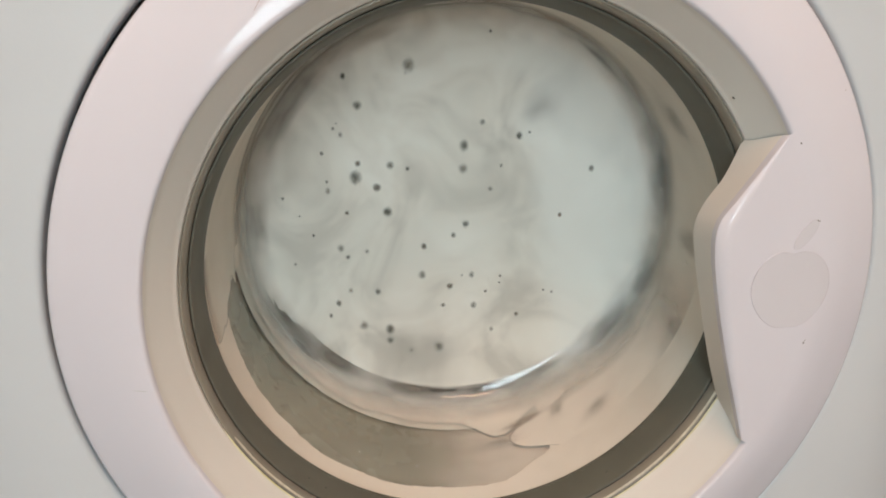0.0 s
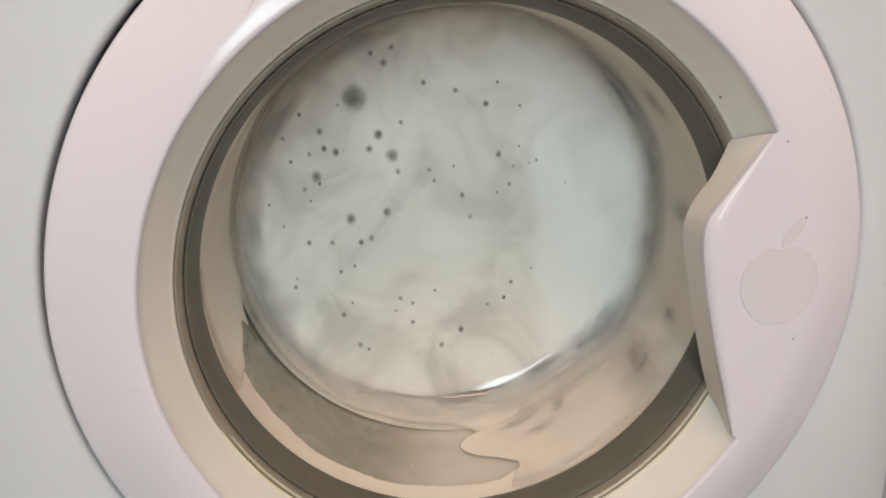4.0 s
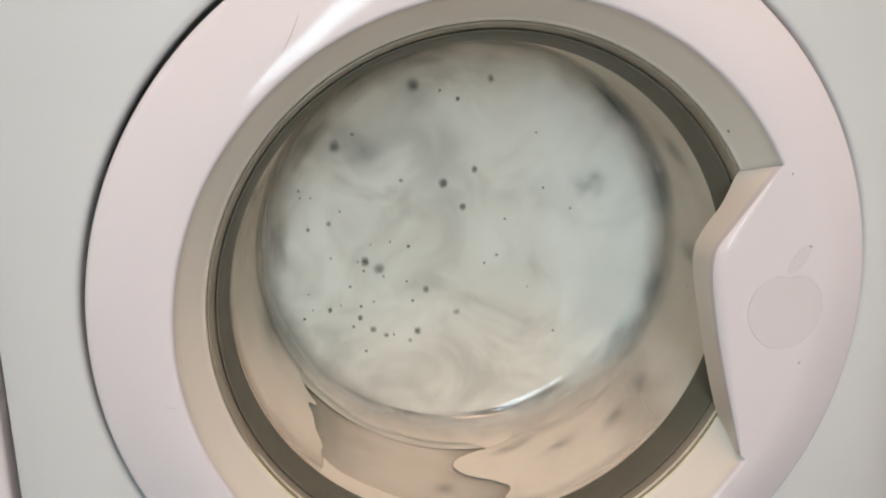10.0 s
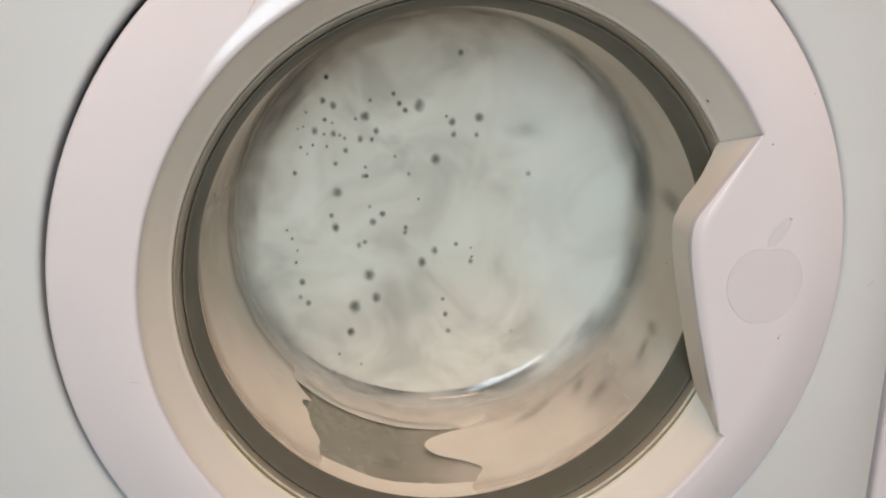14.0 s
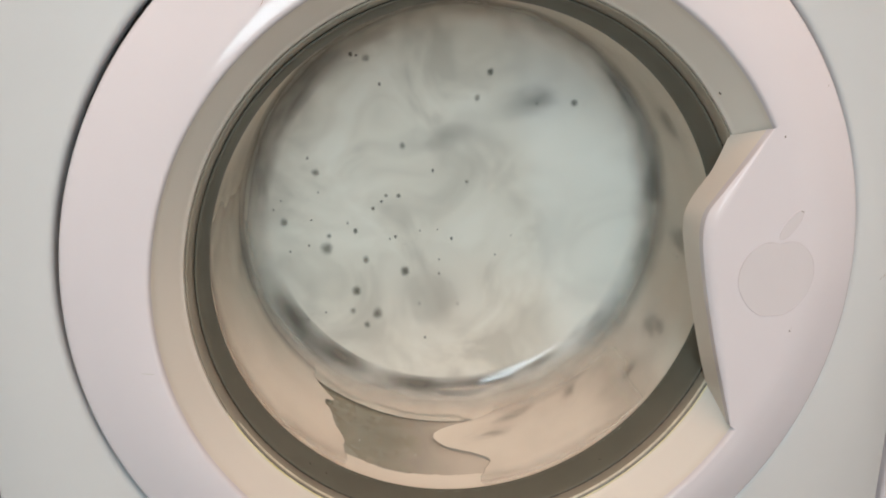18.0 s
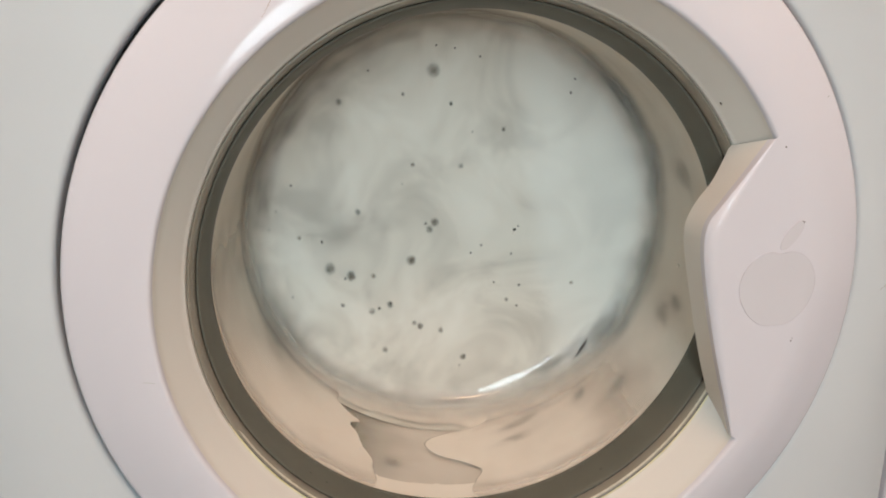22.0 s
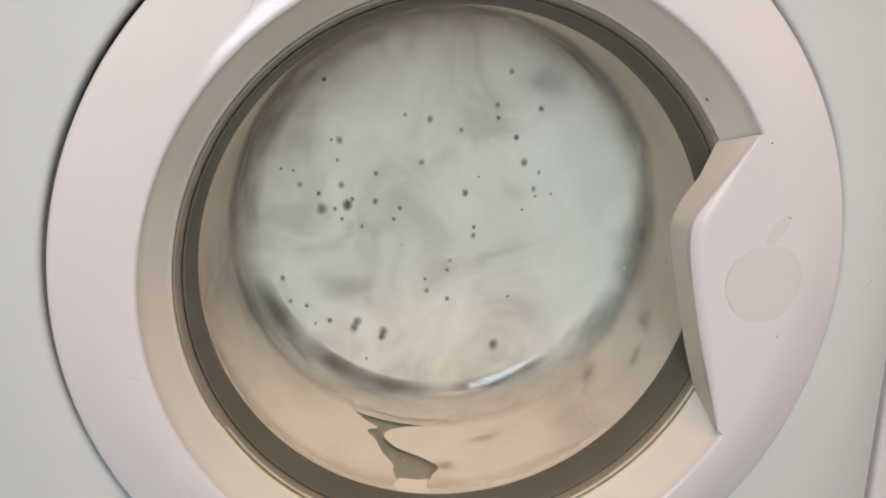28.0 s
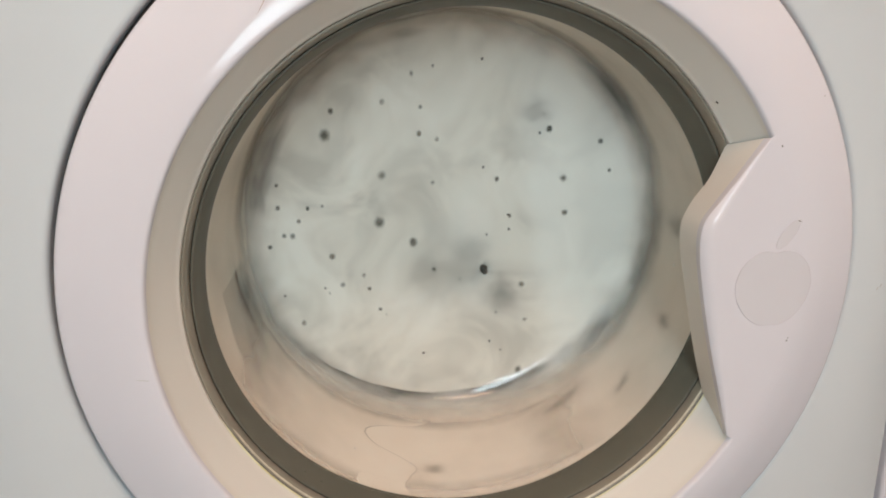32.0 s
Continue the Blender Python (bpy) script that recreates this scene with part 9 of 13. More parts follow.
    slide(4.2, [(0.4, -0.0450, -0.0382), (0.7, -0.0432, -0.0646), (1.0, -0.0411, -0.0899), (1.3, -0.0390, -0.1152)], [(3.3, -0.0391, 0.0015), (3.6, -0.0382, -0.0250), (3.9, -0.0370, -0.0510), (4.2, -0.0357, -0.0771), (4.5, -0.0340, -0.1023)], [(6.4, 0.0422, 0.0258), (6.7, 0.0410, 0.0132), (7.0, 0.0400, 0.0007), (7.3, 0.0390, -0.0119), (7.6, 0.0381, -0.0245)], [(14.5, 0.0406, 0.0505), (14.8, 0.0390, 0.0377), (15.1, 0.0377, 0.0245), (15.4, 0.0363, 0.0113), (15.7, 0.0351, -0.0021)], [(21.4, -0.1184, 0.0214), (21.7, -0.1148, 0.0071), (22.0, -0.1110, -0.0097), (22.3, -0.1071, -0.0265), (22.6, -0.1031, -0.0452)], [(28.7, 0.0913, 0.0966), (29.0, 0.0895, 0.0899), (29.3, 0.0878, 0.0832), (29.6, 0.0861, 0.0764)], kind=FAINT)
    slide(3.9, [(0.4, -0.0534, 0.0761), (0.7, -0.0538, 0.0509), (1.0, -0.0535, 0.0245), (1.3, -0.0533, -0.0019), (1.6, -0.0524, -0.0290)], [(6.4, 0.0257, -0.0302), (6.7, 0.0254, -0.0446), (7.0, 0.0253, -0.0585), (7.3, 0.0252, -0.0724), (7.6, 0.0252, -0.0855)], [(22.0, -0.1277, -0.0627)], [(28.4, 0.0329, 0.0421), (28.7, 0.0315, 0.0278), (29.0, 0.0303, 0.0132), (29.3, 0.0291, -0.0014), (29.6, 0.0282, -0.0161)], kind=FAINT)
    slide(4.3, [(0.4, -0.0807, 0.0506), (0.7, -0.0794, 0.0263), (1.0, -0.0776, 0.0007), (1.3, -0.0758, -0.0248), (1.6, -0.0735, -0.0511)], [(6.4, -0.0080, 0.0926), (6.7, -0.0099, 0.0720), (7.0, -0.0113, 0.0503), (7.3, -0.0127, 0.0286), (7.6, -0.0137, 0.0059)], [(26.2, -0.0723, 0.0230), (26.5, -0.0707, -0.0035), (26.8, -0.0686, -0.0305), (27.1, -0.0665, -0.0576), (27.4, -0.0639, -0.0846)], kind=FAINT)
    slide(4.3, [(0.4, -0.0935, 0.0630), (0.7, -0.0921, 0.0423), (1.0, -0.0902, 0.0199), (1.3, -0.0883, -0.0025), (1.6, -0.0859, -0.0262)], [(3.2, -0.1053, 0.0692), (3.5, -0.1036, 0.0530), (3.8, -0.1015, 0.0347), (4.1, -0.0995, 0.0165), (4.4, -0.0970, -0.0034)], [(6.4, -0.0336, 0.0168), (6.7, -0.0333, -0.0092), (7.0, -0.0325, -0.0350), (7.3, -0.0317, -0.0608), (7.6, -0.0304, -0.0860)], kind=FAINT)
    slide(4.3, [(0.4, -0.0935, 0.0780), (0.7, -0.0925, 0.0586), (1.0, -0.0911, 0.0373), (1.3, -0.0896, 0.0160), (1.6, -0.0876, -0.0067)], [(6.4, -0.1069, 0.0171), (6.7, -0.1037, -0.0022), (7.0, -0.1001, -0.0233), (7.3, -0.0965, -0.0445), (7.6, -0.0927, -0.0669)], kind=FAINT)
    slide(3.9, [(0.4, 0.0330, 0.0069), (0.7, 0.0322, -0.0071), (1.0, 0.0315, -0.0210), (1.3, 0.0308, -0.0349), (1.6, 0.0303, -0.0484)], [(14.6, -0.0531, 0.1163), (14.9, -0.0545, 0.0941), (15.2, -0.0553, 0.0701), (15.5, -0.0561, 0.0461), (15.8, -0.0563, 0.0206)], [(26.4, -0.0609, 0.0992), (26.7, -0.0616, 0.0759), (27.0, -0.0617, 0.0510), (27.3, -0.0618, 0.0260), (27.6, -0.0613, -0.0001)], kind=FAINT)
    slide(4.8, [(0.4, 0.0027, -0.0750), (0.7, 0.0034, -0.0921), (1.0, 0.0044, -0.1079), (1.3, 0.0053, -0.1237)], [(6.4, -0.0758, 0.0685), (6.7, -0.0752, 0.0445), (7.0, -0.0740, 0.0191), (7.3, -0.0729, -0.0063), (7.6, -0.0711, -0.0326)], [(9.4, -0.1089, -0.0072), (9.7, -0.1050, -0.0268), (10.0, -0.1008, -0.0480), (10.3, -0.0966, -0.0693), (10.6, -0.0921, -0.0917)], [(17.4, -0.0739, 0.0406), (17.7, -0.0727, 0.0149), (18.0, -0.0709, -0.0118), (18.3, -0.0691, -0.0384), (18.6, -0.0667, -0.0655)], [(21.4, 0.0719, -0.0999), (21.7, 0.0719, -0.1053), (22.0, 0.0721, -0.1107)], [(26.3, -0.0801, 0.0675), (26.6, -0.0793, 0.0442), (26.9, -0.0780, 0.0193), (27.2, -0.0766, -0.0055), (27.5, -0.0747, -0.0314)], [(28.4, -0.0486, 0.0948), (28.7, -0.0496, 0.0707), (29.0, -0.0499, 0.0453), (29.3, -0.0503, 0.0198), (29.6, -0.0500, -0.0067)], kind=CRISP)
    slide(3.9, [(0.4, 0.0521, -0.1035), (0.7, 0.0522, -0.1089), (1.0, 0.0524, -0.1143), (1.3, 0.0527, -0.1197)], [(3.3, -0.0671, -0.0321), (3.6, -0.0645, -0.0592), (3.9, -0.0616, -0.0858), (4.2, -0.0586, -0.1123)], [(6.7, -0.0643, 0.1085), (7.0, -0.0652, 0.0863), (7.3, -0.0661, 0.0640), (7.6, -0.0663, 0.0402)], [(9.7, -0.0053, 0.1230), (10.0, -0.0080, 0.1047), (10.3, -0.0106, 0.0865), (10.6, -0.0129, 0.0666)], [(17.4, -0.0593, 0.0575), (17.7, -0.0590, 0.0315), (18.0, -0.0581, 0.0045), (18.3, -0.0573, -0.0224), (18.6, -0.0558, -0.0498)], [(21.4, 0.0007, 0.1205), (21.7, -0.0020, 0.1030), (22.0, -0.0043, 0.0839), (22.3, -0.0065, 0.0649), (22.6, -0.0083, 0.0445)], [(28.4, -0.0831, 0.0287), (28.7, -0.0812, 0.0038), (29.0, -0.0788, -0.0221), (29.3, -0.0764, -0.0479), (29.6, -0.0735, -0.0743)], kind=CRISP)
    slide(3.4, [(0.7, 0.0145, 0.1243), (1.0, 0.0116, 0.1094), (1.3, 0.0087, 0.0945), (1.6, 0.0061, 0.0781)], [(3.3, -0.0930, 0.0752), (3.6, -0.0919, 0.0553), (3.9, -0.0904, 0.0337), (4.2, -0.0888, 0.0121), (4.5, -0.0868, -0.0110)], [(6.4, -0.0941, 0.0719), (6.7, -0.0929, 0.0521), (7.0, -0.0912, 0.0305), (7.3, -0.0895, 0.0089), (7.6, -0.0874, -0.0141)], [(9.4, -0.0422, 0.0107), (9.7, -0.0414, -0.0161), (10.0, -0.0402, -0.0426), (10.3, -0.0390, -0.0691), (10.6, -0.0373, -0.0950)], [(14.6, -0.0120, 0.0210), (14.9, -0.0124, -0.0019), (15.2, -0.0123, -0.0248), (15.5, -0.0122, -0.0476), (15.8, -0.0118, -0.0700)], [(17.4, -0.0435, 0.0366), (17.7, -0.0432, 0.0101), (18.0, -0.0425, -0.0168), (18.3, -0.0417, -0.0436), (18.6, -0.0404, -0.0703)], [(21.4, -0.0596, -0.0103), (21.7, -0.0578, -0.0378), (22.0, -0.0555, -0.0648), (22.3, -0.0533, -0.0919), (22.6, -0.0506, -0.1180)], [(28.4, 0.0369, 0.0527), (28.7, 0.0353, 0.0392), (29.0, 0.0340, 0.0253), (29.3, 0.0326, 0.0115), (29.6, 0.0314, -0.0027)], kind=CRISP)
    slide(3.4, [(0.4, 0.0130, 0.0456), (0.7, 0.0117, 0.0274), (1.0, 0.0107, 0.0088), (1.3, 0.0098, -0.0097), (1.6, 0.0092, -0.0284)], [(6.4, -0.1203, 0.0031), (6.7, -0.1161, -0.0114), (7.0, -0.1117, -0.0284), (7.3, -0.1074, -0.0454), (7.6, -0.1028, -0.0644)], [(9.4, -0.0795, 0.0330), (9.7, -0.0778, 0.0077), (10.0, -0.0756, -0.0185), (10.3, -0.0735, -0.0448), (10.6, -0.0708, -0.0714)], [(17.4, -0.0526, 0.0621), (17.7, -0.0527, 0.0362), (18.0, -0.0521, 0.0093), (18.3, -0.0515, -0.0175), (18.6, -0.0504, -0.0448)], [(21.4, 0.0484, -0.0304), (21.7, 0.0479, -0.0402), (22.0, 0.0475, -0.0497), (22.3, 0.0471, -0.0592), (22.6, 0.0468, -0.0682)], [(25.6, -0.0672, 0.0448), (25.9, -0.0663, 0.0187), (26.2, -0.0648, -0.0083), (26.5, -0.0634, -0.0353), (26.8, -0.0614, -0.0627)], [(28.4, -0.0561, 0.0773), (28.7, -0.0564, 0.0522), (29.0, -0.0561, 0.0259), (29.3, -0.0558, -0.0004), (29.6, -0.0549, -0.0275)], kind=CRISP)
    slide(3.3, [(0.4, 0.0113, 0.1325), (0.7, 0.0082, 0.1177), (1.0, 0.0055, 0.1012), (1.3, 0.0028, 0.0848), (1.6, 0.0005, 0.0669)], [(6.4, -0.1289, 0.0132), (6.7, -0.1246, 0.0037), (7.0, -0.1203, -0.0087), (7.3, -0.1159, -0.0211), (7.6, -0.1114, -0.0361)], [(9.4, -0.0835, 0.0058), (9.7, -0.0811, -0.0197), (10.0, -0.0782, -0.0458), (10.3, -0.0752, -0.0720), (10.6, -0.0719, -0.0982)], [(17.4, -0.0013, 0.0229), (17.7, -0.0019, 0.0019), (18.0, -0.0022, -0.0192), (18.3, -0.0025, -0.0402), (18.6, -0.0024, -0.0608)], [(21.4, 0.0444, 0.0168), (21.7, 0.0433, 0.0048), (22.0, 0.0424, -0.0072), (22.3, 0.0415, -0.0192), (22.6, 0.0407, -0.0311)], [(28.4, -0.0600, 0.0415), (28.7, -0.0593, 0.0149), (29.0, -0.0580, -0.0124), (29.3, -0.0567, -0.0397), (29.6, -0.0549, -0.0671)], kind=CRISP)
    slide(3.1, [(1.0, 0.0017, 0.1201), (1.3, -0.0014, 0.1044), (1.6, -0.0041, 0.0871)], [(3.1, -0.0726, 0.0461), (3.4, -0.0715, 0.0204), (3.7, -0.0699, -0.0062), (4.0, -0.0683, -0.0328), (4.3, -0.0661, -0.0599)], [(6.4, 0.0662, 0.0351), (6.7, 0.0649, 0.0263), (7.0, 0.0638, 0.0174), (7.3, 0.0626, 0.0085), (7.6, 0.0615, -0.0004)], [(9.4, -0.0908, -0.0117), (9.7, -0.0876, -0.0363), (10.0, -0.0840, -0.0615), (10.3, -0.0804, -0.0867)], [(17.4, -0.0134, 0.0761), (17.7, -0.0149, 0.0540), (18.0, -0.0158, 0.0310), (18.3, -0.0167, 0.0080), (18.6, -0.0172, -0.0156)], [(21.7, -0.0353, 0.1128), (22.0, -0.0372, 0.0905), (22.3, -0.0390, 0.0682), (22.6, -0.0402, 0.0443)], [(28.4, -0.0608, 0.0827), (28.7, -0.0611, 0.0582), (29.0, -0.0607, 0.0323), (29.3, -0.0604, 0.0064), (29.6, -0.0595, -0.0205)], kind=CRISP)
    slide(3.1, [(1.0, -0.0194, 0.1233), (1.3, -0.0223, 0.1052), (1.6, -0.0248, 0.0852)], [(3.3, 0.0272, -0.0351), (3.6, 0.0269, -0.0490), (3.9, 0.0268, -0.0623), (4.2, 0.0268, -0.0757), (4.5, 0.0268, -0.0882)], [(6.4, 0.0607, 0.0889), (6.7, 0.0586, 0.0799), (7.0, 0.0566, 0.0705), (7.3, 0.0546, 0.0610), (7.6, 0.0527, 0.0510)], [(9.4, -0.0910, 0.0184), (9.7, -0.0885, -0.0054), (10.0, -0.0856, -0.0302), (10.3, -0.0826, -0.0551), (10.6, -0.0793, -0.0806)], [(17.4, -0.0242, -0.0504), (17.7, -0.0230, -0.0739), (18.0, -0.0215, -0.0960), (18.3, -0.0200, -0.1181)], [(21.4, -0.0848, 0.0104), (21.7, -0.0824, -0.0148), (22.0, -0.0795, -0.0408), (22.3, -0.0766, -0.0668), (22.6, -0.0733, -0.0929)], [(25.4, 0.0456, -0.0815), (25.7, 0.0456, -0.0889), (26.0, 0.0457, -0.0957), (26.3, 0.0458, -0.1025), (26.6, 0.0460, -0.1088)], [(28.4, -0.0863, 0.0460), (28.7, -0.0847, 0.0225), (29.0, -0.0826, -0.0023), (29.3, -0.0805, -0.0271), (29.6, -0.0779, -0.0528)], kind=CRISP)
    slide(3.0, [(0.4, -0.0184, 0.0649), (0.7, -0.0194, 0.0417), (1.0, -0.0200, 0.0177), (1.3, -0.0206, -0.0062), (1.6, -0.0207, -0.0305)], [(2.5, -0.0823, 0.0238), (2.8, -0.0803, -0.0014), (3.1, -0.0778, -0.0275), (3.4, -0.0753, -0.0536), (3.7, -0.0724, -0.0800)], [(6.4, 0.0516, 0.0923), (6.7, 0.0493, 0.0821), (7.0, 0.0472, 0.0713), (7.3, 0.0451, 0.0605), (7.6, 0.0432, 0.0491)], [(9.4, -0.1307, -0.0296), (9.7, -0.1251, -0.0404), (10.0, -0.1196, -0.0543), (10.3, -0.1140, -0.0681)], [(14.5, -0.0640, 0.0451), (14.8, -0.0633, 0.0187), (15.1, -0.0619, -0.0084), (15.4, -0.0606, -0.0355), (15.7, -0.0587, -0.0629)], [(17.7, -0.0508, 0.1137), (18.0, -0.0522, 0.0912), (18.3, -0.0537, 0.0687), (18.6, -0.0545, 0.0445)], [(21.4, -0.1010, 0.0299), (21.7, -0.0983, 0.0093), (22.0, -0.0953, -0.0130), (22.3, -0.0923, -0.0353), (22.6, -0.0889, -0.0588)], [(26.3, 0.0293, -0.0058), (26.6, 0.0286, -0.0203), (26.9, 0.0281, -0.0345), (27.2, 0.0277, -0.0487), (27.5, 0.0274, -0.0625)], [(28.4, 0.0679, -0.0102), (28.7, 0.0672, -0.0178), (29.0, 0.0665, -0.0251), (29.3, 0.0659, -0.0325), (29.6, 0.0653, -0.0396)], kind=CRISP)
    slide(2.9, [(0.4, -0.0614, 0.0436), (0.7, -0.0607, 0.0171), (1.0, -0.0594, -0.0101), (1.3, -0.0581, -0.0374), (1.6, -0.0563, -0.0648)], [(6.4, 0.0376, -0.0753), (6.7, 0.0377, -0.0848), (7.0, 0.0378, -0.0936), (7.3, 0.0380, -0.1024), (7.6, 0.0382, -0.1104)], [(9.4, 0.0576, 0.0608), (9.7, 0.0558, 0.0509), (10.0, 0.0543, 0.0406), (10.3, 0.0527, 0.0303), (10.6, 0.0513, 0.0197)], [(14.4, 0.0072, 0.1318), (14.7, 0.0042, 0.1162), (15.0, 0.0015, 0.0990), (15.3, -0.0011, 0.0818), (15.6, -0.0033, 0.0631)], [(18.0, -0.0673, 0.1103), (18.3, -0.0688, 0.0904), (18.6, -0.0697, 0.0689)], [(21.4, -0.1208, 0.0523), (21.7, -0.1180, 0.0415), (22.0, -0.1150, 0.0284), (22.3, -0.1120, 0.0152), (22.6, -0.1088, 0.0000)], [(29.0, 0.0641, 0.1229), (29.3, 0.0614, 0.1164), (29.6, 0.0586, 0.1093)], kind=CRISP)
    slide(2.8, [(0.4, -0.0643, 0.0522), (0.7, -0.0637, 0.0262), (1.0, -0.0625, -0.0008), (1.3, -0.0613, -0.0277), (1.6, -0.0596, -0.0551)], [(2.3, 0.0456, 0.1211), (2.6, 0.0428, 0.1113), (2.9, 0.0401, 0.1006), (3.2, 0.0374, 0.0899), (3.5, 0.0349, 0.0782)], [(6.4, -0.0081, -0.0514), (6.7, -0.0074, -0.0719), (7.0, -0.0064, -0.0913), (7.3, -0.0054, -0.1107), (7.6, -0.0042, -0.1286)], [(9.4, 0.0138, 0.0213), (9.7, 0.0129, 0.0031), (10.0, 0.0124, -0.0149), (10.3, 0.0118, -0.0330), (10.6, 0.0115, -0.0508)], [(17.4, -0.0795, 0.0449), (17.7, -0.0782, 0.0201), (18.0, -0.0763, -0.0058), (18.3, -0.0744, -0.0317), (18.6, -0.0720, -0.0583)], [(22.0, 0.0814, 0.1001), (22.3, 0.0793, 0.0936), (22.6, 0.0773, 0.0869)], [(28.4, 0.0634, -0.0007), (28.7, 0.0626, -0.0091), (29.0, 0.0618, -0.0175), (29.3, 0.0611, -0.0258), (29.6, 0.0604, -0.0339)], kind=CRISP)
    slide(2.7, [(0.4, 0.0297, -0.0602), (0.7, 0.0297, -0.0723), (1.0, 0.0298, -0.0836), (1.3, 0.0300, -0.0950), (1.6, 0.0302, -0.1055)], [(3.1, -0.0778, 0.0187), (3.4, -0.0759, -0.0073), (3.7, -0.0734, -0.0340), (4.0, -0.0710, -0.0606), (4.3, -0.0681, -0.0874)], [(6.4, -0.0710, 0.1058), (6.7, -0.0716, 0.0841), (7.0, -0.0716, 0.0606), (7.3, -0.0716, 0.0372), (7.6, -0.0710, 0.0123)], [(9.7, -0.0176, 0.1299), (10.0, -0.0202, 0.1105), (10.3, -0.0229, 0.0912), (10.6, -0.0250, 0.0701)], [(17.4, -0.1057, 0.0745), (17.7, -0.1042, 0.0589), (18.0, -0.1023, 0.0413), (18.3, -0.1003, 0.0238), (18.6, -0.0980, 0.0045)], [(21.4, 0.0831, 0.1041), (21.7, 0.0811, 0.0976), (22.0, 0.0791, 0.0907), (22.3, 0.0771, 0.0839), (22.6, 0.0752, 0.0767)], [(26.2, -0.0495, -0.0029), (26.5, -0.0482, -0.0301), (26.8, -0.0465, -0.0569), (27.1, -0.0448, -0.0837), (27.4, -0.0426, -0.1096)], [(28.4, 0.0546, -0.0178), (28.7, 0.0539, -0.0271), (29.0, 0.0533, -0.0361), (29.3, 0.0528, -0.0451), (29.6, 0.0523, -0.0538)], kind=CRISP)
    slide(2.7, [(0.4, 0.0065, 0.0901), (0.7, 0.0044, 0.0718), (1.0, 0.0027, 0.0525), (1.3, 0.0011, 0.0332), (1.6, -0.0002, 0.0131)], [(6.4, -0.0839, 0.0808), (6.7, -0.0834, 0.0592), (7.0, -0.0822, 0.0358), (7.3, -0.0811, 0.0125), (7.6, -0.0794, -0.0121)], [(9.4, -0.0460, 0.0263), (9.7, -0.0455, -0.0005), (10.0, -0.0444, -0.0275), (10.3, -0.0433, -0.0545), (10.6, -0.0418, -0.0811)], [(17.4, -0.1110, 0.0159), (17.7, -0.1076, -0.0019), (18.0, -0.1038, -0.0218), (18.3, -0.1001, -0.0417), (18.6, -0.0961, -0.0631)], [(21.4, 0.0467, -0.0479), (21.7, 0.0464, -0.0572), (22.0, 0.0462, -0.0660), (22.3, 0.0460, -0.0748), (22.6, 0.0459, -0.0831)], [(25.6, 0.0477, 0.1242), (25.9, 0.0448, 0.1149), (26.2, 0.0421, 0.1047), (26.5, 0.0394, 0.0945), (26.8, 0.0368, 0.0834)], [(28.4, 0.0472, 0.0172), (28.7, 0.0461, 0.0057), (29.0, 0.0451, -0.0058), (29.3, 0.0442, -0.0173), (29.6, 0.0434, -0.0287)], kind=CRISP)
    slide(2.7, [(0.4, 0.0003, 0.0808), (0.7, -0.0015, 0.0611), (1.0, -0.0029, 0.0404), (1.3, -0.0042, 0.0198), (1.6, -0.0051, -0.0016)], [(3.3, 0.0356, 0.0499), (3.6, 0.0340, 0.0361), (3.9, 0.0327, 0.0220), (4.2, 0.0314, 0.0079), (4.5, 0.0303, -0.0065)], [(6.4, -0.0900, -0.0090), (6.7, -0.0869, -0.0337), (7.0, -0.0834, -0.0590), (7.3, -0.0799, -0.0843), (7.6, -0.0761, -0.1097)], [(9.4, -0.0585, -0.0147), (9.7, -0.0567, -0.0421), (10.0, -0.0544, -0.0690), (10.3, -0.0521, -0.0959), (10.6, -0.0494, -0.1218)], [(17.4, -0.1263, 0.0002), (17.7, -0.1217, -0.0115), (18.0, -0.1171, -0.0260), (18.3, -0.1124, -0.0406), (18.6, -0.1077, -0.0575)], [(21.4, 0.0423, -0.0012), (21.7, 0.0415, -0.0133), (22.0, 0.0408, -0.0251), (22.3, 0.0401, -0.0369), (22.6, 0.0396, -0.0485)], [(26.3, -0.0753, -0.0230), (26.6, -0.0725, -0.0497), (26.9, -0.0694, -0.0763), (27.2, -0.0663, -0.1029)], [(28.4, 0.0441, 0.0626), (28.7, 0.0423, 0.0506), (29.0, 0.0407, 0.0380), (29.3, 0.0391, 0.0255), (29.6, 0.0377, 0.0126)], kind=CRISP)
    slide(2.5, [(0.4, -0.1060, 0.0017), (0.7, -0.1025, -0.0185), (1.0, -0.0986, -0.0404), (1.3, -0.0947, -0.0623), (1.6, -0.0905, -0.0852)], [(6.4, -0.1234, -0.0112), (6.7, -0.1186, -0.0250), (7.0, -0.1138, -0.0414), (7.3, -0.1090, -0.0577), (7.6, -0.1040, -0.0762)], [(9.4, -0.0572, 0.0560), (9.7, -0.0569, 0.0299), (10.0, -0.0561, 0.0029), (10.3, -0.0552, -0.0242), (10.6, -0.0538, -0.0516)], [(17.4, 0.0608, 0.0949), (17.7, 0.0585, 0.0861), (18.0, 0.0564, 0.0768), (18.3, 0.0543, 0.0675), (18.6, 0.0523, 0.0576)], [(21.7, 0.0182, 0.1294), (22.0, 0.0151, 0.1155), (22.3, 0.0121, 0.1016), (22.6, 0.0093, 0.0862)], [(28.4, 0.0384, 0.0616), (28.7, 0.0367, 0.0485), (29.0, 0.0351, 0.0349), (29.3, 0.0336, 0.0213), (29.6, 0.0323, 0.0074)], kind=CRISP)
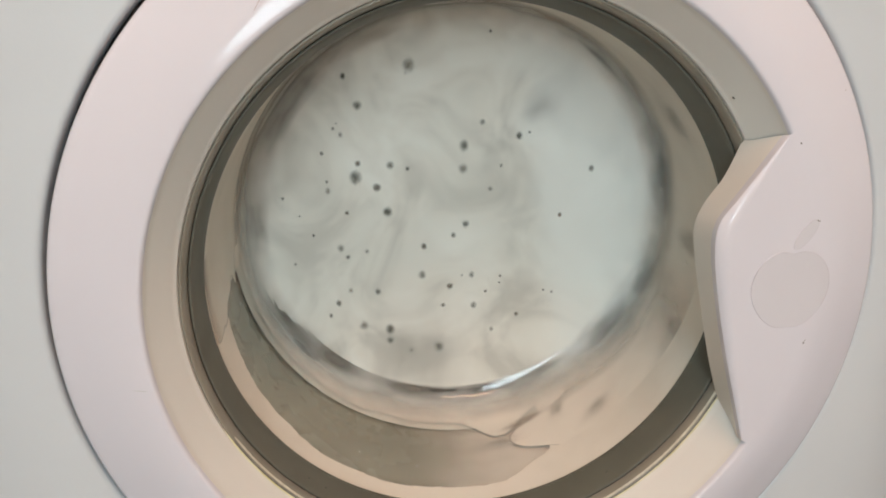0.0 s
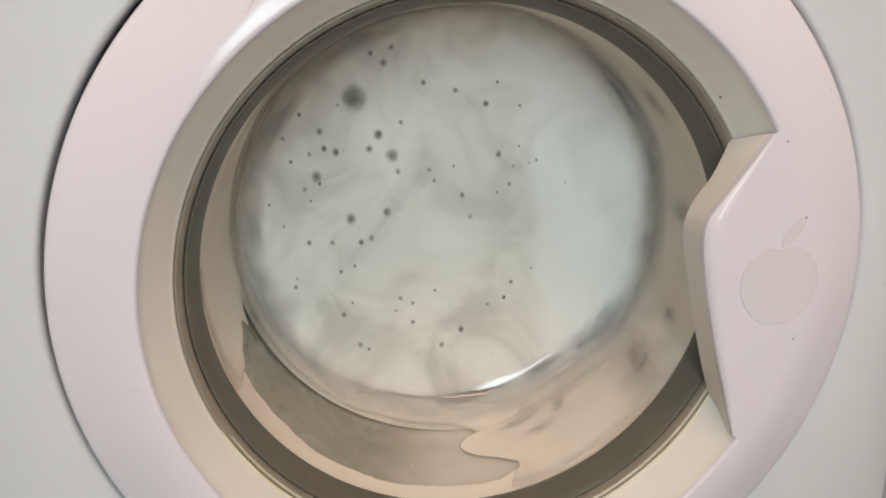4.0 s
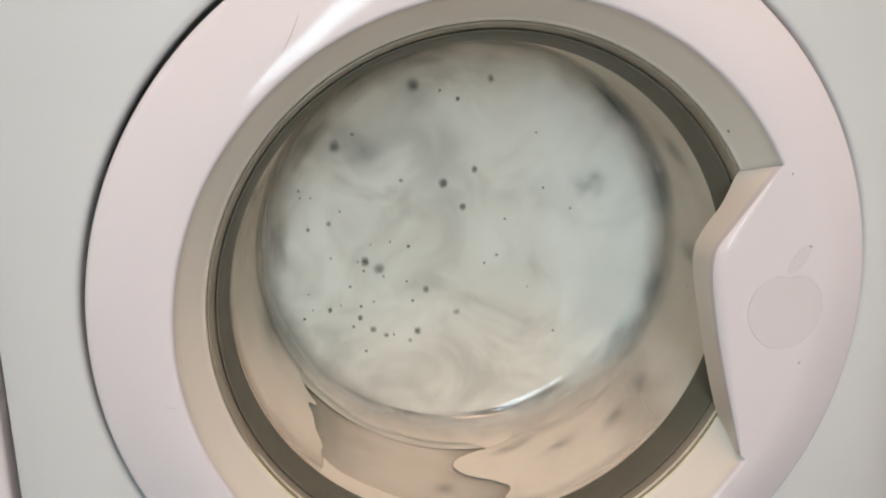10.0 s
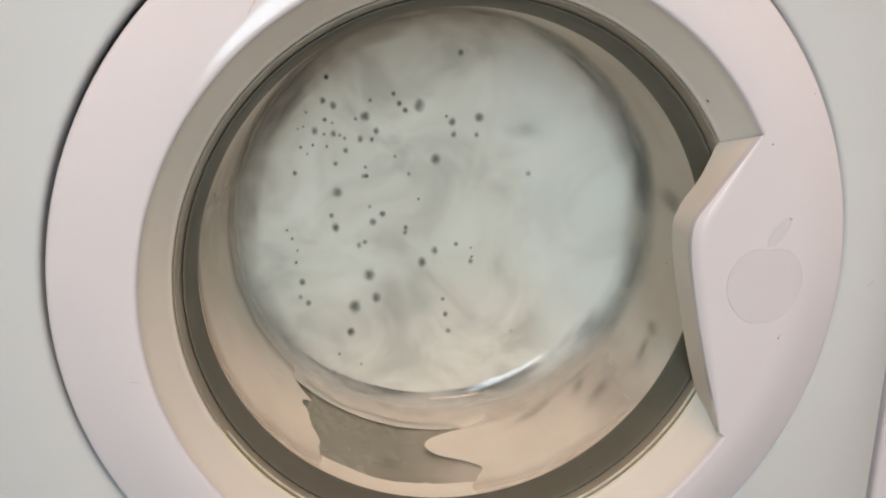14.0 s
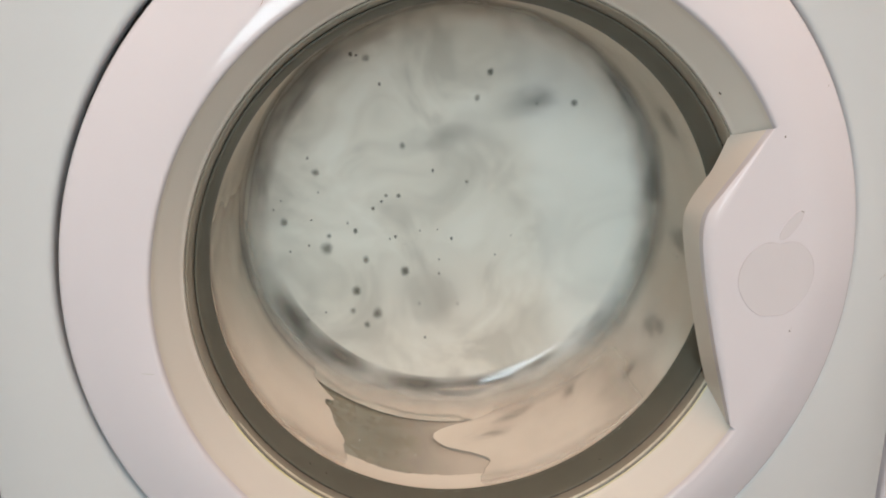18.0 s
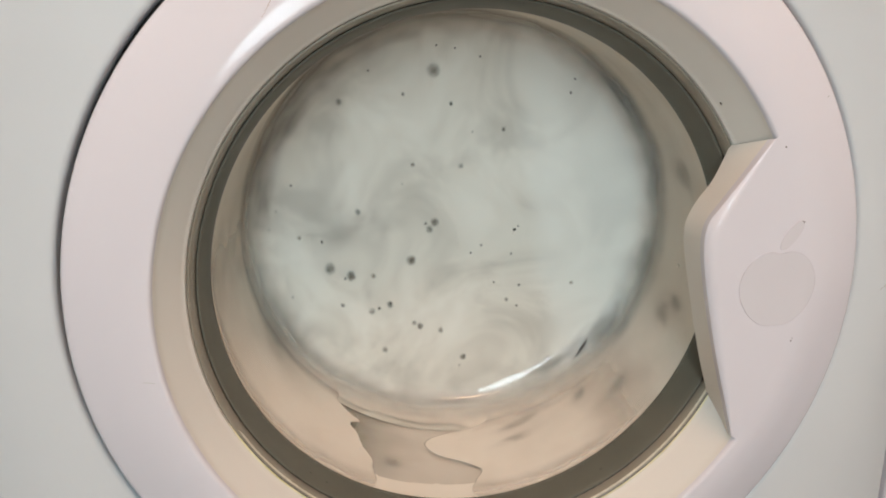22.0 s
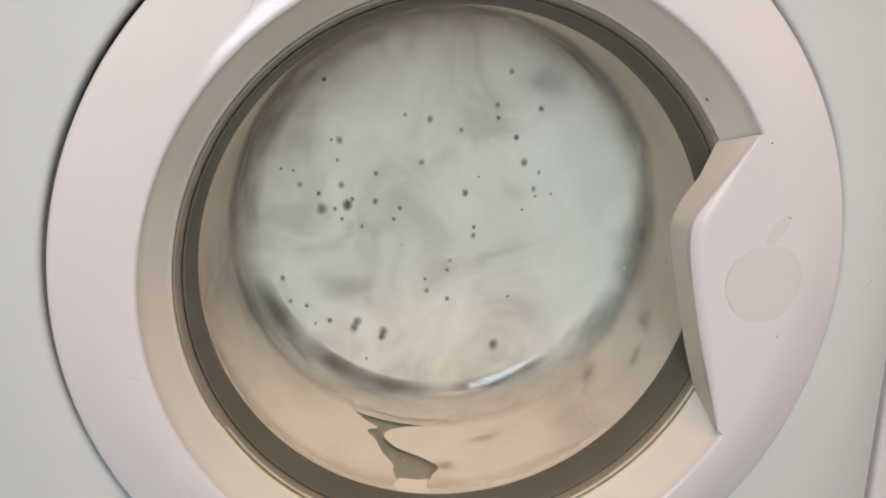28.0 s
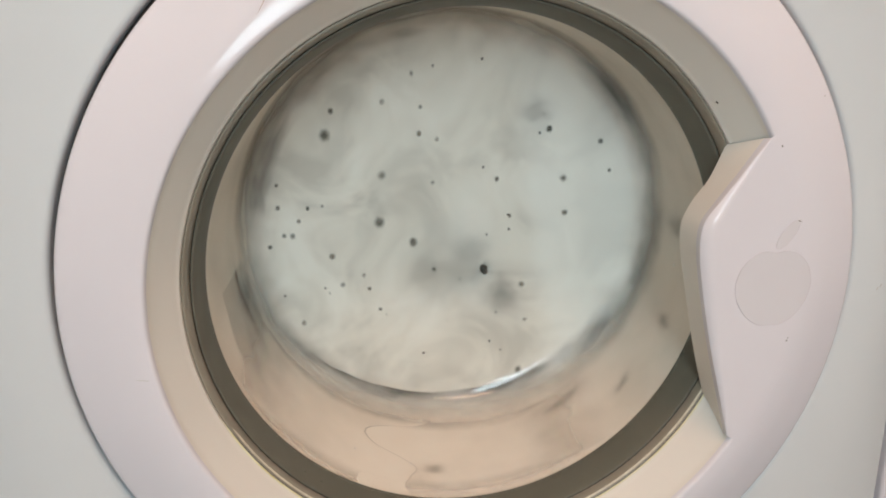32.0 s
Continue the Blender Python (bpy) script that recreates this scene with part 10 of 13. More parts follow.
    slide(2.5, [(1.0, -0.1020, 0.0770), (1.3, -0.1012, 0.0621), (1.6, -0.0999, 0.0457)], [(3.2, -0.1014, 0.0654), (3.5, -0.0998, 0.0474), (3.8, -0.0977, 0.0275), (4.1, -0.0956, 0.0075), (4.4, -0.0931, -0.0140)], [(6.4, -0.1204, 0.0485), (6.7, -0.1175, 0.0372), (7.0, -0.1144, 0.0235), (7.3, -0.1113, 0.0098), (7.6, -0.1080, -0.0060)], [(9.4, -0.0639, 0.0310), (9.7, -0.0628, 0.0042), (10.0, -0.0612, -0.0231), (10.3, -0.0595, -0.0505), (10.6, -0.0574, -0.0778)], [(17.4, -0.0115, -0.0007), (17.7, -0.0115, -0.0235), (18.0, -0.0111, -0.0457), (18.3, -0.0107, -0.0679), (18.6, -0.0100, -0.0894)], [(21.4, 0.0123, 0.0126), (21.7, 0.0116, -0.0057), (22.0, 0.0112, -0.0239), (22.3, 0.0108, -0.0421), (22.6, 0.0106, -0.0599)], [(28.4, 0.0305, 0.0532), (28.7, 0.0290, 0.0385), (29.0, 0.0276, 0.0233), (29.3, 0.0263, 0.0082), (29.6, 0.0252, -0.0072)], kind=CRISP)
    slide(2.3, [(0.4, 0.0723, -0.0143), (0.7, 0.0717, -0.0212), (1.0, 0.0711, -0.0278), (1.3, 0.0705, -0.0345), (1.6, 0.0700, -0.0409)], [(2.3, -0.0244, -0.0285), (2.6, -0.0235, -0.0527), (2.9, -0.0223, -0.0760), (3.2, -0.0211, -0.0992), (3.5, -0.0196, -0.1211)], [(6.4, -0.1234, 0.0463), (6.7, -0.1203, 0.0364), (7.0, -0.1170, 0.0239), (7.3, -0.1138, 0.0115), (7.6, -0.1104, -0.0031)], [(9.4, -0.0730, 0.0114), (9.7, -0.0711, -0.0153), (10.0, -0.0687, -0.0423), (10.3, -0.0663, -0.0694), (10.6, -0.0635, -0.0962)], [(17.4, -0.0111, 0.0105), (17.7, -0.0113, -0.0123), (18.0, -0.0111, -0.0348), (18.3, -0.0109, -0.0573), (18.6, -0.0103, -0.0792)], [(21.4, 0.0023, -0.0803), (21.7, 0.0031, -0.0972), (22.0, 0.0041, -0.1127), (22.3, 0.0051, -0.1283)], [(28.4, 0.0291, 0.1102), (28.7, 0.0264, 0.0970), (29.0, 0.0240, 0.0827), (29.3, 0.0216, 0.0685), (29.6, 0.0195, 0.0532)], kind=CRISP)
    slide(2.2, [(0.4, 0.0515, -0.0046), (0.7, 0.0507, -0.0148), (1.0, 0.0500, -0.0249), (1.3, 0.0493, -0.0350), (1.6, 0.0487, -0.0448)], [(6.4, 0.0942, 0.0513), (6.7, 0.0932, 0.0442), (7.0, 0.0922, 0.0371), (7.3, 0.0912, 0.0300), (7.6, 0.0902, 0.0230)], [(9.4, -0.0836, 0.0383), (9.7, -0.0819, 0.0139), (10.0, -0.0797, -0.0116), (10.3, -0.0775, -0.0372), (10.6, -0.0748, -0.0634)], [(17.4, -0.0479, 0.0355), (17.7, -0.0475, 0.0087), (18.0, -0.0465, -0.0183), (18.3, -0.0456, -0.0454), (18.6, -0.0441, -0.0724)], [(22.0, -0.0020, 0.1210), (22.3, -0.0051, 0.1048), (22.6, -0.0078, 0.0870)], [(28.4, 0.0167, 0.1232), (28.7, 0.0138, 0.1086), (29.0, 0.0113, 0.0926), (29.3, 0.0087, 0.0766), (29.6, 0.0065, 0.0593)], kind=CRISP)
    slide(2.2, [(0.4, 0.0471, 0.0131), (0.7, 0.0461, 0.0017), (1.0, 0.0452, -0.0097), (1.3, 0.0443, -0.0211), (1.6, 0.0436, -0.0324)], [(7.0, 0.0697, 0.1138), (7.3, 0.0672, 0.1073), (7.6, 0.0647, 0.1003)], [(9.4, -0.0945, 0.0681), (9.7, -0.0932, 0.0481), (10.0, -0.0914, 0.0264), (10.3, -0.0896, 0.0046), (10.6, -0.0873, -0.0186)], [(17.4, -0.1023, -0.0281), (17.7, -0.0982, -0.0501), (18.0, -0.0938, -0.0732), (18.3, -0.0894, -0.0963)], [(22.0, -0.0146, 0.1229), (22.3, -0.0176, 0.1052), (22.6, -0.0201, 0.0858)], [(29.0, 0.0054, 0.1335), (29.3, 0.0020, 0.1195), (29.6, -0.0011, 0.1039)], kind=CRISP)
    slide(2.2, [(0.4, 0.0456, 0.0453), (0.7, 0.0441, 0.0333), (1.0, 0.0428, 0.0211), (1.3, 0.0415, 0.0088), (1.6, 0.0403, -0.0036)], [(7.0, 0.0649, 0.1148), (7.3, 0.0622, 0.1080), (7.6, 0.0597, 0.1005)], [(9.4, -0.0998, 0.0011), (9.7, -0.0965, -0.0211), (10.0, -0.0928, -0.0445), (10.3, -0.0891, -0.0679), (10.6, -0.0851, -0.0921)], [(17.4, -0.1000, 0.0570), (17.7, -0.0982, 0.0378), (18.0, -0.0959, 0.0168), (18.3, -0.0936, -0.0041), (18.6, -0.0909, -0.0266)], [(21.4, -0.0500, -0.0069), (21.7, -0.0487, -0.0341), (22.0, -0.0469, -0.0609), (22.3, -0.0450, -0.0876), (22.6, -0.0428, -0.1134)], [(25.4, 0.0638, 0.0028), (25.7, 0.0629, -0.0057), (26.0, 0.0621, -0.0141), (26.3, 0.0613, -0.0225), (26.6, 0.0606, -0.0307)], [(28.4, -0.0547, 0.0996), (28.7, -0.0556, 0.0760), (29.0, -0.0559, 0.0509), (29.3, -0.0562, 0.0257), (29.6, -0.0559, -0.0006)], kind=CRISP)
    slide(2.2, [(0.4, -0.0327, 0.0775), (0.7, -0.0337, 0.0531), (1.0, -0.0341, 0.0278), (1.3, -0.0345, 0.0025), (1.6, -0.0344, -0.0235)], [(7.0, 0.0471, 0.1203), (7.3, 0.0441, 0.1117), (7.6, 0.0413, 0.1022)], [(9.4, -0.1047, 0.0323), (9.7, -0.1020, 0.0130), (10.0, -0.0989, -0.0081), (10.3, -0.0958, -0.0291), (10.6, -0.0924, -0.0516)], [(14.6, -0.0084, 0.0441), (14.9, -0.0093, 0.0219), (15.2, -0.0097, -0.0006), (15.5, -0.0102, -0.0231), (15.8, -0.0102, -0.0456)], [(17.4, -0.1073, 0.0352), (17.7, -0.1046, 0.0170), (18.0, -0.1014, -0.0031), (18.3, -0.0983, -0.0232), (18.6, -0.0949, -0.0448)], [(22.0, -0.0604, 0.1063), (22.3, -0.0620, 0.0854), (22.6, -0.0630, 0.0628)], [(28.4, -0.1210, -0.0437), (28.7, -0.1155, -0.0594), (29.0, -0.1101, -0.0774)], kind=CRISP)
    slide(2.1, [(0.4, -0.1019, 0.0239), (0.7, -0.0991, 0.0032), (1.0, -0.0959, -0.0190), (1.3, -0.0927, -0.0413), (1.6, -0.0891, -0.0647)], [(2.3, 0.0523, 0.0118), (2.6, 0.0512, 0.0013), (2.9, 0.0504, -0.0092), (3.2, 0.0495, -0.0197), (3.5, 0.0487, -0.0300)], [(6.4, -0.0828, 0.1036), (6.7, -0.0830, 0.0838), (7.0, -0.0825, 0.0622), (7.3, -0.0821, 0.0407), (7.6, -0.0811, 0.0176)], [(9.4, 0.0526, 0.1005), (9.7, 0.0501, 0.0908), (10.0, 0.0479, 0.0804), (10.3, 0.0456, 0.0700), (10.6, 0.0435, 0.0589)], [(14.6, 0.0471, 0.0680), (14.9, 0.0452, 0.0565), (15.2, 0.0435, 0.0445), (15.5, 0.0418, 0.0326), (15.8, 0.0403, 0.0202)], [(17.4, -0.1171, -0.0415), (17.7, -0.1119, -0.0588), (18.0, -0.1067, -0.0781)], [(21.4, -0.1283, -0.0275), (21.7, -0.1229, -0.0394), (22.0, -0.1175, -0.0543), (22.3, -0.1121, -0.0691)], [(29.0, -0.1388, -0.0100)], kind=CRISP)
    slide(2.0, [(0.4, -0.1052, -0.0227), (0.7, -0.1011, -0.0438), (1.0, -0.0967, -0.0663), (1.3, -0.0923, -0.0887)], [(6.4, -0.0997, -0.0277), (6.7, -0.0957, -0.0505), (7.0, -0.0915, -0.0741), (7.3, -0.0872, -0.0977)], [(9.4, 0.0464, -0.0129), (9.7, 0.0457, -0.0238), (10.0, 0.0451, -0.0344), (10.3, 0.0446, -0.0451), (10.6, 0.0441, -0.0553)], [(17.4, -0.1296, 0.0299), (17.7, -0.1257, 0.0220), (18.0, -0.1218, 0.0113), (18.3, -0.1179, 0.0007), (18.6, -0.1139, -0.0125)], [(21.7, -0.1306, 0.0182), (22.0, -0.1263, 0.0100), (22.3, -0.1221, 0.0018), (22.6, -0.1179, -0.0092)], [(26.3, 0.0762, -0.0205), (26.6, 0.0756, -0.0267), (26.9, 0.0751, -0.0327), (27.2, 0.0746, -0.0386), (27.5, 0.0742, -0.0443)], [(28.4, 0.0276, 0.1195), (28.7, 0.0247, 0.1066), (29.0, 0.0221, 0.0925), (29.3, 0.0196, 0.0783), (29.6, 0.0173, 0.0631)], kind=CRISP)
    slide(2.0, [(0.7, -0.1078, 0.0671), (1.0, -0.1059, 0.0517), (1.3, -0.1041, 0.0362), (1.6, -0.1019, 0.0190)], [(9.4, -0.0726, 0.0528), (9.7, -0.0717, 0.0275), (10.0, -0.0702, 0.0011), (10.3, -0.0687, -0.0253), (10.6, -0.0667, -0.0523)], [(17.7, -0.1316, 0.0129), (18.0, -0.1272, 0.0050), (18.3, -0.1228, -0.0030), (18.6, -0.1184, -0.0139)], [(22.0, -0.1309, -0.0456)], [(29.0, 0.0101, 0.1335), (29.3, 0.0067, 0.1202), (29.6, 0.0035, 0.1053)], kind=CRISP)
    slide(2.0, [(0.4, -0.1190, -0.0024), (0.7, -0.1147, -0.0178), (1.0, -0.1102, -0.0356), (1.3, -0.1058, -0.0533), (1.6, -0.1011, -0.0730)], [(9.7, -0.0728, 0.0929), (10.0, -0.0730, 0.0703), (10.3, -0.0732, 0.0477), (10.6, -0.0727, 0.0236)], [(17.4, 0.0428, 0.0059), (17.7, 0.0419, -0.0062), (18.0, 0.0411, -0.0182), (18.3, 0.0404, -0.0302), (18.6, 0.0398, -0.0419)], [(22.0, -0.1314, -0.0034), (22.3, -0.1265, -0.0092), (22.6, -0.1217, -0.0183)], kind=CRISP)
    slide(1.7, [(9.4, -0.1161, 0.0629), (9.7, -0.1138, 0.0508), (10.0, -0.1113, 0.0365), (10.3, -0.1087, 0.0222), (10.6, -0.1059, 0.0059)], [(17.4, -0.0117, 0.0338), (17.7, -0.0123, 0.0109), (18.0, -0.0124, -0.0121), (18.3, -0.0126, -0.0351), (18.6, -0.0124, -0.0578)], [(21.4, -0.0806, 0.0157), (21.7, -0.0785, -0.0100), (22.0, -0.0759, -0.0364), (22.3, -0.0733, -0.0628), (22.6, -0.0702, -0.0894)], kind=CRISP)
    slide(1.9, [(9.4, -0.1230, -0.0167), (9.7, -0.1182, -0.0309), (10.0, -0.1132, -0.0476), (10.3, -0.1083, -0.0643), (10.6, -0.1032, -0.0830)], [(17.4, -0.0249, 0.0371), (17.7, -0.0252, 0.0124), (18.0, -0.0250, -0.0126), (18.3, -0.0249, -0.0375), (18.6, -0.0243, -0.0623)], kind=CRISP)
    slide(2.1, [(9.4, -0.1254, -0.0073), (9.7, -0.1207, -0.0199), (10.0, -0.1159, -0.0352), (10.3, -0.1111, -0.0506), (10.6, -0.1062, -0.0682)], kind=CRISP)
    slide(2.1, [(9.7, -0.1217, 0.0474), (10.0, -0.1188, 0.0367), (10.3, -0.1158, 0.0259), (10.6, -0.1126, 0.0130)], [(14.7, -0.0623, 0.1196), (15.0, -0.0636, 0.0982), (15.3, -0.0649, 0.0768), (15.6, -0.0656, 0.0538)], [(25.8, -0.0618, 0.1068), (26.1, -0.0627, 0.0842), (26.4, -0.0637, 0.0616), (26.7, -0.0640, 0.0375)], kind=CRISP)
    slide(9.1, [(7.4, -0.0166, -0.0553), (7.7, -0.0156, -0.0773), (8.0, -0.0143, -0.0980), (8.3, -0.0130, -0.1186)], [(11.4, -0.0938, 0.0246), (11.7, -0.0914, 0.0017), (12.0, -0.0885, -0.0224), (12.3, -0.0856, -0.0466), (12.6, -0.0822, -0.0716)], [(19.4, -0.0684, 0.0319), (19.7, -0.0672, 0.0054), (20.0, -0.0654, -0.0218), (20.3, -0.0636, -0.0489), (20.6, -0.0613, -0.0762)], [(23.4, -0.0535, -0.0112), (23.7, -0.0519, -0.0385), (24.0, -0.0499, -0.0654), (24.3, -0.0478, -0.0922), (24.6, -0.0454, -0.1180)], [(25.5, 0.0906, 0.0654), (25.8, 0.0893, 0.0582), (26.1, 0.0880, 0.0510), (26.4, 0.0868, 0.0439), (26.7, 0.0856, 0.0367)], [(30.4, 0.0898, 0.0623), (30.7, 0.0885, 0.0552), (31.0, 0.0873, 0.0480), (31.3, 0.0861, 0.0408), (31.6, 0.0849, 0.0336)], kind=SOFT)
    slide(8.1, [(7.4, -0.0526, -0.0317), (7.7, -0.0507, -0.0587), (8.0, -0.0484, -0.0848), (8.3, -0.0461, -0.1109)], [(11.7, -0.0649, 0.1121), (12.0, -0.0659, 0.0902), (12.3, -0.0669, 0.0684), (12.6, -0.0672, 0.0449)], [(19.4, -0.0899, 0.0385), (19.7, -0.0880, 0.0154), (20.0, -0.0856, -0.0091), (20.3, -0.0831, -0.0336), (20.6, -0.0802, -0.0590)], [(23.4, -0.0542, 0.0170), (23.7, -0.0532, -0.0102), (24.0, -0.0516, -0.0375), (24.3, -0.0501, -0.0649), (24.6, -0.0480, -0.0917)], [(30.4, -0.0209, 0.1295), (30.7, -0.0234, 0.1097), (31.0, -0.0254, 0.0882), (31.3, -0.0274, 0.0667), (31.6, -0.0289, 0.0436)], kind=SOFT)
    slide(6.6, [(7.4, -0.0413, -0.0264), (7.7, -0.0399, -0.0527), (8.0, -0.0381, -0.0781), (8.3, -0.0363, -0.1036), (8.6, -0.0342, -0.1276)], [(12.0, -0.0704, 0.1072), (12.3, -0.0717, 0.0874), (12.6, -0.0724, 0.0660)], [(20.0, -0.0881, 0.0858), (20.3, -0.0881, 0.0674), (20.6, -0.0876, 0.0474)], [(24.0, -0.0048, 0.1257), (24.3, -0.0080, 0.1095), (24.6, -0.0107, 0.0916)], [(25.6, 0.0137, 0.0802), (25.9, 0.0118, 0.0629), (26.2, 0.0102, 0.0447), (26.5, 0.0086, 0.0266), (26.8, 0.0074, 0.0077)], [(30.4, -0.0650, 0.0394), (30.7, -0.0641, 0.0129), (31.0, -0.0626, -0.0143), (31.3, -0.0611, -0.0416), (31.6, -0.0591, -0.0689)], kind=FAINT)
    slide(6.0, [(7.4, -0.0253, 0.0015), (7.7, -0.0250, -0.0235), (8.0, -0.0242, -0.0479), (8.3, -0.0234, -0.0724), (8.6, -0.0222, -0.0959)], [(11.4, -0.0424, -0.0415), (11.7, -0.0407, -0.0676), (12.0, -0.0387, -0.0925), (12.3, -0.0366, -0.1174)], [(14.5, -0.0265, 0.0156), (14.8, -0.0264, -0.0096), (15.1, -0.0258, -0.0345), (15.4, -0.0252, -0.0594), (15.7, -0.0242, -0.0837)], [(19.4, -0.1032, 0.0701), (19.7, -0.1017, 0.0531), (20.0, -0.0997, 0.0342), (20.3, -0.0976, 0.0153), (20.6, -0.0952, -0.0053)], [(23.4, -0.0049, 0.0918), (23.7, -0.0068, 0.0717), (24.0, -0.0083, 0.0505), (24.3, -0.0098, 0.0292), (24.6, -0.0108, 0.0071)], [(30.4, 0.0506, -0.0422), (30.7, 0.0502, -0.0511), (31.0, 0.0499, -0.0595), (31.3, 0.0496, -0.0680), (31.6, 0.0494, -0.0760)], kind=FAINT)
    slide(5.4, [(2.3, 0.0076, 0.0893), (2.6, 0.0056, 0.0712), (2.9, 0.0039, 0.0521), (3.2, 0.0022, 0.0330), (3.5, 0.0010, 0.0130)], [(7.4, -0.0134, 0.0258), (7.7, -0.0138, 0.0026), (8.0, -0.0138, -0.0206), (8.3, -0.0138, -0.0437), (8.6, -0.0133, -0.0665)], [(11.4, -0.0430, 0.0259), (11.7, -0.0426, -0.0008), (12.0, -0.0416, -0.0275), (12.3, -0.0406, -0.0543), (12.6, -0.0392, -0.0807)], [(19.4, -0.0263, -0.0604), (19.7, -0.0248, -0.0837), (20.0, -0.0231, -0.1056), (20.3, -0.0214, -0.1275)], [(23.4, -0.0336, -0.0108), (23.7, -0.0328, -0.0366), (24.0, -0.0315, -0.0618), (24.3, -0.0302, -0.0869), (24.6, -0.0286, -0.1110)], [(30.4, -0.0543, 0.0908), (30.7, -0.0550, 0.0666), (31.0, -0.0551, 0.0409), (31.3, -0.0552, 0.0152), (31.6, -0.0546, -0.0115)], kind=FAINT)
    slide(5.6, [(12.0, -0.0543, 0.1110), (12.3, -0.0562, 0.0903), (12.6, -0.0575, 0.0678)], [(19.4, -0.0416, 0.0003), (19.7, -0.0407, -0.0264), (20.0, -0.0393, -0.0527), (20.3, -0.0379, -0.0790), (20.6, -0.0361, -0.1044)], [(23.4, -0.0465, 0.0236), (23.7, -0.0459, -0.0033), (24.0, -0.0448, -0.0303), (24.3, -0.0436, -0.0573), (24.6, -0.0420, -0.0839)], [(26.3, -0.0889, -0.0215), (26.6, -0.0855, -0.0465), (26.9, -0.0819, -0.0719), (27.2, -0.0782, -0.0973)], [(30.4, 0.0588, -0.0258), (30.7, 0.0582, -0.0341), (31.0, 0.0577, -0.0420), (31.3, 0.0573, -0.0500), (31.6, 0.0568, -0.0576)], kind=FAINT)
    slide(5.6, [(11.4, -0.0568, 0.0374), (11.7, -0.0561, 0.0106), (12.0, -0.0548, -0.0168), (12.3, -0.0536, -0.0441), (12.6, -0.0518, -0.0714)], [(19.4, -0.0475, 0.0330), (19.7, -0.0470, 0.0062), (20.0, -0.0461, -0.0208), (20.3, -0.0451, -0.0479), (20.6, -0.0436, -0.0748)], [(23.4, -0.0883, 0.0180), (23.7, -0.0859, -0.0064), (24.0, -0.0831, -0.0317), (24.3, -0.0803, -0.0571), (24.6, -0.0770, -0.0829)], [(30.4, -0.0606, -0.0032), (30.7, -0.0589, -0.0306), (31.0, -0.0567, -0.0578), (31.3, -0.0545, -0.0850), (31.6, -0.0519, -0.1115)], kind=FAINT)
    slide(5.6, [(11.4, -0.0860, 0.0014), (11.7, -0.0833, -0.0238), (12.0, -0.0802, -0.0496), (12.3, -0.0771, -0.0755), (12.6, -0.0736, -0.1014)], [(19.4, -0.0444, 0.1190), (19.7, -0.0461, 0.0969), (20.0, -0.0472, 0.0731), (20.3, -0.0484, 0.0492), (20.6, -0.0489, 0.0239)], [(23.4, -0.0925, 0.0673), (23.7, -0.0913, 0.0467), (24.0, -0.0895, 0.0244), (24.3, -0.0877, 0.0020), (24.6, -0.0855, -0.0217)], [(26.3, -0.1099, 0.0384), (26.6, -0.1071, 0.0215), (26.9, -0.1040, 0.0025), (27.2, -0.1009, -0.0165), (27.5, -0.0975, -0.0372)], [(30.4, -0.0622, 0.0622), (30.7, -0.0620, 0.0365), (31.0, -0.0611, 0.0098), (31.3, -0.0602, -0.0170), (31.6, -0.0588, -0.0443)], kind=FAINT)
    slide(4.9, [(3.2, -0.0851, -0.0023), (3.5, -0.0824, -0.0277), (3.8, -0.0792, -0.0537), (4.1, -0.0761, -0.0797), (4.4, -0.0725, -0.1056)], [(11.4, -0.0179, 0.0097), (11.7, -0.0179, -0.0141), (12.0, -0.0174, -0.0377), (12.3, -0.0170, -0.0613), (12.6, -0.0162, -0.0841)], [(19.4, 0.0646, 0.0320), (19.7, 0.0633, 0.0230), (20.0, 0.0622, 0.0139), (20.3, 0.0611, 0.0049), (20.6, 0.0600, -0.0042)], [(23.4, -0.1088, 0.0572), (23.7, -0.1066, 0.0412), (24.0, -0.1041, 0.0233), (24.3, -0.1015, 0.0053), (24.6, -0.0986, -0.0145)], [(30.4, 0.0837, 0.0380), (30.7, 0.0826, 0.0307), (31.0, 0.0815, 0.0235), (31.3, 0.0805, 0.0163), (31.6, 0.0795, 0.0091)], kind=FAINT)
    slide(4.6, [(2.3, -0.0475, 0.0966), (2.6, -0.0486, 0.0727), (2.9, -0.0490, 0.0473), (3.2, -0.0494, 0.0219), (3.5, -0.0493, -0.0045)], [(11.4, -0.0686, 0.0083), (11.7, -0.0668, -0.0188), (12.0, -0.0646, -0.0460), (12.3, -0.0623, -0.0733), (12.6, -0.0596, -0.1001)], [(19.4, 0.0495, -0.0923), (19.7, 0.0496, -0.0981), (20.0, 0.0498, -0.1035), (20.3, 0.0499, -0.1089), (20.6, 0.0501, -0.1143)], [(23.4, 0.0053, 0.0493), (23.7, 0.0041, 0.0296), (24.0, 0.0032, 0.0096), (24.3, 0.0024, -0.0105), (24.6, 0.0019, -0.0307)], [(30.4, -0.0005, 0.0087), (30.7, -0.0009, -0.0122), (31.0, -0.0009, -0.0327), (31.3, -0.0010, -0.0532), (31.6, -0.0007, -0.0732)], kind=FAINT)
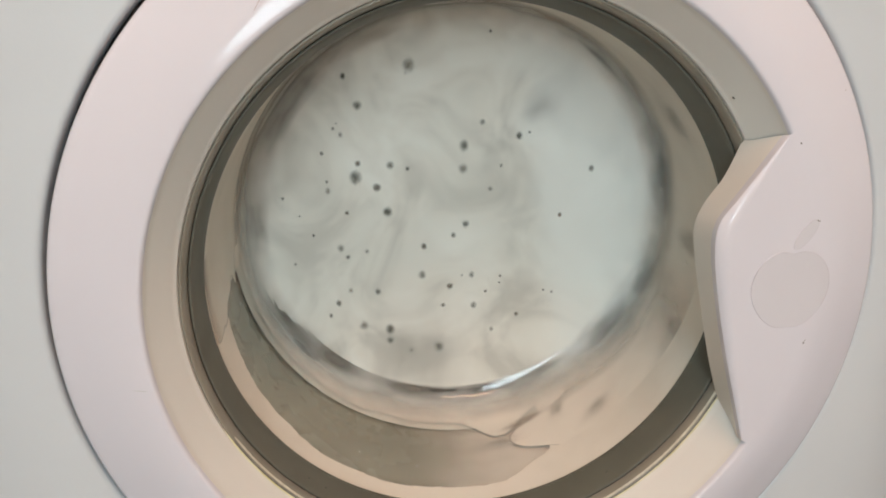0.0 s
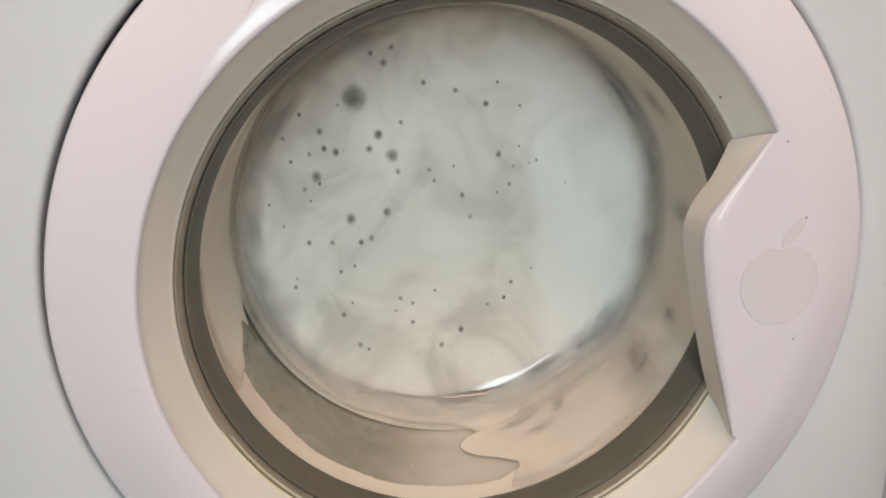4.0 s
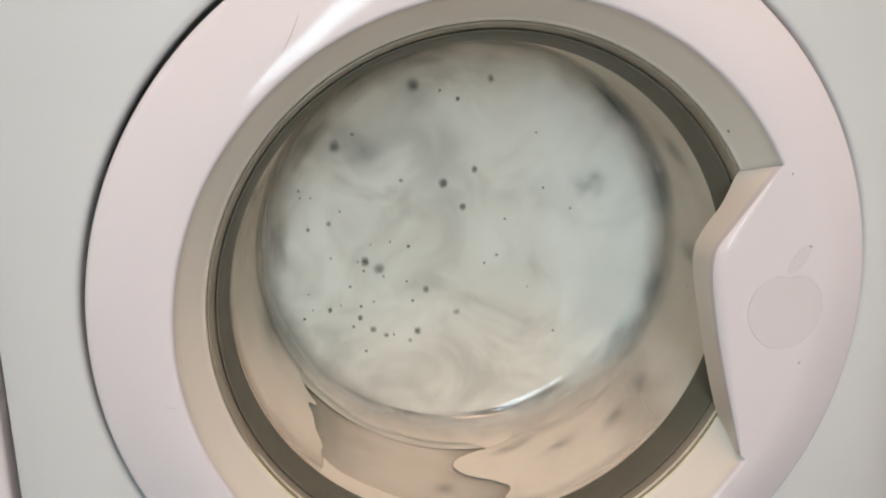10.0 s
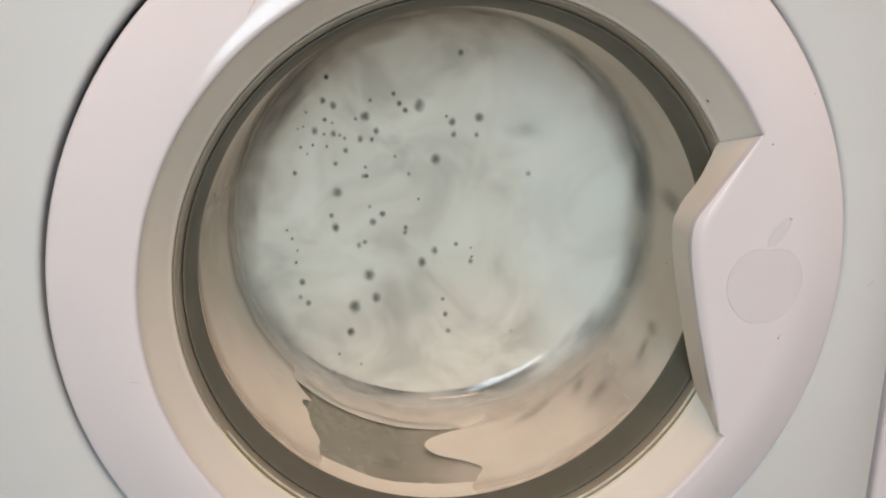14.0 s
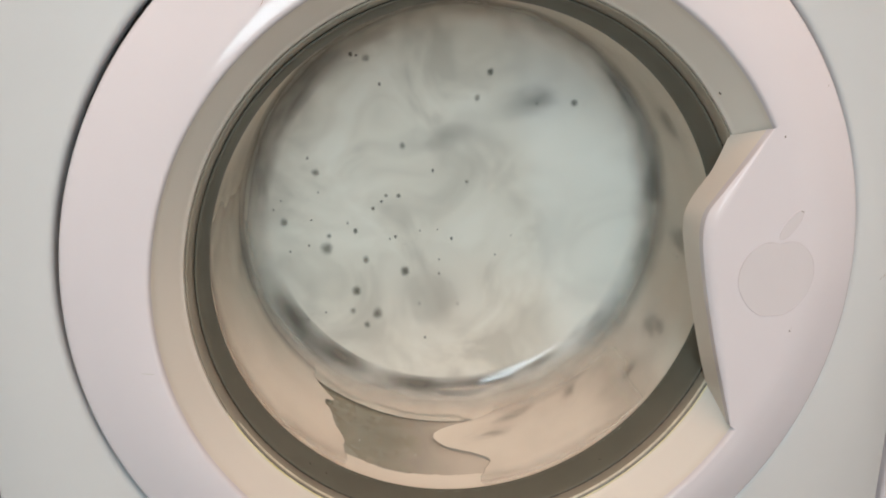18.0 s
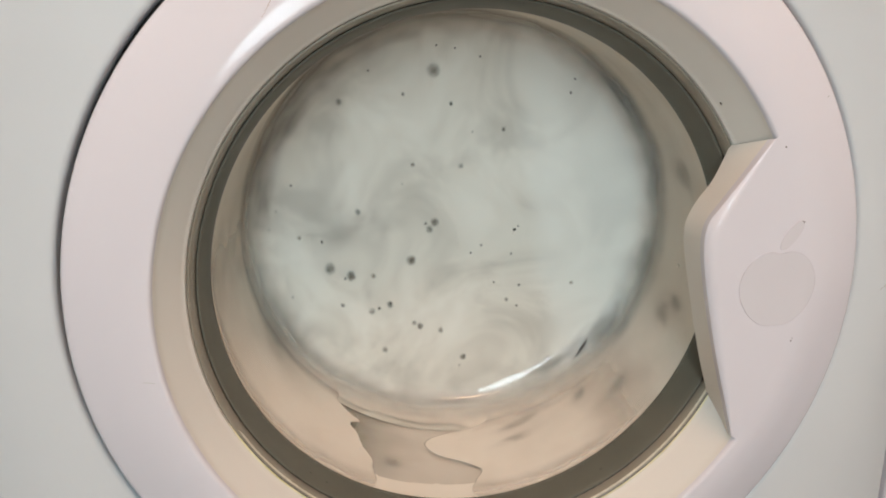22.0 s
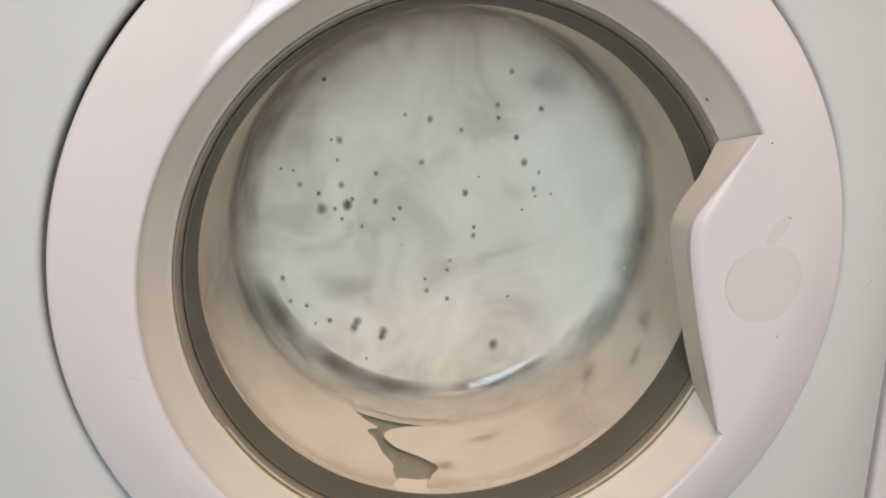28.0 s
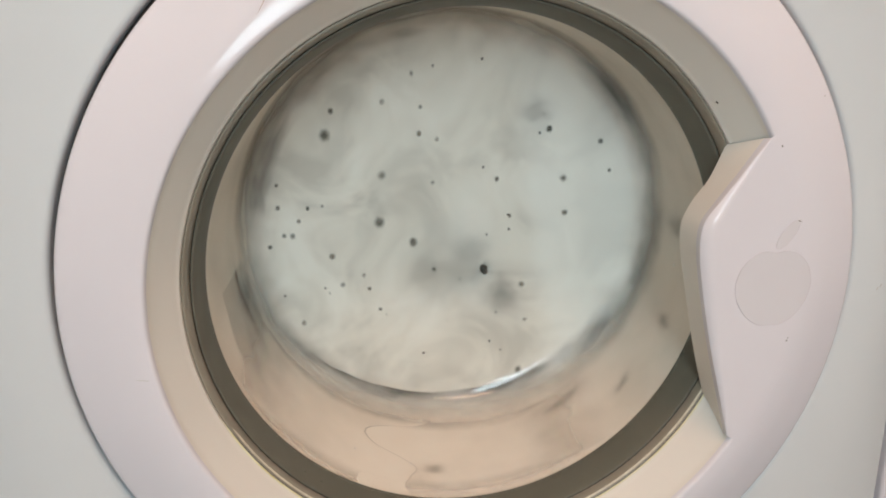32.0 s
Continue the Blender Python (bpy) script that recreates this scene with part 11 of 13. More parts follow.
    slide(4.3, [(11.4, -0.0753, 0.0315), (11.7, -0.0738, 0.0056), (12.0, -0.0717, -0.0211), (12.3, -0.0697, -0.0478), (12.6, -0.0671, -0.0748)], [(19.4, -0.0214, -0.0436), (19.7, -0.0204, -0.0669), (20.0, -0.0191, -0.0889), (20.3, -0.0178, -0.1110), (20.6, -0.0162, -0.1315)], [(23.4, -0.0101, -0.0242), (23.7, -0.0097, -0.0461), (24.0, -0.0090, -0.0673), (24.3, -0.0083, -0.0884), (24.6, -0.0074, -0.1083)], [(30.4, -0.0393, -0.0294), (30.7, -0.0379, -0.0555), (31.0, -0.0362, -0.0806), (31.3, -0.0344, -0.1057), (31.6, -0.0323, -0.1294)], kind=FAINT)
    slide(4.3, [(11.4, -0.0901, 0.0197), (11.7, -0.0877, -0.0042), (12.0, -0.0849, -0.0292), (12.3, -0.0820, -0.0542), (12.6, -0.0787, -0.0798)], [(19.4, -0.0459, 0.0768), (19.7, -0.0465, 0.0517), (20.0, -0.0465, 0.0255), (20.3, -0.0465, -0.0007), (20.6, -0.0459, -0.0276)], [(23.4, -0.0175, 0.0091), (23.7, -0.0175, -0.0148), (24.0, -0.0171, -0.0383), (24.3, -0.0167, -0.0617), (24.6, -0.0159, -0.0845)], [(25.5, -0.0365, 0.0373), (25.8, -0.0365, 0.0113), (26.1, -0.0359, -0.0150), (26.4, -0.0354, -0.0413), (26.7, -0.0344, -0.0673)], [(30.4, -0.1285, -0.0104), (30.7, -0.1236, -0.0215), (31.0, -0.1186, -0.0356), (31.3, -0.1136, -0.0496), (31.6, -0.1086, -0.0661)], kind=FAINT)
    slide(4.5, [(11.4, -0.1126, -0.0053), (11.7, -0.1085, -0.0234), (12.0, -0.1042, -0.0435), (12.3, -0.0999, -0.0636), (12.6, -0.0954, -0.0852)], [(19.4, -0.1128, -0.0237), (19.7, -0.1083, -0.0423), (20.0, -0.1036, -0.0627), (20.3, -0.0988, -0.0831)], [(23.4, -0.0494, 0.0135), (23.7, -0.0485, -0.0136), (24.0, -0.0470, -0.0407), (24.3, -0.0456, -0.0678), (24.6, -0.0437, -0.0943)], [(26.5, 0.0423, 0.1269), (26.8, 0.0393, 0.1169), (27.1, 0.0363, 0.1070), (27.4, 0.0335, 0.0960)], kind=FAINT)
    slide(4.2, [(11.4, -0.1125, 0.0340), (11.7, -0.1095, 0.0179), (12.0, -0.1062, -0.0004), (12.3, -0.1029, -0.0188), (12.6, -0.0993, -0.0389)], [(14.5, -0.0579, 0.1092), (14.8, -0.0590, 0.0865), (15.1, -0.0595, 0.0621), (15.4, -0.0599, 0.0377), (15.7, -0.0598, 0.0120)], [(19.4, 0.0517, 0.0686), (19.7, 0.0498, 0.0579), (20.0, 0.0481, 0.0467), (20.3, 0.0464, 0.0355), (20.6, 0.0449, 0.0239)], [(23.4, -0.0661, 0.0849), (23.7, -0.0663, 0.0609), (24.0, -0.0658, 0.0354), (24.3, -0.0654, 0.0100), (24.6, -0.0643, -0.0166)], kind=FAINT)
    slide(3.6, [(3.3, -0.0299, -0.0053), (3.6, -0.0292, -0.0307), (3.9, -0.0282, -0.0556), (4.2, -0.0271, -0.0805), (4.5, -0.0257, -0.1043)], [(11.7, -0.0418, 0.1175), (12.0, -0.0436, 0.0953), (12.3, -0.0454, 0.0731), (12.6, -0.0466, 0.0493)], [(14.6, -0.0992, 0.0449), (14.9, -0.0971, 0.0246), (15.2, -0.0945, 0.0026), (15.5, -0.0919, -0.0194), (15.8, -0.0889, -0.0427)], [(19.4, 0.0272, 0.0958), (19.7, 0.0249, 0.0816), (20.0, 0.0228, 0.0665), (20.3, 0.0208, 0.0513), (20.6, 0.0190, 0.0353)], [(23.4, 0.0435, -0.0864), (23.7, 0.0436, -0.0938), (24.0, 0.0438, -0.1007), (24.3, 0.0440, -0.1075), (24.6, 0.0442, -0.1138)], [(25.4, 0.0594, -0.0143), (25.7, 0.0587, -0.0230), (26.0, 0.0581, -0.0313), (26.3, 0.0575, -0.0397), (26.6, 0.0569, -0.0479)], kind=FAINT)
    slide(3.9, [(11.4, -0.0727, 0.0799), (11.7, -0.0725, 0.0562), (12.0, -0.0717, 0.0311), (12.3, -0.0709, 0.0060), (12.6, -0.0696, -0.0202)], [(15.2, -0.0866, 0.0592), (15.5, -0.0853, 0.0365), (15.8, -0.0835, 0.0123), (16.1, -0.0818, -0.0118), (16.4, -0.0794, -0.0371)], [(23.4, -0.0966, 0.0521), (23.7, -0.0947, 0.0315), (24.0, -0.0924, 0.0092), (24.3, -0.0901, -0.0131), (24.6, -0.0874, -0.0367)], [(26.4, -0.0005, 0.0378), (26.7, -0.0014, 0.0169), (27.0, -0.0020, -0.0042), (27.3, -0.0025, -0.0252), (27.6, -0.0026, -0.0462)], kind=FAINT)
    slide(3.9, [(11.4, -0.1135, 0.0440), (11.7, -0.1108, 0.0290), (12.0, -0.1077, 0.0118), (12.3, -0.1046, -0.0054), (12.6, -0.1013, -0.0245)], [(15.3, -0.0358, 0.0450), (15.6, -0.0360, 0.0192), (15.9, -0.0356, -0.0070), (16.2, -0.0352, -0.0331), (16.5, -0.0344, -0.0593)], [(23.4, -0.1065, 0.0427), (23.7, -0.1040, 0.0247), (24.0, -0.1011, 0.0048), (24.3, -0.0982, -0.0151), (24.6, -0.0950, -0.0366)], [(25.5, -0.0599, -0.0186), (25.8, -0.0579, -0.0460), (26.1, -0.0555, -0.0728), (26.4, -0.0531, -0.0997), (26.7, -0.0503, -0.1255)], kind=FAINT)
    slide(3.0, [(2.5, -0.0741, 0.1056), (2.8, -0.0746, 0.0843), (3.1, -0.0745, 0.0613), (3.4, -0.0744, 0.0383), (3.7, -0.0736, 0.0138)], [(11.4, -0.0667, 0.0904), (11.7, -0.0670, 0.0669), (12.0, -0.0667, 0.0418), (12.3, -0.0664, 0.0168), (12.6, -0.0655, -0.0095)], [(14.6, 0.0346, -0.0637), (14.9, 0.0346, -0.0745), (15.2, 0.0347, -0.0847), (15.5, 0.0348, -0.0948), (15.8, 0.0350, -0.1042)], kind=FAINT)
    slide(4.5, [(3.1, 0.0452, -0.0171), (3.4, 0.0445, -0.0281), (3.7, 0.0440, -0.0388), (4.0, 0.0435, -0.0495), (4.3, 0.0431, -0.0597)], [(7.4, -0.0767, -0.0013), (7.7, -0.0743, -0.0278), (8.0, -0.0716, -0.0546), (8.3, -0.0688, -0.0814), (8.6, -0.0656, -0.1078)], [(11.4, -0.0133, 0.0626), (11.7, -0.0144, 0.0400), (12.0, -0.0151, 0.0168), (12.3, -0.0157, -0.0064), (12.6, -0.0159, -0.0299)], [(19.4, -0.0343, 0.0463), (19.7, -0.0346, 0.0207), (20.0, -0.0343, -0.0053), (20.3, -0.0340, -0.0314), (20.6, -0.0332, -0.0574)], [(23.4, -0.0569, 0.1048), (23.7, -0.0579, 0.0818), (24.0, -0.0582, 0.0570), (24.3, -0.0586, 0.0323), (24.6, -0.0584, 0.0063)], [(30.4, 0.0240, 0.0177), (30.7, 0.0231, 0.0016), (31.0, 0.0224, -0.0143), (31.3, 0.0217, -0.0303), (31.6, 0.0212, -0.0460)], kind=CRISP)
    slide(3.8, [(7.4, -0.0983, 0.0690), (7.7, -0.0969, 0.0503), (8.0, -0.0950, 0.0296), (8.3, -0.0931, 0.0090), (8.6, -0.0907, -0.0131)], [(11.4, 0.0101, 0.0936), (11.7, 0.0079, 0.0762), (12.0, 0.0061, 0.0577), (12.3, 0.0043, 0.0391), (12.6, 0.0029, 0.0197)], [(14.6, -0.1097, -0.0023), (14.9, -0.1059, -0.0214), (15.2, -0.1017, -0.0423), (15.5, -0.0976, -0.0632), (15.8, -0.0932, -0.0854)], [(19.4, -0.0273, 0.0367), (19.7, -0.0276, 0.0117), (20.0, -0.0273, -0.0136), (20.3, -0.0271, -0.0389), (20.6, -0.0264, -0.0639)], [(23.4, -0.1279, 0.0145), (23.7, -0.1237, 0.0045), (24.0, -0.1194, -0.0084), (24.3, -0.1151, -0.0212), (24.6, -0.1107, -0.0365)], [(30.4, 0.0425, -0.0491), (30.7, 0.0422, -0.0591), (31.0, 0.0421, -0.0686), (31.3, 0.0419, -0.0782), (31.6, 0.0419, -0.0871)], kind=CRISP)
    slide(3.4, [(7.4, -0.0206, -0.0161), (7.7, -0.0200, -0.0400), (8.0, -0.0191, -0.0632), (8.3, -0.0182, -0.0864), (8.6, -0.0170, -0.1084)], [(11.4, -0.0221, 0.1300), (11.7, -0.0247, 0.1102), (12.0, -0.0267, 0.0886), (12.3, -0.0287, 0.0669), (12.6, -0.0301, 0.0438)], [(15.2, -0.1234, 0.0080), (15.5, -0.1192, -0.0048), (15.8, -0.1148, -0.0202), (16.1, -0.1105, -0.0356), (16.4, -0.1060, -0.0533)], [(19.4, -0.0368, 0.0937), (19.7, -0.0381, 0.0700), (20.0, -0.0388, 0.0449), (20.3, -0.0394, 0.0199), (20.6, -0.0395, -0.0061)], [(23.4, 0.0460, -0.0643), (23.7, 0.0458, -0.0728), (24.0, 0.0458, -0.0807), (24.3, 0.0457, -0.0887), (24.6, 0.0458, -0.0960)], [(30.4, -0.0056, -0.0772), (30.7, -0.0046, -0.0959), (31.0, -0.0034, -0.1131), (31.3, -0.0022, -0.1304)], kind=CRISP)
    slide(3.3, [(7.4, -0.0303, 0.1223), (7.7, -0.0325, 0.1011), (8.0, -0.0340, 0.0782), (8.3, -0.0356, 0.0553), (8.6, -0.0366, 0.0309)], [(11.4, 0.0259, 0.0953), (11.7, 0.0236, 0.0808), (12.0, 0.0215, 0.0654), (12.3, 0.0195, 0.0500), (12.6, 0.0177, 0.0337)], [(19.4, -0.0555, 0.0386), (19.7, -0.0549, 0.0119), (20.0, -0.0537, -0.0155), (20.3, -0.0525, -0.0428), (20.6, -0.0508, -0.0701)], [(23.4, 0.0372, 0.0878), (23.7, 0.0349, 0.0751), (24.0, 0.0330, 0.0616), (24.3, 0.0310, 0.0481), (24.6, 0.0292, 0.0340)], [(25.4, -0.0572, -0.0373), (25.7, -0.0550, -0.0644), (26.0, -0.0524, -0.0905), (26.3, -0.0498, -0.1167)], [(30.4, -0.0458, -0.0259), (30.7, -0.0442, -0.0526), (31.0, -0.0423, -0.0784), (31.3, -0.0403, -0.1043)], kind=CRISP)
    slide(3.1, [(2.4, -0.1227, 0.0223), (2.7, -0.1189, 0.0101), (3.0, -0.1150, -0.0047), (3.3, -0.1110, -0.0196), (3.6, -0.1069, -0.0366)], [(7.4, -0.0660, 0.1074), (7.7, -0.0668, 0.0853), (8.0, -0.0670, 0.0614), (8.3, -0.0672, 0.0375), (8.6, -0.0667, 0.0122)], [(11.4, 0.0075, 0.0785), (11.7, 0.0057, 0.0600), (12.0, 0.0043, 0.0406), (12.3, 0.0028, 0.0212), (12.6, 0.0018, 0.0012)], [(19.4, 0.0523, 0.0826), (19.7, 0.0502, 0.0722), (20.0, 0.0483, 0.0613), (20.3, 0.0464, 0.0504), (20.6, 0.0446, 0.0390)], [(23.4, 0.0262, 0.0116), (23.7, 0.0254, -0.0039), (24.0, 0.0247, -0.0192), (24.3, 0.0241, -0.0346), (24.6, 0.0236, -0.0497)], [(30.4, -0.0693, -0.0189), (30.7, -0.0669, -0.0461), (31.0, -0.0641, -0.0730), (31.3, -0.0613, -0.0998)], kind=CRISP)
    slide(3.1, [(2.4, 0.0396, 0.0954), (2.7, 0.0373, 0.0834), (3.0, 0.0351, 0.0706), (3.3, 0.0330, 0.0578), (3.6, 0.0310, 0.0442)], [(7.4, -0.0941, 0.0308), (7.7, -0.0918, 0.0083), (8.0, -0.0890, -0.0156), (8.3, -0.0863, -0.0395), (8.6, -0.0831, -0.0643)], [(11.4, -0.0193, -0.0225), (11.7, -0.0187, -0.0461), (12.0, -0.0178, -0.0689), (12.3, -0.0168, -0.0916), (12.6, -0.0155, -0.1131)], [(19.4, -0.0073, 0.0834), (19.7, -0.0090, 0.0625), (20.0, -0.0103, 0.0406), (20.3, -0.0115, 0.0187), (20.6, -0.0123, -0.0039)], [(23.4, 0.0251, 0.0744), (23.7, 0.0232, 0.0591), (24.0, 0.0216, 0.0430), (24.3, 0.0199, 0.0270), (24.6, 0.0186, 0.0104)], [(25.7, -0.0938, 0.0809), (26.0, -0.0929, 0.0618), (26.3, -0.0920, 0.0427), (26.6, -0.0906, 0.0220)], [(30.4, -0.0813, 0.0402), (30.7, -0.0798, 0.0155), (31.0, -0.0777, -0.0103), (31.3, -0.0756, -0.0361), (31.6, -0.0731, -0.0626)], kind=CRISP)
    slide(2.9, [(7.4, 0.0545, 0.0617), (7.7, 0.0527, 0.0513), (8.0, 0.0511, 0.0406), (8.3, 0.0495, 0.0298), (8.6, 0.0481, 0.0187)], [(11.4, -0.0198, -0.0132), (11.7, -0.0193, -0.0371), (12.0, -0.0185, -0.0603), (12.3, -0.0177, -0.0834), (12.6, -0.0165, -0.1055)], [(15.3, -0.0734, -0.0370), (15.6, -0.0705, -0.0637), (15.9, -0.0672, -0.0900), (16.2, -0.0639, -0.1163)], [(19.4, -0.0177, 0.1277), (19.7, -0.0203, 0.1082), (20.0, -0.0223, 0.0869), (20.3, -0.0244, 0.0656), (20.6, -0.0259, 0.0428)], [(23.4, 0.0209, 0.0763), (23.7, 0.0190, 0.0603), (24.0, 0.0174, 0.0434), (24.3, 0.0158, 0.0266), (24.6, 0.0145, 0.0092)], [(26.3, -0.0677, 0.0389), (26.6, -0.0667, 0.0126), (26.9, -0.0651, -0.0145), (27.2, -0.0635, -0.0416), (27.5, -0.0614, -0.0689)], [(30.4, -0.1286, 0.0348), (30.7, -0.1249, 0.0267), (31.0, -0.1212, 0.0160), (31.3, -0.1174, 0.0052), (31.6, -0.1136, -0.0080)], kind=CRISP)
    slide(2.8, [(7.4, 0.0046, -0.0093), (7.7, 0.0043, -0.0288), (8.0, 0.0044, -0.0478), (8.3, 0.0045, -0.0668), (8.6, 0.0048, -0.0851)], [(11.4, -0.0411, 0.0543), (11.7, -0.0413, 0.0284), (12.0, -0.0410, 0.0019), (12.3, -0.0406, -0.0246), (12.6, -0.0397, -0.0513)], [(19.4, -0.0445, 0.0815), (19.7, -0.0453, 0.0567), (20.0, -0.0454, 0.0307), (20.3, -0.0456, 0.0048), (20.6, -0.0451, -0.0220)], [(23.4, -0.0456, 0.1071), (23.7, -0.0470, 0.0840), (24.0, -0.0478, 0.0593), (24.3, -0.0485, 0.0345), (24.6, -0.0487, 0.0086)], [(30.7, 0.1093, 0.0760), (31.0, 0.1084, 0.0680), (31.3, 0.1075, 0.0600), (31.6, 0.1066, 0.0521)], kind=CRISP)
    slide(2.8, [(7.4, -0.0063, 0.0111), (7.7, -0.0066, -0.0108), (8.0, -0.0066, -0.0325), (8.3, -0.0065, -0.0542), (8.6, -0.0061, -0.0753)], [(11.4, -0.0504, 0.0420), (11.7, -0.0501, 0.0154), (12.0, -0.0492, -0.0118), (12.3, -0.0482, -0.0389), (12.6, -0.0468, -0.0661)], [(19.4, -0.1021, -0.0504), (19.7, -0.0975, -0.0725), (20.0, -0.0927, -0.0954)], [(23.4, -0.0981, 0.0751), (23.7, -0.0968, 0.0568), (24.0, -0.0951, 0.0367), (24.3, -0.0934, 0.0165), (24.6, -0.0913, -0.0052)], [(26.2, -0.1023, 0.0225), (26.5, -0.0994, 0.0019), (26.8, -0.0962, -0.0203), (27.1, -0.0929, -0.0425), (27.4, -0.0893, -0.0659)], [(30.4, 0.0455, 0.0687), (30.7, 0.0436, 0.0570), (31.0, 0.0419, 0.0447), (31.3, 0.0403, 0.0325), (31.6, 0.0388, 0.0198)], kind=CRISP)
    slide(2.8, [(2.3, 0.0141, -0.0031), (2.6, 0.0136, -0.0208), (2.9, 0.0134, -0.0381), (3.2, 0.0132, -0.0555), (3.5, 0.0132, -0.0722)], [(7.7, -0.0288, 0.1189), (8.0, -0.0309, 0.0976), (8.3, -0.0330, 0.0763), (8.6, -0.0346, 0.0533)], [(12.0, -0.1231, 0.0469), (12.3, -0.1201, 0.0392), (12.6, -0.1171, 0.0294)], [(20.0, -0.1282, -0.0373), (20.3, -0.1225, -0.0463), (20.6, -0.1170, -0.0585)], [(24.0, -0.1281, -0.0512)], [(30.4, 0.0294, -0.0288), (30.7, 0.0290, -0.0426), (31.0, 0.0288, -0.0557), (31.3, 0.0286, -0.0689), (31.6, 0.0286, -0.0814)], kind=CRISP)
    slide(2.6, [(7.4, -0.0351, 0.1022), (7.7, -0.0367, 0.0792), (8.0, -0.0376, 0.0546), (8.3, -0.0386, 0.0301), (8.6, -0.0389, 0.0045)], [(11.4, 0.0510, 0.0035), (11.7, 0.0501, -0.0070), (12.0, 0.0493, -0.0174), (12.3, 0.0486, -0.0279), (12.6, 0.0479, -0.0381)], [(14.4, 0.0679, 0.0237), (14.7, 0.0668, 0.0152), (15.0, 0.0658, 0.0068), (15.3, 0.0648, -0.0017), (15.6, 0.0639, -0.0101)], [(20.0, -0.1311, -0.0144), (20.3, -0.1258, -0.0209), (20.6, -0.1208, -0.0308)], [(23.4, 0.0429, 0.0345), (23.7, 0.0416, 0.0221), (24.0, 0.0404, 0.0095), (24.3, 0.0393, -0.0031), (24.6, 0.0383, -0.0158)], [(30.4, 0.0074, 0.0923), (30.7, 0.0053, 0.0743), (31.0, 0.0036, 0.0553), (31.3, 0.0018, 0.0362), (31.6, 0.0005, 0.0163)], kind=CRISP)
    slide(2.3, [(3.2, 0.0061, 0.0870), (3.5, 0.0042, 0.0685), (3.8, 0.0026, 0.0491), (4.1, 0.0010, 0.0296), (4.4, -0.0002, 0.0094)], [(7.4, -0.0427, 0.0968), (7.7, -0.0439, 0.0730), (8.0, -0.0445, 0.0478), (8.3, -0.0451, 0.0226), (8.6, -0.0451, -0.0037)], [(11.4, 0.0422, -0.0385), (11.7, 0.0418, -0.0491), (12.0, 0.0415, -0.0593), (12.3, 0.0413, -0.0695), (12.6, 0.0411, -0.0792)], [(19.4, 0.0532, 0.0456), (19.7, 0.0517, 0.0348), (20.0, 0.0504, 0.0239), (20.3, 0.0490, 0.0130), (20.6, 0.0478, 0.0019)], [(23.4, 0.0328, -0.0008), (23.7, 0.0320, -0.0147), (24.0, 0.0314, -0.0284), (24.3, 0.0309, -0.0421), (24.6, 0.0305, -0.0554)], [(30.4, -0.0276, 0.0977), (30.7, -0.0292, 0.0750), (31.0, -0.0302, 0.0509), (31.3, -0.0313, 0.0268), (31.6, -0.0317, 0.0017)], kind=CRISP)
    slide(2.3, [(3.1, 0.0840, 0.0454), (3.4, 0.0828, 0.0380), (3.7, 0.0817, 0.0307), (4.0, 0.0806, 0.0234), (4.3, 0.0795, 0.0161)], [(7.4, -0.0834, -0.0195), (7.7, -0.0804, -0.0454), (8.0, -0.0770, -0.0714), (8.3, -0.0736, -0.0974)], [(11.4, 0.0362, -0.0439), (11.7, 0.0359, -0.0555), (12.0, 0.0358, -0.0666), (12.3, 0.0357, -0.0776), (12.6, 0.0357, -0.0880)], [(15.4, -0.1189, 0.0177), (15.7, -0.1152, 0.0033), (16.0, -0.1113, -0.0134), (16.3, -0.1073, -0.0302), (16.6, -0.1032, -0.0490)], [(20.0, 0.0492, 0.1284), (20.3, 0.0461, 0.1206), (20.6, 0.0431, 0.1119)], [(24.0, -0.0196, 0.1215), (24.3, -0.0226, 0.1032), (24.6, -0.0250, 0.0830)], [(30.4, -0.0874, 0.0340), (30.7, -0.0855, 0.0102), (31.0, -0.0830, -0.0149), (31.3, -0.0806, -0.0400), (31.6, -0.0777, -0.0658)], kind=CRISP)
    slide(2.3, [(7.4, -0.0847, 0.0236), (7.7, -0.0826, -0.0012), (8.0, -0.0800, -0.0270), (8.3, -0.0774, -0.0528), (8.6, -0.0744, -0.0790)], [(11.4, -0.0786, 0.0628), (11.7, -0.0777, 0.0388), (12.0, -0.0763, 0.0135), (12.3, -0.0749, -0.0118), (12.6, -0.0729, -0.0380)], [(19.7, 0.0450, 0.1173), (20.0, 0.0422, 0.1073), (20.3, 0.0394, 0.0972), (20.6, 0.0368, 0.0862)], [(24.0, -0.0461, 0.1106), (24.3, -0.0482, 0.0897), (24.6, -0.0497, 0.0671)], [(30.4, -0.0937, -0.0230), (30.7, -0.0901, -0.0470), (31.0, -0.0862, -0.0718), (31.3, -0.0822, -0.0965)], kind=CRISP)
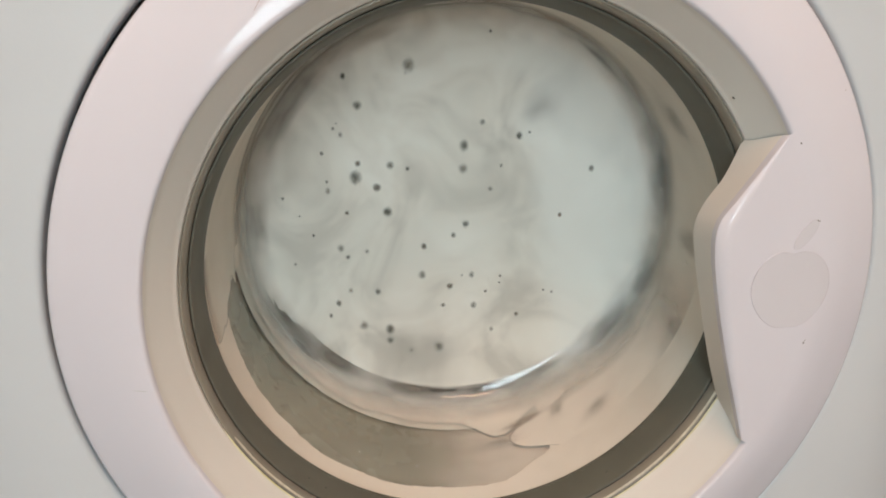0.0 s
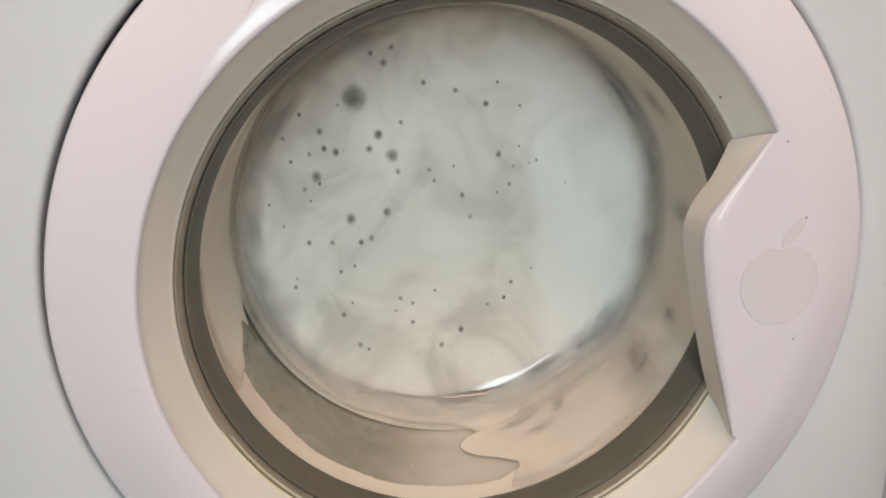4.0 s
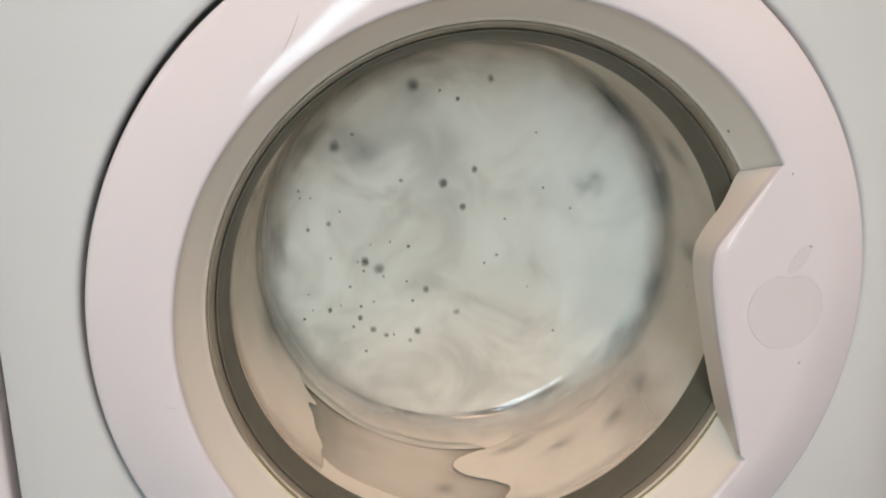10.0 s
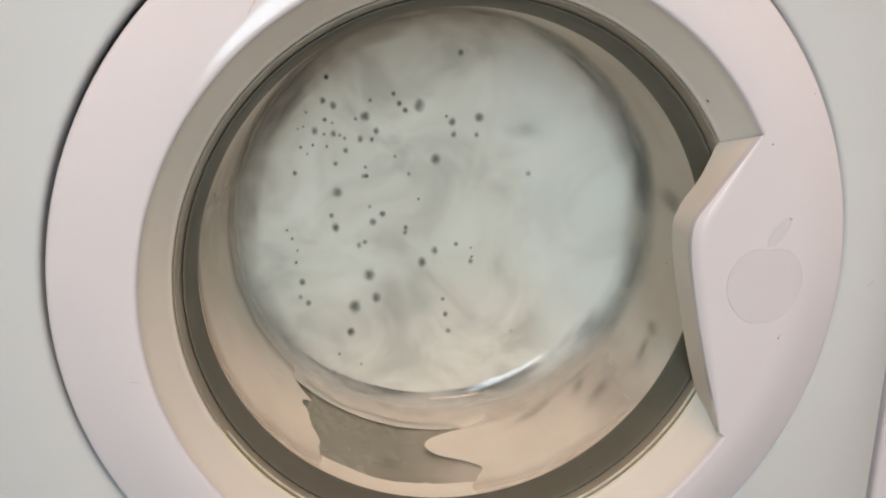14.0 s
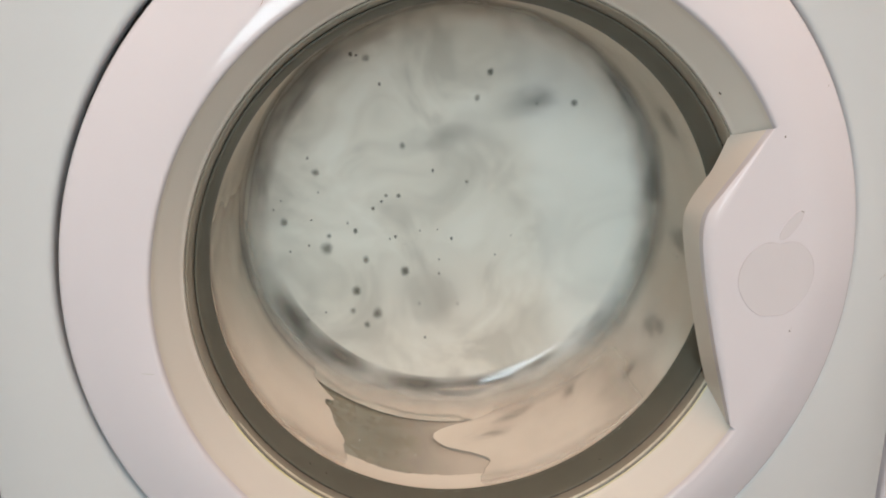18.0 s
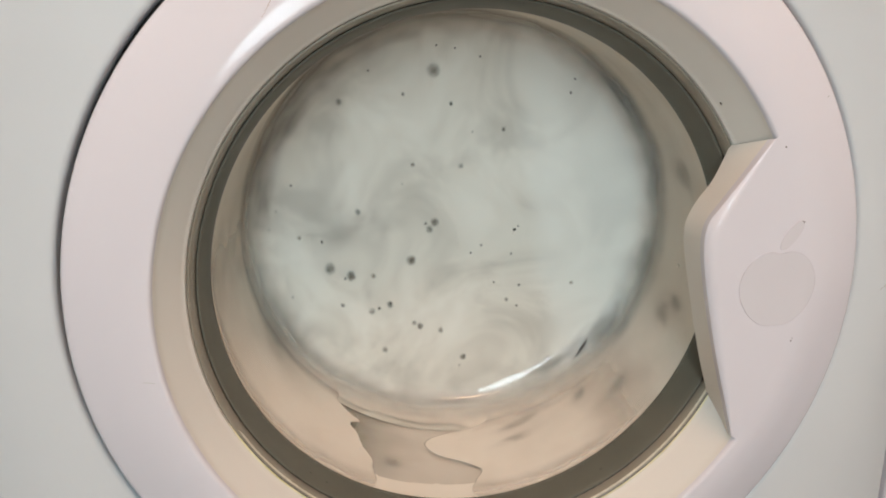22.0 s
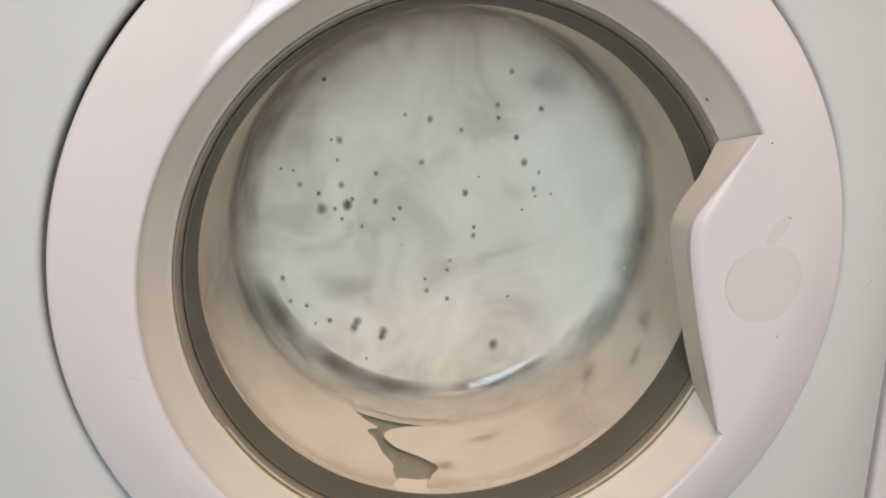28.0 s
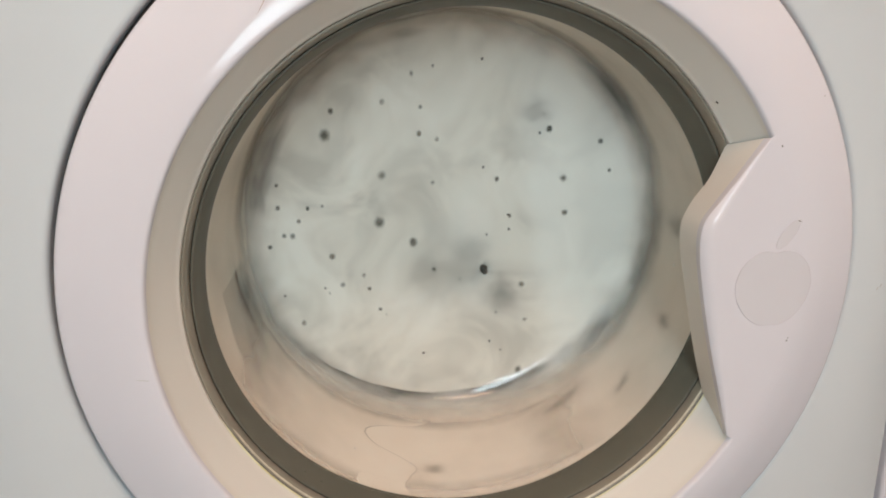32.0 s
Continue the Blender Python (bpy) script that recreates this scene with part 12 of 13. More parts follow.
    slide(2.3, [(7.4, -0.0939, 0.0559), (7.7, -0.0923, 0.0349), (8.0, -0.0902, 0.0121), (8.3, -0.0880, -0.0106), (8.6, -0.0854, -0.0346)], [(11.4, -0.0901, -0.0467), (11.7, -0.0862, -0.0714), (12.0, -0.0820, -0.0962)], [(15.2, -0.0047, -0.0240), (15.5, -0.0045, -0.0450), (15.8, -0.0040, -0.0651), (16.1, -0.0035, -0.0853), (16.4, -0.0027, -0.1044)], [(19.4, 0.0278, 0.0138), (19.7, 0.0269, -0.0014), (20.0, 0.0262, -0.0165), (20.3, 0.0255, -0.0316), (20.6, 0.0250, -0.0465)], [(23.4, -0.1313, -0.0259), (23.7, -0.1259, -0.0361), (24.0, -0.1204, -0.0496), (24.3, -0.1149, -0.0630)], [(30.4, -0.0915, 0.0879), (30.7, -0.0909, 0.0688), (31.0, -0.0898, 0.0479), (31.3, -0.0887, 0.0270), (31.6, -0.0870, 0.0046)], kind=CRISP)
    slide(2.3, [(2.3, -0.0526, -0.0385), (2.6, -0.0506, -0.0653), (2.9, -0.0482, -0.0912), (3.2, -0.0457, -0.1170)], [(7.4, -0.1045, -0.0005), (7.7, -0.1009, -0.0214), (8.0, -0.0970, -0.0437), (8.3, -0.0931, -0.0660), (8.6, -0.0890, -0.0894)], [(11.4, -0.0957, -0.0430), (11.7, -0.0916, -0.0667), (12.0, -0.0872, -0.0908)], [(15.2, -0.0465, 0.1268), (15.5, -0.0484, 0.1054), (15.8, -0.0497, 0.0822), (16.1, -0.0509, 0.0589), (16.4, -0.0516, 0.0341)], [(19.4, 0.0096, 0.0012), (19.7, 0.0091, -0.0176), (20.0, 0.0089, -0.0360), (20.3, 0.0087, -0.0543), (20.6, 0.0088, -0.0722)], [(24.0, -0.1303, -0.0092), (24.3, -0.1253, -0.0159), (24.6, -0.1204, -0.0259)], [(30.4, -0.1132, 0.0583), (30.7, -0.1109, 0.0444), (31.0, -0.1082, 0.0283), (31.3, -0.1056, 0.0122), (31.6, -0.1027, -0.0058)], kind=CRISP)
    slide(2.2, [(7.4, -0.1183, -0.0197), (7.7, -0.1136, -0.0361), (8.0, -0.1087, -0.0547), (8.3, -0.1039, -0.0732)], [(11.4, -0.1107, -0.0504), (11.7, -0.1057, -0.0700), (12.0, -0.1005, -0.0910)], [(15.4, -0.0320, -0.0278), (15.7, -0.0309, -0.0531), (16.0, -0.0294, -0.0775), (16.3, -0.0279, -0.1018), (16.6, -0.0261, -0.1247)], [(19.4, 0.0017, -0.0185), (19.7, 0.0017, -0.0384), (20.0, 0.0019, -0.0576), (20.3, 0.0022, -0.0768), (20.6, 0.0028, -0.0950)], [(24.0, -0.1333, -0.0390)], [(30.4, 0.0726, 0.1083), (30.7, 0.0703, 0.1012), (31.0, 0.0681, 0.0937), (31.3, 0.0658, 0.0862), (31.6, 0.0637, 0.0783)], kind=CRISP)
    slide(2.0, [(7.4, -0.1215, 0.0311), (7.7, -0.1180, 0.0189), (8.0, -0.1144, 0.0041), (8.3, -0.1107, -0.0106), (8.6, -0.1069, -0.0275)], [(11.4, -0.0914, -0.0545), (11.7, -0.0873, -0.0789), (12.0, -0.0829, -0.1033)], [(15.2, -0.0015, 0.0250), (15.5, -0.0021, 0.0039), (15.8, -0.0024, -0.0172), (16.1, -0.0027, -0.0383), (16.4, -0.0026, -0.0591)], [(19.4, -0.0370, 0.0390), (19.7, -0.0370, 0.0130), (20.0, -0.0365, -0.0133), (20.3, -0.0360, -0.0397), (20.6, -0.0349, -0.0658)], [(23.4, 0.0571, 0.0378), (23.7, 0.0557, 0.0277), (24.0, 0.0545, 0.0175), (24.3, 0.0532, 0.0073), (24.6, 0.0521, -0.0030)], [(25.6, -0.0683, 0.0447), (25.9, -0.0674, 0.0186), (26.2, -0.0659, -0.0084), (26.5, -0.0644, -0.0353), (26.8, -0.0624, -0.0626)], [(30.4, 0.0509, -0.0070), (30.7, 0.0502, -0.0173), (31.0, 0.0495, -0.0274), (31.3, 0.0488, -0.0374), (31.6, 0.0483, -0.0472)], kind=CRISP)
    slide(2.3, [(2.4, 0.0249, -0.0071), (2.7, 0.0243, -0.0225), (3.0, 0.0239, -0.0375), (3.3, 0.0235, -0.0525), (3.6, 0.0234, -0.0670)], [(7.4, -0.1251, 0.0302), (7.7, -0.1214, 0.0198), (8.0, -0.1177, 0.0068), (8.3, -0.1139, -0.0063), (8.6, -0.1100, -0.0217)], [(19.4, -0.0941, 0.0898), (19.7, -0.0934, 0.0716), (20.0, -0.0923, 0.0516), (20.3, -0.0911, 0.0316), (20.6, -0.0895, 0.0101)], [(26.4, -0.0949, 0.0033), (26.7, -0.0919, -0.0201), (27.0, -0.0885, -0.0445), (27.3, -0.0850, -0.0689), (27.6, -0.0812, -0.0939)], [(30.4, 0.0382, 0.0052), (30.7, 0.0373, -0.0078), (31.0, 0.0366, -0.0206), (31.3, 0.0359, -0.0334), (31.6, 0.0353, -0.0460)], kind=CRISP)
    slide(2.3, [(2.5, -0.0093, 0.0272), (2.8, -0.0099, 0.0047), (3.1, -0.0100, -0.0178), (3.4, -0.0101, -0.0403), (3.7, -0.0098, -0.0625)], [(7.4, -0.1287, -0.0013), (7.7, -0.1240, -0.0118), (8.0, -0.1192, -0.0253), (8.3, -0.1145, -0.0388), (8.6, -0.1096, -0.0548)], [(19.4, -0.1030, -0.0427), (19.7, -0.0985, -0.0647), (20.0, -0.0938, -0.0875)], [(30.4, 0.0230, -0.0291), (30.7, 0.0227, -0.0442), (31.0, 0.0227, -0.0586), (31.3, 0.0226, -0.0731), (31.6, 0.0227, -0.0868)], kind=CRISP)
    slide(2.1, [(7.4, 0.0631, 0.0048), (7.7, 0.0622, -0.0038), (8.0, 0.0614, -0.0124), (8.3, 0.0606, -0.0210), (8.6, 0.0598, -0.0294)], [(19.4, -0.1158, -0.0403), (19.7, -0.1108, -0.0580), (20.0, -0.1056, -0.0777)], [(30.4, 0.0147, 0.0550), (30.7, 0.0133, 0.0373), (31.0, 0.0121, 0.0190), (31.3, 0.0110, 0.0008), (31.6, 0.0102, -0.0177)], kind=CRISP)
    slide(2.1, [(3.3, -0.1190, -0.0028), (3.6, -0.1147, -0.0183), (3.9, -0.1102, -0.0360), (4.2, -0.1058, -0.0538), (4.5, -0.1011, -0.0734)], [(7.4, 0.0555, -0.0782), (7.7, 0.0554, -0.0840), (8.0, 0.0554, -0.0894), (8.3, 0.0554, -0.0948), (8.6, 0.0554, -0.1002)], [(14.6, -0.1261, -0.0082), (14.9, -0.1214, -0.0205), (15.2, -0.1165, -0.0355), (15.5, -0.1116, -0.0505), (15.8, -0.1067, -0.0679)], [(19.4, -0.1215, -0.0284), (19.7, -0.1164, -0.0437), (20.0, -0.1112, -0.0613), (20.3, -0.1061, -0.0789)], [(25.5, 0.0438, 0.0500), (25.8, 0.0422, 0.0377), (26.1, 0.0408, 0.0251), (26.4, 0.0395, 0.0125), (26.7, 0.0383, -0.0003)], [(30.4, 0.0021, 0.0256), (30.7, 0.0014, 0.0052), (31.0, 0.0010, -0.0152), (31.3, 0.0006, -0.0357), (31.6, 0.0006, -0.0558)], kind=CRISP)
    slide(2.1, [(2.5, 0.0379, 0.0070), (2.8, 0.0370, -0.0060), (3.1, 0.0363, -0.0190), (3.4, 0.0355, -0.0319), (3.7, 0.0350, -0.0446)], [(7.4, 0.0447, 0.0602), (7.7, 0.0429, 0.0482), (8.0, 0.0414, 0.0358), (8.3, 0.0398, 0.0233), (8.6, 0.0385, 0.0106)], [(20.0, -0.1297, -0.0210), (20.3, -0.1244, -0.0286), (20.6, -0.1192, -0.0395)], [(30.4, -0.0152, -0.0056), (30.7, -0.0150, -0.0289), (31.0, -0.0144, -0.0516), (31.3, -0.0139, -0.0743), (31.6, -0.0130, -0.0961)], kind=CRISP)
    slide(2.1, [(7.4, 0.0371, -0.0115), (7.7, 0.0364, -0.0242), (8.0, 0.0359, -0.0366), (8.3, 0.0354, -0.0491), (8.6, 0.0351, -0.0611)], [(20.0, -0.1362, -0.0322)], [(30.4, -0.0674, 0.0839), (30.7, -0.0676, 0.0599), (31.0, -0.0670, 0.0345), (31.3, -0.0665, 0.0091), (31.6, -0.0654, -0.0174)], kind=CRISP)
    slide(2.1, [(7.4, 0.0339, 0.1048), (7.7, 0.0313, 0.0922), (8.0, 0.0290, 0.0787), (8.3, 0.0267, 0.0651), (8.6, 0.0247, 0.0506)], [(14.4, -0.0746, 0.0274), (14.7, -0.0730, 0.0013), (15.0, -0.0709, -0.0256), (15.3, -0.0688, -0.0524), (15.6, -0.0662, -0.0794)], [(20.0, -0.1412, -0.0123)], [(30.7, -0.1028, 0.0779), (31.0, -0.1015, 0.0616), (31.3, -0.1002, 0.0452), (31.6, -0.0985, 0.0272)], kind=CRISP)
    slide(2.1, [(7.4, 0.0276, -0.0803), (7.7, 0.0279, -0.0915), (8.0, 0.0283, -0.1019), (8.3, 0.0286, -0.1124), (8.6, 0.0291, -0.1218)], [(25.5, -0.0587, 0.0393), (25.8, -0.0580, 0.0125), (26.1, -0.0568, -0.0148), (26.4, -0.0555, -0.0421), (26.7, -0.0537, -0.0695)], [(30.7, -0.1247, 0.0365), (31.0, -0.1213, 0.0264), (31.3, -0.1179, 0.0163), (31.6, -0.1143, 0.0039)], kind=CRISP)
    slide(2.1, [(2.3, -0.0755, 0.0786), (2.6, -0.0752, 0.0552), (2.9, -0.0743, 0.0304), (3.2, -0.0733, 0.0055), (3.5, -0.0718, -0.0204)], [(7.4, -0.0122, 0.0051), (7.7, -0.0123, -0.0178), (8.0, -0.0119, -0.0403), (8.3, -0.0116, -0.0628), (8.6, -0.0109, -0.0846)], kind=CRISP)
    slide(2.1, [(7.7, -0.0372, 0.1207), (8.0, -0.0392, 0.0990), (8.3, -0.0412, 0.0773), (8.6, -0.0426, 0.0539)], [(15.2, 0.0436, 0.0619), (15.5, 0.0418, 0.0497), (15.8, 0.0403, 0.0370), (16.1, 0.0387, 0.0244), (16.4, 0.0373, 0.0114)], kind=CRISP)
    slide(2.1, [(2.3, -0.1077, 0.0717), (2.6, -0.1060, 0.0566), (2.9, -0.1039, 0.0395), (3.2, -0.1019, 0.0225), (3.5, -0.0994, 0.0036)], [(7.4, -0.0369, 0.1283), (7.7, -0.0391, 0.1073), (8.0, -0.0407, 0.0844), (8.3, -0.0423, 0.0615), (8.6, -0.0433, 0.0370)], [(15.3, -0.0554, 0.0721), (15.6, -0.0556, 0.0467), (15.9, -0.0552, 0.0201), (16.2, -0.0548, -0.0064), (16.5, -0.0538, -0.0336)], [(26.4, -0.0381, 0.1025), (26.7, -0.0396, 0.0793), (27.0, -0.0405, 0.0546), (27.3, -0.0413, 0.0299), (27.6, -0.0416, 0.0041)], kind=CRISP)
    slide(2.1, [(2.3, 0.0526, -0.0668), (2.6, 0.0525, -0.0738), (2.9, 0.0524, -0.0804), (3.2, 0.0523, -0.0870), (3.5, 0.0523, -0.0931)], [(7.7, -0.0799, 0.0972), (8.0, -0.0799, 0.0762), (8.3, -0.0800, 0.0552), (8.6, -0.0795, 0.0326)], kind=CRISP)
    slide(11.3, [(1.4, -0.0700, -0.0163), (1.7, -0.0677, -0.0434), (2.0, -0.0649, -0.0703), (2.3, -0.0621, -0.0972)], [(5.4, -0.0426, 0.0397), (5.7, -0.0424, 0.0133), (6.0, -0.0417, -0.0134), (6.3, -0.0410, -0.0402), (6.6, -0.0398, -0.0668)], [(13.4, -0.0570, 0.0154), (13.7, -0.0558, -0.0119), (14.0, -0.0541, -0.0393), (14.3, -0.0524, -0.0666), (14.6, -0.0503, -0.0935)], [(27.0, -0.0909, 0.0818), (27.3, -0.0901, 0.0619), (27.6, -0.0888, 0.0403), (27.9, -0.0875, 0.0186), (28.2, -0.0857, -0.0045)], kind=SOFT)
    slide(8.9, [(1.4, -0.0323, 0.1235), (1.7, -0.0345, 0.1022), (2.0, -0.0360, 0.0792), (2.3, -0.0376, 0.0562), (2.6, -0.0386, 0.0318)], [(3.1, -0.0717, 0.0767), (3.4, -0.0715, 0.0527), (3.7, -0.0707, 0.0273), (4.0, -0.0698, 0.0019), (4.3, -0.0684, -0.0246)], [(6.0, -0.0151, 0.1260), (6.3, -0.0182, 0.1085), (6.6, -0.0208, 0.0893)], [(13.4, -0.0527, -0.0027), (13.7, -0.0514, -0.0300), (14.0, -0.0495, -0.0570), (14.3, -0.0477, -0.0840), (14.6, -0.0454, -0.1101)], [(27.0, -0.0500, 0.0067), (27.3, -0.0490, -0.0205), (27.6, -0.0474, -0.0476), (27.9, -0.0458, -0.0746), (28.2, -0.0438, -0.1009)], kind=SOFT)
    slide(8.6, [(1.4, -0.0486, 0.0997), (1.7, -0.0497, 0.0760), (2.0, -0.0502, 0.0508), (2.3, -0.0507, 0.0256), (2.6, -0.0505, -0.0007)], [(5.4, -0.0266, 0.0252), (5.7, -0.0267, 0.0001), (6.0, -0.0262, -0.0250), (6.3, -0.0258, -0.0501), (6.6, -0.0249, -0.0748)], [(13.4, 0.0282, 0.1018), (13.7, 0.0257, 0.0880), (14.0, 0.0235, 0.0733), (14.3, 0.0213, 0.0585), (14.6, 0.0194, 0.0428)], [(27.0, -0.0714, 0.0155), (27.3, -0.0697, -0.0112), (27.6, -0.0675, -0.0384), (27.9, -0.0652, -0.0655), (28.2, -0.0625, -0.0925)], kind=SOFT)
    slide(6.9, [(1.4, -0.0196, -0.0456), (1.7, -0.0186, -0.0685), (2.0, -0.0173, -0.0902), (2.3, -0.0161, -0.1119), (2.6, -0.0145, -0.1320)], [(5.4, 0.0693, 0.1111), (5.7, 0.0669, 0.1039), (6.0, 0.0645, 0.0962), (6.3, 0.0622, 0.0884), (6.6, 0.0600, 0.0802)], [(13.4, 0.0091, 0.1057), (13.7, 0.0067, 0.0887), (14.0, 0.0047, 0.0704), (14.3, 0.0026, 0.0522), (14.6, 0.0010, 0.0328)], [(27.0, -0.0963, -0.0177), (27.3, -0.0928, -0.0411), (27.6, -0.0888, -0.0654), (27.9, -0.0849, -0.0897)], kind=SOFT)
    slide(6.2, [(1.4, -0.0131, 0.0614), (1.7, -0.0142, 0.0388), (2.0, -0.0149, 0.0156), (2.3, -0.0155, -0.0076), (2.6, -0.0157, -0.0311)], [(5.4, 0.0547, -0.0045), (5.7, 0.0539, -0.0143), (6.0, 0.0532, -0.0238), (6.3, 0.0525, -0.0333), (6.6, 0.0519, -0.0426)], [(13.7, -0.0759, 0.1036), (14.0, -0.0763, 0.0825), (14.3, -0.0767, 0.0613), (14.6, -0.0765, 0.0387)], [(27.3, -0.0718, 0.1092), (27.6, -0.0725, 0.0880), (27.9, -0.0732, 0.0667), (28.2, -0.0733, 0.0439)], kind=SOFT)
    slide(5.5, [(1.4, -0.0400, 0.1201), (1.7, -0.0419, 0.0982), (2.0, -0.0432, 0.0745), (2.3, -0.0445, 0.0509), (2.6, -0.0451, 0.0258)], [(5.4, -0.0268, -0.0268), (5.7, -0.0259, -0.0515), (6.0, -0.0247, -0.0752), (6.3, -0.0234, -0.0988), (6.6, -0.0218, -0.1211)], [(13.4, 0.0023, -0.0491), (13.7, 0.0028, -0.0677), (14.0, 0.0034, -0.0852), (14.3, 0.0040, -0.1027), (14.6, 0.0049, -0.1190)], [(27.0, -0.0128, 0.0239), (27.3, -0.0132, 0.0008), (27.6, -0.0131, -0.0222), (27.9, -0.0131, -0.0452), (28.2, -0.0127, -0.0679)], kind=FAINT)
    slide(5.3, [(1.4, -0.0619, -0.0136), (1.7, -0.0599, -0.0409), (2.0, -0.0575, -0.0680), (2.3, -0.0551, -0.0950), (2.6, -0.0523, -0.1210)], [(5.4, -0.0057, -0.0155), (5.7, -0.0056, -0.0369), (6.0, -0.0052, -0.0576), (6.3, -0.0048, -0.0783), (6.6, -0.0040, -0.0980)], [(13.4, 0.0004, -0.0335), (13.7, 0.0006, -0.0531), (14.0, 0.0011, -0.0719), (14.3, 0.0016, -0.0906), (14.6, 0.0024, -0.1083)], [(27.0, -0.1336, -0.0058), (27.3, -0.1286, -0.0138), (27.6, -0.1235, -0.0250), (27.9, -0.1185, -0.0363), (28.2, -0.1135, -0.0504)], kind=FAINT)
    slide(4.8, [(1.4, -0.0001, -0.0785), (1.7, 0.0007, -0.0960), (2.0, 0.0017, -0.1121), (2.3, 0.0028, -0.1282)], [(5.4, -0.0118, -0.0375), (5.7, -0.0112, -0.0594), (6.0, -0.0103, -0.0802), (6.3, -0.0094, -0.1010), (6.6, -0.0082, -0.1204)], [(13.4, -0.0282, 0.0422), (13.7, -0.0285, 0.0172), (14.0, -0.0283, -0.0082), (14.3, -0.0282, -0.0336), (14.6, -0.0275, -0.0589)], [(27.0, -0.0510, -0.0563), (27.3, -0.0487, -0.0826), (27.6, -0.0461, -0.1075)], kind=FAINT)
    slide(5.0, [(1.4, -0.0225, -0.0227), (1.7, -0.0218, -0.0468), (2.0, -0.0208, -0.0700), (2.3, -0.0197, -0.0932), (2.6, -0.0183, -0.1152)], [(3.1, -0.0748, -0.0136), (3.4, -0.0723, -0.0404), (3.7, -0.0693, -0.0672), (4.0, -0.0664, -0.0939), (4.3, -0.0631, -0.1201)], [(13.4, -0.0683, 0.0986), (13.7, -0.0688, 0.0759), (14.0, -0.0687, 0.0516), (14.3, -0.0685, 0.0272), (14.6, -0.0678, 0.0016)], [(27.0, 0.0451, 0.1173), (27.3, 0.0423, 0.1072), (27.6, 0.0397, 0.0962), (27.9, 0.0371, 0.0852), (28.2, 0.0347, 0.0733)], kind=FAINT)
    slide(4.8, [(1.4, -0.0423, 0.0174), (1.7, -0.0417, -0.0093), (2.0, -0.0406, -0.0359), (2.3, -0.0395, -0.0626), (2.6, -0.0379, -0.0886)], [(13.4, 0.0203, 0.0015), (13.7, 0.0197, -0.0150), (14.0, 0.0193, -0.0312), (14.3, 0.0188, -0.0475), (14.6, 0.0187, -0.0633)], [(27.0, 0.0247, 0.0418), (27.3, 0.0234, 0.0258), (27.6, 0.0223, 0.0096), (27.9, 0.0212, -0.0066), (28.2, 0.0204, -0.0229)], kind=FAINT)
    slide(4.8, [(1.4, -0.0548, 0.0481), (1.7, -0.0545, 0.0216), (2.0, -0.0535, -0.0056), (2.3, -0.0526, -0.0328), (2.6, -0.0511, -0.0601)], [(13.4, -0.1127, -0.0159), (13.7, -0.1084, -0.0343), (14.0, -0.1038, -0.0546), (14.3, -0.0993, -0.0749), (14.6, -0.0945, -0.0966)], [(27.0, -0.1289, -0.0136), (27.3, -0.1239, -0.0246), (27.6, -0.1188, -0.0387), (27.9, -0.1137, -0.0527), (28.2, -0.1086, -0.0692)], kind=FAINT)
    slide(4.1, [(1.7, 0.0504, 0.1207), (2.0, 0.0475, 0.1117), (2.3, 0.0447, 0.1026), (2.6, 0.0421, 0.0927)], [(13.4, -0.0232, 0.0818), (13.7, -0.0246, 0.0587), (14.0, -0.0254, 0.0345), (14.3, -0.0261, 0.0102), (14.6, -0.0264, -0.0147)], [(27.0, 0.0722, 0.0607), (27.3, 0.0706, 0.0525), (27.6, 0.0691, 0.0442), (27.9, 0.0677, 0.0358), (28.2, 0.0663, 0.0272)], kind=FAINT)
    slide(4.5, [(1.4, 0.0094, -0.0083), (1.7, 0.0091, -0.0268), (2.0, 0.0090, -0.0449), (2.3, 0.0090, -0.0630), (2.6, 0.0092, -0.0804)], [(13.4, -0.0766, 0.0889), (13.7, -0.0766, 0.0665), (14.0, -0.0759, 0.0426), (14.3, -0.0752, 0.0186), (14.6, -0.0740, -0.0067)], kind=FAINT)
    slide(4.8, [(1.4, -0.0249, 0.0335), (1.7, -0.0251, 0.0087), (2.0, -0.0249, -0.0162), (2.3, -0.0247, -0.0411), (2.6, -0.0240, -0.0658)], kind=FAINT)
    slide(4.8, [(1.4, -0.0951, 0.0038), (1.7, -0.0921, -0.0195), (2.0, -0.0886, -0.0439), (2.3, -0.0852, -0.0683), (2.6, -0.0814, -0.0932)], kind=FAINT)
    slide(4.1, [(1.4, 0.0160, 0.0649), (1.7, 0.0143, 0.0476), (2.0, 0.0130, 0.0296), (2.3, 0.0117, 0.0117), (2.6, 0.0107, -0.0067)], kind=FAINT)
    slide(4.1, [(1.4, -0.0914, 0.0156), (1.7, -0.0888, -0.0082), (2.0, -0.0858, -0.0331), (2.3, -0.0828, -0.0579), (2.6, -0.0794, -0.0834)], kind=FAINT)
    slide(3.4, [(1.4, 0.0309, -0.0369), (1.7, 0.0307, -0.0499), (2.0, 0.0306, -0.0624), (2.3, 0.0304, -0.0748), (2.6, 0.0305, -0.0866)], kind=FAINT)
    slide(3.4, [(1.7, -0.0615, 0.1123), (2.0, -0.0626, 0.0902), (2.3, -0.0637, 0.0681), (2.6, -0.0642, 0.0444)], [(14.4, -0.0779, 0.0621), (14.7, -0.0771, 0.0381), (15.0, -0.0757, 0.0127), (15.3, -0.0742, -0.0128), (15.6, -0.0723, -0.0391)], kind=FAINT)
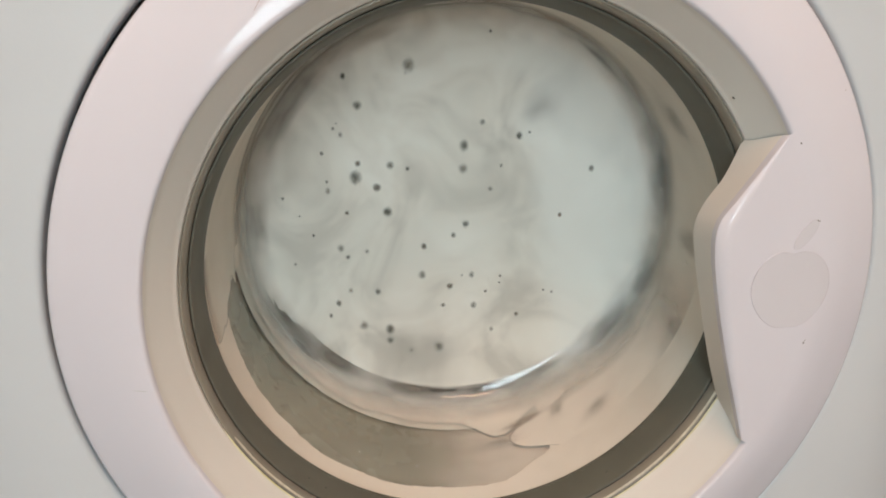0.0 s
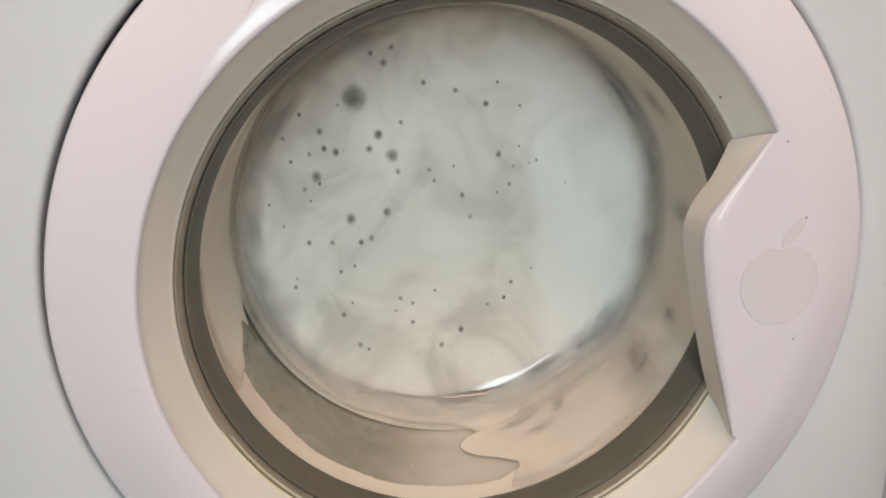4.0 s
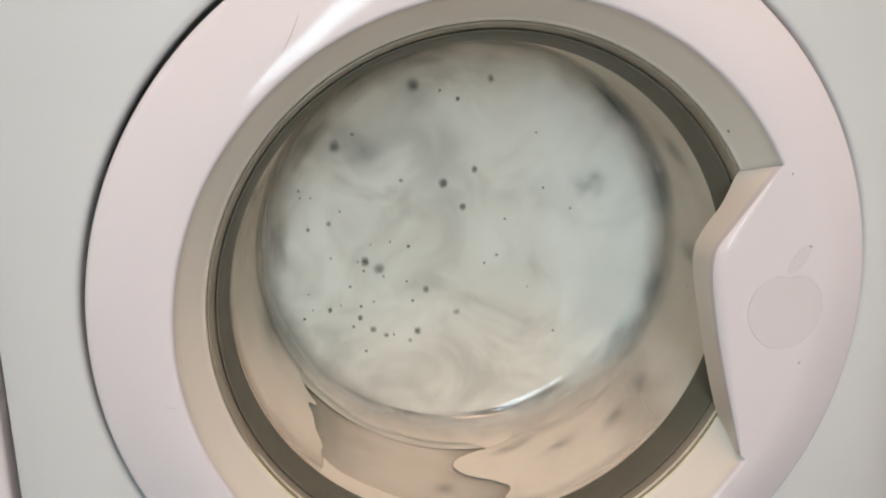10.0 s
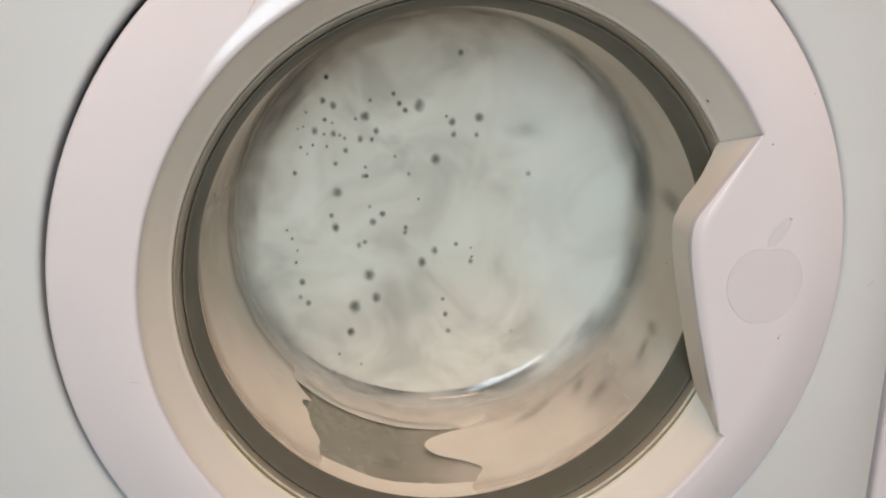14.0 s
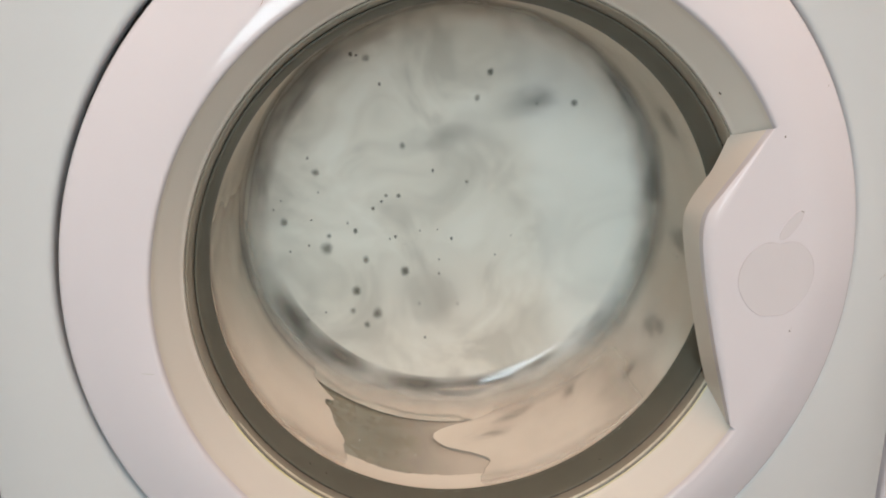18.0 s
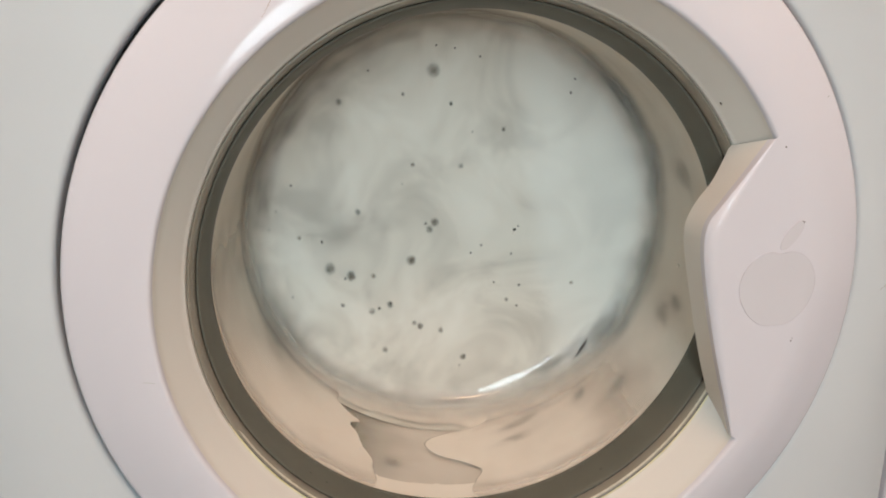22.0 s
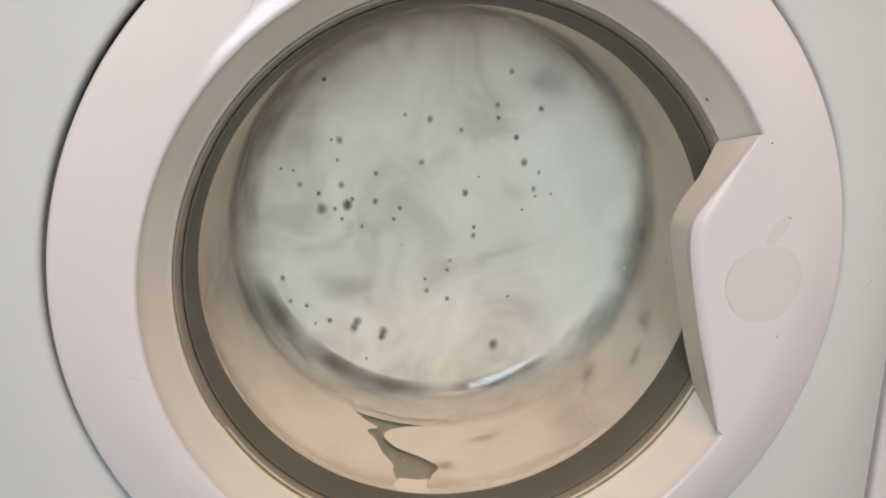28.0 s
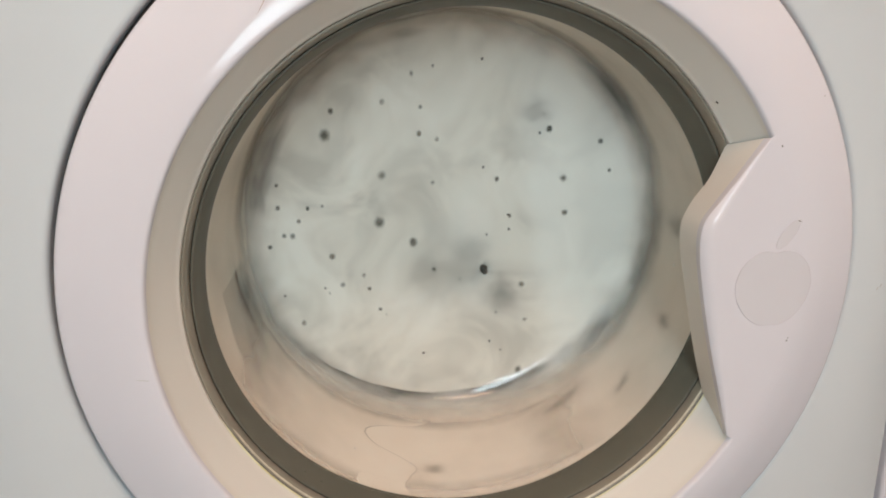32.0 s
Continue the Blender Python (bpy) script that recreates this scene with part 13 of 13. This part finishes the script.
    slide(2.7, [(1.4, 0.0346, 0.0977), (1.7, 0.0321, 0.0849), (2.0, 0.0300, 0.0712), (2.3, 0.0278, 0.0575), (2.6, 0.0259, 0.0430)], [(15.4, -0.0120, -0.0833), (15.7, -0.0107, -0.1029), (16.0, -0.0093, -0.1209)], kind=FAINT)
    slide(5.7, [(1.4, -0.0050, 0.0619), (1.7, -0.0063, 0.0407), (2.0, -0.0071, 0.0188), (2.3, -0.0080, -0.0030), (2.6, -0.0084, -0.0252)], [(5.4, -0.0615, -0.0390), (5.7, -0.0590, -0.0661), (6.0, -0.0562, -0.0923), (6.3, -0.0534, -0.1185)], [(13.4, -0.0276, 0.1265), (13.7, -0.0300, 0.1058), (14.0, -0.0317, 0.0834), (14.3, -0.0335, 0.0610), (14.6, -0.0347, 0.0371)], [(27.0, -0.0473, 0.0989), (27.3, -0.0485, 0.0751), (27.6, -0.0490, 0.0499), (27.9, -0.0494, 0.0247), (28.2, -0.0493, -0.0017)], kind=CRISP)
    slide(4.5, [(1.4, -0.1066, 0.0712), (1.7, -0.1050, 0.0557), (2.0, -0.1029, 0.0381), (2.3, -0.1008, 0.0206), (2.6, -0.0984, 0.0013)], [(5.4, -0.0873, 0.0631), (5.7, -0.0861, 0.0408), (6.0, -0.0844, 0.0170), (6.3, -0.0827, -0.0068), (6.6, -0.0805, -0.0317)], [(13.4, -0.1079, 0.0688), (13.7, -0.1061, 0.0535), (14.0, -0.1039, 0.0362), (14.3, -0.1017, 0.0189), (14.6, -0.0992, -0.0001)], [(27.0, -0.0650, 0.0988), (27.3, -0.0656, 0.0758), (27.6, -0.0656, 0.0511), (27.9, -0.0655, 0.0265), (28.2, -0.0649, 0.0006)], kind=CRISP)
    slide(3.4, [(1.7, 0.0178, 0.1297), (2.0, 0.0148, 0.1158), (2.3, 0.0118, 0.1018), (2.6, 0.0090, 0.0865)], [(5.4, 0.0388, -0.0221), (5.7, 0.0383, -0.0341), (6.0, 0.0379, -0.0458), (6.3, 0.0375, -0.0574), (6.6, 0.0373, -0.0686)], [(13.4, -0.0595, 0.1184), (13.7, -0.0609, 0.0967), (14.0, -0.0615, 0.0732), (14.3, -0.0622, 0.0496), (14.6, -0.0623, 0.0247)], [(27.0, -0.1087, -0.0061), (27.3, -0.1048, -0.0257), (27.6, -0.1006, -0.0470), (27.9, -0.0965, -0.0683), (28.2, -0.0920, -0.0908)], kind=CRISP)
    slide(3.1, [(1.4, -0.0952, -0.0371), (1.7, -0.0912, -0.0609), (2.0, -0.0870, -0.0853)], [(13.4, -0.0852, -0.0499), (13.7, -0.0815, -0.0753), (14.0, -0.0774, -0.1005)], [(27.0, -0.0617, -0.0216), (27.3, -0.0596, -0.0489), (27.6, -0.0570, -0.0757), (27.9, -0.0545, -0.1025)], kind=CRISP)
    slide(3.1, [(1.4, -0.1036, 0.0745), (1.7, -0.1021, 0.0581), (2.0, -0.1002, 0.0397), (2.3, -0.0984, 0.0214), (2.6, -0.0961, 0.0013)], [(13.4, -0.1135, 0.0081), (13.7, -0.1098, -0.0091), (14.0, -0.1058, -0.0284), (14.3, -0.1018, -0.0477), (14.6, -0.0975, -0.0687)], [(15.3, -0.0350, 0.1008), (15.6, -0.0366, 0.0776), (15.9, -0.0375, 0.0530), (16.2, -0.0384, 0.0284), (16.5, -0.0387, 0.0028)], [(27.0, -0.0667, -0.0148), (27.3, -0.0645, -0.0420), (27.6, -0.0619, -0.0690), (27.9, -0.0592, -0.0960), (28.2, -0.0562, -0.1222)], kind=CRISP)
    slide(3.4, [(1.4, -0.1127, 0.0720), (1.7, -0.1109, 0.0591), (2.0, -0.1087, 0.0443), (2.3, -0.1065, 0.0294), (2.6, -0.1040, 0.0126)], [(13.4, -0.1147, 0.0233), (13.7, -0.1114, 0.0074), (14.0, -0.1077, -0.0107), (14.3, -0.1040, -0.0288), (14.6, -0.1001, -0.0488)], kind=CRISP)
    slide(2.8, [(1.4, 0.0711, -0.0420), (1.7, 0.0707, -0.0477), (2.0, 0.0703, -0.0531), (2.3, 0.0700, -0.0585), (2.6, 0.0697, -0.0639)], [(3.1, 0.0529, 0.0819), (3.4, 0.0508, 0.0716), (3.7, 0.0489, 0.0608), (4.0, 0.0470, 0.0500), (4.3, 0.0452, 0.0386)], [(13.4, -0.0680, -0.0574), (13.7, -0.0649, -0.0839), (14.0, -0.0616, -0.1095)], [(26.4, -0.0540, -0.0370), (26.7, -0.0519, -0.0639), (27.0, -0.0495, -0.0899), (27.3, -0.0470, -0.1159)], kind=CRISP)
    slide(2.8, [(1.4, 0.0490, -0.0414), (1.7, 0.0486, -0.0506), (2.0, 0.0483, -0.0594), (2.3, 0.0481, -0.0681), (2.6, 0.0479, -0.0765)], [(13.7, -0.0773, 0.0926), (14.0, -0.0773, 0.0707), (14.3, -0.0773, 0.0488), (14.6, -0.0768, 0.0254)], [(26.4, 0.0091, 0.1324), (26.7, 0.0060, 0.1171), (27.0, 0.0034, 0.1003), (27.3, 0.0007, 0.0834), (27.6, -0.0015, 0.0652)], kind=CRISP)
    slide(2.8, [(1.4, -0.1028, 0.0802), (1.7, -0.1016, 0.0641), (2.0, -0.0999, 0.0460), (2.3, -0.0982, 0.0280), (2.6, -0.0961, 0.0082)], [(13.4, -0.0820, 0.0973), (13.7, -0.0820, 0.0768), (14.0, -0.0815, 0.0545), (14.3, -0.0809, 0.0321), (14.6, -0.0797, 0.0084)], kind=CRISP)
    slide(2.8, [(1.4, -0.1110, 0.0446), (1.7, -0.1083, 0.0286), (2.0, -0.1054, 0.0104), (2.3, -0.1024, -0.0078), (2.6, -0.0991, -0.0277)], [(13.4, -0.0924, 0.0940), (13.7, -0.0919, 0.0757), (14.0, -0.0909, 0.0556), (14.3, -0.0900, 0.0355), (14.6, -0.0885, 0.0139)], kind=CRISP)
    slide(2.5, [(1.4, -0.1267, 0.0097), (1.7, -0.1224, -0.0012), (2.0, -0.1180, -0.0150), (2.3, -0.1136, -0.0288), (2.6, -0.1091, -0.0450)], [(13.4, 0.0509, -0.0739), (13.7, 0.0508, -0.0808), (14.0, 0.0508, -0.0872), (14.3, 0.0508, -0.0936), (14.6, 0.0508, -0.0995)], kind=CRISP)
    slide(2.2, [(1.4, -0.1151, 0.0001), (1.7, -0.1111, -0.0168), (2.0, -0.1068, -0.0359), (2.3, -0.1026, -0.0549), (2.6, -0.0981, -0.0756)], [(13.7, -0.0978, 0.0857), (14.0, -0.0969, 0.0683), (14.3, -0.0960, 0.0509), (14.6, -0.0947, 0.0319)], kind=CRISP)
    slide(2.2, [(1.4, -0.1186, -0.0244), (1.7, -0.1137, -0.0407), (2.0, -0.1088, -0.0593), (2.3, -0.1038, -0.0778)], [(13.7, -0.1017, 0.0830), (14.0, -0.1006, 0.0667), (14.3, -0.0995, 0.0504), (14.6, -0.0979, 0.0325)], kind=CRISP)
    # thin places that wander down the glass
    smudge(SMOKE, 0.0238, 0.0179, [(17.5, 0.0569, 0.0899), (18, 0.0556, 0.0802), (18.5, 0.0566, 0.0709), (19, 0.0544, 0.0582), (19.5, 0.0530, 0.0429), (20, 0.0513, 0.0317), (20.5, 0.0497, 0.0143), (21, 0.0492, -0.0048), (21.5, 0.0484, -0.0241)])
    smudge(CLOUD, 0.0447, 0.0167, [(18.3, 0.0375, 0.0603), (19, 0.0379, 0.0322), (19.5, 0.0374, 0.0123), (20, 0.0383, -0.0095), (20.5, 0.0374, -0.0280)])
    smudge(CLOUD, 0.0507, 0.0286, [(17.4, 0.0608, 0.0983), (18, 0.0485, 0.0784), (18.5, 0.0397, 0.0633)], -20)
    smudge(CLOUD, 0.0358, 0.0155, [(17.6, -0.0018, 0.0788), (18, -0.0055, 0.0547), (18.4, -0.0066, 0.0336)], -15)
    smudge(CLOUD, 0.0358, 0.0250, [(19.6, 0.0668, 0.1076), (20, 0.0660, 0.0944), (20.4, 0.0628, 0.0886), (20.8, 0.0603, 0.0751), (21.2, 0.0575, 0.0639), (21.6, 0.0562, 0.0509)], 20)
    smudge(CLOUD, 0.0447, 0.0143, [(19.7, 0.0335, 0.1190), (20, 0.0211, 0.1095), (20.4, 0.0121, 0.0966)])
    smudge(SMOKE, 0.0215, 0.0167, [(22.6, 0.0836, 0.0967), (23, 0.0814, 0.0814), (23.5, 0.0727, 0.0679), (24, 0.0620, 0.0527), (24.5, 0.0608, 0.0356), (25, 0.0599, 0.0204)], -15)
    smudge(CLOUD, 0.0298, 0.0328, [(28.6, 0.0248, 0.1097), (29, 0.0153, 0.0916), (29.5, 0.0169, 0.0744), (30, 0.0153, 0.0561), (30.5, 0.0135, 0.0355), (31, 0.0134, 0.0165), (31.5, 0.0137, -0.0028), (32, 0.0122, -0.0213)])
    smudge(SMOKE, 0.0274, 0.0298, [(28.6, 0.0556, 0.0689), (29, 0.0521, 0.0511), (29.5, 0.0536, 0.0359), (30, 0.0507, 0.0181), (30.5, 0.0467, -0.0033), (31, 0.0449, -0.0244), (31.5, 0.0425, -0.0400), (32, 0.0390, -0.0570)])
    smudge(SMOKE, 0.0179, 0.0155, [(30.6, 0.0731, 0.1067), (31, 0.0668, 0.0962), (31.5, 0.0638, 0.0876), (32, 0.0592, 0.0771)])
    smudge(SMOKE, 0.0238, 0.0191, [(6.5, 0.0534, 0.0405), (7, 0.0480, 0.0167), (7.5, 0.0460, -0.0039), (8, 0.0478, -0.0225), (8.5, 0.0458, -0.0436)], 20)
    smudge(CLOUD, 0.0268, 0.0143, [(6.5, 0.0646, 0.0702), (7, 0.0582, 0.0540), (7.5, 0.0526, 0.0410), (8, 0.0514, 0.0289), (8.5, 0.0480, 0.0131)], -25)
    smudge(CLOUD, 0.0286, 0.0179, [(12.5, 0.0620, 0.1060), (13, 0.0605, 0.0918), (13.5, 0.0578, 0.0791), (14, 0.0565, 0.0662)])
    smudge(CLOUD, 0.0238, 0.0238, [(0.5, 0.0869, 0.0408), (1, 0.0830, 0.0255), (1.5, 0.0794, 0.0105), (2, 0.0764, -0.0054)])
    smudge(SMOKE, 0.0203, 0.0179, [(9.5, 0.0934, 0.0593), (10, 0.0896, 0.0439), (10.5, 0.0913, 0.0242), (11, 0.0907, 0.0068)])
    smudge(CLOUD, 0.0167, 0.0262, [(11.5, 0.0964, 0.0774), (12, 0.0929, 0.0567), (12.5, 0.0927, 0.0353)])
    smudge(SMOKE, 0.0274, 0.0167, [(5.6, 0.0277, 0.1282), (6, 0.0178, 0.1199), (6.4, 0.0125, 0.1076)])
    smudge(CLOUD, 0.0310, 0.0215, [(9.7, -0.0709, 0.0907), (10, -0.0746, 0.0715), (10.3, -0.0727, 0.0494)])
    smudge(CLOUD, 0.0507, 0.0447, [(5.6, -0.0695, 0.0553), (6, -0.0690, 0.0317), (6.4, -0.0660, 0.0073)])
    smudge(CLOUD, 0.0417, 0.0417, [(21.6, -0.0890, 0.0230), (22, -0.0869, -0.0035), (22.4, -0.0836, -0.0309)])
    smudge(CLOUD, 0.0298, 0.0179, [(0, 0.0571, 0.0752), (0.5, 0.0564, 0.0610), (1, 0.0541, 0.0492)], -30)
    smudge(CLOUD, 0.0358, 0.0203, [(27.5, 0.0737, 0.1087), (28, 0.0669, 0.0956), (28.5, 0.0643, 0.0826), (29, 0.0608, 0.0689)])
    smudge(SMOKE, 0.0238, 0.0131, [(12.6, 0.0016, 0.1336), (13, 0.0076, 0.1259), (13.4, 0.0031, 0.1137)])
    smudge(CLOUD, 0.0286, 0.0179, [(6.7, 0.0434, 0.1338), (7, 0.0372, 0.1249), (7.4, 0.0310, 0.1156)])
    rnd = random.Random(11)
    for k, ob in enumerate(small):
        keyed(ob, drifting(rnd, PLANE - 0.00015, 0.122, 1.0, -0.045 if k % 4 else 0.045, 0.038))
    # the suds on the end turn slowly to and fro
    walk(foam_face, [(k * 2.0, pose(0.001, 0, -0.0012, 0, 40 * math.sin(k * 0.9) - 9 * k, 0)) for k in range(17)])
    for k, ob in enumerate(clouds):
        keyed(ob, drifting(rnd, PLANE + 0.0006 - 0.00001 * k, 0.112, 0.7, (-0.078, -0.022, 0.034, 0.092)[k], 0.011), 70 * math.sin(k * 2.1))
    for ob, swing in corner_spots:
        rows, a = [], 0.0
        for k in range(65):
            cover = float(np.interp(k * 0.5, [p[0] for p in WASH], [p[1] for p in WASH])) if swing < 4 else 0.0
            rows.append((k * 0.5, pose(0, 0.0035 * cover, 0, 0, rnd.uniform(-1, 1) * swing, 0)))
        walk(ob, rows)
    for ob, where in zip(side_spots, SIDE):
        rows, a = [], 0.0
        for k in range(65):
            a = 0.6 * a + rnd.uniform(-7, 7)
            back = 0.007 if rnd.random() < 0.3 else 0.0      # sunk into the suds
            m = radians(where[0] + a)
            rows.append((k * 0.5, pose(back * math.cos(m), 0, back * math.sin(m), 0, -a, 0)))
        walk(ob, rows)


motions()
